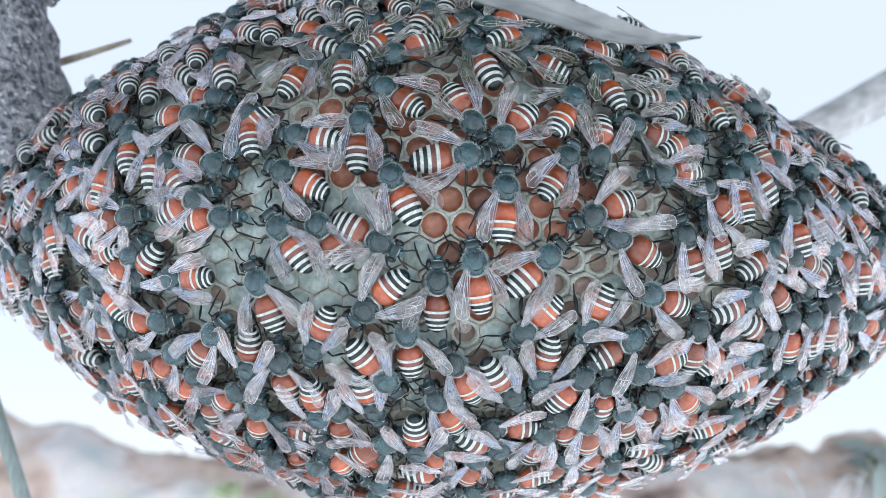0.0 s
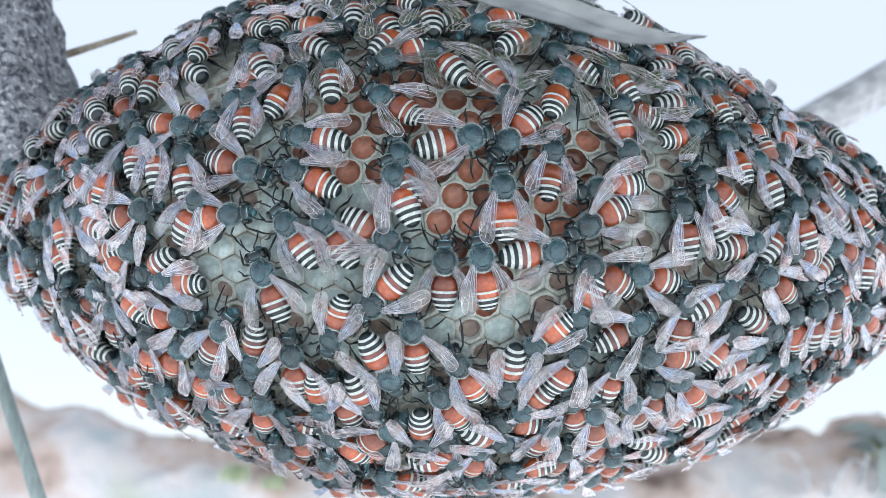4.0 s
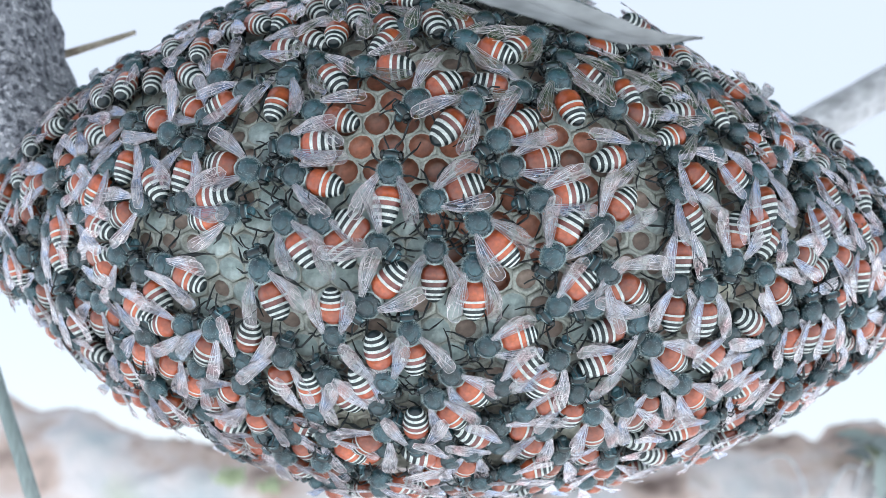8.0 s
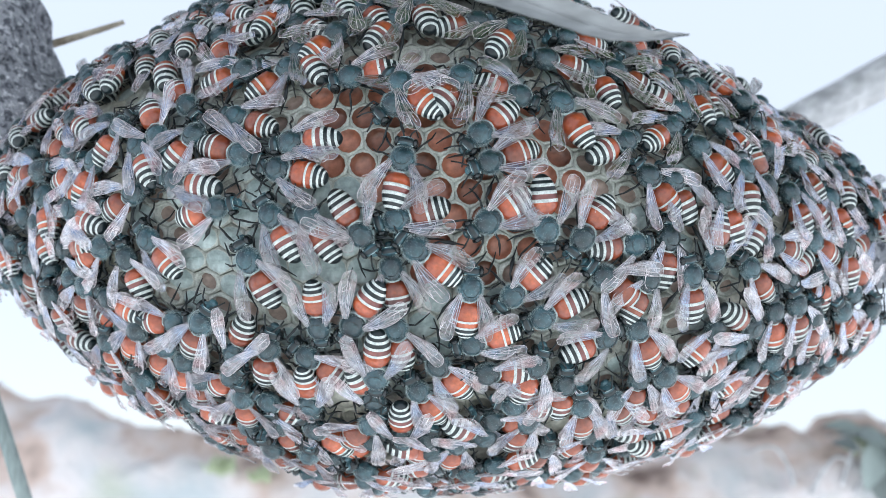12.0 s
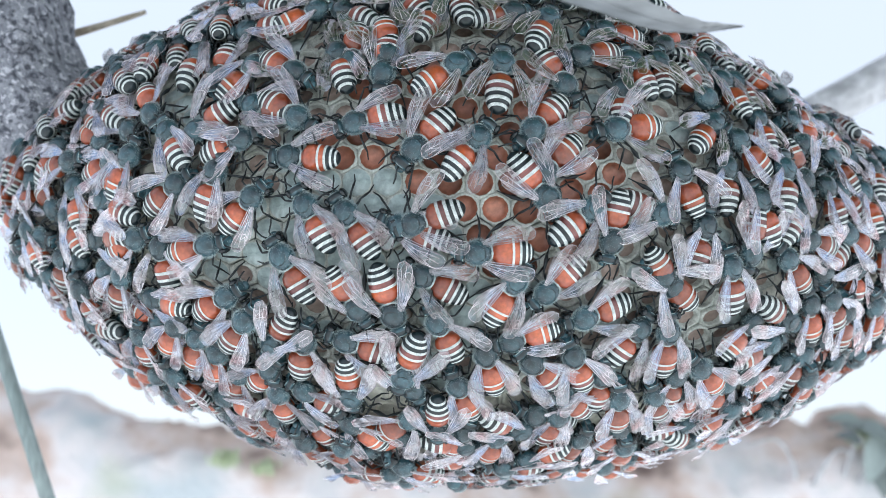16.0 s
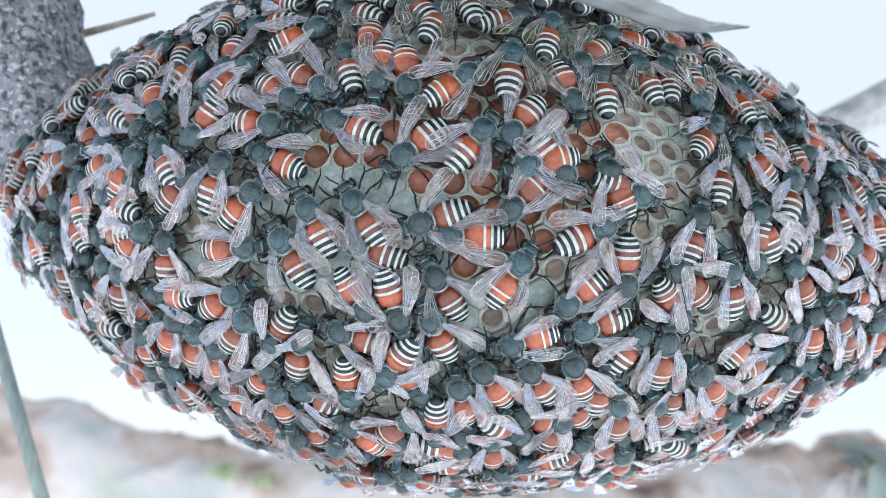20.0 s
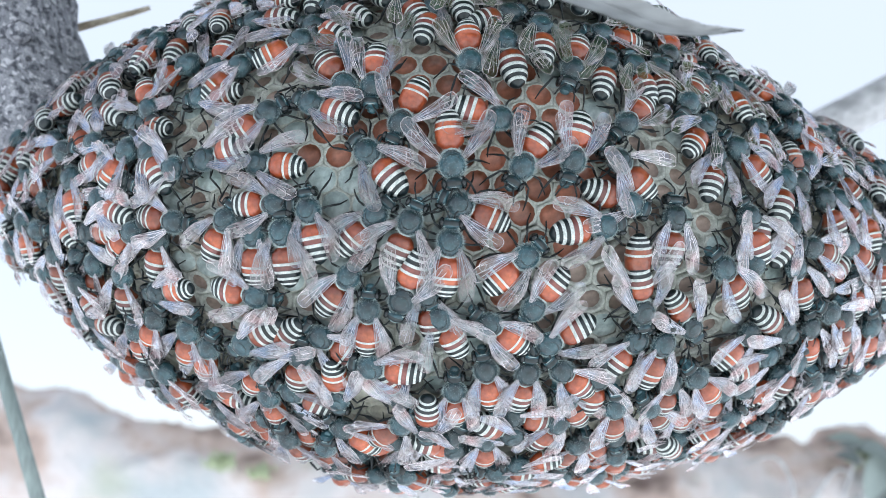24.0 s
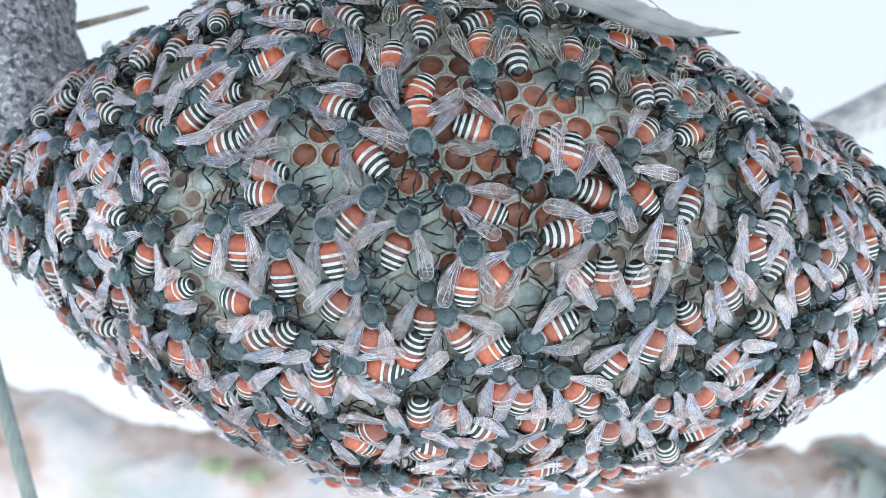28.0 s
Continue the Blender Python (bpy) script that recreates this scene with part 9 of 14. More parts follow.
    walk(bees[122], [(0, on(-24.0, -39.3, 90, 0.09)), (2.02, on(-23.7, -38.9, 89, 0.09)), (4, on(-23.6, -38.7, 87, 0.09)), (6, on(-23.6, -38.5, 84, 0.09)), (8, on(-23.7, -38.5, 81, 0.09)), (10, on(-23.6, -38.6, 79, 0.09)), (11.58, on(-23.6, -38.8, 77, 0.09)), (14, on(-23.3, -39.0, 73, 0.09)), (16, on(-23.2, -39.0, 70, 0.09)), (17.55, on(-23.1, -38.9, 68, 0.09)), (20, on(-23.2, -39.7, 69, 0.09)), (21.92, on(-23.3, -41.3, 70, 0.09)), (24, on(-23.2, -42.1, 69, 0.09)), (26, on(-23.1, -42.0, 67, 0.09)), (28, on(-22.9, -41.8, 66, 0.09))])
    walk(bees[123], [(0, on(-5.6, -42.1, 40, 0.52)), (2.07, on(-5.7, -40.0, 44, 0.52)), (4, on(-5.7, -40.2, 46, 0.52)), (6, on(-5.7, -40.3, 48, 0.52)), (8, on(-5.8, -40.4, 49, 0.52)), (10, on(-5.9, -40.4, 51, 0.52)), (11.83, on(-5.9, -40.5, 53, 0.52)), (14, on(-5.7, -40.6, 50, 0.52)), (16.5, on(-5.6, -40.9, 46, 0.52)), (18, on(-5.6, -40.8, 47, 0.52)), (20, on(-5.5, -40.9, 48, 0.52)), (22, on(-5.5, -41.2, 49, 0.52)), (24.08, on(-5.5, -41.8, 50, 0.52)), (26, on(-5.4, -41.5, 43, 0.52)), (28, on(-5.3, -41.0, 35, 0.52))])
    walk(bees[124], [(0, on(-16.6, -42.1, 173, 0.23)), (2.28, on(-16.7, -42.2, 174, 0.23)), (4, on(-16.6, -42.2, 170, 0.23)), (6, on(-16.5, -42.0, 164, 0.23)), (8, on(-16.4, -41.5, 159, 0.23)), (10, on(-16.3, -40.7, 154, 0.23)), (11.09, on(-16.2, -40.1, 151, 0.23)), (12, on(-16.2, -39.7, 152, 0.23)), (14, on(-16.1, -39.0, 153, 0.23)), (16.66, on(-16.2, -38.4, 155, 0.23)), (18, on(-16.1, -38.4, 156, 0.23)), (20, on(-16.1, -38.6, 157, 0.23)), (22, on(-16.2, -39.0, 159, 0.23)), (24.22, on(-16.5, -39.3, 160, 0.23)), (26, on(-17.0, -38.5, 157, 0.23)), (28, on(-17.2, -38.0, 154, 0.23))])
    walk(bees[125], [(0, on(36.0, -17.5, 101, 0.15)), (2, on(36.0, -17.7, 106, 0.15)), (3.95, on(35.9, -17.9, 111, 0.15)), (6, on(35.7, -17.7, 109, 0.15)), (8, on(35.7, -17.5, 108, 0.15)), (10, on(35.7, -17.3, 106, 0.15)), (11.05, on(35.7, -17.3, 105, 0.15)), (12, on(35.7, -17.2, 106, 0.15)), (14, on(35.8, -17.0, 110, 0.15)), (15.49, on(35.8, -17.0, 112, 0.15)), (18, on(35.8, -17.3, 108, 0.15)), (20.89, on(36.0, -17.8, 103, 0.15)), (22, on(36.2, -18.5, 104, 0.15)), (24, on(36.4, -20.7, 106, 0.15)), (26, on(36.3, -22.3, 108, 0.15)), (28, on(36.2, -22.7, 110, 0.15))])
    walk(bees[126], [(0, on(10.0, -40.7, 75, 0.27)), (2, on(10.0, -40.7, 74, 0.27)), (4, on(10.0, -40.7, 74, 0.27)), (5.75, on(10.0, -40.7, 73, 0.27)), (8.02, on(9.9, -41.0, 69, 0.27)), (10, on(9.9, -41.0, 71, 0.27)), (12, on(9.6, -40.9, 72, 0.27)), (14, on(9.1, -40.8, 74, 0.27)), (16.67, on(9.0, -40.8, 76, 0.27)), (18, on(9.2, -40.9, 74, 0.27)), (20, on(9.5, -41.1, 72, 0.27)), (21.94, on(9.5, -41.0, 70, 0.27)), (24, on(9.8, -41.1, 64, 0.27)), (26, on(10.0, -41.3, 58, 0.27)), (28, on(10.2, -41.5, 52, 0.27))])
    walk(bees[127], [(0, on(32.3, -5.3, 141, 0.2)), (2, on(32.1, -5.8, 147, 0.2)), (3.52, on(32.1, -6.0, 152, 0.2)), (6, on(32.1, -5.1, 148, 0.2)), (8, on(32.1, -4.7, 145, 0.2)), (10, on(32.1, -4.4, 142, 0.2)), (11.96, on(32.1, -4.4, 139, 0.2)), (14.36, on(32.0, -3.7, 142, 0.2)), (16, on(32.2, -3.8, 139, 0.2)), (18, on(32.3, -3.8, 135, 0.2)), (20, on(32.6, -3.9, 130, 0.2)), (22, on(33.1, -3.8, 126, 0.2)), (24.15, on(33.4, -3.0, 122, 0.2)), (26, on(33.3, -1.8, 124, 0.2)), (28, on(33.2, -0.9, 127, 0.2))])
    walk(bees[128], [(0, on(37.9, 21.5, 119, 0.25)), (2, on(37.9, 21.5, 124, 0.25)), (4.42, on(37.8, 21.1, 131, 0.25)), (6, on(37.7, 20.7, 129, 0.25)), (8, on(37.7, 20.3, 127, 0.25)), (10.35, on(37.6, 20.3, 124, 0.25)), (12, on(37.6, 20.5, 122, 0.25)), (14, on(37.6, 20.6, 119, 0.25)), (16, on(37.7, 20.6, 116, 0.25)), (17.76, on(37.7, 20.5, 113, 0.25)), (20, on(37.6, 20.3, 116, 0.25)), (22, on(37.5, 20.1, 118, 0.25)), (24.35, on(37.4, 19.9, 121, 0.25)), (26, on(37.4, 19.9, 123, 0.25)), (28, on(37.5, 19.9, 125, 0.25))])
    walk(bees[129], [(0, on(-14.8, 56.2, 116, 0.16)), (2, on(-14.8, 56.6, 114, 0.16)), (4, on(-14.8, 56.9, 112, 0.16)), (5.13, on(-14.7, 56.9, 111, 0.16)), (8, on(-14.3, 56.6, 110, 0.16)), (9.46, on(-14.3, 56.0, 110, 0.16)), (12, on(-14.0, 55.0, 99, 0.16)), (14.19, on(-13.7, 54.8, 89, 0.16)), (16, on(-14.1, 54.7, 87, 0.16)), (18, on(-14.5, 54.4, 84, 0.16)), (20, on(-14.8, 54.1, 82, 0.16)), (22, on(-15.0, 53.9, 79, 0.16)), (24.8, on(-15.2, 53.7, 76, 0.16)), (26, on(-15.1, 53.7, 72, 0.16)), (28, on(-14.9, 53.7, 64, 0.16))])
    walk(bees[130], [(0, on(-6.8, -60.7, 45, 1.68)), (2.89, on(-6.7, -60.9, 49, 1.68)), (4, on(-6.7, -61.0, 48, 1.68)), (6, on(-6.7, -61.0, 47, 1.68)), (8, on(-6.7, -61.1, 46, 1.68)), (10.85, on(-6.8, -61.3, 44, 1.68)), (12, on(-6.9, -61.4, 41, 1.68)), (14, on(-7.2, -61.6, 35, 1.68)), (16, on(-7.6, -61.8, 29, 1.68)), (17.86, on(-7.8, -61.8, 24, 1.68)), (20, on(-8.0, -61.5, 26, 1.68)), (22, on(-8.0, -61.3, 27, 1.68)), (24.76, on(-8.0, -61.2, 29, 1.68)), (26, on(-8.0, -61.1, 33, 1.68)), (28, on(-8.0, -60.8, 39, 1.68))])
    walk(bees[131], [(0, on(3.3, -57.2, 176, 1.5)), (2, on(3.5, -56.6, 177, 1.5)), (2.93, on(3.5, -56.3, 177, 1.5)), (4, on(3.6, -56.2, 174, 1.5)), (6, on(3.6, -56.0, 169, 1.5)), (8, on(3.7, -55.6, 163, 1.5)), (9.64, on(3.8, -55.2, 159, 1.5)), (12, on(3.9, -55.2, 166, 1.5)), (14, on(4.0, -55.5, 172, 1.5)), (16, on(4.1, -55.8, 178, 1.5)), (17.46, on(4.2, -55.9, 182, 1.5)), (20, on(4.2, -55.8, 180, 1.5)), (22, on(4.2, -55.7, 179, 1.5)), (24, on(4.3, -55.4, 178, 1.5)), (24.91, on(4.3, -55.2, 177, 1.5)), (26, on(4.3, -55.1, 172, 1.5)), (28, on(4.4, -55.0, 162, 1.5))])
    walk(bees[132], [(0, on(-31.3, -50.7, 39, 1.6)), (2, on(-31.3, -51.1, 38, 1.6)), (3.23, on(-31.3, -51.4, 37, 1.6)), (6, on(-31.3, -51.1, 43, 1.6)), (8, on(-31.4, -50.7, 47, 1.6)), (9.98, on(-31.5, -50.3, 51, 1.6)), (12, on(-31.9, -50.0, 45, 1.6)), (14.63, on(-32.6, -50.2, 37, 1.6)), (16, on(-32.6, -50.3, 35, 1.6)), (18, on(-32.7, -50.3, 33, 1.6)), (20, on(-32.8, -50.4, 31, 1.6)), (22, on(-32.9, -50.3, 28, 1.6)), (23.79, on(-32.9, -50.2, 26, 1.6)), (26, on(-33.0, -49.9, 30, 1.6)), (28, on(-33.2, -49.7, 33, 1.6))])
    walk(bees[133], [(0, on(-41.9, 16.4, 41, 0.91)), (2, on(-41.8, 16.5, 24, 0.91)), (4, on(-41.7, 16.1, 6, 0.91)), (6, on(-41.6, 15.7, 4, 0.91)), (8, on(-41.5, 15.5, 2, 0.91)), (8.92, on(-41.5, 15.4, 1, 0.91)), (10, on(-41.6, 15.4, 1, 0.91)), (12, on(-41.6, 15.5, 1, 0.91)), (14, on(-41.6, 15.5, 2, 0.91)), (15.65, on(-41.6, 15.6, 2, 0.91)), (18, on(-41.7, 15.8, 3, 0.91)), (20, on(-41.9, 16.1, 4, 0.91)), (20.98, on(-42.0, 16.3, 4, 0.91)), (22, on(-42.0, 16.3, 3, 0.91)), (24, on(-42.1, 16.6, 1, 0.91)), (26, on(-42.3, 17.1, -1, 0.91)), (28, on(-42.4, 17.2, -3, 0.91))])
    walk(bees[134], [(0, on(14.0, -57.9, 121, 0.08)), (2, on(14.0, -58.1, 129, 0.08)), (3.33, on(14.1, -58.3, 134, 0.08)), (6, on(13.9, -58.5, 136, 0.08)), (8.33, on(13.8, -58.6, 137, 0.08)), (10, on(13.8, -58.8, 137, 0.08)), (12, on(13.8, -59.1, 137, 0.08)), (14, on(13.8, -59.3, 138, 0.08)), (16, on(13.8, -59.5, 138, 0.08)), (17.32, on(13.8, -59.7, 138, 0.08)), (20, on(13.7, -60.0, 144, 0.08)), (22, on(13.7, -60.2, 148, 0.08)), (23.27, on(13.6, -60.4, 151, 0.08)), (26, on(13.2, -59.6, 160, 0.08)), (28, on(13.0, -59.2, 166, 0.08))])
    walk(bees[135], [(0, on(-49.0, 15.8, 73, 0.07)), (2.63, on(-48.9, 16.2, 81, 0.07)), (9.02, on(-48.7, 15.5, 77, 0.07)), (14.18, on(-49.0, 15.8, 74, 0.07)), (22.74, on(-49.4, 15.3, 92, 0.07)), (28, on(-49.5, 15.6, 88, 0.07))])
    walk(bees[136], [(0, on(12.6, -49.3, 70, 0.54)), (2.96, on(12.1, -49.7, 81, 0.54)), (11.7, on(11.8, -50.2, 80, 0.54)), (16.76, on(11.9, -48.9, 75, 0.54)), (24.1, on(12.4, -48.7, 72, 0.54)), (28, on(12.8, -48.9, 74, 0.54))])
    walk(bees[137], [(0, on(-25.6, -50.8, 143, 0.12)), (2, on(-25.5, -50.7, 150, 0.12)), (4.6, on(-25.4, -50.6, 159, 0.12)), (6, on(-25.5, -50.4, 161, 0.12)), (8, on(-25.6, -50.2, 164, 0.12)), (10.58, on(-25.8, -49.8, 167, 0.12)), (12, on(-25.8, -50.2, 167, 0.12)), (14.83, on(-25.7, -50.7, 168, 0.12)), (16, on(-25.7, -50.7, 170, 0.12)), (18, on(-25.6, -50.6, 173, 0.12)), (20, on(-25.6, -50.3, 176, 0.12)), (22, on(-25.6, -49.0, 179, 0.12)), (23.27, on(-25.7, -48.5, 181, 0.12)), (26, on(-25.7, -49.2, 193, 0.12)), (28, on(-25.7, -49.8, 202, 0.12))])
    walk(bees[138], [(0, on(-9.4, 50.9, 102, 0.57)), (2, on(-9.5, 50.8, 92, 0.57)), (2.99, on(-9.5, 50.7, 87, 0.57)), (4, on(-9.3, 50.6, 90, 0.57)), (6, on(-9.3, 49.8, 95, 0.57)), (8, on(-9.3, 49.7, 100, 0.57)), (10, on(-9.4, 50.0, 105, 0.57)), (11.56, on(-9.7, 50.1, 109, 0.57)), (14, on(-9.9, 50.5, 107, 0.57)), (15.58, on(-10.0, 50.7, 106, 0.57)), (18, on(-10.1, 50.8, 109, 0.57)), (20, on(-10.2, 50.9, 112, 0.57)), (22, on(-10.3, 51.1, 115, 0.57)), (24.74, on(-10.5, 51.1, 119, 0.57)), (26, on(-10.5, 50.7, 122, 0.57)), (28, on(-10.6, 50.2, 127, 0.57))])
    walk(bees[139], [(0, on(45.8, 44.3, 94, 0.69)), (2, on(45.7, 43.8, 99, 0.69)), (4, on(45.6, 42.8, 105, 0.69)), (5.14, on(45.6, 42.3, 108, 0.69)), (8, on(45.6, 41.0, 97, 0.69)), (9.08, on(45.6, 40.5, 93, 0.69)), (10, on(45.6, 40.1, 92, 0.69)), (12, on(45.7, 39.7, 90, 0.69)), (14, on(45.8, 39.8, 87, 0.69)), (16, on(45.9, 40.4, 85, 0.69)), (17.49, on(45.9, 41.1, 83, 0.69)), (20.27, on(46.2, 44.2, 75, 0.69)), (22, on(46.3, 45.5, 76, 0.69)), (24, on(46.4, 46.4, 77, 0.69)), (26, on(46.5, 46.9, 79, 0.69)), (28, on(46.5, 47.1, 80, 0.69))])
    walk(bees[140], [(0, on(35.1, 44.8, 191, 0.46)), (2.7, on(35.3, 44.0, 203, 0.46)), (4, on(35.3, 44.0, 204, 0.46)), (6, on(35.2, 43.8, 207, 0.46)), (8, on(34.9, 43.5, 209, 0.46)), (10, on(34.7, 43.1, 211, 0.46)), (11.13, on(34.6, 42.9, 212, 0.46)), (14, on(34.5, 42.5, 215, 0.46)), (16, on(34.5, 42.4, 217, 0.46)), (16.95, on(34.5, 42.5, 218, 0.46)), (18, on(34.5, 42.6, 213, 0.46)), (20, on(34.5, 42.8, 202, 0.46)), (20.98, on(34.4, 42.9, 197, 0.46)), (22, on(34.5, 42.8, 196, 0.46)), (24, on(34.5, 42.5, 195, 0.46)), (26, on(34.5, 42.1, 193, 0.46)), (28, on(34.5, 41.9, 192, 0.46))])
    walk(bees[141], [(0, on(27.9, -53.4, 58, 0.97)), (2, on(28.2, -53.1, 56, 0.97)), (3.38, on(28.5, -52.9, 55, 0.97)), (6, on(28.3, -53.2, 60, 0.97)), (8, on(28.2, -53.4, 63, 0.97)), (9.15, on(28.1, -53.5, 65, 0.97)), (12, on(28.4, -54.2, 61, 0.97)), (14, on(28.5, -54.5, 58, 0.97)), (16, on(28.6, -54.8, 55, 0.97)), (17.08, on(28.7, -55.0, 53, 0.97)), (18, on(28.6, -54.8, 54, 0.97)), (20, on(28.5, -54.5, 57, 0.97)), (20.94, on(28.3, -54.3, 58, 0.97)), (22, on(28.4, -54.3, 57, 0.97)), (24, on(28.4, -54.5, 56, 0.97)), (26, on(28.4, -54.7, 55, 0.97)), (28, on(28.5, -54.8, 54, 0.97))])
    walk(bees[142], [(0, on(-36.8, -21.2, 41, 0.01)), (2, on(-36.9, -21.2, 46, 0.01)), (3.36, on(-37.0, -21.4, 50, 0.01)), (6, on(-37.5, -21.9, 52, 0.01)), (8, on(-37.9, -22.1, 53, 0.01)), (9.13, on(-38.2, -22.0, 54, 0.01)), (12, on(-38.1, -21.4, 58, 0.01)), (14.27, on(-37.7, -20.5, 61, 0.01)), (16, on(-37.6, -20.4, 64, 0.01)), (18, on(-37.8, -20.7, 67, 0.01)), (20.67, on(-38.2, -21.5, 72, 0.01)), (22, on(-38.4, -21.6, 74, 0.01)), (24, on(-38.4, -21.8, 77, 0.01)), (26, on(-38.4, -22.2, 79, 0.01)), (28, on(-38.4, -22.7, 82, 0.01))])
    walk(bees[143], [(0, on(-6.0, -47.4, 46, 0.07)), (2, on(-6.1, -47.3, 45, 0.07)), (3.27, on(-6.2, -47.3, 44, 0.07)), (6, on(-6.1, -47.3, 46, 0.07)), (8, on(-6.1, -47.4, 47, 0.07)), (10, on(-6.0, -47.5, 49, 0.07)), (11.67, on(-6.0, -47.6, 50, 0.07)), (14, on(-6.1, -48.2, 40, 0.07)), (15.01, on(-6.2, -48.4, 36, 0.07)), (16, on(-6.2, -48.6, 37, 0.07)), (18, on(-6.2, -48.9, 40, 0.07)), (20.1, on(-6.3, -49.2, 42, 0.07)), (22, on(-6.2, -49.4, 42, 0.07)), (24, on(-6.1, -49.4, 42, 0.07)), (26, on(-6.1, -49.2, 43, 0.07)), (28, on(-6.2, -49.0, 43, 0.07))])
    walk(bees[144], [(0, on(-18.2, -58.4, 38, 0.17)), (2, on(-18.1, -58.0, 40, 0.17)), (4.28, on(-18.1, -57.7, 42, 0.17)), (6, on(-18.5, -57.7, 42, 0.17)), (8.04, on(-18.8, -57.6, 41, 0.17)), (10, on(-19.0, -57.3, 42, 0.17)), (12, on(-19.1, -57.0, 43, 0.17)), (14, on(-19.2, -56.7, 45, 0.17)), (16, on(-19.2, -56.4, 46, 0.17)), (17.84, on(-19.2, -56.3, 47, 0.17)), (20, on(-19.1, -56.6, 51, 0.17)), (21.79, on(-19.0, -56.8, 55, 0.17)), (24, on(-19.0, -57.3, 55, 0.17)), (26, on(-19.1, -57.8, 55, 0.17)), (28, on(-19.2, -58.1, 55, 0.17))])
    walk(bees[145], [(0, on(40.9, -14.0, 89, 0.54)), (2, on(40.9, -14.4, 91, 0.54)), (4, on(40.8, -14.6, 93, 0.54)), (5.99, on(40.8, -15.1, 95, 0.54)), (8, on(40.7, -17.0, 91, 0.54)), (9.14, on(40.8, -18.6, 89, 0.54)), (12, on(40.9, -21.6, 93, 0.54)), (14, on(40.9, -22.4, 96, 0.54)), (16, on(40.8, -22.3, 98, 0.54)), (17.96, on(40.9, -22.1, 101, 0.54)), (20.04, on(40.5, -21.0, 99, 0.54)), (22, on(40.4, -20.2, 100, 0.54)), (24, on(40.3, -19.2, 102, 0.54)), (26, on(40.1, -18.2, 103, 0.54)), (28, on(40.1, -17.5, 105, 0.54))])
    walk(bees[146], [(0, on(-12.7, -51.1, 69, 1.47)), (2, on(-12.6, -51.9, 75, 1.47)), (3.9, on(-12.4, -52.7, 80, 1.47)), (6, on(-12.5, -52.6, 81, 1.47)), (8, on(-12.5, -52.6, 82, 1.47)), (10.29, on(-12.6, -52.7, 83, 1.47)), (12, on(-12.5, -52.6, 82, 1.47)), (14, on(-12.5, -52.5, 80, 1.47)), (16.42, on(-12.5, -52.4, 78, 1.47)), (18, on(-12.6, -52.3, 80, 1.47)), (20, on(-12.8, -52.2, 82, 1.47)), (22, on(-13.0, -52.3, 84, 1.47)), (23.32, on(-13.2, -52.4, 85, 1.47)), (26, on(-13.2, -53.4, 83, 1.47)), (28, on(-13.1, -54.0, 81, 1.47))])
    walk(bees[147], [(0, on(23.3, -51.0, -7, 0.55)), (4.9, on(23.3, -51.1, -10, 0.55)), (11.25, on(23.8, -50.7, -13, 0.55)), (14.7, on(23.7, -50.3, 8, 0.55)), (23.76, on(23.8, -52.5, 12, 0.55)), (28, on(24.3, -52.9, 25, 0.55))])
    walk(bees[148], [(0, on(37.5, -44.7, 98, 1.29)), (2.12, on(37.7, -44.9, 91, 1.29)), (4, on(37.6, -45.0, 95, 1.29)), (6, on(37.6, -45.0, 100, 1.29)), (8, on(37.6, -44.8, 104, 1.29)), (9.79, on(37.5, -44.6, 108, 1.29)), (12, on(37.5, -44.3, 104, 1.29)), (14, on(37.4, -44.3, 101, 1.29)), (16, on(37.3, -44.1, 97, 1.29)), (17.47, on(37.3, -43.7, 95, 1.29)), (20, on(37.5, -42.6, 105, 1.29)), (20.96, on(37.7, -41.8, 109, 1.29)), (22, on(37.8, -41.0, 109, 1.29)), (24, on(37.8, -40.2, 110, 1.29)), (26, on(37.8, -40.1, 111, 1.29)), (28, on(37.9, -40.3, 112, 1.29))])
    walk(bees[149], [(0, on(24.4, 50.0, 38, -0.04)), (2, on(24.6, 50.2, 32, -0.04)), (4.31, on(24.8, 50.5, 26, -0.04)), (6, on(24.8, 50.5, 21, -0.04)), (8.44, on(24.8, 50.7, 15, -0.04)), (10, on(24.9, 51.2, 17, -0.04)), (12, on(25.0, 51.7, 20, -0.04)), (14, on(24.9, 51.8, 22, -0.04)), (15.31, on(24.8, 51.6, 24, -0.04)), (18, on(24.8, 51.0, 18, -0.04)), (20, on(24.8, 50.3, 13, -0.04)), (21.4, on(24.8, 49.9, 10, -0.04)), (24, on(24.8, 50.3, 8, -0.04)), (26, on(24.8, 50.7, 6, -0.04)), (28, on(24.7, 51.2, 4, -0.04))])
    walk(bees[150], [(0, on(39.9, 36.2, 143, 0.08)), (4.18, on(39.7, 35.4, 140, 0.08)), (9.68, on(39.7, 35.1, 131, 0.08)), (17.12, on(39.8, 35.7, 131, 0.08)), (22.12, on(39.8, 34.8, 140, 0.08)), (28, on(40.4, 35.3, 143, 0.08))])
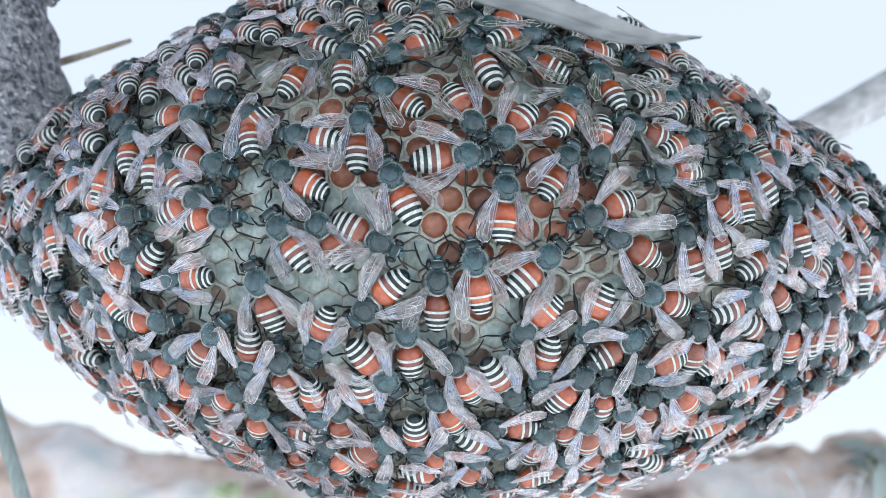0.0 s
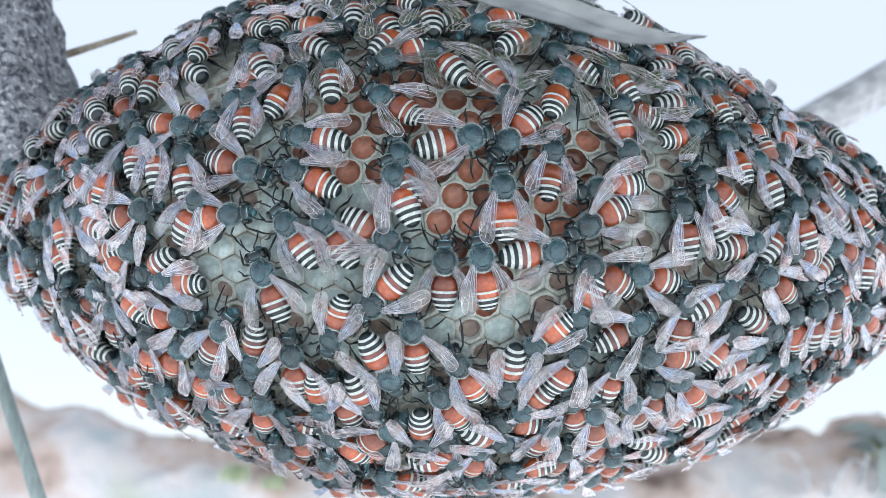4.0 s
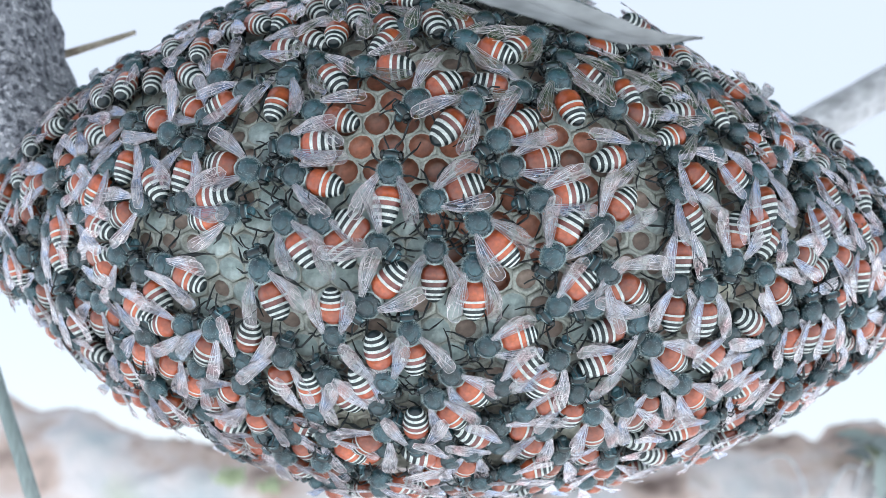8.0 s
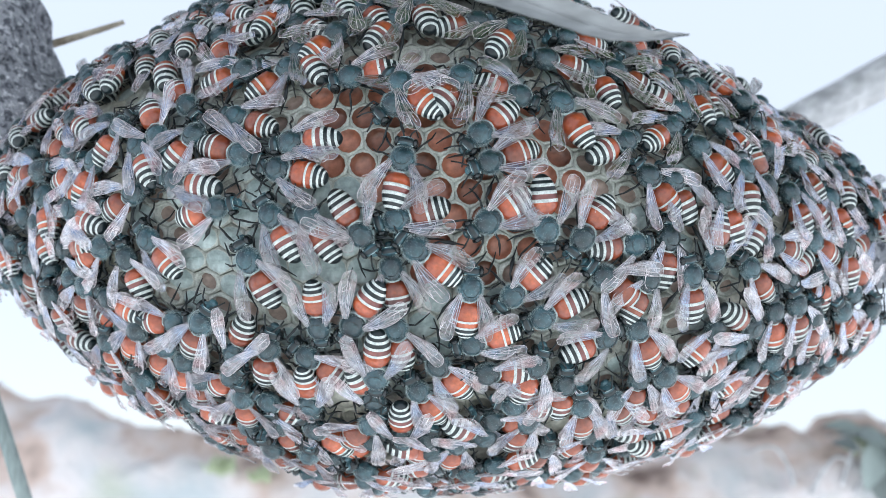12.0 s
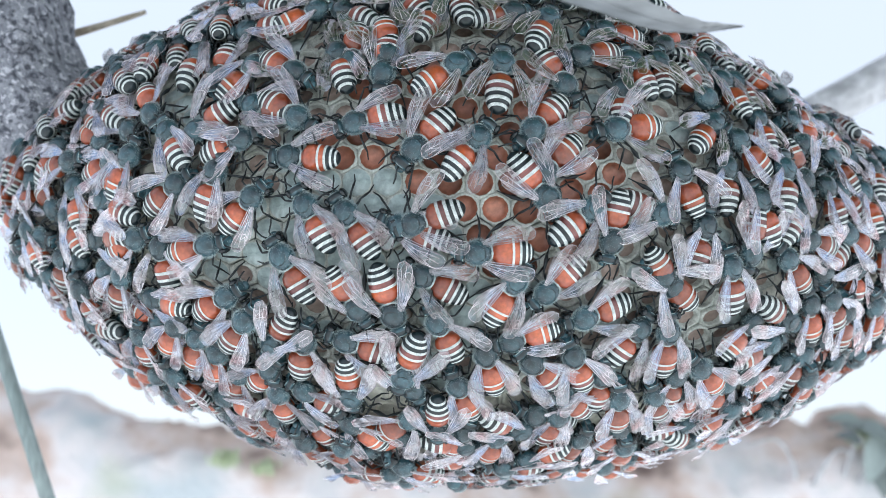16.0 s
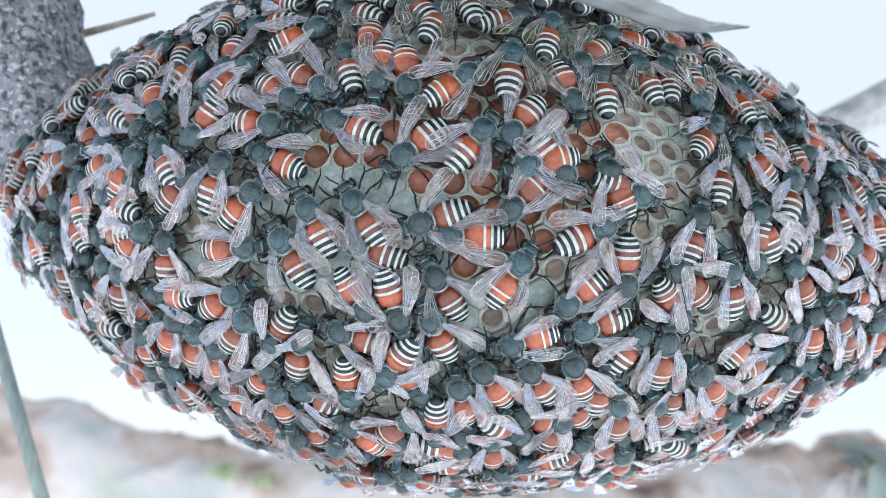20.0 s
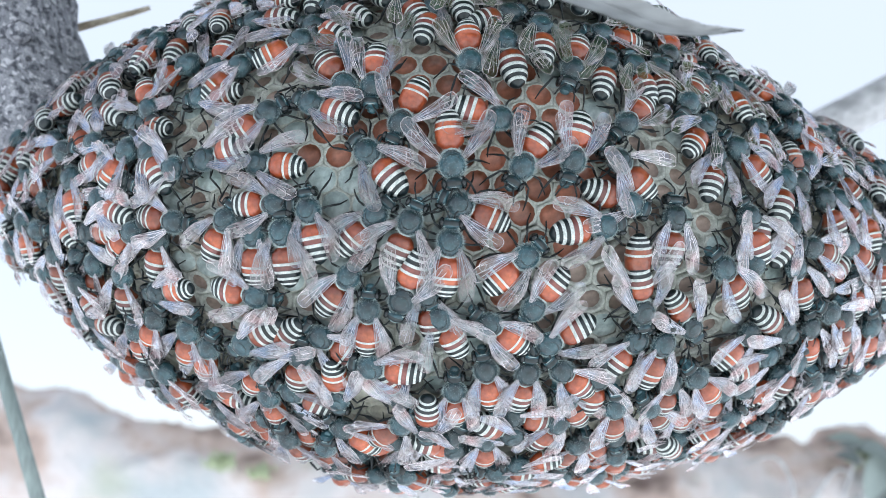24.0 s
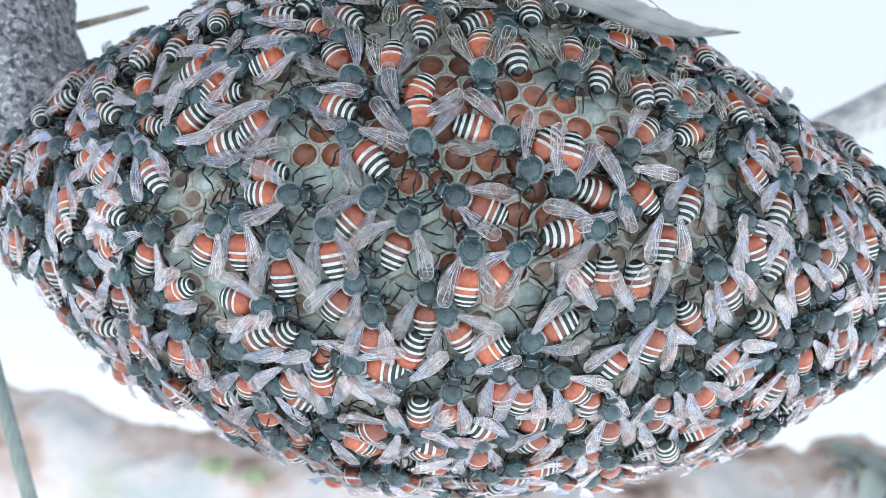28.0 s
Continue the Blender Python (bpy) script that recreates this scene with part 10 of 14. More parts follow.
    walk(bees[151], [(0, on(0.5, -51.4, 8, 0.44)), (2, on(0.5, -50.9, 7, 0.44)), (4, on(0.6, -49.8, 7, 0.44)), (5.67, on(0.6, -48.8, 6, 0.44)), (8.22, on(0.6, -48.6, -10, 0.44)), (10, on(0.4, -48.6, -9, 0.44)), (12, on(0.2, -48.7, -7, 0.44)), (14, on(0.1, -48.8, -6, 0.44)), (16, on(-0.0, -48.9, -4, 0.44)), (17.86, on(-0.2, -49.0, -3, 0.44)), (20, on(-0.2, -48.8, -6, 0.44)), (22, on(-0.3, -48.8, -9, 0.44)), (24.35, on(-0.2, -48.7, -12, 0.44)), (26, on(0.5, -48.1, -10, 0.44)), (28, on(0.9, -47.6, -7, 0.44))])
    walk(bees[152], [(0, on(-36.5, -46.2, 132, 0.29)), (5.59, on(-36.0, -47.3, 135, 0.29)), (10.91, on(-35.9, -48.8, 135, 0.29)), (17.32, on(-35.8, -47.1, 119, 0.29)), (23.72, on(-36.1, -45.5, 117, 0.29)), (28, on(-36.3, -44.2, 121, 0.29))])
    walk(bees[153], [(0, on(44.9, 5.2, 95, 0.58)), (2, on(45.0, 5.1, 91, 0.58)), (3.58, on(45.0, 4.9, 87, 0.58)), (6, on(44.8, 5.1, 92, 0.58)), (8.67, on(44.5, 5.2, 97, 0.58)), (10, on(44.6, 4.8, 101, 0.58)), (12, on(44.8, 4.2, 107, 0.58)), (14, on(45.0, 3.7, 113, 0.58)), (16.13, on(45.3, 3.5, 120, 0.58)), (18, on(45.2, 3.6, 112, 0.58)), (20.32, on(45.1, 3.9, 102, 0.58)), (22, on(45.1, 3.9, 102, 0.58)), (24, on(45.1, 3.9, 102, 0.58)), (26, on(45.2, 3.8, 102, 0.58)), (28, on(45.3, 3.7, 102, 0.58))])
    walk(bees[154], [(0, on(-47.2, -13.9, 104, 1.54)), (3.82, on(-47.3, -12.6, 105, 1.54)), (8.04, on(-47.7, -12.2, 107, 1.54)), (15.01, on(-47.4, -13.2, 123, 1.54)), (22.77, on(-47.4, -13.3, 110, 1.54)), (28, on(-47.6, -13.6, 82, 1.54))])
    walk(bees[155], [(0, on(-45.4, 37.8, 187, 1.45)), (2.37, on(-45.8, 39.8, 174, 1.45)), (4, on(-45.5, 41.3, 174, 1.45)), (6, on(-45.2, 42.2, 174, 1.45)), (8, on(-45.2, 42.2, 173, 1.45)), (9.71, on(-45.3, 41.8, 173, 1.45)), (12, on(-45.4, 41.0, 180, 1.45)), (14.59, on(-45.5, 39.8, 187, 1.45)), (16, on(-45.5, 39.4, 186, 1.45)), (18, on(-45.6, 39.4, 185, 1.45)), (20, on(-45.5, 39.6, 184, 1.45)), (22.24, on(-45.5, 39.4, 183, 1.45)), (24, on(-45.4, 38.9, 185, 1.45)), (26, on(-45.3, 38.4, 188, 1.45)), (28, on(-45.3, 38.2, 190, 1.45))])
    walk(bees[156], [(0, on(21.7, -58.1, 155, 0.07)), (2, on(21.9, -57.6, 143, 0.07)), (4.04, on(22.2, -57.1, 130, 0.07)), (6, on(22.4, -57.4, 132, 0.07)), (8, on(22.6, -58.1, 133, 0.07)), (8.9, on(22.6, -58.8, 134, 0.07)), (10, on(22.4, -59.9, 133, 0.07)), (12, on(21.9, -61.0, 130, 0.07)), (14, on(21.8, -61.0, 127, 0.07)), (16.41, on(21.7, -61.1, 124, 0.07)), (18, on(21.7, -61.3, 128, 0.07)), (20, on(21.6, -61.7, 132, 0.07)), (22, on(21.5, -61.5, 130, 0.07)), (24, on(21.5, -61.3, 128, 0.07)), (26, on(21.5, -61.0, 127, 0.07)), (28, on(21.4, -60.7, 125, 0.07))])
    walk(bees[157], [(0, on(6.4, -53.2, 183, 1.52)), (2.56, on(6.5, -52.6, 189, 1.52)), (4, on(6.6, -52.6, 189, 1.52)), (6, on(6.7, -52.6, 190, 1.52)), (8, on(6.7, -52.6, 190, 1.52)), (9.36, on(6.7, -52.6, 190, 1.52)), (12, on(6.7, -52.8, 199, 1.52)), (14, on(6.6, -52.8, 207, 1.52)), (14.98, on(6.6, -52.9, 210, 1.52)), (16, on(6.5, -52.9, 208, 1.52)), (18, on(6.4, -52.8, 205, 1.52)), (20, on(6.4, -52.8, 202, 1.52)), (21.28, on(6.3, -52.8, 200, 1.52)), (24, on(6.4, -52.8, 191, 1.52)), (26, on(6.5, -52.9, 185, 1.52)), (28, on(6.7, -53.1, 178, 1.52))])
    walk(bees[158], [(0, on(-43.9, -24.7, 88, 0.52)), (2.27, on(-43.8, -24.1, 82, 0.52)), (4, on(-43.8, -23.4, 80, 0.52)), (6, on(-43.8, -22.6, 77, 0.52)), (8, on(-43.8, -22.2, 74, 0.52)), (10.3, on(-43.8, -21.9, 71, 0.52)), (12, on(-43.7, -21.6, 71, 0.52)), (14, on(-43.7, -21.5, 72, 0.52)), (15.82, on(-43.5, -21.8, 72, 0.52)), (18, on(-43.7, -22.9, 81, 0.52)), (20.11, on(-44.0, -24.2, 90, 0.52)), (22, on(-44.0, -24.5, 90, 0.52)), (24, on(-43.8, -24.0, 90, 0.52)), (26, on(-43.7, -23.1, 89, 0.52)), (28, on(-43.6, -22.5, 89, 0.52))])
    walk(bees[159], [(0, on(3.3, -46.9, 79, 0.5)), (2, on(3.3, -46.5, 80, 0.5)), (3, on(3.2, -46.3, 81, 0.5)), (4, on(3.1, -46.2, 81, 0.5)), (6, on(2.9, -46.1, 81, 0.5)), (8, on(2.7, -46.1, 80, 0.5)), (10.16, on(2.6, -46.0, 80, 0.5)), (12, on(2.6, -46.0, 80, 0.5)), (14, on(2.8, -46.1, 81, 0.5)), (16, on(3.0, -46.1, 81, 0.5)), (17.09, on(3.0, -46.0, 81, 0.5)), (18, on(2.9, -46.0, 86, 0.5)), (20.09, on(2.7, -45.8, 96, 0.5)), (22, on(2.8, -45.6, 94, 0.5)), (24, on(2.8, -45.5, 93, 0.5)), (26, on(2.9, -45.3, 91, 0.5)), (28, on(3.0, -45.2, 89, 0.5))])
    walk(bees[160], [(0, on(-40.0, -41.5, 180, 1.52)), (2, on(-39.9, -41.3, 179, 1.52)), (4.38, on(-39.9, -41.7, 177, 1.52)), (6, on(-39.9, -42.4, 178, 1.52)), (8, on(-39.8, -43.0, 179, 1.52)), (10, on(-39.7, -42.6, 180, 1.52)), (10.98, on(-39.7, -42.5, 181, 1.52)), (12, on(-39.8, -42.4, 186, 1.52)), (14.64, on(-39.9, -42.4, 198, 1.52)), (16, on(-39.8, -42.4, 197, 1.52)), (18, on(-39.8, -42.3, 196, 1.52)), (20.49, on(-39.4, -41.7, 194, 1.52)), (22, on(-39.2, -41.0, 193, 1.52)), (24, on(-38.7, -40.1, 191, 1.52)), (26, on(-38.5, -39.9, 189, 1.52)), (28, on(-38.4, -39.9, 187, 1.52))])
    walk(bees[161], [(0, on(-42.5, -3.3, 113, 0.35)), (2.7, on(-42.5, -3.6, 121, 0.35)), (4, on(-42.4, -4.1, 120, 0.35)), (6, on(-42.3, -4.2, 118, 0.35)), (8, on(-42.1, -4.0, 117, 0.35)), (9.16, on(-42.1, -3.9, 116, 0.35)), (12, on(-42.1, -4.1, 119, 0.35)), (14, on(-42.1, -4.6, 121, 0.35)), (15.47, on(-42.1, -4.8, 123, 0.35)), (18, on(-42.1, -5.0, 125, 0.35)), (20.05, on(-42.3, -5.1, 127, 0.35)), (22, on(-42.6, -4.8, 128, 0.35)), (24, on(-42.9, -4.9, 128, 0.35)), (26, on(-43.0, -5.0, 129, 0.35)), (28, on(-42.8, -4.6, 130, 0.35))])
    walk(bees[162], [(0, on(-4.9, 55.6, 141, -0.08)), (2, on(-5.1, 55.6, 134, -0.08)), (3.7, on(-5.2, 55.6, 128, -0.08)), (6, on(-5.2, 55.7, 128, -0.08)), (8, on(-5.3, 56.0, 129, -0.08)), (9.5, on(-5.3, 56.3, 129, -0.08)), (12, on(-5.1, 56.5, 129, -0.08)), (14, on(-5.0, 56.5, 128, -0.08)), (16.35, on(-4.8, 56.2, 128, -0.08)), (18, on(-4.8, 56.2, 128, -0.08)), (20, on(-4.8, 56.1, 129, -0.08)), (21.3, on(-4.9, 56.0, 129, -0.08)), (24, on(-5.0, 55.6, 126, -0.08)), (26, on(-5.1, 55.3, 123, -0.08)), (28, on(-5.2, 55.0, 121, -0.08))])
    walk(bees[163], [(0, on(2.9, 55.6, 96, 1.01)), (2.28, on(3.0, 56.0, 81, 1.01)), (4, on(2.9, 56.1, 79, 1.01)), (6, on(2.8, 56.2, 78, 1.01)), (8, on(2.9, 56.3, 76, 1.01)), (10.18, on(2.9, 56.4, 74, 1.01)), (12, on(3.0, 56.2, 70, 1.01)), (14, on(3.1, 56.0, 66, 1.01)), (16, on(3.2, 55.7, 62, 1.01)), (17.18, on(3.2, 55.6, 60, 1.01)), (20, on(3.3, 55.1, 64, 1.01)), (22, on(3.3, 54.8, 67, 1.01)), (24.44, on(3.5, 54.4, 70, 1.01)), (26, on(3.5, 54.8, 65, 1.01)), (28, on(3.5, 55.2, 58, 1.01))])
    walk(bees[164], [(0, on(-0.2, -57.3, 36, 0.21)), (2, on(0.1, -57.3, 32, 0.21)), (4, on(0.3, -57.3, 28, 0.21)), (5.86, on(0.5, -57.1, 25, 0.21)), (8, on(0.7, -57.0, 26, 0.21)), (10.44, on(0.8, -56.8, 28, 0.21)), (12, on(0.9, -56.7, 25, 0.21)), (14, on(1.0, -56.5, 22, 0.21)), (16, on(1.1, -56.4, 18, 0.21)), (17.78, on(1.1, -56.5, 15, 0.21)), (20.16, on(1.1, -57.1, 9, 0.21)), (22, on(1.1, -57.2, 6, 0.21)), (24, on(1.1, -57.4, 2, 0.21)), (26, on(1.1, -57.5, -1, 0.21)), (28, on(1.2, -57.5, -5, 0.21))])
    walk(bees[165], [(0, on(-28.7, -55.3, 99, 0.2)), (5.47, on(-28.8, -55.5, 97, 0.2)), (10.64, on(-28.8, -55.0, 121, 0.2)), (15.43, on(-28.5, -55.7, 106, 0.2)), (20.03, on(-28.3, -55.5, 108, 0.2)), (28, on(-27.9, -56.4, 107, 0.2))])
    walk(bees[166], [(0, on(32.7, 48.1, -45, 1.66)), (2, on(32.6, 47.7, -52, 1.66)), (4.24, on(32.5, 47.2, -60, 1.66)), (6, on(32.5, 47.0, -52, 1.66)), (8, on(32.4, 47.0, -43, 1.66)), (8.97, on(32.4, 47.1, -39, 1.66)), (10, on(32.4, 47.2, -38, 1.66)), (12, on(32.4, 47.3, -35, 1.66)), (14, on(32.4, 47.3, -33, 1.66)), (16.32, on(32.5, 47.3, -30, 1.66)), (18, on(32.6, 47.5, -27, 1.66)), (20, on(32.7, 47.8, -24, 1.66)), (22.58, on(32.8, 47.8, -20, 1.66)), (24, on(32.8, 47.7, -23, 1.66)), (26, on(32.8, 47.3, -27, 1.66)), (28, on(32.7, 47.1, -31, 1.66))])
    walk(bees[167], [(0, on(-19.6, -50.2, 52, 0.08)), (2, on(-19.6, -50.7, 54, 0.08)), (4.02, on(-19.5, -51.2, 56, 0.08)), (6, on(-19.3, -51.5, 57, 0.08)), (8, on(-19.2, -51.6, 57, 0.08)), (9.58, on(-19.1, -51.7, 58, 0.08)), (12, on(-19.4, -51.8, 57, 0.08)), (14, on(-19.7, -51.7, 56, 0.08)), (14.9, on(-19.8, -51.6, 55, 0.08)), (16, on(-19.8, -51.5, 56, 0.08)), (18, on(-19.9, -51.4, 57, 0.08)), (20.08, on(-19.8, -51.7, 58, 0.08)), (22, on(-19.8, -52.0, 61, 0.08)), (24, on(-20.0, -52.4, 64, 0.08)), (26, on(-20.3, -52.6, 67, 0.08)), (28, on(-20.4, -52.5, 70, 0.08))])
    walk(bees[168], [(0, on(49.1, 36.5, 147, 0.73)), (2, on(49.1, 37.2, 157, 0.73)), (3.43, on(49.2, 37.7, 165, 0.73)), (6, on(49.0, 37.1, 170, 0.73)), (8, on(48.9, 36.8, 175, 0.73)), (10.56, on(48.6, 38.1, 180, 0.73)), (12, on(48.6, 39.8, 178, 0.73)), (14, on(48.5, 41.4, 176, 0.73)), (16, on(48.5, 42.1, 174, 0.73)), (16.94, on(48.6, 42.2, 173, 0.73)), (18, on(48.6, 42.3, 171, 0.73)), (20, on(48.6, 42.1, 166, 0.73)), (22, on(48.6, 42.0, 162, 0.73)), (22.93, on(48.6, 41.9, 160, 0.73)), (24, on(48.6, 42.0, 160, 0.73)), (26, on(48.6, 42.0, 160, 0.73)), (28, on(48.7, 42.0, 160, 0.73))])
    walk(bees[169], [(0, on(-1.6, 45.9, 75, 0.56)), (2, on(-1.7, 45.8, 85, 0.56)), (3.72, on(-1.8, 45.9, 94, 0.56)), (6, on(-2.0, 45.9, 100, 0.56)), (8.67, on(-1.9, 45.6, 107, 0.56)), (10, on(-1.7, 45.4, 106, 0.56)), (12, on(-1.5, 45.1, 104, 0.56)), (14, on(-1.5, 44.9, 102, 0.56)), (16.38, on(-1.5, 44.8, 100, 0.56)), (18, on(-1.5, 45.0, 102, 0.56)), (20, on(-1.5, 45.3, 104, 0.56)), (21.83, on(-1.4, 45.7, 106, 0.56)), (24, on(-1.6, 46.2, 98, 0.56)), (26, on(-1.7, 46.9, 90, 0.56)), (28, on(-1.6, 47.6, 82, 0.56))])
    walk(bees[170], [(0, on(48.5, 10.4, 41, 0.24)), (2, on(48.5, 10.5, 45, 0.24)), (4, on(48.4, 10.7, 49, 0.24)), (5.69, on(48.4, 11.0, 53, 0.24)), (8.12, on(49.1, 11.3, 22, 0.24)), (10, on(49.2, 11.6, 27, 0.24)), (12, on(49.2, 11.8, 33, 0.24)), (14, on(49.2, 12.0, 39, 0.24)), (15.4, on(49.1, 12.2, 43, 0.24)), (18, on(49.0, 11.7, 42, 0.24)), (20, on(48.8, 10.8, 42, 0.24)), (21.97, on(48.8, 10.5, 41, 0.24)), (24, on(48.7, 11.2, 43, 0.24)), (26, on(49.1, 14.2, 45, 0.24)), (28, on(49.4, 16.0, 47, 0.24))])
    walk(bees[171], [(0, on(30.8, -37.1, 128, 0.18)), (4.84, on(30.0, -36.2, 121, 0.18)), (9.64, on(30.1, -36.5, 140, 0.18)), (15.06, on(29.8, -36.7, 136, 0.18)), (24.31, on(30.1, -37.9, 142, 0.18)), (28, on(30.3, -36.5, 131, 0.18))])
    walk(bees[172], [(0, on(17.9, -55.1, 92, 0.87)), (2.37, on(17.7, -55.0, 96, 0.87)), (4, on(17.6, -55.0, 95, 0.87)), (6, on(17.5, -55.0, 94, 0.87)), (8, on(17.4, -54.9, 93, 0.87)), (10, on(17.4, -55.0, 92, 0.87)), (11.75, on(17.5, -55.0, 91, 0.87)), (14, on(17.3, -55.1, 94, 0.87)), (16.33, on(17.2, -55.2, 98, 0.87)), (18, on(17.1, -55.3, 98, 0.87)), (20.61, on(17.1, -55.4, 99, 0.87)), (22, on(17.1, -55.3, 101, 0.87)), (24, on(17.1, -55.2, 103, 0.87)), (26, on(17.1, -55.1, 105, 0.87)), (28, on(17.0, -55.1, 107, 0.87))])
    walk(bees[173], [(0, on(-29.3, -42.9, 117, 1.34)), (2.89, on(-29.7, -44.1, 121, 1.34)), (4, on(-29.7, -43.9, 120, 1.34)), (6, on(-29.8, -43.7, 119, 1.34)), (8, on(-29.8, -43.5, 118, 1.34)), (10, on(-29.8, -43.4, 117, 1.34)), (11.55, on(-29.8, -43.5, 116, 1.34)), (14, on(-29.9, -44.5, 122, 1.34)), (15.5, on(-30.1, -45.3, 126, 1.34)), (18, on(-30.0, -45.5, 125, 1.34)), (20.43, on(-30.0, -45.6, 124, 1.34)), (22, on(-30.1, -45.9, 126, 1.34)), (24, on(-30.2, -46.2, 128, 1.34)), (26, on(-30.2, -46.4, 130, 1.34)), (28, on(-30.3, -46.6, 132, 1.34))])
    walk(bees[174], [(0, on(-33.2, -37.9, 106, 0.98)), (2, on(-33.1, -37.7, 104, 0.98)), (4, on(-33.0, -37.1, 102, 0.98)), (5.65, on(-33.0, -36.6, 101, 0.98)), (8, on(-33.3, -36.3, 97, 0.98)), (10, on(-33.7, -36.2, 94, 0.98)), (11.14, on(-33.7, -36.3, 92, 0.98)), (14, on(-33.8, -36.6, 92, 0.98)), (16.87, on(-33.6, -36.9, 91, 0.98)), (18, on(-33.5, -37.0, 91, 0.98)), (20, on(-33.3, -37.3, 91, 0.98)), (22, on(-33.1, -37.2, 91, 0.98)), (24.22, on(-33.1, -36.0, 91, 0.98)), (26, on(-33.1, -35.7, 101, 0.98)), (28, on(-33.0, -35.7, 113, 0.98))])
    walk(bees[175], [(0, on(-37.8, 41.5, 134, 1.6)), (2, on(-37.8, 42.1, 127, 1.6)), (4, on(-38.0, 43.6, 120, 1.6)), (4.98, on(-38.0, 45.1, 117, 1.6)), (6, on(-37.8, 46.6, 117, 1.6)), (8, on(-37.2, 47.3, 117, 1.6)), (10, on(-36.7, 46.1, 118, 1.6)), (11.48, on(-36.3, 44.8, 118, 1.6)), (14, on(-36.2, 43.5, 123, 1.6)), (15.03, on(-36.3, 43.1, 125, 1.6)), (16, on(-36.4, 43.3, 124, 1.6)), (18, on(-36.7, 44.8, 123, 1.6)), (20, on(-37.2, 45.7, 121, 1.6)), (21.76, on(-37.5, 44.4, 120, 1.6)), (24, on(-37.6, 42.0, 114, 1.6)), (26, on(-37.5, 41.2, 109, 1.6)), (28, on(-37.3, 40.8, 104, 1.6))])
    walk(bees[176], [(0, on(-20.4, -35.5, 45, 0.27)), (2, on(-20.4, -35.5, 45, 0.27)), (4, on(-20.3, -35.3, 46, 0.27)), (5.5, on(-20.3, -35.3, 46, 0.27)), (8, on(-20.1, -35.0, 45, 0.27)), (9.56, on(-20.0, -34.8, 44, 0.27)), (12, on(-19.9, -34.7, 48, 0.27)), (14, on(-19.7, -34.7, 52, 0.27)), (15.82, on(-19.6, -34.5, 55, 0.27)), (18, on(-19.5, -34.8, 57, 0.27)), (20, on(-19.5, -35.1, 58, 0.27)), (22.8, on(-19.5, -35.5, 60, 0.27)), (24, on(-19.6, -35.5, 64, 0.27)), (26, on(-19.8, -35.6, 70, 0.27)), (28, on(-20.0, -35.8, 77, 0.27))])
    walk(bees[177], [(0, on(-24.8, -34.0, 54, 0.18)), (2, on(-24.6, -33.9, 65, 0.18)), (3.78, on(-24.5, -33.6, 74, 0.18)), (6, on(-24.7, -33.7, 74, 0.18)), (8, on(-24.8, -33.9, 73, 0.18)), (10.22, on(-24.9, -34.1, 73, 0.18)), (12, on(-25.0, -34.4, 73, 0.18)), (14, on(-25.1, -34.5, 74, 0.18)), (14.91, on(-25.2, -34.6, 74, 0.18)), (16, on(-25.2, -34.3, 74, 0.18)), (18, on(-25.1, -33.9, 75, 0.18)), (20.13, on(-25.0, -33.6, 76, 0.18)), (22, on(-25.1, -33.7, 75, 0.18)), (24, on(-25.1, -33.7, 73, 0.18)), (26, on(-25.2, -33.8, 72, 0.18)), (28, on(-25.2, -33.9, 70, 0.18))])
    walk(bees[178], [(0, on(11.7, 54.0, 60, 1.1)), (2, on(11.5, 54.0, 62, 1.1)), (4, on(11.3, 53.9, 64, 1.1)), (5.67, on(11.2, 53.8, 66, 1.1)), (8, on(11.1, 53.5, 65, 1.1)), (10.65, on(11.1, 53.3, 64, 1.1)), (12, on(11.0, 53.4, 64, 1.1)), (14.76, on(10.8, 53.9, 64, 1.1)), (16, on(10.9, 54.0, 66, 1.1)), (18, on(11.0, 54.3, 68, 1.1)), (20, on(11.2, 54.6, 71, 1.1)), (22, on(11.4, 54.8, 74, 1.1)), (23.11, on(11.4, 54.8, 75, 1.1)), (26, on(11.5, 54.7, 71, 1.1)), (28, on(11.5, 54.7, 69, 1.1))])
    walk(bees[179], [(0, on(34.5, 24.3, -61, 0.14)), (2, on(34.3, 24.3, -63, 0.14)), (4.7, on(34.1, 24.8, -66, 0.14)), (6, on(34.2, 25.1, -66, 0.14)), (8, on(34.3, 23.8, -65, 0.14)), (10.39, on(34.5, 21.8, -64, 0.14)), (12, on(34.7, 21.0, -64, 0.14)), (14, on(34.8, 20.8, -63, 0.14)), (16, on(34.9, 21.0, -62, 0.14)), (17.85, on(34.9, 21.1, -62, 0.14)), (20, on(34.6, 21.4, -69, 0.14)), (22.08, on(34.4, 21.9, -76, 0.14)), (24, on(34.3, 22.6, -76, 0.14)), (26, on(34.5, 23.3, -77, 0.14)), (28, on(34.6, 23.7, -77, 0.14))])
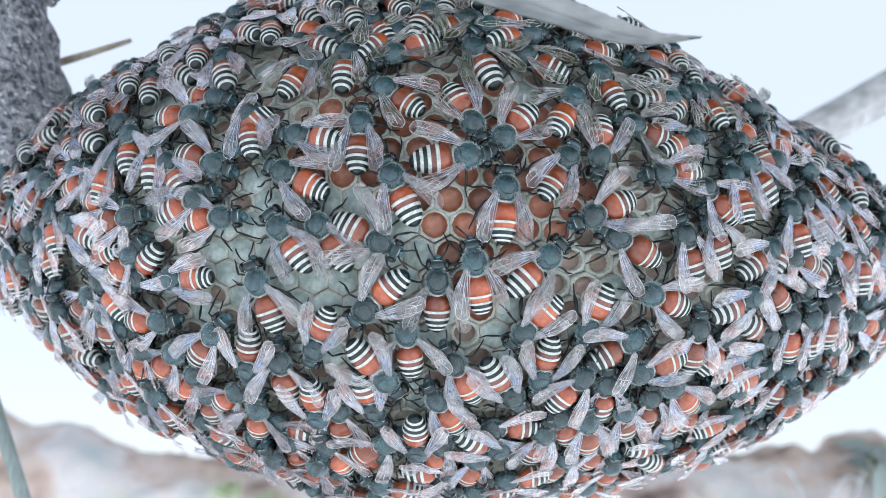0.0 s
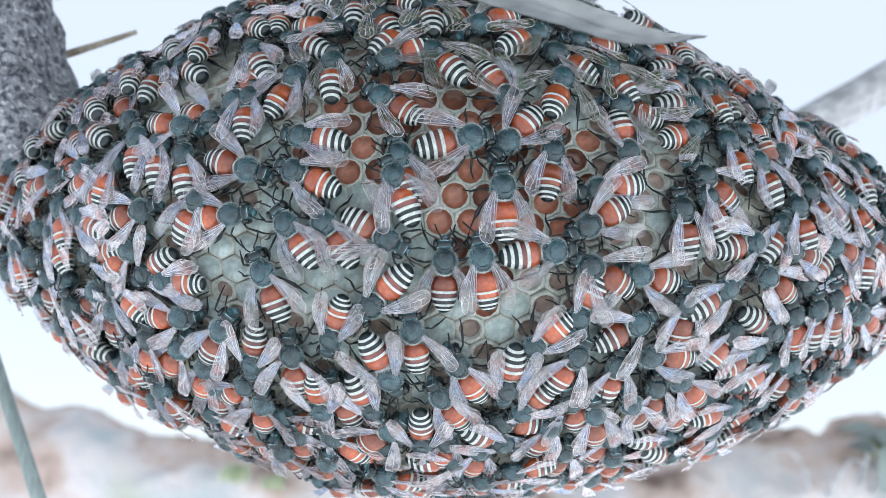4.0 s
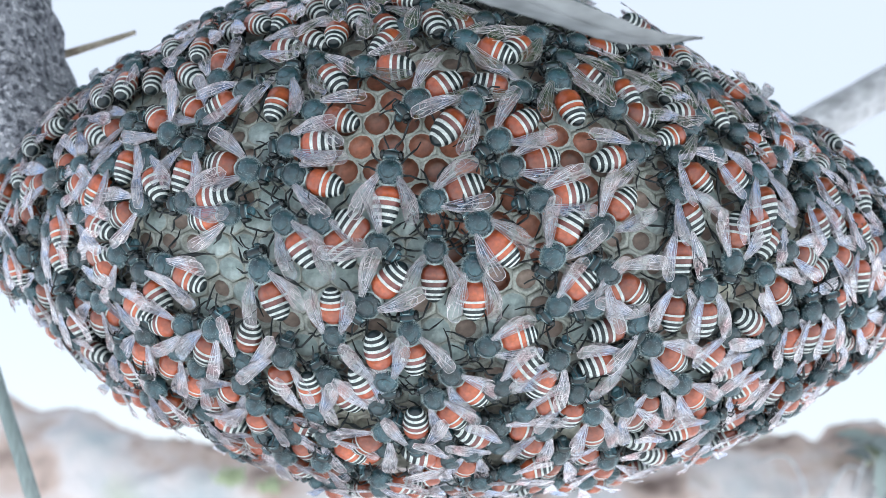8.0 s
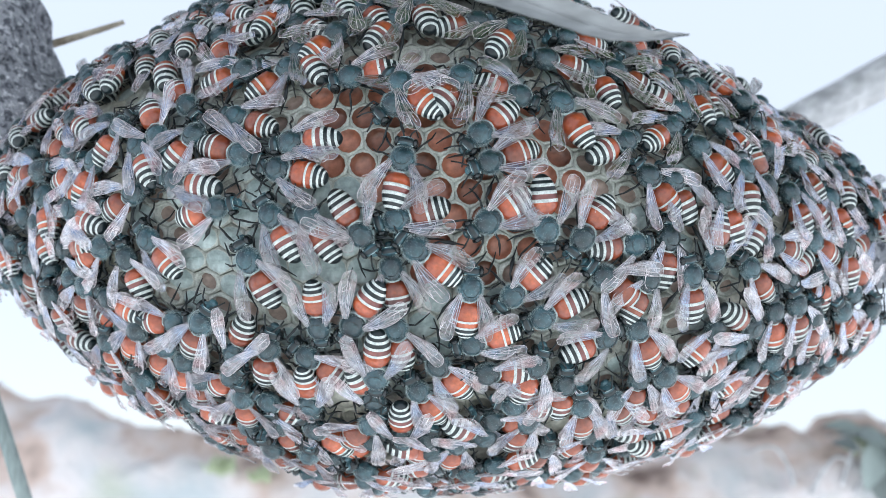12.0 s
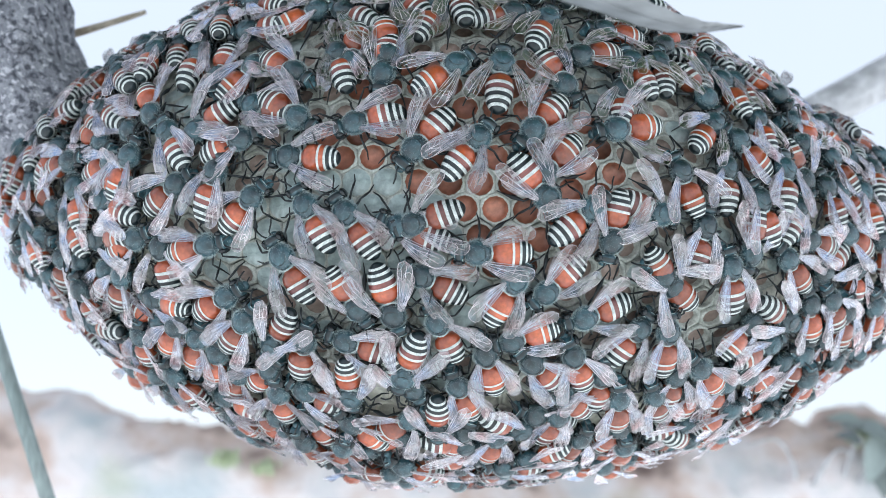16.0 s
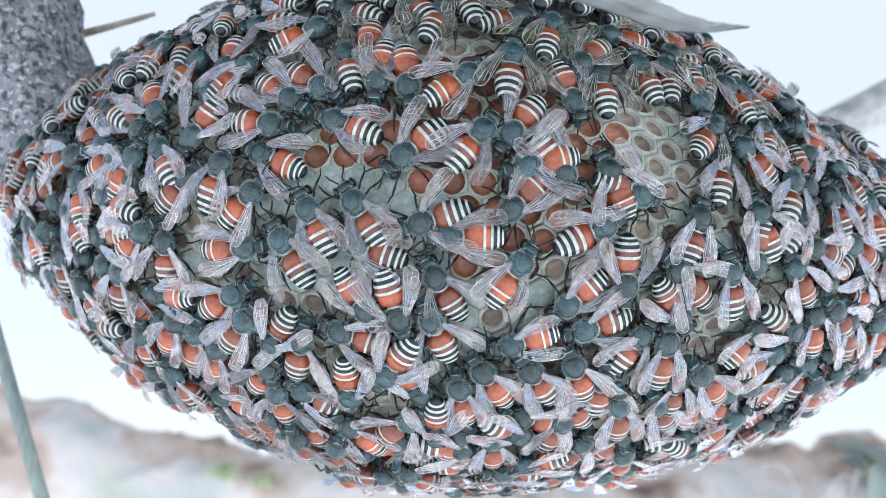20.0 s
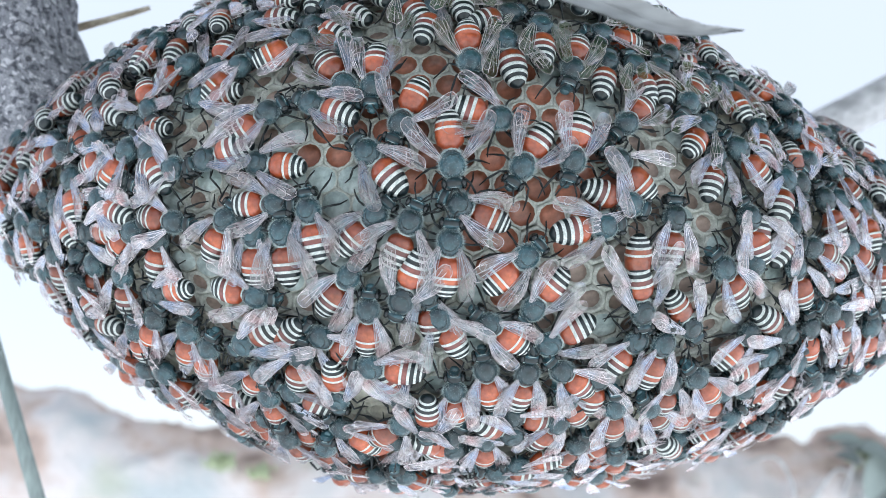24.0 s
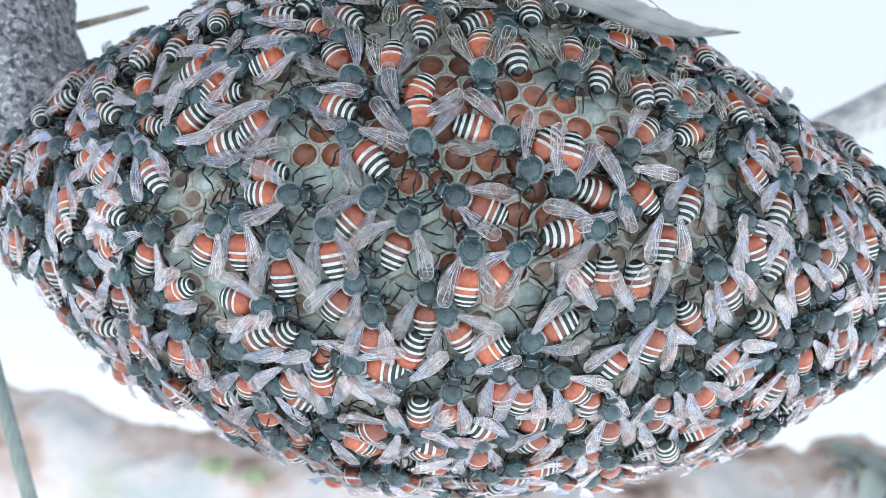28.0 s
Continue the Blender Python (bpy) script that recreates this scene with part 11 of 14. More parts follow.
    walk(bees[180], [(0, on(-11.0, -56.9, 75, 0.14)), (2, on(-10.9, -57.0, 67, 0.14)), (4, on(-10.8, -57.3, 60, 0.14)), (5.7, on(-10.7, -57.6, 53, 0.14)), (8, on(-10.7, -57.5, 54, 0.14)), (9.24, on(-10.7, -57.4, 55, 0.14)), (12, on(-10.5, -57.4, 53, 0.14)), (14, on(-10.4, -57.3, 51, 0.14)), (16, on(-10.2, -57.3, 50, 0.14)), (17.33, on(-10.1, -57.3, 49, 0.14)), (20.62, on(-10.5, -57.4, 46, 0.14)), (22, on(-10.4, -57.6, 46, 0.14)), (24, on(-10.2, -57.8, 45, 0.14)), (26, on(-10.0, -58.0, 45, 0.14)), (28, on(-9.8, -58.3, 44, 0.14))])
    walk(bees[181], [(0, on(43.5, 23.3, 137, 0.17)), (2, on(43.5, 23.5, 133, 0.17)), (3.23, on(43.6, 23.7, 130, 0.17)), (6, on(43.6, 24.1, 128, 0.17)), (8, on(43.6, 24.1, 127, 0.17)), (10.18, on(43.6, 24.2, 125, 0.17)), (12, on(43.5, 24.4, 119, 0.17)), (14, on(43.5, 24.5, 113, 0.17)), (15.13, on(43.5, 24.4, 109, 0.17)), (18, on(43.5, 24.2, 106, 0.17)), (20, on(43.4, 23.8, 103, 0.17)), (21.75, on(43.3, 23.2, 101, 0.17)), (24, on(43.1, 22.6, 105, 0.17)), (26, on(43.0, 22.2, 108, 0.17)), (28, on(42.8, 22.1, 112, 0.17))])
    walk(bees[182], [(0, on(-33.2, 48.5, 109, 1.6)), (2, on(-33.2, 48.5, 104, 1.6)), (4, on(-33.2, 48.2, 98, 1.6)), (5.96, on(-33.0, 47.8, 93, 1.6)), (8, on(-32.9, 46.5, 87, 1.6)), (9.28, on(-32.9, 45.8, 83, 1.6)), (12, on(-32.7, 45.8, 82, 1.6)), (14, on(-32.6, 46.1, 81, 1.6)), (16.6, on(-32.5, 46.4, 80, 1.6)), (18, on(-32.5, 46.3, 76, 1.6)), (20, on(-32.5, 46.3, 71, 1.6)), (20.99, on(-32.5, 46.3, 68, 1.6)), (22, on(-32.5, 46.4, 67, 1.6)), (24, on(-32.3, 46.8, 65, 1.6)), (26, on(-32.0, 47.1, 64, 1.6)), (28, on(-31.8, 47.3, 62, 1.6))])
    walk(bees[183], [(0, on(23.1, -39.4, 110, 0)), (2, on(23.2, -39.7, 113, 0)), (4, on(23.2, -40.2, 115, 0)), (6, on(23.1, -39.9, 118, 0)), (8, on(22.9, -39.4, 102, 0)), (10.45, on(22.9, -38.7, 83, 0)), (12, on(23.1, -38.6, 85, 0)), (14, on(23.2, -38.4, 87, 0)), (15.19, on(23.3, -38.4, 89, 0)), (18, on(23.3, -38.5, 95, 0)), (20, on(23.3, -38.7, 99, 0)), (22, on(23.3, -39.2, 104, 0)), (23.9, on(23.2, -40.1, 108, 0)), (26, on(23.3, -41.3, 119, 0)), (28, on(23.7, -42.3, 129, 0))])
    walk(bees[184], [(0, on(41.2, 5.6, 144, 0.17)), (2, on(41.0, 4.8, 153, 0.17)), (4.54, on(40.6, 4.1, 164, 0.17)), (6, on(40.4, 4.3, 162, 0.17)), (8, on(40.2, 4.7, 160, 0.17)), (10.16, on(40.1, 5.0, 157, 0.17)), (12, on(40.2, 5.2, 158, 0.17)), (14, on(40.2, 5.4, 159, 0.17)), (16, on(40.3, 5.4, 159, 0.17)), (17.2, on(40.3, 5.4, 160, 0.17)), (20, on(40.3, 5.2, 159, 0.17)), (22, on(40.4, 5.2, 159, 0.17)), (24.89, on(40.4, 5.6, 158, 0.17)), (26, on(40.5, 5.3, 158, 0.17)), (28, on(40.7, 4.9, 158, 0.17))])
    walk(bees[185], [(0, on(-45.8, -36.8, 102, 0.89)), (2, on(-46.1, -37.7, 109, 0.89)), (4.06, on(-46.4, -38.1, 117, 0.89)), (6, on(-46.4, -36.9, 117, 0.89)), (8.77, on(-46.3, -35.1, 118, 0.89)), (10, on(-46.4, -34.8, 118, 0.89)), (12, on(-46.4, -34.6, 118, 0.89)), (14, on(-46.3, -34.6, 119, 0.89)), (15.55, on(-46.2, -34.9, 119, 0.89)), (18, on(-46.0, -35.6, 115, 0.89)), (20, on(-45.8, -36.1, 112, 0.89)), (21.61, on(-45.7, -36.4, 110, 0.89)), (24, on(-45.8, -36.7, 116, 0.89)), (26, on(-45.9, -36.9, 120, 0.89)), (28, on(-46.0, -36.9, 125, 0.89))])
    walk(bees[186], [(0, on(-41.5, -22.2, 81, -0.06)), (2, on(-41.4, -22.3, 86, -0.06)), (4, on(-41.4, -22.4, 92, -0.06)), (5.33, on(-41.5, -22.5, 95, -0.06)), (8, on(-41.5, -21.8, 85, -0.06)), (9.69, on(-41.5, -21.3, 78, -0.06)), (12, on(-41.5, -21.6, 78, -0.06)), (14, on(-41.5, -21.8, 77, -0.06)), (16.23, on(-41.4, -22.0, 77, -0.06)), (18, on(-41.3, -22.0, 74, -0.06)), (20, on(-41.1, -22.0, 71, -0.06)), (21.48, on(-40.9, -21.9, 69, -0.06)), (24, on(-40.8, -21.7, 70, -0.06)), (26, on(-40.8, -21.9, 71, -0.06)), (28, on(-40.7, -22.0, 72, -0.06))])
    walk(bees[187], [(0, on(49.1, -29.4, 92, 1.5)), (2.74, on(49.0, -29.5, 89, 1.5)), (4, on(49.1, -29.5, 88, 1.5)), (6, on(49.2, -29.4, 85, 1.5)), (8.15, on(49.3, -29.4, 83, 1.5)), (10, on(49.4, -29.3, 81, 1.5)), (12, on(49.3, -29.1, 80, 1.5)), (14, on(49.3, -28.9, 78, 1.5)), (16, on(49.3, -28.7, 77, 1.5)), (17.95, on(49.3, -28.4, 75, 1.5)), (20.02, on(49.3, -27.1, 77, 1.5)), (22, on(49.3, -26.4, 75, 1.5)), (24, on(49.3, -25.9, 73, 1.5)), (26, on(49.2, -25.6, 70, 1.5)), (28, on(49.2, -25.3, 68, 1.5))])
    walk(bees[188], [(0, on(30.4, -43.7, 20, 1)), (2.64, on(29.7, -42.6, 9, 1)), (4, on(29.6, -42.4, 10, 1)), (6, on(28.5, -43.0, 12, 1)), (8, on(27.8, -45.0, 14, 1)), (10, on(27.7, -46.5, 16, 1)), (11.13, on(27.8, -46.9, 17, 1)), (14, on(28.2, -47.0, 31, 1)), (16, on(28.4, -46.8, 40, 1)), (17.48, on(28.4, -46.6, 47, 1)), (20, on(28.5, -46.6, 43, 1)), (22, on(28.6, -46.4, 41, 1)), (23.84, on(28.7, -46.0, 38, 1)), (26, on(28.8, -44.7, 33, 1)), (28, on(28.5, -43.4, 28, 1))])
    walk(bees[189], [(0, on(0.5, 54.6, 84, 0.09)), (2, on(0.4, 55.1, 79, 0.09)), (3.49, on(0.3, 55.4, 75, 0.09)), (6, on(0.3, 55.3, 71, 0.09)), (8, on(0.4, 55.2, 69, 0.09)), (10, on(0.5, 55.1, 66, 0.09)), (11.32, on(0.5, 55.1, 64, 0.09)), (14, on(0.4, 55.0, 70, 0.09)), (16, on(0.3, 54.9, 74, 0.09)), (17.64, on(0.3, 54.9, 78, 0.09)), (20, on(0.5, 55.0, 76, 0.09)), (22.78, on(0.9, 54.8, 73, 0.09)), (24, on(0.9, 54.5, 75, 0.09)), (26, on(0.8, 53.7, 79, 0.09)), (28, on(0.8, 53.0, 82, 0.09))])
    walk(bees[190], [(0, on(-25.0, 47.8, 98, 1.27)), (2.61, on(-24.7, 49.5, 78, 1.27)), (4, on(-24.7, 49.4, 81, 1.27)), (6, on(-24.8, 49.1, 86, 1.27)), (8.68, on(-25.0, 48.6, 93, 1.27)), (10, on(-25.2, 48.0, 94, 1.27)), (12, on(-25.1, 47.5, 95, 1.27)), (14.03, on(-24.9, 48.2, 96, 1.27)), (16, on(-25.3, 51.1, 94, 1.27)), (18, on(-25.6, 52.0, 92, 1.27)), (20.86, on(-25.6, 52.4, 89, 1.27)), (22, on(-25.5, 52.1, 90, 1.27)), (24, on(-25.4, 51.8, 92, 1.27)), (26, on(-25.4, 51.6, 93, 1.27)), (28, on(-25.4, 51.4, 95, 1.27))])
    walk(bees[191], [(0, on(-50.2, 36.3, 67, 0.61)), (2.13, on(-49.8, 35.6, 66, 0.61)), (4, on(-49.8, 35.0, 61, 0.61)), (6, on(-49.8, 34.8, 55, 0.61)), (8, on(-49.9, 34.9, 49, 0.61)), (9.2, on(-49.9, 34.9, 46, 0.61)), (12, on(-50.0, 35.2, 51, 0.61)), (14.2, on(-50.2, 35.4, 55, 0.61)), (16, on(-50.3, 35.5, 52, 0.61)), (18, on(-50.4, 35.9, 49, 0.61)), (20.14, on(-50.4, 37.3, 46, 0.61)), (22, on(-50.5, 38.7, 46, 0.61)), (24, on(-50.6, 39.9, 45, 0.61)), (26, on(-50.7, 40.7, 45, 0.61)), (28, on(-50.8, 41.2, 44, 0.61))])
    walk(bees[192], [(0, on(22.5, -66.9, 148, -0.1)), (2, on(22.6, -66.8, 155, -0.1)), (4, on(22.6, -66.8, 163, -0.1)), (4.93, on(22.7, -66.8, 166, -0.1)), (6, on(22.9, -66.9, 166, -0.1)), (8.06, on(23.3, -66.5, 165, -0.1)), (10, on(23.8, -65.0, 162, -0.1)), (12, on(24.3, -64.1, 159, -0.1)), (14, on(24.4, -64.0, 156, -0.1)), (16, on(24.3, -63.8, 154, -0.1)), (17.06, on(24.3, -63.7, 152, -0.1)), (18, on(24.3, -63.7, 153, -0.1)), (20, on(24.2, -63.6, 154, -0.1)), (22.43, on(24.0, -63.6, 155, -0.1)), (24, on(24.0, -63.6, 152, -0.1)), (26, on(24.0, -63.7, 149, -0.1)), (28, on(24.1, -63.8, 146, -0.1))])
    walk(bees[193], [(0, on(9.1, -64.1, 74, 0.79)), (2, on(8.9, -64.4, 73, 0.79)), (4, on(8.7, -64.8, 73, 0.79)), (5.86, on(8.2, -64.5, 72, 0.79)), (8.71, on(7.4, -62.7, 59, 0.79)), (10, on(7.4, -62.4, 59, 0.79)), (12, on(7.3, -62.2, 59, 0.79)), (14, on(7.2, -62.0, 60, 0.79)), (15.41, on(7.2, -62.0, 60, 0.79)), (18, on(7.2, -61.5, 55, 0.79)), (20, on(7.2, -61.4, 51, 0.79)), (22, on(7.5, -62.2, 52, 0.79)), (24, on(7.8, -63.2, 52, 0.79)), (26, on(7.9, -63.3, 52, 0.79)), (28, on(8.0, -63.1, 53, 0.79))])
    walk(bees[194], [(0, on(-49.9, -31.0, 106, 1.64)), (2.28, on(-50.0, -32.3, 101, 1.64)), (4, on(-50.3, -33.4, 94, 1.64)), (6, on(-50.5, -33.6, 86, 1.64)), (8.39, on(-50.4, -33.9, 77, 1.64)), (10, on(-50.3, -33.9, 74, 1.64)), (12, on(-50.2, -33.7, 70, 1.64)), (14, on(-50.2, -33.3, 66, 1.64)), (14.94, on(-50.1, -33.1, 64, 1.64)), (16, on(-50.1, -33.2, 64, 1.64)), (18, on(-50.2, -33.6, 65, 1.64)), (20, on(-50.3, -34.0, 66, 1.64)), (22, on(-50.4, -34.2, 67, 1.64)), (24.02, on(-50.4, -34.7, 68, 1.64)), (26, on(-50.4, -35.3, 71, 1.64)), (28, on(-50.3, -35.6, 74, 1.64))])
    walk(bees[195], [(0, on(-19.5, 64.9, 149, 0.5)), (2, on(-19.3, 65.1, 154, 0.5)), (4, on(-19.1, 65.3, 159, 0.5)), (5.61, on(-18.8, 65.2, 163, 0.5)), (8, on(-18.6, 64.6, 165, 0.5)), (8.9, on(-18.5, 64.3, 166, 0.5)), (10, on(-18.6, 64.0, 169, 0.5)), (12, on(-18.8, 63.6, 174, 0.5)), (14.25, on(-19.0, 63.1, 179, 0.5)), (16, on(-19.0, 63.1, 179, 0.5)), (18, on(-18.9, 63.0, 178, 0.5)), (20, on(-18.9, 62.9, 178, 0.5)), (21.33, on(-18.9, 62.8, 178, 0.5)), (24, on(-18.9, 63.1, 182, 0.5)), (26, on(-19.0, 63.2, 186, 0.5)), (28, on(-19.0, 63.4, 189, 0.5))])
    walk(bees[196], [(0, on(3.5, -69.5, 208, 1.59)), (2, on(3.7, -68.9, 205, 1.59)), (4, on(4.1, -68.2, 203, 1.59)), (5.22, on(4.5, -68.0, 201, 1.59)), (8, on(5.1, -69.2, 205, 1.59)), (10.46, on(5.3, -70.2, 209, 1.59)), (12, on(5.4, -70.2, 211, 1.59)), (14, on(5.3, -70.1, 213, 1.59)), (16, on(5.3, -69.8, 215, 1.59)), (17.75, on(5.3, -69.4, 217, 1.59)), (20, on(5.1, -68.9, 221, 1.59)), (22, on(4.6, -68.1, 224, 1.59)), (23.68, on(4.1, -67.5, 227, 1.59)), (26, on(3.8, -68.2, 236, 1.59)), (28, on(3.7, -68.8, 244, 1.59))])
    walk(bees[197], [(0, on(11.8, -65.3, 60, 0.7)), (2, on(11.6, -64.6, 63, 0.7)), (4.79, on(11.3, -63.7, 67, 0.7)), (6, on(11.1, -63.2, 69, 0.7)), (8.09, on(10.9, -62.4, 72, 0.7)), (10, on(11.0, -62.4, 72, 0.7)), (12, on(11.0, -62.4, 72, 0.7)), (14, on(11.1, -62.5, 71, 0.7)), (16, on(11.2, -62.6, 71, 0.7)), (17.8, on(11.2, -62.7, 71, 0.7)), (20, on(11.2, -62.6, 71, 0.7)), (21.07, on(11.2, -62.6, 71, 0.7)), (22, on(11.2, -62.6, 71, 0.7)), (24, on(11.0, -62.8, 71, 0.7)), (26, on(10.9, -63.0, 70, 0.7)), (28, on(10.9, -63.0, 70, 0.7))])
    walk(bees[198], [(0, on(-39.7, 59.2, 47, 1.1)), (2.11, on(-40.0, 59.4, 49, 1.1)), (4, on(-40.0, 59.7, 47, 1.1)), (6, on(-40.0, 59.7, 46, 1.1)), (8.88, on(-39.7, 59.6, 43, 1.1)), (10, on(-39.6, 59.5, 42, 1.1)), (12, on(-39.6, 59.4, 39, 1.1)), (14, on(-39.6, 59.4, 37, 1.1)), (16, on(-39.6, 59.6, 34, 1.1)), (17.56, on(-39.5, 59.9, 32, 1.1)), (20, on(-39.9, 61.1, 33, 1.1)), (20.92, on(-40.0, 61.4, 34, 1.1)), (22, on(-40.0, 61.5, 34, 1.1)), (24, on(-40.0, 61.2, 34, 1.1)), (26, on(-40.1, 60.8, 35, 1.1)), (28, on(-40.1, 60.6, 35, 1.1))])
    walk(bees[199], [(0, on(36.3, 61.2, 64, -0.04)), (2, on(36.3, 60.9, 62, -0.04)), (3.48, on(36.3, 60.8, 60, -0.04)), (6, on(36.2, 60.8, 58, -0.04)), (8, on(36.1, 61.2, 57, -0.04)), (10.1, on(35.9, 61.6, 55, -0.04)), (12, on(36.0, 62.0, 54, -0.04)), (14, on(36.0, 62.3, 53, -0.04)), (16, on(36.1, 62.6, 52, -0.04)), (17.94, on(36.2, 62.9, 51, -0.04)), (20, on(36.3, 63.0, 47, -0.04)), (22, on(36.4, 62.9, 44, -0.04)), (24.62, on(36.4, 62.4, 39, -0.04)), (26, on(36.3, 61.9, 37, -0.04)), (28, on(36.2, 61.2, 33, -0.04))])
    walk(bees[200], [(0, on(-45.2, -15.7, 13, 0.95)), (2, on(-45.4, -15.9, 10, 0.95)), (3.54, on(-45.6, -15.9, 7, 0.95)), (6, on(-45.9, -15.8, 6, 0.95)), (8, on(-45.9, -15.5, 6, 0.95)), (10, on(-45.9, -15.3, 5, 0.95)), (12, on(-45.9, -15.1, 3, 0.95)), (14, on(-45.9, -15.0, 1, 0.95)), (16.24, on(-45.8, -15.0, -2, 0.95)), (18, on(-45.7, -15.0, 3, 0.95)), (20, on(-45.7, -15.1, 8, 0.95)), (22.02, on(-45.6, -15.4, 14, 0.95)), (24, on(-45.7, -15.5, 11, 0.95)), (26, on(-45.8, -15.5, 7, 0.95)), (28, on(-45.9, -15.4, 4, 0.95))])
    walk(bees[201], [(0, on(8.3, 53.8, 88, 1.51)), (2, on(8.2, 53.6, 78, 1.51)), (4.47, on(7.9, 53.1, 66, 1.51)), (6, on(7.8, 52.9, 68, 1.51)), (8, on(7.7, 52.7, 71, 1.51)), (10.36, on(7.5, 52.5, 74, 1.51)), (12, on(7.5, 52.4, 76, 1.51)), (14.87, on(6.9, 52.0, 80, 1.51)), (16, on(6.4, 51.6, 81, 1.51)), (18, on(6.0, 51.0, 84, 1.51)), (20, on(6.0, 50.7, 86, 1.51)), (22.77, on(6.3, 50.5, 89, 1.51)), (24, on(6.5, 51.0, 90, 1.51)), (26, on(7.5, 51.8, 93, 1.51)), (28, on(8.1, 52.3, 95, 1.51))])
    walk(bees[202], [(0, on(51.7, -53.3, 93, 1.3)), (3.84, on(51.5, -53.8, 93, 1.3)), (10.46, on(52.0, -54.4, 85, 1.3)), (16.26, on(51.9, -54.9, 89, 1.3)), (20.66, on(51.5, -54.4, 99, 1.3)), (28, on(51.5, -54.4, 116, 1.3))])
    walk(bees[203], [(0, on(-31.2, -60.2, 93, 1.36)), (5.56, on(-31.6, -60.7, 99, 1.36)), (11.02, on(-31.8, -60.9, 101, 1.36)), (16.68, on(-31.9, -61.1, 94, 1.36)), (20.78, on(-31.7, -61.0, 95, 1.36)), (28, on(-31.4, -60.9, 92, 1.36))])
    walk(bees[204], [(0, on(41.0, 55.8, 32, 0.01)), (2.17, on(41.2, 55.9, 29, 0.01)), (4, on(41.1, 56.2, 30, 0.01)), (6, on(41.3, 56.2, 31, 0.01)), (8, on(41.4, 56.0, 31, 0.01)), (10, on(41.5, 55.6, 32, 0.01)), (11.86, on(41.5, 55.1, 33, 0.01)), (14.65, on(41.4, 53.3, 35, 0.01)), (16, on(41.3, 53.2, 36, 0.01)), (18, on(41.4, 53.4, 38, 0.01)), (20.83, on(41.5, 54.6, 40, 0.01)), (22, on(41.6, 55.3, 39, 0.01)), (24, on(41.8, 56.6, 37, 0.01)), (26, on(41.9, 57.6, 35, 0.01)), (28, on(42.0, 58.0, 33, 0.01))])
    walk(bees[205], [(0, on(29.2, -63.0, 34, 0.93)), (2.9, on(29.5, -64.4, 25, 0.93)), (4, on(29.4, -64.4, 25, 0.93)), (6, on(29.2, -64.3, 25, 0.93)), (8, on(29.1, -64.4, 25, 0.93)), (10, on(29.0, -64.3, 25, 0.93)), (10.91, on(29.0, -64.2, 25, 0.93)), (12, on(28.9, -64.0, 25, 0.93)), (14, on(28.8, -63.6, 26, 0.93)), (16, on(28.7, -63.2, 27, 0.93)), (17.18, on(28.6, -63.1, 27, 0.93)), (20, on(28.6, -63.0, 24, 0.93)), (22.47, on(28.6, -63.0, 21, 0.93)), (24, on(28.5, -62.9, 24, 0.93)), (26, on(28.4, -62.9, 28, 0.93)), (28, on(28.4, -62.9, 32, 0.93))])
    walk(bees[206], [(0, on(-37.6, -59.9, 23, 1)), (2, on(-37.6, -60.0, 22, 1)), (3.68, on(-37.6, -60.2, 22, 1)), (6, on(-37.6, -61.0, 29, 1)), (8, on(-37.5, -61.7, 35, 1)), (10, on(-37.3, -62.1, 40, 1)), (11.23, on(-37.2, -62.2, 44, 1)), (14, on(-37.2, -62.2, 40, 1)), (16, on(-37.4, -62.4, 37, 1)), (17.13, on(-37.5, -62.7, 35, 1)), (20, on(-37.8, -63.0, 40, 1)), (22, on(-37.9, -62.8, 43, 1)), (23.96, on(-38.0, -62.6, 46, 1)), (26, on(-38.1, -62.5, 54, 1)), (28, on(-38.1, -62.4, 62, 1))])
    walk(bees[207], [(0, on(-18.3, -38.5, 83, 0.51)), (2, on(-18.4, -38.7, 83, 0.51)), (3.48, on(-18.5, -39.0, 83, 0.51)), (6, on(-18.7, -39.3, 84, 0.51)), (8, on(-18.8, -39.5, 84, 0.51)), (9.55, on(-18.9, -39.6, 85, 0.51)), (12, on(-18.9, -39.7, 90, 0.51)), (14, on(-18.9, -39.9, 94, 0.51)), (15.56, on(-18.9, -40.3, 97, 0.51)), (18, on(-18.8, -40.5, 99, 0.51)), (20.82, on(-18.8, -40.7, 102, 0.51)), (22, on(-18.8, -41.1, 101, 0.51)), (24, on(-18.9, -42.0, 99, 0.51)), (26, on(-18.8, -43.1, 98, 0.51)), (28, on(-18.7, -43.6, 96, 0.51))])
    walk(bees[208], [(0, on(44.7, -50.1, 47, 0.32)), (2.55, on(44.7, -51.0, 39, 0.32)), (4, on(44.8, -51.1, 39, 0.32)), (6, on(44.8, -51.2, 40, 0.32)), (8.62, on(44.8, -51.0, 40, 0.32)), (10, on(44.8, -51.1, 40, 0.32)), (12, on(44.7, -51.4, 39, 0.32)), (14, on(44.6, -51.8, 38, 0.32)), (15.42, on(44.7, -51.9, 38, 0.32)), (18, on(44.6, -51.9, 34, 0.32)), (20, on(44.6, -52.0, 30, 0.32)), (22, on(44.7, -52.4, 27, 0.32)), (23.8, on(44.7, -53.1, 24, 0.32)), (26, on(44.8, -53.5, 22, 0.32)), (28, on(44.8, -53.6, 20, 0.32))])
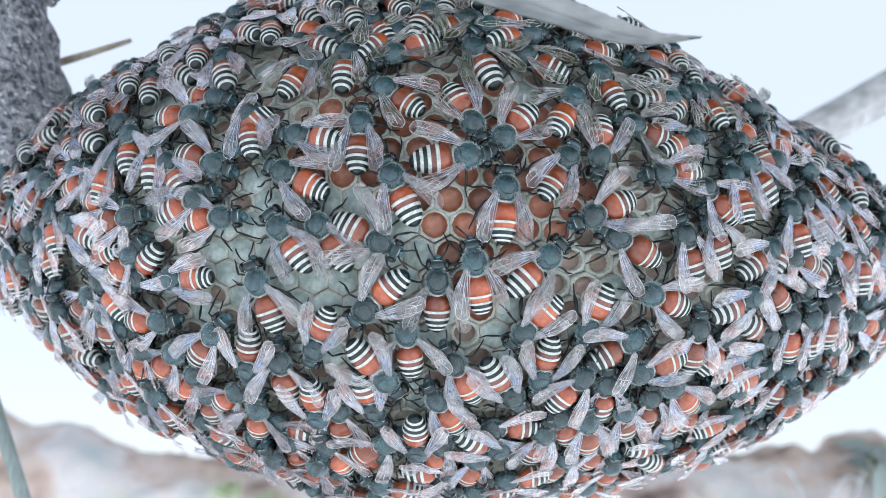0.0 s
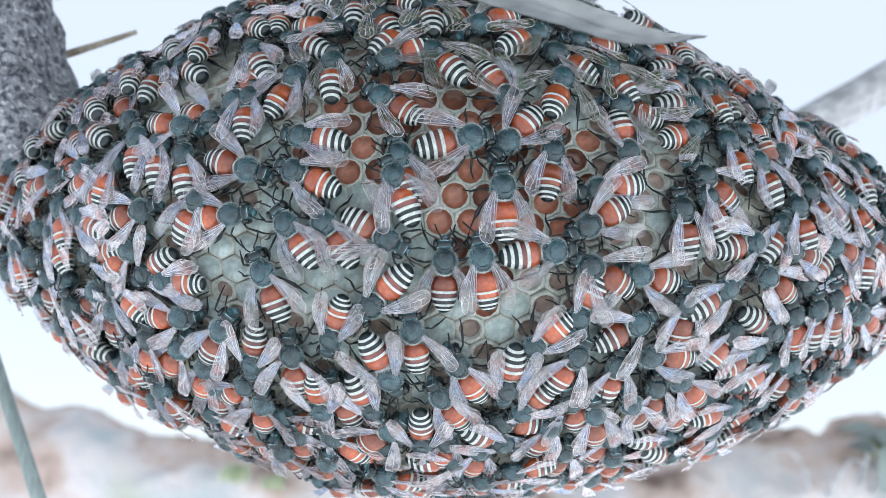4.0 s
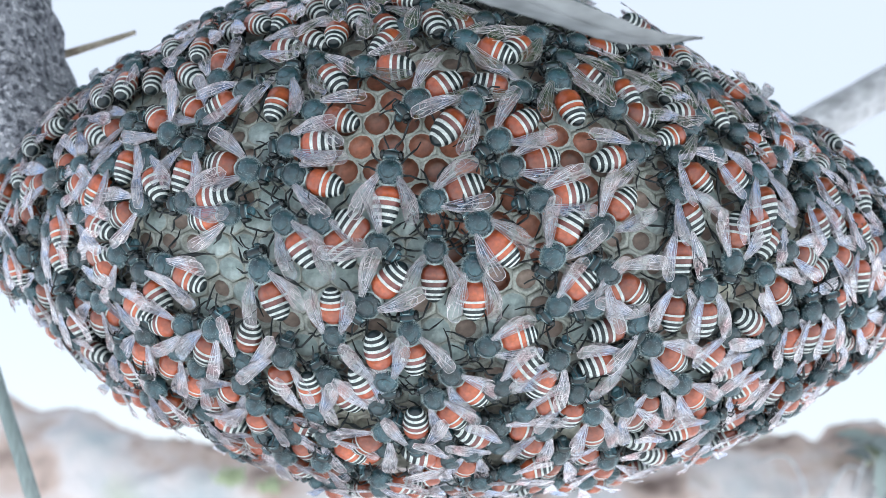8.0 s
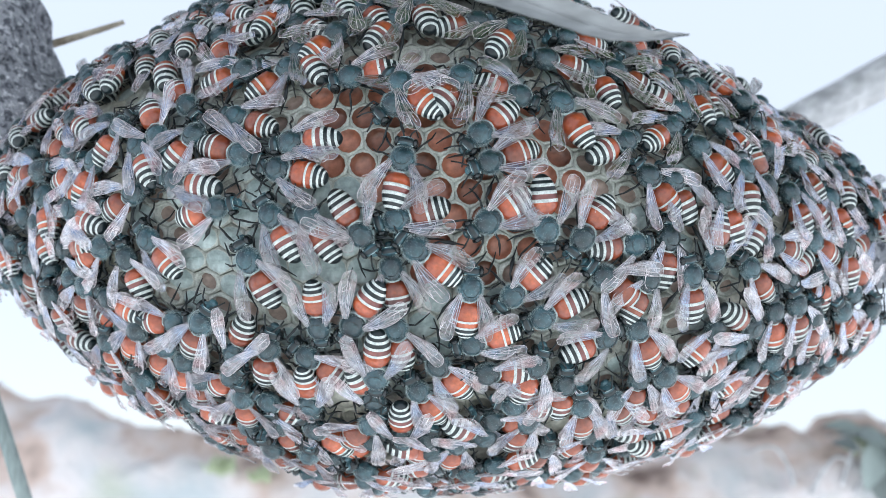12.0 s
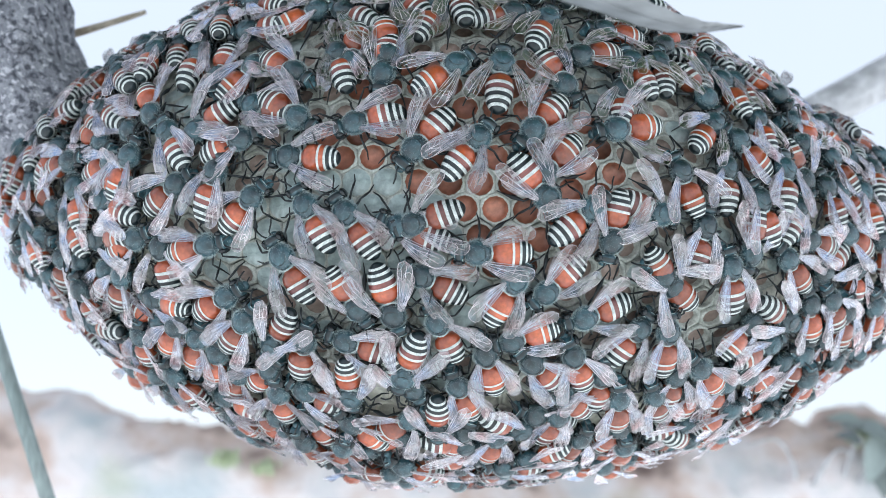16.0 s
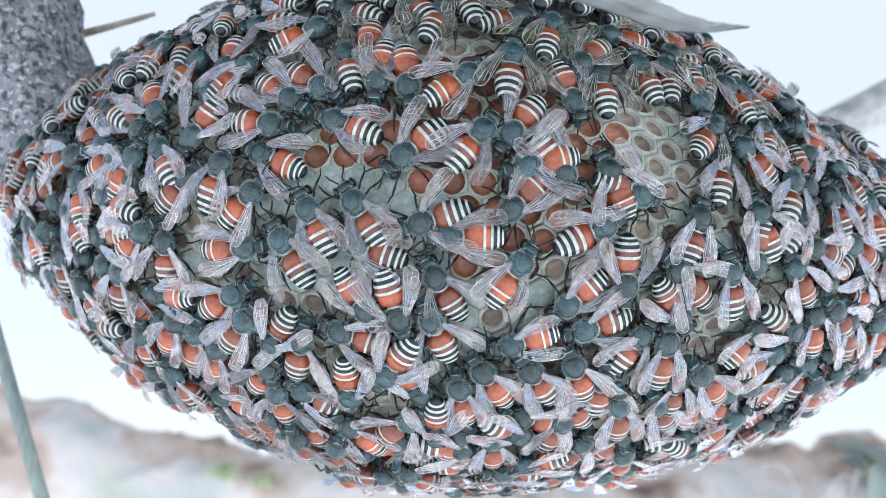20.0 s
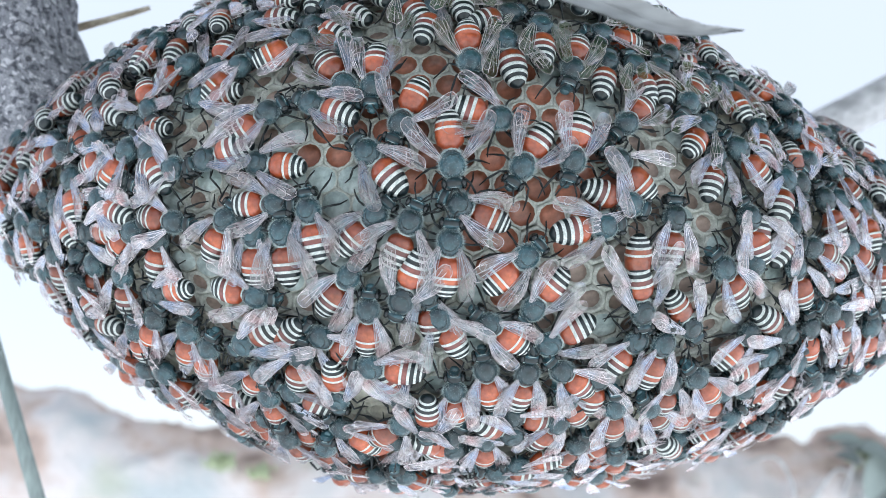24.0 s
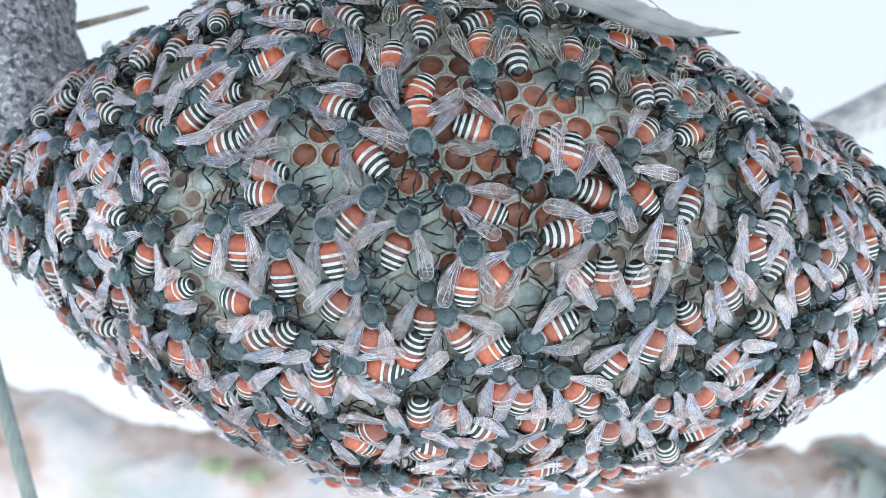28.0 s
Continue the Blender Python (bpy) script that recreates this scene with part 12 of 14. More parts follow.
    walk(bees[209], [(0, on(24.5, 41.2, 68, 0.26)), (2, on(23.9, 42.4, 68, 0.26)), (3.64, on(23.8, 43.5, 68, 0.26)), (6, on(23.7, 43.9, 68, 0.26)), (8, on(23.7, 44.1, 68, 0.26)), (10, on(23.8, 44.7, 68, 0.26)), (11.95, on(23.9, 45.4, 68, 0.26)), (14, on(24.0, 45.1, 79, 0.26)), (15.61, on(23.9, 44.9, 87, 0.26)), (18, on(23.7, 44.6, 86, 0.26)), (20, on(23.5, 43.9, 86, 0.26)), (21.72, on(23.4, 43.1, 85, 0.26)), (24, on(23.5, 42.2, 82, 0.26)), (26, on(23.6, 41.4, 80, 0.26)), (28, on(23.7, 41.2, 77, 0.26))])
    walk(bees[210], [(0, on(52.8, 55.6, 148, 0.01)), (2.15, on(53.0, 57.3, 147, 0.01)), (4, on(53.2, 58.4, 149, 0.01)), (6, on(53.4, 58.8, 151, 0.01)), (8, on(53.6, 58.2, 154, 0.01)), (9.05, on(53.7, 57.7, 155, 0.01)), (10, on(53.8, 57.1, 155, 0.01)), (12, on(53.8, 56.2, 156, 0.01)), (14, on(53.8, 55.9, 156, 0.01)), (16, on(53.9, 56.2, 157, 0.01)), (17.83, on(53.8, 56.8, 157, 0.01)), (20, on(53.8, 57.2, 159, 0.01)), (22, on(53.7, 57.4, 160, 0.01)), (23.52, on(53.7, 57.5, 161, 0.01)), (26, on(53.7, 57.6, 163, 0.01)), (28, on(53.8, 57.6, 164, 0.01))])
    walk(bees[211], [(0, on(6.1, 64.7, 35, 0.18)), (2, on(6.3, 64.7, 28, 0.18)), (4, on(6.5, 64.7, 21, 0.18)), (5.85, on(6.7, 64.9, 15, 0.18)), (8.72, on(6.8, 65.5, 14, 0.18)), (10, on(6.8, 65.7, 13, 0.18)), (12, on(6.8, 66.1, 12, 0.18)), (14, on(6.8, 66.4, 11, 0.18)), (16.82, on(6.8, 66.4, 9, 0.18)), (18, on(6.8, 66.1, 8, 0.18)), (20, on(6.9, 65.6, 7, 0.18)), (20.97, on(6.9, 65.3, 7, 0.18)), (22, on(6.8, 65.3, 7, 0.18)), (24, on(6.6, 65.3, 7, 0.18)), (26, on(6.5, 65.4, 8, 0.18)), (28, on(6.4, 65.5, 8, 0.18))])
    walk(bees[212], [(0, on(32.0, -65.2, 129, 1.24)), (2.01, on(32.4, -64.2, 140, 1.24)), (4, on(32.2, -64.1, 140, 1.24)), (6, on(32.1, -63.9, 140, 1.24)), (8.12, on(31.9, -63.8, 140, 1.24)), (10, on(32.0, -63.7, 140, 1.24)), (12, on(32.0, -63.7, 141, 1.24)), (14, on(32.1, -63.9, 141, 1.24)), (16.8, on(32.3, -64.3, 142, 1.24)), (18, on(32.3, -64.7, 142, 1.24)), (20, on(32.2, -65.3, 141, 1.24)), (22.47, on(32.1, -65.5, 141, 1.24)), (24, on(32.2, -65.6, 140, 1.24)), (26, on(32.3, -65.6, 140, 1.24)), (28, on(32.4, -65.6, 139, 1.24))])
    walk(bees[213], [(0, on(-24.1, -59.2, 123, 0.6)), (2, on(-24.3, -59.5, 120, 0.6)), (3.24, on(-24.4, -59.6, 118, 0.6)), (6, on(-24.7, -59.1, 126, 0.6)), (8, on(-24.9, -58.8, 131, 0.6)), (9.49, on(-25.0, -58.6, 135, 0.6)), (12, on(-25.1, -58.4, 134, 0.6)), (14, on(-25.2, -58.4, 133, 0.6)), (14.92, on(-25.3, -58.3, 132, 0.6)), (16, on(-25.3, -58.6, 132, 0.6)), (18, on(-25.2, -58.9, 132, 0.6)), (20, on(-25.2, -58.9, 133, 0.6)), (22, on(-25.3, -58.6, 133, 0.6)), (23.11, on(-25.3, -58.4, 133, 0.6)), (26, on(-25.3, -57.6, 126, 0.6)), (28, on(-25.3, -57.3, 122, 0.6))])
    walk(bees[214], [(0, on(-14.0, -69.6, 178, 1.4)), (2, on(-14.0, -69.5, 177, 1.4)), (4, on(-14.1, -69.4, 177, 1.4)), (5.36, on(-14.1, -69.4, 176, 1.4)), (8, on(-13.9, -69.6, 175, 1.4)), (10, on(-13.7, -69.9, 174, 1.4)), (11.1, on(-13.5, -70.2, 173, 1.4)), (12, on(-13.5, -70.3, 172, 1.4)), (14, on(-13.4, -70.4, 170, 1.4)), (16.69, on(-13.1, -70.1, 168, 1.4)), (18, on(-13.0, -69.9, 169, 1.4)), (20, on(-12.8, -69.6, 170, 1.4)), (22.49, on(-12.6, -69.5, 172, 1.4)), (24, on(-12.4, -69.6, 170, 1.4)), (26, on(-12.2, -69.7, 168, 1.4)), (28, on(-12.0, -69.9, 166, 1.4))])
    walk(bees[215], [(0, on(33.9, -31.9, 16, 0.18)), (2.23, on(34.2, -31.7, 30, 0.18)), (4, on(34.2, -32.1, 31, 0.18)), (6, on(34.1, -32.7, 33, 0.18)), (8, on(34.1, -33.4, 34, 0.18)), (9.12, on(34.2, -33.8, 35, 0.18)), (12, on(34.0, -34.9, 37, 0.18)), (14, on(34.0, -35.4, 38, 0.18)), (16, on(33.9, -35.6, 39, 0.18)), (17.56, on(33.8, -35.5, 40, 0.18)), (20.27, on(33.8, -35.5, 56, 0.18)), (22, on(33.8, -35.7, 54, 0.18)), (24, on(34.0, -35.7, 51, 0.18)), (26, on(34.9, -36.0, 48, 0.18)), (28, on(35.3, -36.6, 45, 0.18))])
    walk(bees[216], [(0, on(-7.9, 55.4, 93, 1.56)), (2, on(-7.9, 55.8, 95, 1.56)), (4, on(-7.9, 56.0, 96, 1.56)), (4.94, on(-8.0, 56.1, 97, 1.56)), (6, on(-8.1, 56.2, 100, 1.56)), (8, on(-8.5, 56.0, 107, 1.56)), (10, on(-8.9, 55.9, 114, 1.56)), (11.36, on(-9.1, 55.9, 118, 1.56)), (14.89, on(-9.6, 55.5, 122, 1.56)), (16, on(-9.6, 55.5, 120, 1.56)), (18, on(-9.5, 55.4, 118, 1.56)), (20, on(-9.4, 55.3, 115, 1.56)), (22, on(-9.2, 55.3, 112, 1.56)), (22.98, on(-9.1, 55.3, 111, 1.56)), (24, on(-9.0, 55.4, 107, 1.56)), (26, on(-9.0, 55.5, 100, 1.56)), (28, on(-9.1, 55.3, 93, 1.56))])
    walk(bees[217], [(0, on(36.8, -63.3, 98, 1.58)), (4.07, on(36.6, -63.9, 108, 1.58)), (8.09, on(36.3, -64.0, 116, 1.58)), (15.55, on(36.5, -62.3, 121, 1.58)), (20.86, on(35.9, -60.4, 99, 1.58)), (28, on(35.3, -60.9, 89, 1.58))])
    walk(bees[218], [(0, on(2.2, 44.5, 36, 0.19)), (2.7, on(2.8, 45.0, 29, 0.19)), (4, on(2.9, 44.7, 28, 0.19)), (6, on(3.1, 44.3, 27, 0.19)), (8, on(3.6, 42.9, 26, 0.19)), (9.77, on(3.9, 41.5, 25, 0.19)), (12, on(4.0, 41.1, 25, 0.19)), (14, on(4.0, 41.1, 26, 0.19)), (15.77, on(3.9, 41.2, 26, 0.19)), (18, on(3.9, 40.9, 28, 0.19)), (20, on(3.8, 40.9, 30, 0.19)), (21.61, on(3.7, 41.0, 32, 0.19)), (24, on(3.3, 41.0, 33, 0.19)), (26, on(3.1, 40.8, 34, 0.19)), (28, on(3.0, 40.5, 35, 0.19))])
    walk(bees[219], [(0, on(-16.3, -62.3, 143, 0.06)), (2, on(-16.5, -62.1, 141, 0.06)), (4, on(-16.7, -61.9, 139, 0.06)), (4.9, on(-16.8, -61.8, 138, 0.06)), (6, on(-17.0, -62.0, 139, 0.06)), (8.22, on(-17.3, -62.3, 140, 0.06)), (10, on(-17.2, -62.4, 142, 0.06)), (12, on(-17.1, -62.6, 144, 0.06)), (14, on(-17.0, -62.8, 146, 0.06)), (16, on(-17.0, -63.0, 148, 0.06)), (17.63, on(-17.1, -63.2, 150, 0.06)), (20.31, on(-17.4, -63.2, 160, 0.06)), (22, on(-17.6, -63.0, 161, 0.06)), (24, on(-18.0, -62.8, 162, 0.06)), (26, on(-18.2, -62.7, 163, 0.06)), (28, on(-18.5, -62.6, 164, 0.06))])
    walk(bees[220], [(0, on(-51.3, -47.9, -29, 1.2)), (2.48, on(-51.1, -47.1, -36, 1.2)), (4, on(-50.5, -46.3, -36, 1.2)), (6, on(-49.9, -46.6, -35, 1.2)), (8, on(-49.7, -47.5, -34, 1.2)), (9.83, on(-49.6, -47.9, -34, 1.2)), (12, on(-49.6, -47.9, -33, 1.2)), (14.1, on(-49.6, -47.7, -33, 1.2)), (16, on(-49.6, -47.1, -36, 1.2)), (18, on(-49.7, -46.5, -39, 1.2)), (20.48, on(-49.9, -45.6, -43, 1.2)), (22, on(-50.0, -45.2, -48, 1.2)), (24, on(-50.2, -44.6, -54, 1.2)), (26, on(-50.2, -44.3, -61, 1.2)), (28, on(-50.2, -44.2, -67, 1.2))])
    walk(bees[221], [(0, on(-45.7, 52.8, 122, 0.07)), (2, on(-46.0, 52.7, 118, 0.07)), (4.22, on(-46.8, 51.8, 114, 0.07)), (6, on(-47.3, 51.8, 111, 0.07)), (8.7, on(-47.5, 52.7, 106, 0.07)), (10, on(-47.5, 52.9, 104, 0.07)), (12, on(-47.5, 52.8, 101, 0.07)), (14, on(-47.4, 52.4, 97, 0.07)), (16.13, on(-47.4, 52.5, 94, 0.07)), (18, on(-47.4, 53.0, 92, 0.07)), (20, on(-47.2, 54.0, 89, 0.07)), (22, on(-47.1, 54.7, 86, 0.07)), (24.6, on(-47.3, 54.5, 83, 0.07)), (26, on(-47.1, 54.2, 85, 0.07)), (28, on(-46.9, 53.6, 88, 0.07))])
    walk(bees[222], [(0, on(-42.7, -44.2, 57, 1.16)), (2, on(-42.9, -44.6, 58, 1.16)), (3.55, on(-43.1, -44.8, 58, 1.16)), (6, on(-42.9, -45.2, 51, 1.16)), (8, on(-42.9, -45.5, 45, 1.16)), (9.56, on(-42.9, -45.6, 40, 1.16)), (12, on(-42.7, -45.2, 40, 1.16)), (14, on(-42.7, -44.9, 40, 1.16)), (16, on(-42.6, -44.5, 40, 1.16)), (17.26, on(-42.6, -44.1, 40, 1.16)), (20, on(-42.2, -43.9, 40, 1.16)), (22, on(-41.9, -45.7, 40, 1.16)), (23.51, on(-41.4, -48.2, 40, 1.16)), (26, on(-41.4, -50.3, 34, 1.16)), (28, on(-41.3, -50.5, 30, 1.16))])
    walk(bees[223], [(0, on(18.5, 57.9, 77, 0.5)), (2.53, on(18.7, 57.4, 84, 0.5)), (4, on(18.7, 57.4, 84, 0.5)), (6, on(18.7, 57.4, 83, 0.5)), (8, on(18.7, 57.4, 83, 0.5)), (10.53, on(18.7, 57.5, 82, 0.5)), (12, on(18.7, 57.9, 80, 0.5)), (14, on(18.7, 58.4, 78, 0.5)), (15.97, on(18.7, 58.9, 75, 0.5)), (18, on(18.8, 59.2, 79, 0.5)), (20, on(18.8, 59.4, 82, 0.5)), (21.06, on(18.7, 59.6, 84, 0.5)), (22, on(18.7, 59.8, 85, 0.5)), (24, on(18.6, 60.1, 86, 0.5)), (26, on(18.2, 60.4, 88, 0.5)), (28, on(17.7, 60.6, 89, 0.5))])
    walk(bees[224], [(0, on(47.8, 54.4, -36, 0.17)), (2.13, on(47.6, 53.9, -31, 0.17)), (4, on(47.6, 55.1, -32, 0.17)), (6, on(47.3, 57.6, -33, 0.17)), (8, on(47.0, 59.8, -34, 0.17)), (10, on(46.8, 61.0, -34, 0.17)), (11.42, on(46.7, 61.4, -35, 0.17)), (14.04, on(46.5, 62.0, -30, 0.17)), (16, on(46.5, 61.9, -30, 0.17)), (18, on(46.5, 61.8, -30, 0.17)), (20, on(46.5, 61.8, -29, 0.17)), (22, on(46.5, 61.7, -29, 0.17)), (23.07, on(46.6, 61.6, -29, 0.17)), (24, on(46.6, 61.4, -33, 0.17)), (26, on(46.5, 60.9, -42, 0.17)), (28, on(46.4, 60.6, -51, 0.17))])
    walk(bees[225], [(0, on(12.9, 66.7, 15, -0.05)), (2, on(12.6, 66.9, 16, -0.05)), (4.25, on(12.2, 67.1, 17, -0.05)), (6, on(12.2, 66.7, 15, -0.05)), (8, on(12.3, 66.4, 12, -0.05)), (9.18, on(12.4, 66.2, 11, -0.05)), (12, on(12.4, 66.4, 13, -0.05)), (14, on(12.4, 66.7, 15, -0.05)), (16.14, on(12.4, 67.0, 17, -0.05)), (18, on(12.4, 67.1, 16, -0.05)), (20, on(12.4, 67.2, 15, -0.05)), (22.84, on(12.4, 67.4, 14, -0.05)), (24, on(12.4, 67.6, 18, -0.05)), (26, on(12.3, 68.0, 24, -0.05)), (28, on(12.3, 68.4, 31, -0.05))])
    walk(bees[226], [(0, on(14.5, 60.5, 75, 0.61)), (2, on(14.5, 60.3, 71, 0.61)), (4, on(14.5, 60.1, 67, 0.61)), (5.8, on(14.5, 60.0, 64, 0.61)), (8, on(14.6, 60.9, 65, 0.61)), (9.23, on(14.7, 61.4, 65, 0.61)), (12, on(14.7, 62.0, 59, 0.61)), (14, on(14.7, 62.4, 55, 0.61)), (16, on(14.8, 62.8, 51, 0.61)), (16.94, on(14.8, 62.9, 49, 0.61)), (18, on(14.9, 62.9, 52, 0.61)), (20, on(15.0, 62.9, 56, 0.61)), (21.94, on(15.1, 62.8, 61, 0.61)), (24, on(15.0, 62.3, 61, 0.61)), (26, on(15.1, 61.8, 60, 0.61)), (28, on(15.1, 61.4, 60, 0.61))])
    walk(bees[227], [(0, on(41.1, -46.4, 65, 1.2)), (2, on(41.0, -45.9, 57, 1.2)), (4.23, on(41.0, -45.5, 49, 1.2)), (6, on(41.0, -45.2, 48, 1.2)), (8, on(41.0, -44.7, 47, 1.2)), (10, on(40.9, -44.2, 46, 1.2)), (11.17, on(40.9, -43.8, 45, 1.2)), (14, on(40.8, -43.5, 48, 1.2)), (16, on(40.8, -43.1, 50, 1.2)), (17.38, on(40.7, -42.9, 52, 1.2)), (20, on(40.3, -42.8, 40, 1.2)), (22, on(40.0, -43.2, 30, 1.2)), (24.6, on(40.0, -43.7, 18, 1.2)), (26, on(40.0, -43.8, 23, 1.2)), (28, on(40.0, -43.8, 29, 1.2))])
    walk(bees[228], [(0, on(-25.5, -66.2, 102, 0.81)), (2.19, on(-25.1, -67.0, 110, 0.81)), (4, on(-25.0, -66.9, 113, 0.81)), (6, on(-24.9, -66.9, 116, 0.81)), (8.13, on(-24.8, -67.0, 119, 0.81)), (10, on(-24.7, -66.9, 123, 0.81)), (12, on(-24.7, -66.9, 126, 0.81)), (14, on(-24.8, -67.0, 130, 0.81)), (16.67, on(-24.8, -67.1, 135, 0.81)), (18, on(-24.8, -67.0, 133, 0.81)), (20, on(-24.7, -67.0, 131, 0.81)), (22, on(-24.5, -67.0, 128, 0.81)), (23.02, on(-24.4, -67.0, 127, 0.81)), (24, on(-24.3, -67.1, 125, 0.81)), (26, on(-24.0, -67.2, 121, 0.81)), (28, on(-23.8, -67.2, 117, 0.81))])
    walk(bees[229], [(0, on(-8.3, 64.9, 121, 1.44)), (2, on(-8.2, 65.4, 118, 1.44)), (4, on(-8.2, 65.9, 114, 1.44)), (5.99, on(-8.0, 66.4, 111, 1.44)), (8.22, on(-8.1, 65.7, 100, 1.44)), (10, on(-8.0, 65.4, 102, 1.44)), (12, on(-8.1, 65.1, 105, 1.44)), (14, on(-8.1, 64.8, 107, 1.44)), (16, on(-8.1, 64.7, 110, 1.44)), (17.61, on(-8.0, 64.7, 112, 1.44)), (20, on(-7.9, 64.5, 108, 1.44)), (22, on(-7.7, 64.5, 105, 1.44)), (24.72, on(-7.5, 64.3, 100, 1.44)), (26, on(-7.5, 64.5, 96, 1.44)), (28, on(-7.6, 64.7, 89, 1.44))])
    walk(bees[230], [(0, on(-5.4, -65.0, 159, 0.75)), (2.55, on(-5.0, -65.8, 149, 0.75)), (8.66, on(-5.1, -65.7, 148, 0.75)), (14.14, on(-4.9, -65.9, 157, 0.75)), (23.76, on(-5.6, -67.2, 149, 0.75)), (28, on(-5.2, -66.5, 149, 0.75))])
    walk(bees[231], [(0, on(16.7, -47.7, 69, 0.19)), (3.08, on(16.8, -47.8, 68, 0.19)), (10.9, on(16.7, -48.5, 53, 0.19)), (15.33, on(16.2, -48.6, 69, 0.19)), (23.17, on(16.6, -49.0, 51, 0.19)), (28, on(16.6, -49.0, 52, 0.19))])
    walk(bees[232], [(0, on(-4.8, 66.9, 99, 0.9)), (2.27, on(-4.7, 66.3, 88, 0.9)), (4, on(-4.7, 66.5, 87, 0.9)), (6, on(-4.7, 66.7, 86, 0.9)), (8, on(-4.9, 67.0, 85, 0.9)), (10, on(-4.9, 67.3, 84, 0.9)), (11.18, on(-5.0, 67.5, 83, 0.9)), (14.57, on(-5.1, 67.3, 82, 0.9)), (16, on(-5.0, 67.3, 82, 0.9)), (18, on(-4.9, 67.2, 83, 0.9)), (20.89, on(-4.9, 66.8, 84, 0.9)), (22, on(-4.9, 66.7, 86, 0.9)), (24, on(-5.0, 66.4, 89, 0.9)), (26, on(-5.0, 66.1, 92, 0.9)), (28, on(-5.0, 65.9, 95, 0.9))])
    walk(bees[233], [(0, on(-1.6, 64.1, 103, 0.85)), (2, on(-1.5, 64.1, 94, 0.85)), (4.68, on(-1.4, 64.2, 82, 0.85)), (6, on(-1.4, 64.3, 88, 0.85)), (8, on(-1.5, 64.5, 98, 0.85)), (10.54, on(-1.5, 64.9, 110, 0.85)), (12, on(-1.5, 65.0, 110, 0.85)), (14, on(-1.5, 65.0, 109, 0.85)), (16.75, on(-1.4, 65.1, 108, 0.85)), (18, on(-1.3, 65.2, 106, 0.85)), (20.77, on(-1.0, 65.3, 101, 0.85)), (22, on(-0.9, 65.2, 104, 0.85)), (24, on(-0.7, 65.0, 109, 0.85)), (26, on(-0.6, 64.8, 114, 0.85)), (28, on(-0.5, 64.7, 119, 0.85))])
    walk(bees[234], [(0, on(5.5, 57.0, 95, 1.62)), (2, on(5.5, 56.9, 103, 1.62)), (3.37, on(5.5, 56.9, 109, 1.62)), (6, on(5.4, 57.0, 104, 1.62)), (8.49, on(5.5, 56.9, 99, 1.62)), (10, on(5.5, 56.6, 100, 1.62)), (12, on(5.6, 56.2, 101, 1.62)), (14.73, on(6.1, 55.7, 103, 1.62)), (16, on(6.6, 55.6, 104, 1.62)), (18, on(6.9, 55.4, 105, 1.62)), (20, on(7.0, 55.3, 106, 1.62)), (22.72, on(7.2, 55.2, 108, 1.62)), (24, on(7.3, 55.4, 103, 1.62)), (26, on(7.1, 55.7, 95, 1.62)), (28, on(7.1, 56.2, 87, 1.62))])
    walk(bees[235], [(0, on(50.1, 55.5, 14, 0.16)), (2, on(50.0, 55.6, 16, 0.16)), (4.85, on(49.9, 55.6, 20, 0.16)), (6, on(49.8, 55.2, 23, 0.16)), (8, on(49.5, 54.3, 28, 0.16)), (10.42, on(49.3, 53.2, 34, 0.16)), (12, on(49.4, 52.2, 33, 0.16)), (14, on(49.6, 51.4, 31, 0.16)), (15.23, on(49.7, 51.0, 30, 0.16)), (18, on(49.9, 50.2, 32, 0.16)), (20, on(50.0, 49.6, 34, 0.16)), (22.3, on(50.2, 49.4, 36, 0.16)), (24, on(50.3, 49.7, 37, 0.16)), (26, on(50.4, 50.1, 37, 0.16)), (28, on(50.5, 50.3, 38, 0.16))])
    walk(bees[236], [(0, on(-0.2, -42.7, 73, 0.23)), (2, on(-0.2, -42.9, 76, 0.23)), (4, on(-0.1, -43.8, 78, 0.23)), (5.56, on(-0.1, -44.6, 80, 0.23)), (8, on(-0.2, -44.8, 77, 0.23)), (10, on(-0.3, -44.8, 75, 0.23)), (11.74, on(-0.4, -44.9, 73, 0.23)), (14, on(-0.4, -44.9, 71, 0.23)), (16, on(-0.4, -45.0, 69, 0.23)), (17.64, on(-0.4, -45.2, 68, 0.23)), (20.7, on(-0.6, -44.8, 67, 0.23)), (22, on(-0.5, -44.9, 65, 0.23)), (24, on(-0.6, -45.1, 61, 0.23)), (26, on(-0.9, -45.5, 57, 0.23)), (28, on(-0.9, -45.3, 53, 0.23))])
    walk(bees[237], [(0, on(-40.2, -28.2, 116, 1.41)), (2, on(-39.9, -28.2, 119, 1.41)), (4, on(-39.6, -27.8, 122, 1.41)), (4.96, on(-39.5, -27.4, 124, 1.41)), (6, on(-39.5, -27.3, 123, 1.41)), (8, on(-39.8, -27.5, 121, 1.41)), (10, on(-40.1, -28.0, 118, 1.41)), (11.1, on(-40.2, -28.2, 117, 1.41)), (12, on(-40.2, -28.5, 117, 1.41)), (14, on(-40.4, -28.9, 118, 1.41)), (16, on(-40.4, -29.1, 118, 1.41)), (17.98, on(-40.3, -29.4, 119, 1.41)), (20, on(-40.1, -29.4, 124, 1.41)), (22.13, on(-39.9, -29.0, 130, 1.41)), (24, on(-39.7, -28.9, 134, 1.41)), (26, on(-39.6, -28.9, 139, 1.41)), (28, on(-39.4, -28.9, 143, 1.41))])
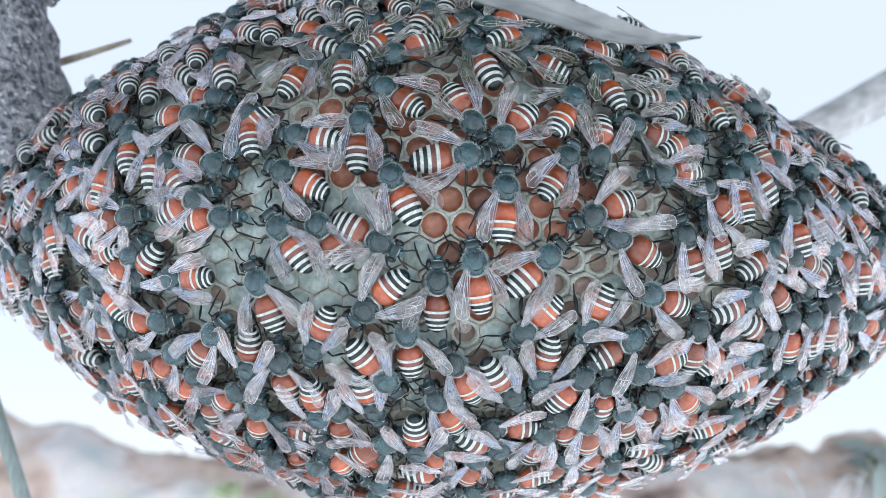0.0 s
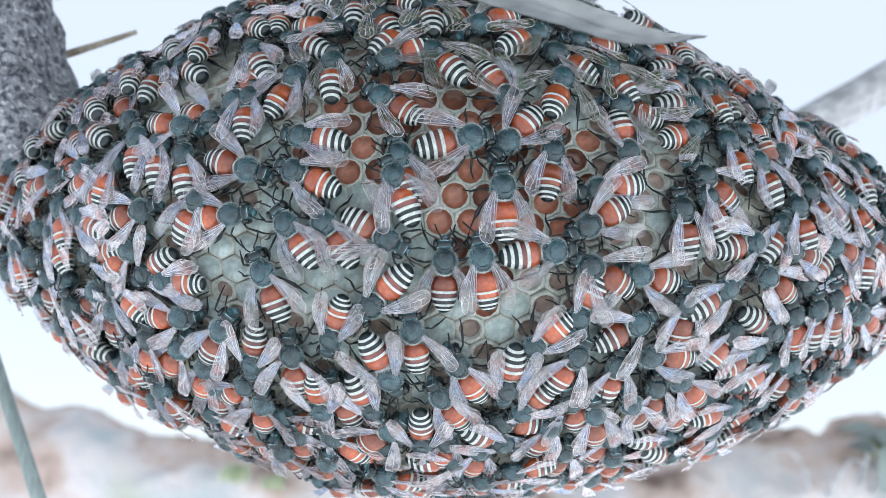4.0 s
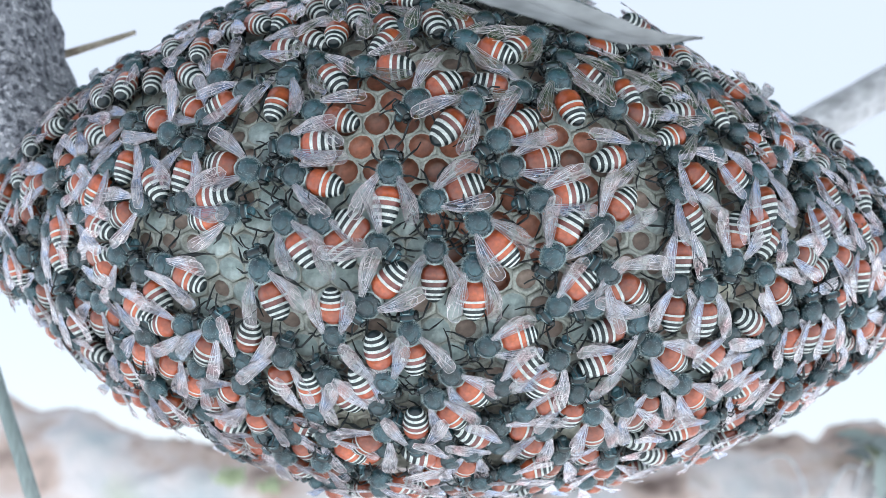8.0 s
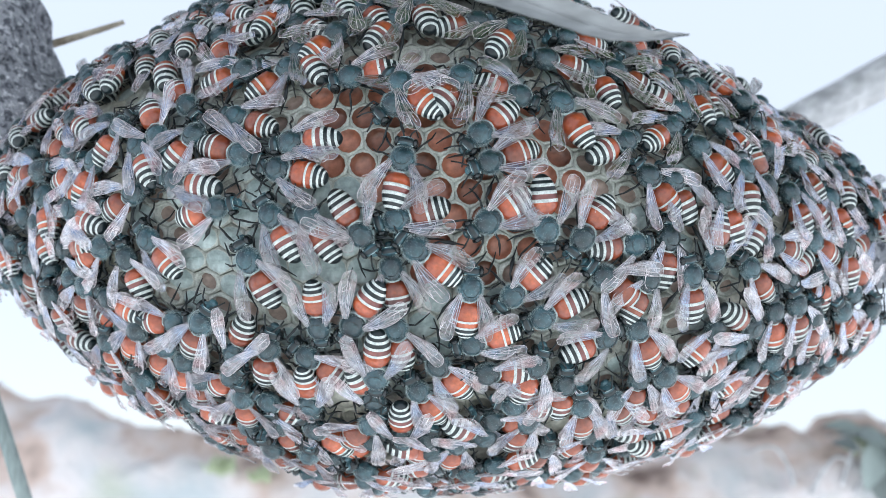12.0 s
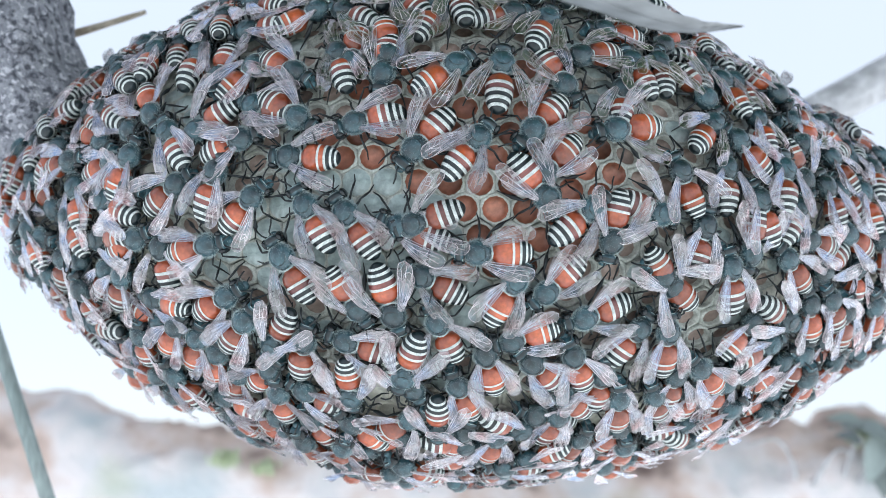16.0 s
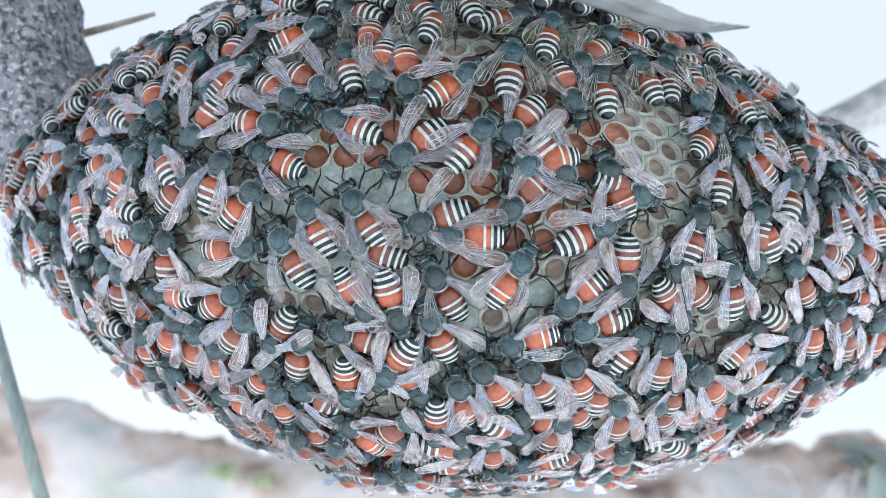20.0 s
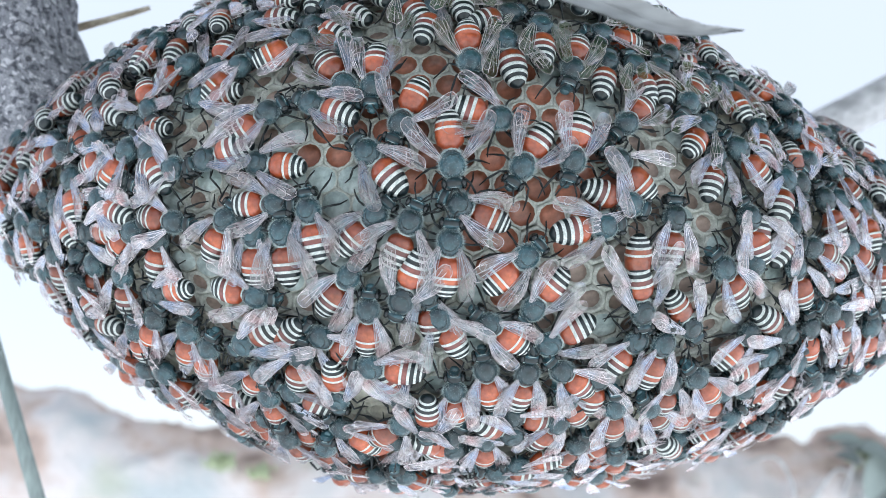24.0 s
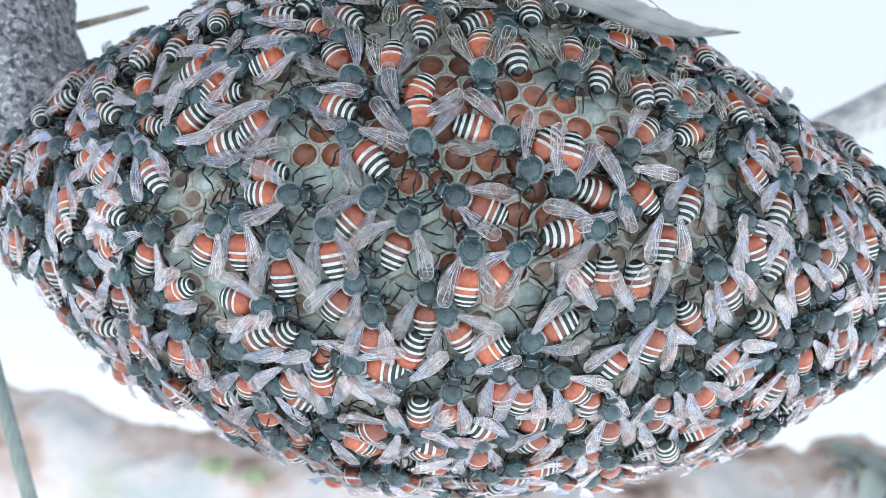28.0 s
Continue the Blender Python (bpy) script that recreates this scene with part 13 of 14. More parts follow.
    walk(bees[238], [(0, on(23.4, 64.5, 11, 0.37)), (3.96, on(23.6, 65.5, 13, 0.37)), (9.45, on(23.6, 64.6, 6, 0.37)), (16.89, on(23.4, 63.9, 24, 0.37)), (22.14, on(23.8, 64.2, 23, 0.37)), (28, on(23.3, 62.9, 12, 0.37))])
    walk(bees[239], [(0, on(-17.2, -52.1, 118, 1.34)), (5.56, on(-16.8, -52.5, 114, 1.34)), (8.22, on(-16.4, -53.2, 119, 1.34)), (15.54, on(-16.5, -53.9, 115, 1.34)), (20.16, on(-16.8, -52.4, 111, 1.34)), (28, on(-17.2, -53.4, 122, 1.34))])
    walk(bees[240], [(0, on(0.6, -62.6, 97, 0.4)), (5.65, on(0.1, -62.9, 93, 0.4)), (8.69, on(0.3, -62.0, 106, 0.4)), (14.26, on(-0.1, -61.8, 105, 0.4)), (23.95, on(-0.6, -61.4, 91, 0.4)), (28, on(-0.3, -61.6, 104, 0.4))])
    walk(bees[241], [(0, on(-12.4, 64.8, 144, 0.48)), (2, on(-12.5, 64.7, 147, 0.48)), (4, on(-12.6, 64.6, 150, 0.48)), (5.77, on(-12.6, 64.5, 152, 0.48)), (8, on(-12.5, 64.8, 160, 0.48)), (9.45, on(-12.4, 65.0, 166, 0.48)), (12, on(-12.4, 64.8, 168, 0.48)), (14, on(-12.5, 64.6, 169, 0.48)), (15.58, on(-12.5, 64.5, 170, 0.48)), (18, on(-12.5, 64.5, 170, 0.48)), (20, on(-12.4, 64.7, 169, 0.48)), (21.49, on(-12.3, 64.8, 169, 0.48)), (24, on(-12.4, 65.3, 166, 0.48)), (26, on(-12.4, 65.6, 164, 0.48)), (28, on(-12.5, 65.8, 162, 0.48))])
    walk(bees[242], [(0, on(-5.5, 50.4, 116, 1.41)), (2, on(-5.5, 50.4, 120, 1.41)), (3.98, on(-5.5, 50.4, 124, 1.41)), (6, on(-5.7, 50.6, 128, 1.41)), (8, on(-5.8, 51.0, 132, 1.41)), (10, on(-5.8, 51.3, 136, 1.41)), (11.26, on(-5.8, 51.4, 139, 1.41)), (14, on(-5.9, 50.9, 144, 1.41)), (15.78, on(-5.9, 50.7, 148, 1.41)), (18, on(-6.0, 50.6, 147, 1.41)), (20, on(-6.0, 50.6, 145, 1.41)), (22, on(-6.0, 50.4, 144, 1.41)), (24.67, on(-6.0, 50.2, 142, 1.41)), (26, on(-6.0, 49.6, 142, 1.41)), (28, on(-6.0, 48.9, 143, 1.41))])
    walk(bees[243], [(0, on(33.6, -57.3, 24, 1.35)), (2, on(33.7, -57.6, 20, 1.35)), (4.48, on(33.8, -57.9, 16, 1.35)), (6, on(33.7, -57.7, 18, 1.35)), (8, on(33.6, -57.4, 21, 1.35)), (9.08, on(33.6, -57.3, 23, 1.35)), (10, on(33.6, -57.0, 24, 1.35)), (12, on(33.5, -56.4, 27, 1.35)), (14, on(33.4, -55.9, 29, 1.35)), (15.37, on(33.4, -55.6, 31, 1.35)), (18, on(33.2, -55.3, 41, 1.35)), (20.34, on(33.1, -55.0, 49, 1.35)), (22, on(33.1, -55.0, 48, 1.35)), (24, on(33.0, -55.2, 47, 1.35)), (26, on(32.8, -55.6, 46, 1.35)), (28, on(32.7, -56.0, 45, 1.35))])
    walk(bees[244], [(0, on(-21.6, 50.6, 134, 1.01)), (2, on(-21.4, 50.4, 132, 1.01)), (4, on(-20.9, 50.4, 130, 1.01)), (5.97, on(-20.6, 50.7, 128, 1.01)), (8, on(-20.9, 51.7, 133, 1.01)), (9.69, on(-21.4, 52.3, 138, 1.01)), (12, on(-21.9, 52.7, 139, 1.01)), (14, on(-22.4, 52.9, 139, 1.01)), (16.27, on(-22.0, 52.5, 140, 1.01)), (18, on(-21.6, 52.3, 139, 1.01)), (20, on(-21.2, 52.3, 139, 1.01)), (22.7, on(-21.0, 52.2, 138, 1.01)), (24, on(-21.0, 52.4, 139, 1.01)), (26, on(-21.0, 52.7, 140, 1.01)), (28, on(-21.0, 53.1, 141, 1.01))])
    walk(bees[245], [(0, on(-48.4, 42.0, 85, 0.78)), (2.07, on(-48.4, 41.5, 102, 0.78)), (4, on(-48.4, 41.1, 102, 0.78)), (6, on(-48.5, 40.6, 102, 0.78)), (8, on(-48.5, 40.3, 101, 0.78)), (10, on(-48.5, 40.2, 101, 0.78)), (11.14, on(-48.5, 40.3, 101, 0.78)), (14, on(-48.7, 41.0, 98, 0.78)), (16, on(-48.8, 41.6, 96, 0.78)), (17.9, on(-48.9, 42.0, 94, 0.78)), (20, on(-48.7, 41.3, 88, 0.78)), (21.6, on(-48.5, 40.6, 83, 0.78)), (24, on(-48.6, 40.2, 80, 0.78)), (26, on(-48.6, 40.1, 78, 0.78)), (28, on(-48.6, 40.1, 75, 0.78))])
    walk(bees[246], [(0, on(-34.5, -24.2, 89, 0.47)), (2, on(-34.5, -24.5, 86, 0.47)), (4, on(-34.5, -24.8, 82, 0.47)), (5.18, on(-34.7, -24.6, 80, 0.47)), (8.37, on(-35.6, -23.1, 72, 0.47)), (10, on(-35.8, -22.1, 71, 0.47)), (12, on(-35.7, -21.1, 71, 0.47)), (14, on(-35.4, -20.2, 70, 0.47)), (16, on(-35.2, -20.1, 69, 0.47)), (17.39, on(-35.3, -20.4, 69, 0.47)), (20, on(-35.5, -20.8, 81, 0.47)), (22.11, on(-34.9, -20.9, 90, 0.47)), (24, on(-34.2, -21.0, 90, 0.47)), (26, on(-33.9, -20.9, 89, 0.47)), (28, on(-33.8, -21.0, 89, 0.47))])
    walk(bees[247], [(0, on(-36.0, -64.4, 56, 0.91)), (2.57, on(-35.9, -63.8, 54, 0.91)), (4, on(-35.9, -63.9, 56, 0.91)), (6, on(-35.8, -64.0, 59, 0.91)), (8, on(-35.7, -64.4, 61, 0.91)), (10, on(-35.7, -65.0, 64, 0.91)), (11.47, on(-35.6, -65.7, 66, 0.91)), (14, on(-35.4, -66.3, 65, 0.91)), (16.76, on(-34.8, -65.9, 63, 0.91)), (18, on(-34.6, -65.4, 58, 0.91)), (20.6, on(-34.3, -64.0, 49, 0.91)), (22, on(-34.2, -63.4, 46, 0.91)), (24, on(-34.2, -62.7, 42, 0.91)), (26, on(-34.2, -62.3, 37, 0.91)), (28, on(-34.2, -62.1, 33, 0.91))])
    walk(bees[248], [(0, on(40.4, -35.4, 75, 0.07)), (2, on(40.2, -34.7, 77, 0.07)), (4, on(40.1, -33.7, 79, 0.07)), (5.41, on(39.9, -33.2, 80, 0.07)), (8, on(39.7, -33.3, 87, 0.07)), (10.7, on(39.3, -33.5, 95, 0.07)), (12, on(39.2, -33.3, 94, 0.07)), (14, on(39.2, -32.7, 91, 0.07)), (15.34, on(39.2, -32.6, 90, 0.07)), (18, on(39.2, -32.9, 91, 0.07)), (20, on(39.3, -34.3, 92, 0.07)), (21.22, on(39.2, -34.9, 93, 0.07)), (24, on(39.2, -34.9, 88, 0.07)), (26, on(39.4, -34.8, 85, 0.07)), (28, on(39.5, -34.7, 81, 0.07))])
    walk(bees[249], [(0, on(-22.0, 59.1, 207, 1.47)), (2, on(-22.0, 58.7, 206, 1.47)), (4.14, on(-22.4, 58.3, 205, 1.47)), (6, on(-22.4, 58.7, 210, 1.47)), (8, on(-22.5, 58.9, 215, 1.47)), (10, on(-22.8, 59.1, 220, 1.47)), (11.04, on(-23.0, 59.3, 223, 1.47)), (12, on(-23.1, 59.6, 225, 1.47)), (14, on(-23.2, 59.9, 230, 1.47)), (16.76, on(-23.1, 59.5, 236, 1.47)), (18, on(-23.1, 59.1, 238, 1.47)), (20.14, on(-23.0, 58.5, 241, 1.47)), (22, on(-23.0, 58.4, 242, 1.47)), (24, on(-23.0, 58.5, 242, 1.47)), (26, on(-23.0, 58.7, 243, 1.47)), (28, on(-23.0, 59.0, 244, 1.47))])
    walk(bees[250], [(0, on(49.0, -61.2, 88, 1.21)), (4.51, on(49.3, -61.3, 94, 1.21)), (8.66, on(49.4, -60.8, 80, 1.21)), (17.11, on(49.5, -59.0, 94, 1.21)), (21.38, on(49.6, -58.6, 86, 1.21)), (28, on(49.4, -59.5, 91, 1.21))])
    walk(bees[251], [(0, on(15.9, 55.5, 45, 0.12)), (2, on(15.9, 54.8, 41, 0.12)), (2.95, on(15.9, 54.5, 39, 0.12)), (4, on(15.9, 54.4, 36, 0.12)), (6, on(16.0, 54.3, 30, 0.12)), (8, on(16.0, 54.3, 24, 0.12)), (9.46, on(16.0, 54.3, 20, 0.12)), (12, on(16.2, 54.6, 32, 0.12)), (14.49, on(16.4, 54.9, 44, 0.12)), (16, on(16.5, 54.9, 42, 0.12)), (18, on(16.6, 55.1, 40, 0.12)), (20, on(16.7, 55.2, 38, 0.12)), (22, on(16.7, 55.5, 36, 0.12)), (23.48, on(16.8, 55.8, 35, 0.12)), (26, on(17.5, 56.3, 37, 0.12)), (28, on(18.2, 56.4, 39, 0.12))])
    walk(bees[252], [(0, on(28.9, 51.1, 112, 0.29)), (2, on(28.9, 50.8, 109, 0.29)), (4.62, on(29.0, 50.4, 105, 0.29)), (6, on(28.8, 50.0, 107, 0.29)), (8, on(28.6, 49.5, 109, 0.29)), (10, on(28.3, 48.9, 112, 0.29)), (11.04, on(28.2, 48.7, 113, 0.29)), (12, on(28.2, 48.5, 113, 0.29)), (14, on(28.2, 48.1, 114, 0.29)), (15.48, on(28.2, 47.9, 114, 0.29)), (18, on(28.2, 47.7, 115, 0.29)), (20, on(28.2, 47.7, 116, 0.29)), (22.81, on(28.4, 47.6, 118, 0.29)), (24, on(28.4, 47.5, 119, 0.29)), (26, on(28.4, 47.4, 121, 0.29)), (28, on(28.4, 47.3, 123, 0.29))])
    walk(bees[253], [(0, on(-40.0, 50.6, 51, -0.07)), (2, on(-40.0, 50.9, 58, -0.07)), (4, on(-40.1, 51.2, 65, -0.07)), (5.12, on(-40.2, 51.3, 69, -0.07)), (8, on(-40.1, 50.2, 59, -0.07)), (9.25, on(-40.0, 49.7, 54, -0.07)), (12, on(-39.5, 49.3, 53, -0.07)), (14.19, on(-39.4, 49.5, 53, -0.07)), (16, on(-39.4, 49.7, 52, -0.07)), (18, on(-39.6, 50.1, 52, -0.07)), (20, on(-39.9, 50.5, 51, -0.07)), (22.31, on(-39.9, 50.8, 50, -0.07)), (24, on(-39.8, 50.5, 53, -0.07)), (26, on(-39.8, 50.5, 57, -0.07)), (28, on(-40.0, 50.5, 61, -0.07))])
    walk(bees[254], [(0, on(-42.3, -50.9, 86, -0.09)), (2, on(-42.2, -50.9, 93, -0.09)), (3.22, on(-42.1, -51.0, 98, -0.09)), (6, on(-42.2, -51.6, 99, -0.09)), (8, on(-42.2, -52.0, 99, -0.09)), (10, on(-42.1, -52.4, 100, -0.09)), (11.42, on(-42.0, -52.7, 100, -0.09)), (14, on(-42.2, -52.7, 108, -0.09)), (16.55, on(-42.4, -52.6, 115, -0.09)), (18, on(-42.4, -52.8, 113, -0.09)), (20.54, on(-42.5, -52.8, 109, -0.09)), (22, on(-42.8, -51.2, 109, -0.09)), (24, on(-43.1, -48.3, 109, -0.09)), (26, on(-42.9, -46.3, 109, -0.09)), (28, on(-42.9, -45.7, 109, -0.09))])
    walk(bees[255], [(0, on(32.8, 62.8, 91, 0.99)), (2, on(32.8, 62.5, 92, 0.99)), (4, on(32.9, 62.1, 93, 0.99)), (5.7, on(32.9, 61.9, 94, 0.99)), (8.72, on(32.4, 61.1, 86, 0.99)), (10, on(32.5, 61.0, 84, 0.99)), (12, on(32.6, 61.0, 81, 0.99)), (14, on(32.7, 61.0, 78, 0.99)), (16, on(32.8, 61.1, 75, 0.99)), (17.87, on(32.8, 61.3, 72, 0.99)), (20, on(32.8, 61.4, 75, 0.99)), (22, on(32.7, 61.7, 77, 0.99)), (23.96, on(32.7, 62.2, 80, 0.99)), (26, on(32.8, 63.0, 71, 0.99)), (28, on(32.8, 63.6, 63, 0.99))])
    walk(bees[256], [(0, on(15.3, 36.4, 120, 0.32)), (2, on(15.5, 36.6, 127, 0.32)), (3.14, on(15.6, 36.8, 131, 0.32)), (6, on(15.8, 37.3, 128, 0.32)), (8, on(16.2, 36.9, 126, 0.32)), (10.65, on(15.7, 36.1, 123, 0.32)), (12, on(15.6, 35.5, 122, 0.32)), (14, on(15.4, 35.0, 121, 0.32)), (16, on(15.5, 35.6, 120, 0.32)), (17.34, on(15.6, 35.8, 119, 0.32)), (20, on(15.6, 35.8, 117, 0.32)), (21.88, on(15.6, 35.9, 115, 0.32)), (24, on(15.7, 36.0, 114, 0.32)), (26, on(15.8, 35.5, 113, 0.32)), (28, on(15.7, 35.7, 112, 0.32))])
    walk(bees[257], [(0, on(18.4, -68.1, 109, 0.51)), (2, on(19.3, -68.0, 91, 0.51)), (8.31, on(18.7, -67.2, 90, 0.51)), (16.13, on(18.7, -67.6, 63, 0.51)), (23.66, on(19.0, -68.2, 61, 0.51)), (28, on(18.5, -67.9, 73, 0.51))])
    walk(bees[258], [(0, on(-11.6, -45.4, 113, 0.46)), (2.27, on(-11.6, -44.6, 131, 0.46)), (9.8, on(-11.7, -44.5, 136, 0.46)), (14.81, on(-11.5, -44.6, 134, 0.46)), (24.93, on(-11.5, -46.1, 140, 0.46)), (28, on(-11.6, -46.0, 147, 0.46))])
    walk(bees[259], [(0, on(26.6, 61.9, 99, 0.65)), (2.31, on(26.6, 62.0, 112, 0.65)), (4, on(26.6, 61.9, 112, 0.65)), (6, on(26.7, 61.8, 112, 0.65)), (8, on(26.7, 61.7, 111, 0.65)), (10, on(26.7, 61.4, 111, 0.65)), (11.38, on(26.7, 61.2, 111, 0.65)), (14, on(26.9, 61.3, 109, 0.65)), (16, on(27.0, 61.2, 107, 0.65)), (17.67, on(27.0, 61.2, 106, 0.65)), (20.38, on(26.9, 61.1, 107, 0.65)), (22, on(27.0, 61.0, 106, 0.65)), (24, on(27.1, 60.9, 106, 0.65)), (26, on(27.1, 60.8, 105, 0.65)), (28, on(27.2, 60.8, 104, 0.65))])
    walk(bees[260], [(0, on(-36.9, 51.1, 161, 0.1)), (2, on(-37.0, 51.6, 159, 0.1)), (4, on(-37.0, 52.2, 156, 0.1)), (5.83, on(-37.0, 52.6, 154, 0.1)), (8, on(-36.8, 52.9, 146, 0.1)), (9.38, on(-36.7, 52.8, 141, 0.1)), (12, on(-36.6, 52.7, 144, 0.1)), (14, on(-36.6, 52.8, 147, 0.1)), (15.61, on(-36.6, 53.1, 149, 0.1)), (18, on(-36.6, 54.0, 147, 0.1)), (20, on(-36.7, 54.9, 145, 0.1)), (22, on(-36.9, 55.6, 143, 0.1)), (24.02, on(-37.0, 56.0, 141, 0.1)), (26, on(-37.2, 55.8, 139, 0.1)), (28, on(-37.3, 55.5, 136, 0.1))])
    walk(bees[261], [(0, on(26.6, -37.6, 67, -0.08)), (2.72, on(26.9, -38.3, 52, -0.08)), (4, on(27.0, -38.7, 53, -0.08)), (6, on(27.7, -38.9, 55, -0.08)), (8, on(27.9, -37.8, 58, -0.08)), (10.35, on(27.5, -37.3, 60, -0.08)), (12, on(27.4, -37.2, 66, -0.08)), (14.18, on(27.3, -37.5, 75, -0.08)), (16, on(27.3, -37.9, 75, -0.08)), (18, on(27.3, -38.1, 75, -0.08)), (20, on(27.3, -38.0, 76, -0.08)), (22.03, on(27.3, -37.7, 76, -0.08)), (24, on(27.4, -37.1, 77, -0.08)), (26, on(27.5, -36.5, 77, -0.08)), (28, on(27.8, -36.8, 78, -0.08))])
    walk(bees[262], [(0, on(46.7, -62.2, 109, 0.31)), (2, on(46.8, -62.7, 102, 0.31)), (4, on(46.8, -63.0, 95, 0.31)), (5.33, on(46.7, -63.1, 91, 0.31)), (8.65, on(46.8, -63.4, 70, 0.31)), (10, on(46.7, -63.1, 71, 0.31)), (12, on(46.7, -62.9, 71, 0.31)), (14, on(46.7, -62.7, 72, 0.31)), (16.55, on(46.8, -62.5, 73, 0.31)), (18, on(46.9, -62.5, 70, 0.31)), (20, on(47.0, -62.5, 66, 0.31)), (21.28, on(47.1, -62.5, 64, 0.31)), (24, on(47.3, -62.6, 69, 0.31)), (26, on(47.4, -62.8, 72, 0.31)), (28, on(47.4, -63.0, 76, 0.31))])
    walk(bees[263], [(0, on(43.1, 54.4, 63, 0.06)), (2, on(43.1, 54.3, 63, 0.06)), (3.14, on(43.0, 53.9, 63, 0.06)), (6, on(42.9, 51.5, 62, 0.06)), (8, on(42.9, 50.6, 61, 0.06)), (10, on(43.1, 50.2, 60, 0.06)), (11.6, on(43.2, 50.2, 59, 0.06)), (14, on(43.4, 50.2, 52, 0.06)), (15.9, on(43.6, 50.3, 47, 0.06)), (18, on(43.4, 50.4, 55, 0.06)), (20.63, on(43.2, 50.6, 65, 0.06)), (22, on(43.1, 50.9, 66, 0.06)), (24, on(43.1, 51.3, 69, 0.06)), (26, on(43.1, 51.7, 71, 0.06)), (28, on(43.1, 51.9, 73, 0.06))])
    walk(bees[264], [(0, on(4.7, -61.5, 50, 1.11)), (2.24, on(4.8, -60.9, 47, 1.11)), (4, on(4.8, -60.7, 49, 1.11)), (6, on(4.8, -60.9, 52, 1.11)), (8, on(4.8, -61.0, 55, 1.11)), (10, on(4.8, -61.1, 58, 1.11)), (11.45, on(4.7, -61.1, 60, 1.11)), (14, on(4.6, -61.3, 52, 1.11)), (15.64, on(4.6, -61.5, 47, 1.11)), (18, on(4.6, -61.5, 43, 1.11)), (20, on(4.7, -61.3, 40, 1.11)), (22, on(4.9, -60.9, 37, 1.11)), (23.91, on(5.2, -60.3, 34, 1.11)), (26, on(5.2, -59.9, 37, 1.11)), (28, on(5.1, -59.7, 40, 1.11))])
    walk(bees[265], [(0, on(-39.1, -48.8, 129, -0.06)), (2, on(-38.9, -48.6, 128, -0.06)), (4, on(-38.7, -48.5, 127, -0.06)), (5.03, on(-38.5, -48.5, 126, -0.06)), (6, on(-38.4, -48.4, 123, -0.06)), (8, on(-38.3, -48.1, 116, -0.06)), (9.84, on(-38.1, -47.6, 109, -0.06)), (12, on(-38.1, -47.4, 106, -0.06)), (14, on(-38.1, -47.3, 104, -0.06)), (16.82, on(-38.1, -47.6, 100, -0.06)), (18, on(-38.2, -48.2, 104, -0.06)), (20, on(-38.3, -49.3, 112, -0.06)), (22, on(-38.4, -50.0, 120, -0.06)), (23.17, on(-38.5, -50.2, 124, -0.06)), (26, on(-38.7, -49.6, 119, -0.06)), (28, on(-38.7, -49.3, 116, -0.06))])
    walk(bees[266], [(0, on(-52.0, -8.8, 40, 0.35)), (2.19, on(-51.6, -9.4, 22, 0.35)), (4, on(-51.6, -10.0, 18, 0.35)), (6, on(-51.5, -10.8, 14, 0.35)), (8.23, on(-51.6, -11.9, 10, 0.35)), (10, on(-51.4, -13.0, 7, 0.35)), (12, on(-51.3, -14.3, 4, 0.35)), (14.67, on(-51.1, -15.3, 0, 0.35)), (16, on(-51.2, -15.3, -2, 0.35)), (18, on(-51.2, -14.8, -5, 0.35)), (20, on(-51.3, -14.1, -8, 0.35)), (21.77, on(-51.3, -13.5, -11, 0.35)), (24, on(-51.4, -13.3, -10, 0.35)), (26, on(-51.5, -13.3, -9, 0.35)), (28, on(-51.5, -13.2, -8, 0.35))])
    walk(bees[267], [(0, on(-38.6, 19.7, -5, 0.28)), (2, on(-38.5, 18.9, -9, 0.28)), (3.12, on(-38.4, 18.4, -11, 0.28)), (6, on(-38.4, 18.2, -14, 0.28)), (8, on(-38.3, 18.3, -17, 0.28)), (10, on(-38.1, 18.9, -19, 0.28)), (11, on(-38.0, 19.4, -20, 0.28)), (12, on(-38.0, 19.8, -22, 0.28)), (14, on(-38.0, 20.3, -27, 0.28)), (16.28, on(-38.1, 20.2, -33, 0.28)), (18, on(-38.2, 19.6, -29, 0.28)), (20, on(-38.4, 18.6, -25, 0.28)), (22, on(-38.4, 18.0, -21, 0.28)), (24.46, on(-38.6, 17.9, -16, 0.28)), (26, on(-38.5, 17.8, -22, 0.28)), (28, on(-38.4, 17.6, -30, 0.28))])
    walk(bees[268], [(0, on(0.7, 67.5, 102, 0.91)), (2, on(0.6, 67.7, 105, 0.91)), (4, on(0.6, 67.8, 108, 0.91)), (5.47, on(0.6, 67.8, 110, 0.91)), (8, on(0.6, 67.6, 111, 0.91)), (10.51, on(0.7, 67.2, 112, 0.91)), (12, on(0.9, 66.9, 114, 0.91)), (14.83, on(1.1, 66.5, 117, 0.91)), (16, on(1.1, 66.7, 114, 0.91)), (18, on(1.1, 67.3, 110, 0.91)), (20, on(1.1, 68.0, 105, 0.91)), (22, on(1.0, 68.7, 100, 0.91)), (23.08, on(1.0, 69.0, 98, 0.91)), (24, on(1.0, 69.2, 97, 0.91)), (26, on(1.0, 69.5, 96, 0.91)), (28, on(1.0, 69.8, 95, 0.91))])
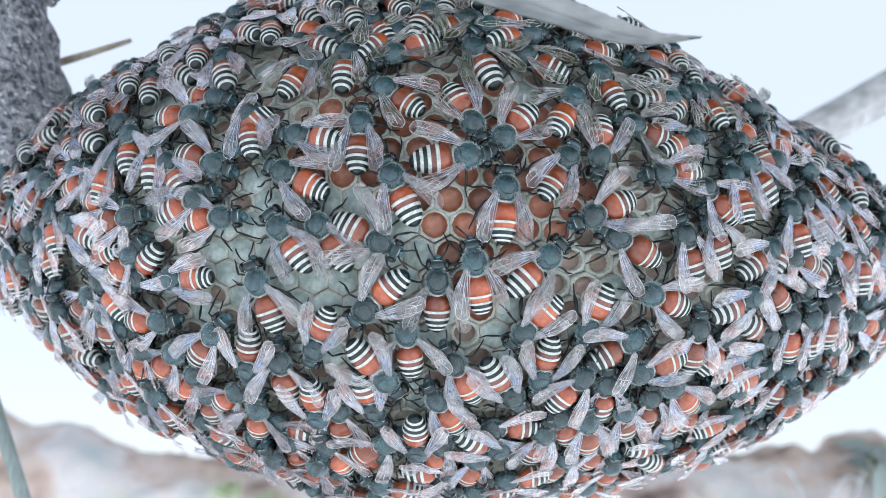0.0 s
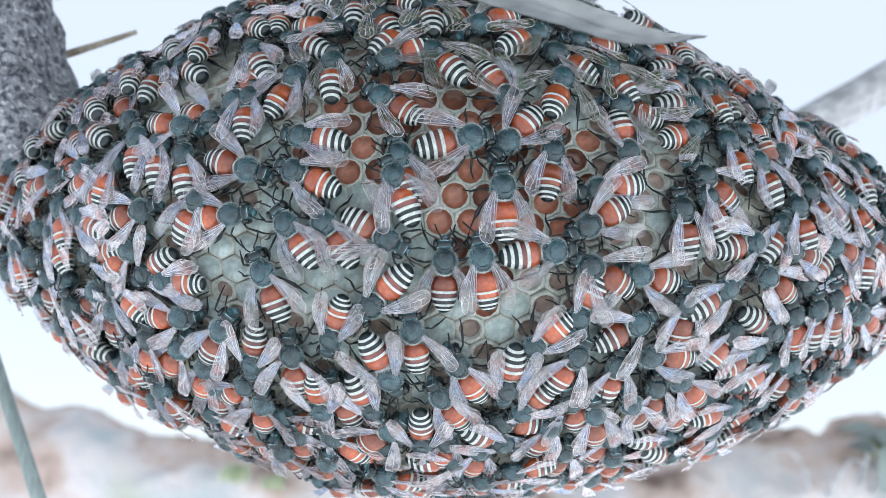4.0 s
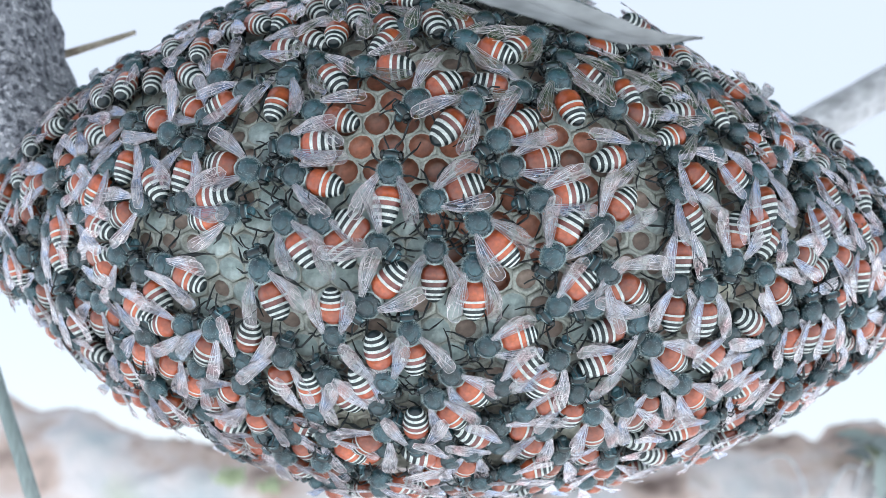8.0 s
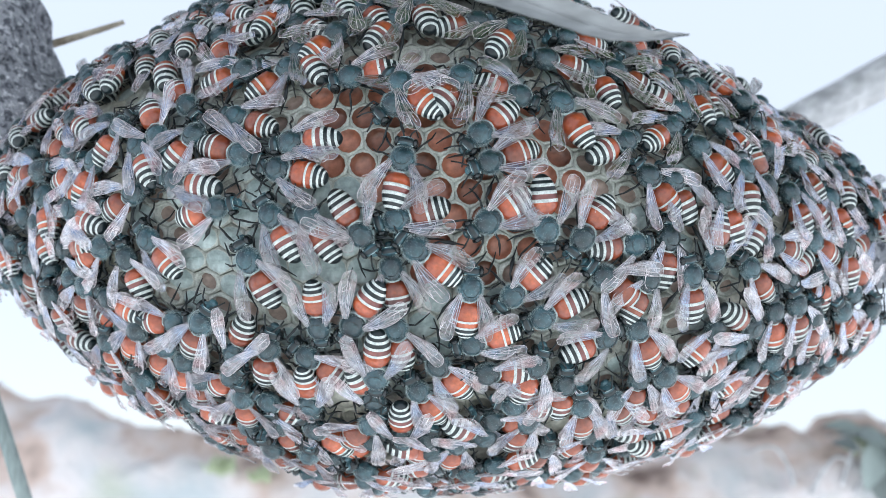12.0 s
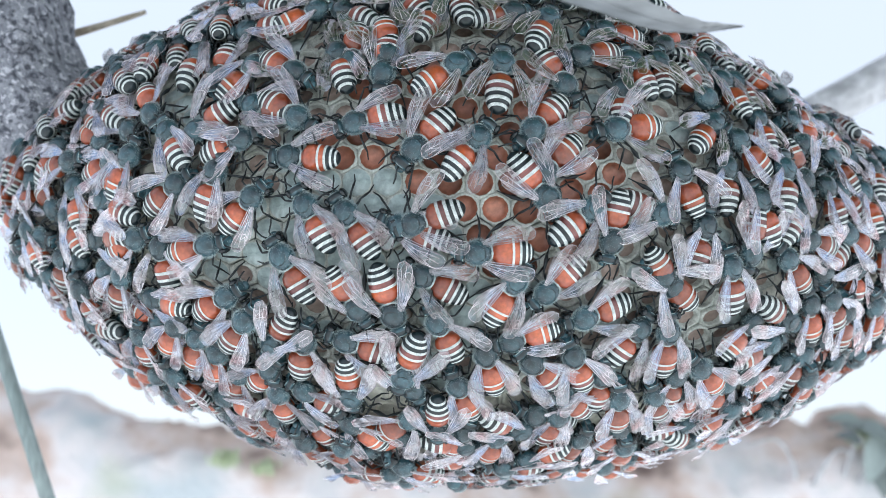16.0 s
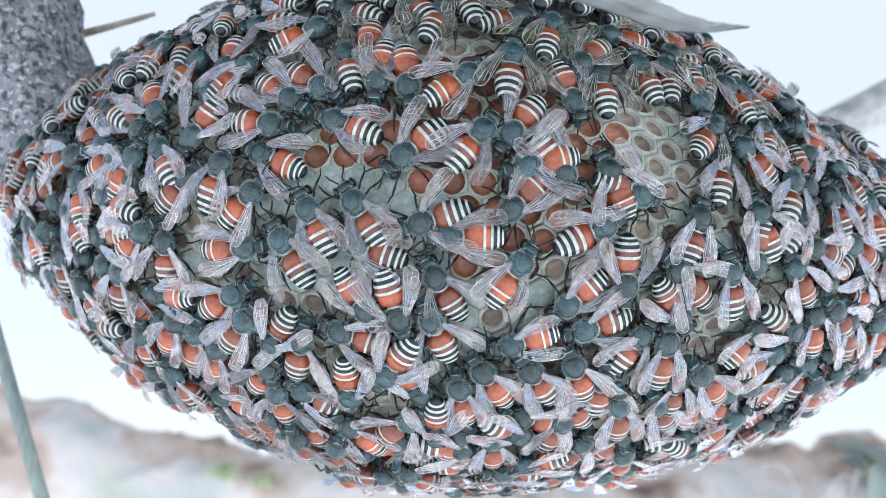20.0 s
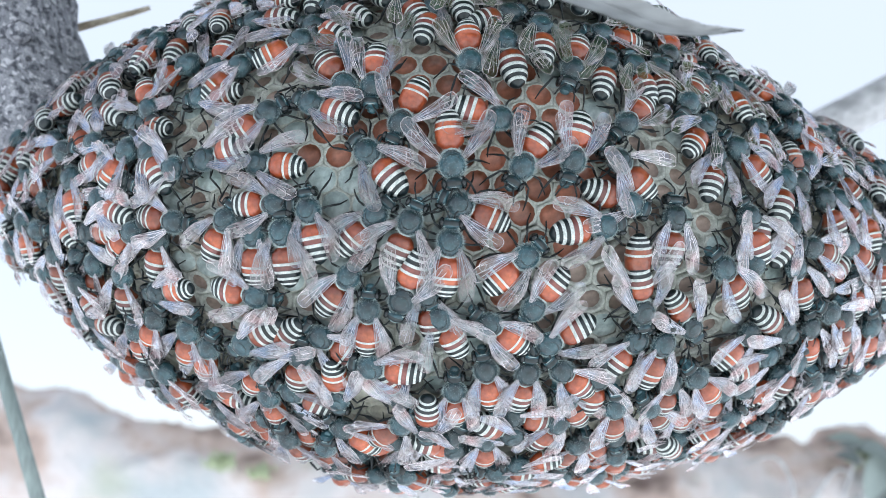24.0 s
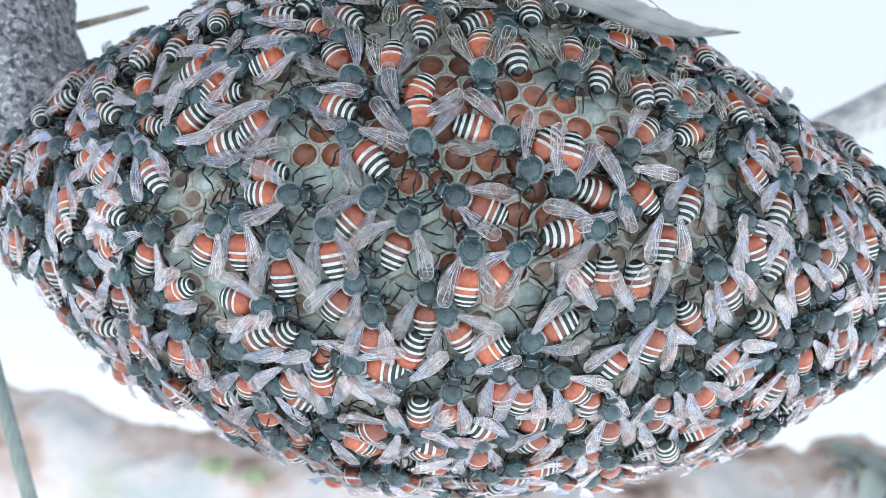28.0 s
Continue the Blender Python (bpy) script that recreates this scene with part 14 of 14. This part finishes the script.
    walk(bees[269], [(0, on(-12.4, 56.8, 113, 0.94)), (2, on(-12.4, 56.8, 109, 0.94)), (4.41, on(-12.3, 56.8, 104, 0.94)), (6, on(-12.0, 56.8, 102, 0.94)), (8, on(-11.8, 56.8, 99, 0.94)), (9.06, on(-11.7, 56.7, 97, 0.94)), (10, on(-11.8, 56.8, 96, 0.94)), (12, on(-12.0, 57.0, 95, 0.94)), (14, on(-12.1, 57.2, 94, 0.94)), (15.48, on(-12.2, 57.1, 93, 0.94)), (18, on(-12.3, 56.3, 96, 0.94)), (20, on(-12.4, 55.8, 98, 0.94)), (22, on(-12.5, 55.5, 100, 0.94)), (24.42, on(-12.7, 55.2, 102, 0.94)), (26, on(-12.6, 54.7, 101, 0.94)), (28, on(-12.4, 54.2, 100, 0.94))])
    walk(bees[270], [(0, on(-30.5, 44.5, 98, 0.56)), (2, on(-30.4, 44.4, 87, 0.56)), (4.03, on(-30.3, 44.8, 76, 0.56)), (6, on(-30.5, 46.0, 84, 0.56)), (8, on(-30.6, 47.1, 93, 0.56)), (10.88, on(-30.6, 48.1, 105, 0.56)), (12, on(-30.6, 48.3, 103, 0.56)), (14, on(-30.5, 48.7, 99, 0.56)), (16, on(-30.4, 48.9, 95, 0.56)), (17.25, on(-30.4, 48.9, 93, 0.56)), (20, on(-30.3, 48.6, 87, 0.56)), (22.36, on(-30.3, 48.5, 81, 0.56)), (24, on(-30.0, 49.0, 80, 0.56)), (26, on(-29.6, 49.4, 78, 0.56)), (28, on(-29.4, 49.2, 76, 0.56))])
    walk(bees[271], [(0, on(-30.2, -30.8, 76, 0.54)), (2, on(-30.4, -30.5, 78, 0.54)), (4.43, on(-30.5, -29.5, 81, 0.54)), (6, on(-30.3, -28.9, 76, 0.54)), (8, on(-30.2, -28.2, 70, 0.54)), (10.28, on(-29.9, -28.0, 63, 0.54)), (12, on(-29.7, -28.8, 63, 0.54)), (14, on(-29.3, -29.5, 62, 0.54)), (16.23, on(-29.2, -29.3, 62, 0.54)), (18, on(-29.1, -29.0, 63, 0.54)), (20, on(-29.2, -29.3, 64, 0.54)), (22.86, on(-30.1, -30.1, 65, 0.54)), (24, on(-30.7, -30.1, 64, 0.54)), (26, on(-31.2, -29.9, 63, 0.54)), (28, on(-31.3, -29.9, 62, 0.54))])
    walk(bees[272], [(0, on(-15.5, -46.9, 102, 0.38)), (2, on(-15.4, -46.7, 97, 0.38)), (4.72, on(-15.2, -46.6, 91, 0.38)), (6, on(-15.3, -46.5, 97, 0.38)), (8.04, on(-15.3, -46.2, 107, 0.38)), (10, on(-15.5, -46.1, 109, 0.38)), (12, on(-15.6, -46.2, 111, 0.38)), (14, on(-15.7, -46.3, 112, 0.38)), (16, on(-15.7, -46.5, 114, 0.38)), (17.05, on(-15.8, -46.6, 115, 0.38)), (18, on(-15.8, -46.7, 113, 0.38)), (20, on(-15.8, -46.7, 107, 0.38)), (21.28, on(-15.7, -46.7, 104, 0.38)), (24, on(-15.5, -47.1, 96, 0.38)), (26, on(-15.4, -47.4, 90, 0.38)), (28, on(-15.3, -47.8, 84, 0.38))])
    walk(bees[273], [(0, on(18.0, -36.3, 107, 0.41)), (2, on(18.2, -36.1, 114, 0.41)), (3.33, on(18.3, -36.1, 118, 0.41)), (6, on(18.1, -36.2, 121, 0.41)), (8, on(18.1, -36.2, 123, 0.41)), (9.6, on(18.2, -36.1, 125, 0.41)), (12, on(18.4, -36.2, 122, 0.41)), (14, on(18.7, -36.8, 119, 0.41)), (16.77, on(19.0, -37.4, 115, 0.41)), (18, on(19.1, -37.7, 118, 0.41)), (20.01, on(19.3, -38.1, 122, 0.41)), (22, on(19.2, -38.2, 125, 0.41)), (24, on(19.2, -38.3, 129, 0.41)), (26, on(19.2, -38.4, 132, 0.41)), (28, on(19.2, -38.5, 136, 0.41))])
    walk(bees[274], [(0, on(4.9, -39.0, 178, -0.01)), (2, on(5.0, -39.2, 175, -0.01)), (4, on(5.1, -39.4, 172, -0.01)), (5.61, on(5.2, -39.5, 169, -0.01)), (8.38, on(5.3, -39.8, 160, -0.01)), (10, on(5.5, -39.8, 160, -0.01)), (12, on(6.1, -40.2, 159, -0.01)), (14.87, on(6.9, -40.8, 158, -0.01)), (16, on(6.8, -40.8, 158, -0.01)), (18, on(6.1, -40.4, 159, -0.01)), (20, on(5.4, -40.0, 160, -0.01)), (21.29, on(5.1, -39.7, 160, -0.01)), (24, on(5.2, -39.5, 162, -0.01)), (26, on(5.3, -39.5, 164, -0.01)), (28, on(5.4, -39.5, 166, -0.01))])
    walk(bees[275], [(0, on(34.7, 7.2, 71, 0.22)), (2, on(34.3, 7.8, 66, 0.22)), (4, on(33.8, 8.7, 62, 0.22)), (5.32, on(33.5, 9.4, 59, 0.22)), (8, on(33.6, 10.7, 65, 0.22)), (9.7, on(33.7, 10.5, 69, 0.22)), (12, on(33.6, 10.7, 68, 0.22)), (14.54, on(33.6, 11.0, 66, 0.22)), (16, on(33.6, 11.1, 66, 0.22)), (18, on(33.5, 11.1, 65, 0.22)), (20, on(33.3, 10.8, 65, 0.22)), (22.59, on(32.9, 9.1, 64, 0.22)), (24, on(32.7, 7.9, 67, 0.22)), (26, on(32.3, 6.4, 70, 0.22)), (28, on(32.2, 5.9, 74, 0.22))])
    walk(bees[276], [(0, on(24.6, 27.1, 38, 0.22)), (2, on(24.3, 27.3, 36, 0.22)), (3.53, on(24.1, 27.6, 35, 0.22)), (6, on(24.0, 28.1, 38, 0.22)), (8, on(24.0, 28.6, 40, 0.22)), (9.02, on(23.8, 28.5, 41, 0.22)), (10, on(23.6, 28.4, 44, 0.22)), (12, on(23.4, 27.4, 49, 0.22)), (14, on(23.5, 26.8, 54, 0.22)), (14.98, on(23.7, 26.7, 57, 0.22)), (16, on(23.8, 26.6, 58, 0.22)), (18, on(23.6, 27.3, 60, 0.22)), (20, on(23.2, 26.6, 62, 0.22)), (22, on(22.8, 26.6, 64, 0.22)), (23.13, on(22.8, 26.7, 65, 0.22)), (26, on(23.2, 28.1, 53, 0.22)), (28, on(23.4, 28.6, 44, 0.22))])
    walk(bees[277], [(0, on(24.0, -59.6, -44, 1.3)), (2, on(24.1, -59.5, -42, 1.3)), (3.44, on(24.1, -59.2, -40, 1.3)), (6, on(24.4, -59.0, -37, 1.3)), (8, on(24.6, -58.9, -35, 1.3)), (9.48, on(24.6, -58.7, -33, 1.3)), (12, on(24.7, -58.6, -39, 1.3)), (14.04, on(24.7, -58.4, -43, 1.3)), (16, on(24.6, -57.7, -43, 1.3)), (18, on(24.6, -57.3, -43, 1.3)), (20, on(24.5, -57.2, -43, 1.3)), (21.78, on(24.4, -57.3, -43, 1.3)), (24, on(24.2, -57.9, -52, 1.3)), (26, on(24.0, -58.2, -60, 1.3)), (28, on(23.9, -58.3, -68, 1.3))])
    walk(bees[278], [(0, on(9.7, 58.7, 97, 0.61)), (2, on(9.7, 58.5, 92, 0.61)), (4.41, on(9.7, 58.1, 86, 0.61)), (6, on(9.7, 58.0, 85, 0.61)), (8.29, on(9.7, 57.9, 84, 0.61)), (10, on(9.6, 58.0, 84, 0.61)), (12, on(9.6, 58.1, 84, 0.61)), (14, on(9.4, 58.5, 85, 0.61)), (15.99, on(9.4, 58.8, 85, 0.61)), (18, on(9.5, 59.0, 88, 0.61)), (20, on(9.6, 59.1, 91, 0.61)), (21.74, on(9.6, 59.2, 93, 0.61)), (24, on(9.7, 59.2, 91, 0.61)), (26, on(9.9, 59.2, 89, 0.61)), (28, on(10.1, 59.3, 87, 0.61))])
    walk(bees[279], [(0, on(-30.7, -6.9, 45, 0.17)), (2.72, on(-31.3, -6.9, 35, 0.17)), (4, on(-31.8, -7.0, 35, 0.17)), (6, on(-32.5, -8.0, 35, 0.17)), (8, on(-32.8, -8.8, 36, 0.17)), (10.42, on(-33.1, -9.0, 36, 0.17)), (12, on(-33.3, -9.0, 32, 0.17)), (14, on(-33.4, -9.0, 27, 0.17)), (15.1, on(-33.4, -8.9, 24, 0.17)), (16, on(-33.3, -9.0, 26, 0.17)), (18, on(-33.0, -8.8, 31, 0.17)), (20, on(-32.7, -8.6, 36, 0.17)), (21.12, on(-32.6, -8.5, 39, 0.17)), (24, on(-32.9, -8.9, 37, 0.17)), (26, on(-33.0, -10.0, 35, 0.17)), (28, on(-33.1, -10.9, 34, 0.17))])
    walk(bees[280], [(0, on(44.9, -24.1, 153, 0.79)), (2, on(44.9, -24.0, 147, 0.79)), (3.41, on(44.8, -23.9, 142, 0.79)), (6, on(44.9, -24.0, 140, 0.79)), (8, on(44.9, -24.0, 139, 0.79)), (10.14, on(44.9, -23.8, 137, 0.79)), (12, on(45.0, -23.7, 126, 0.79)), (14, on(45.1, -23.8, 115, 0.79)), (15.23, on(45.2, -24.1, 108, 0.79)), (18, on(45.1, -25.2, 107, 0.79)), (20.64, on(44.9, -26.3, 106, 0.79)), (22, on(44.9, -26.6, 105, 0.79)), (24, on(44.9, -26.8, 102, 0.79)), (26, on(44.9, -26.9, 100, 0.79)), (28, on(44.9, -27.0, 98, 0.79))])
    walk(bees[281], [(0, on(-33.2, 6.3, -10, 0.16)), (2, on(-33.6, 6.6, -7, 0.16)), (4.2, on(-34.0, 6.6, -4, 0.16)), (6, on(-34.3, 6.1, -9, 0.16)), (8, on(-34.6, 5.1, -14, 0.16)), (10, on(-34.7, 4.0, -19, 0.16)), (10.94, on(-34.8, 3.7, -22, 0.16)), (12, on(-34.7, 3.6, -20, 0.16)), (14, on(-34.5, 3.9, -18, 0.16)), (16, on(-34.2, 4.7, -15, 0.16)), (17.93, on(-34.1, 5.1, -12, 0.16)), (20, on(-34.1, 4.8, -13, 0.16)), (22, on(-34.2, 4.4, -15, 0.16)), (23.77, on(-34.4, 4.4, -16, 0.16)), (26, on(-34.5, 5.1, -13, 0.16)), (28, on(-34.5, 4.7, -10, 0.16))])
    walk(bees[282], [(0, on(-6.3, -54.8, 153, 1.51)), (2, on(-6.4, -54.8, 154, 1.51)), (3.9, on(-6.5, -54.8, 154, 1.51)), (6, on(-6.6, -55.2, 154, 1.51)), (8, on(-6.6, -55.6, 153, 1.51)), (10, on(-6.6, -55.9, 153, 1.51)), (11.72, on(-6.7, -56.0, 153, 1.51)), (14, on(-6.5, -56.3, 150, 1.51)), (16.28, on(-6.2, -56.9, 147, 1.51)), (18, on(-5.8, -57.7, 141, 1.51)), (20, on(-5.4, -58.6, 133, 1.51)), (22.66, on(-5.2, -59.7, 123, 1.51)), (24, on(-5.1, -59.7, 123, 1.51)), (26, on(-5.1, -59.5, 124, 1.51)), (28, on(-5.2, -59.3, 124, 1.51))])
    walk(bees[283], [(0, on(-6.9, 44.6, 114, 0.15)), (2.21, on(-6.9, 45.3, 115, 0.15)), (4, on(-7.0, 45.3, 116, 0.15)), (6, on(-7.0, 45.4, 117, 0.15)), (8, on(-7.1, 45.5, 117, 0.15)), (9.29, on(-7.0, 45.5, 118, 0.15)), (12, on(-7.1, 45.5, 123, 0.15)), (14, on(-7.2, 45.4, 126, 0.15)), (15.71, on(-7.1, 45.3, 129, 0.15)), (18, on(-7.0, 45.1, 125, 0.15)), (20, on(-6.9, 44.8, 122, 0.15)), (21.04, on(-6.8, 44.7, 120, 0.15)), (22, on(-6.8, 44.7, 119, 0.15)), (24, on(-6.8, 44.5, 117, 0.15)), (26, on(-6.8, 44.2, 115, 0.15)), (28, on(-6.7, 44.1, 113, 0.15))])
    walk(bees[284], [(0, on(49.6, 24.4, 123, 1.38)), (2, on(49.2, 24.1, 125, 1.38)), (3.39, on(48.9, 23.9, 126, 1.38)), (6, on(49.2, 24.0, 129, 1.38)), (8, on(49.4, 24.3, 131, 1.38)), (9.72, on(49.4, 25.0, 133, 1.38)), (12, on(49.3, 25.8, 136, 1.38)), (14, on(49.3, 26.0, 138, 1.38)), (16, on(49.3, 26.1, 140, 1.38)), (17.31, on(49.4, 26.0, 142, 1.38)), (20.01, on(49.2, 24.5, 128, 1.38)), (22, on(49.2, 23.9, 126, 1.38)), (24, on(49.1, 23.1, 124, 1.38)), (26, on(48.3, 21.4, 121, 1.38)), (28, on(47.8, 20.6, 119, 1.38))])
    walk(bees[285], [(0, on(-33.4, 18.8, 73, 0.2)), (2, on(-33.7, 18.1, 71, 0.2)), (4.05, on(-34.0, 17.0, 68, 0.2)), (6, on(-34.1, 16.4, 64, 0.2)), (8.62, on(-34.1, 15.7, 58, 0.2)), (10, on(-34.1, 15.3, 59, 0.2)), (12, on(-34.2, 14.6, 61, 0.2)), (14, on(-34.1, 14.5, 62, 0.2)), (16.27, on(-34.1, 13.0, 64, 0.2)), (18, on(-34.0, 11.7, 62, 0.2)), (20.35, on(-34.0, 11.3, 59, 0.2)), (22, on(-33.9, 11.7, 56, 0.2)), (24, on(-33.9, 12.9, 53, 0.2)), (26, on(-33.9, 13.2, 50, 0.2)), (28, on(-33.7, 13.4, 47, 0.2))])
    walk(bees[286], [(0, on(-14.0, 40.3, 153, 0.36)), (2, on(-14.5, 40.3, 149, 0.36)), (4.65, on(-15.2, 40.1, 144, 0.36)), (6, on(-15.3, 40.6, 144, 0.36)), (8, on(-15.1, 42.2, 143, 0.36)), (10, on(-14.4, 42.9, 143, 0.36)), (11.87, on(-13.7, 42.6, 142, 0.36)), (14, on(-13.3, 42.1, 143, 0.36)), (16, on(-12.7, 43.0, 143, 0.36)), (17.89, on(-12.6, 43.4, 144, 0.36)), (20, on(-13.2, 43.9, 149, 0.36)), (21.02, on(-13.4, 44.1, 151, 0.36)), (22, on(-13.5, 44.1, 149, 0.36)), (24, on(-13.7, 43.8, 145, 0.36)), (26, on(-13.8, 43.4, 142, 0.36)), (28, on(-13.8, 43.2, 138, 0.36))])
    for i in [4, 9, 13, 14, 26, 29, 35, 38, 40, 41, 42, 44, 45, 47, 48, 50, 53, 55, 57, 58, 60, 61, 62, 66, 68, 80, 113, 116]:      # the bees that walk farthest step with their legs
        legs = [p for p in bees[i].children if p.name.startswith("leg")]
        for k, p in enumerate(legs):
            walk(p, [(q * 0.5, pose(0, 0, 0, 0, 0, (7 if (q + k) % 2 else -7) * (0.5 + 0.5 * math.sin(q * 1.3 + i) ** 2))) for q in range(57)])
        for k, p in enumerate(p for p in bees[i].children if p.name.startswith("antenna")):
            walk(p, [(q * 0.7, pose(0, 0, 0, 0, 0, 5 * math.sin(q * 2.1 + i + k))) for q in range(41)])


motions()
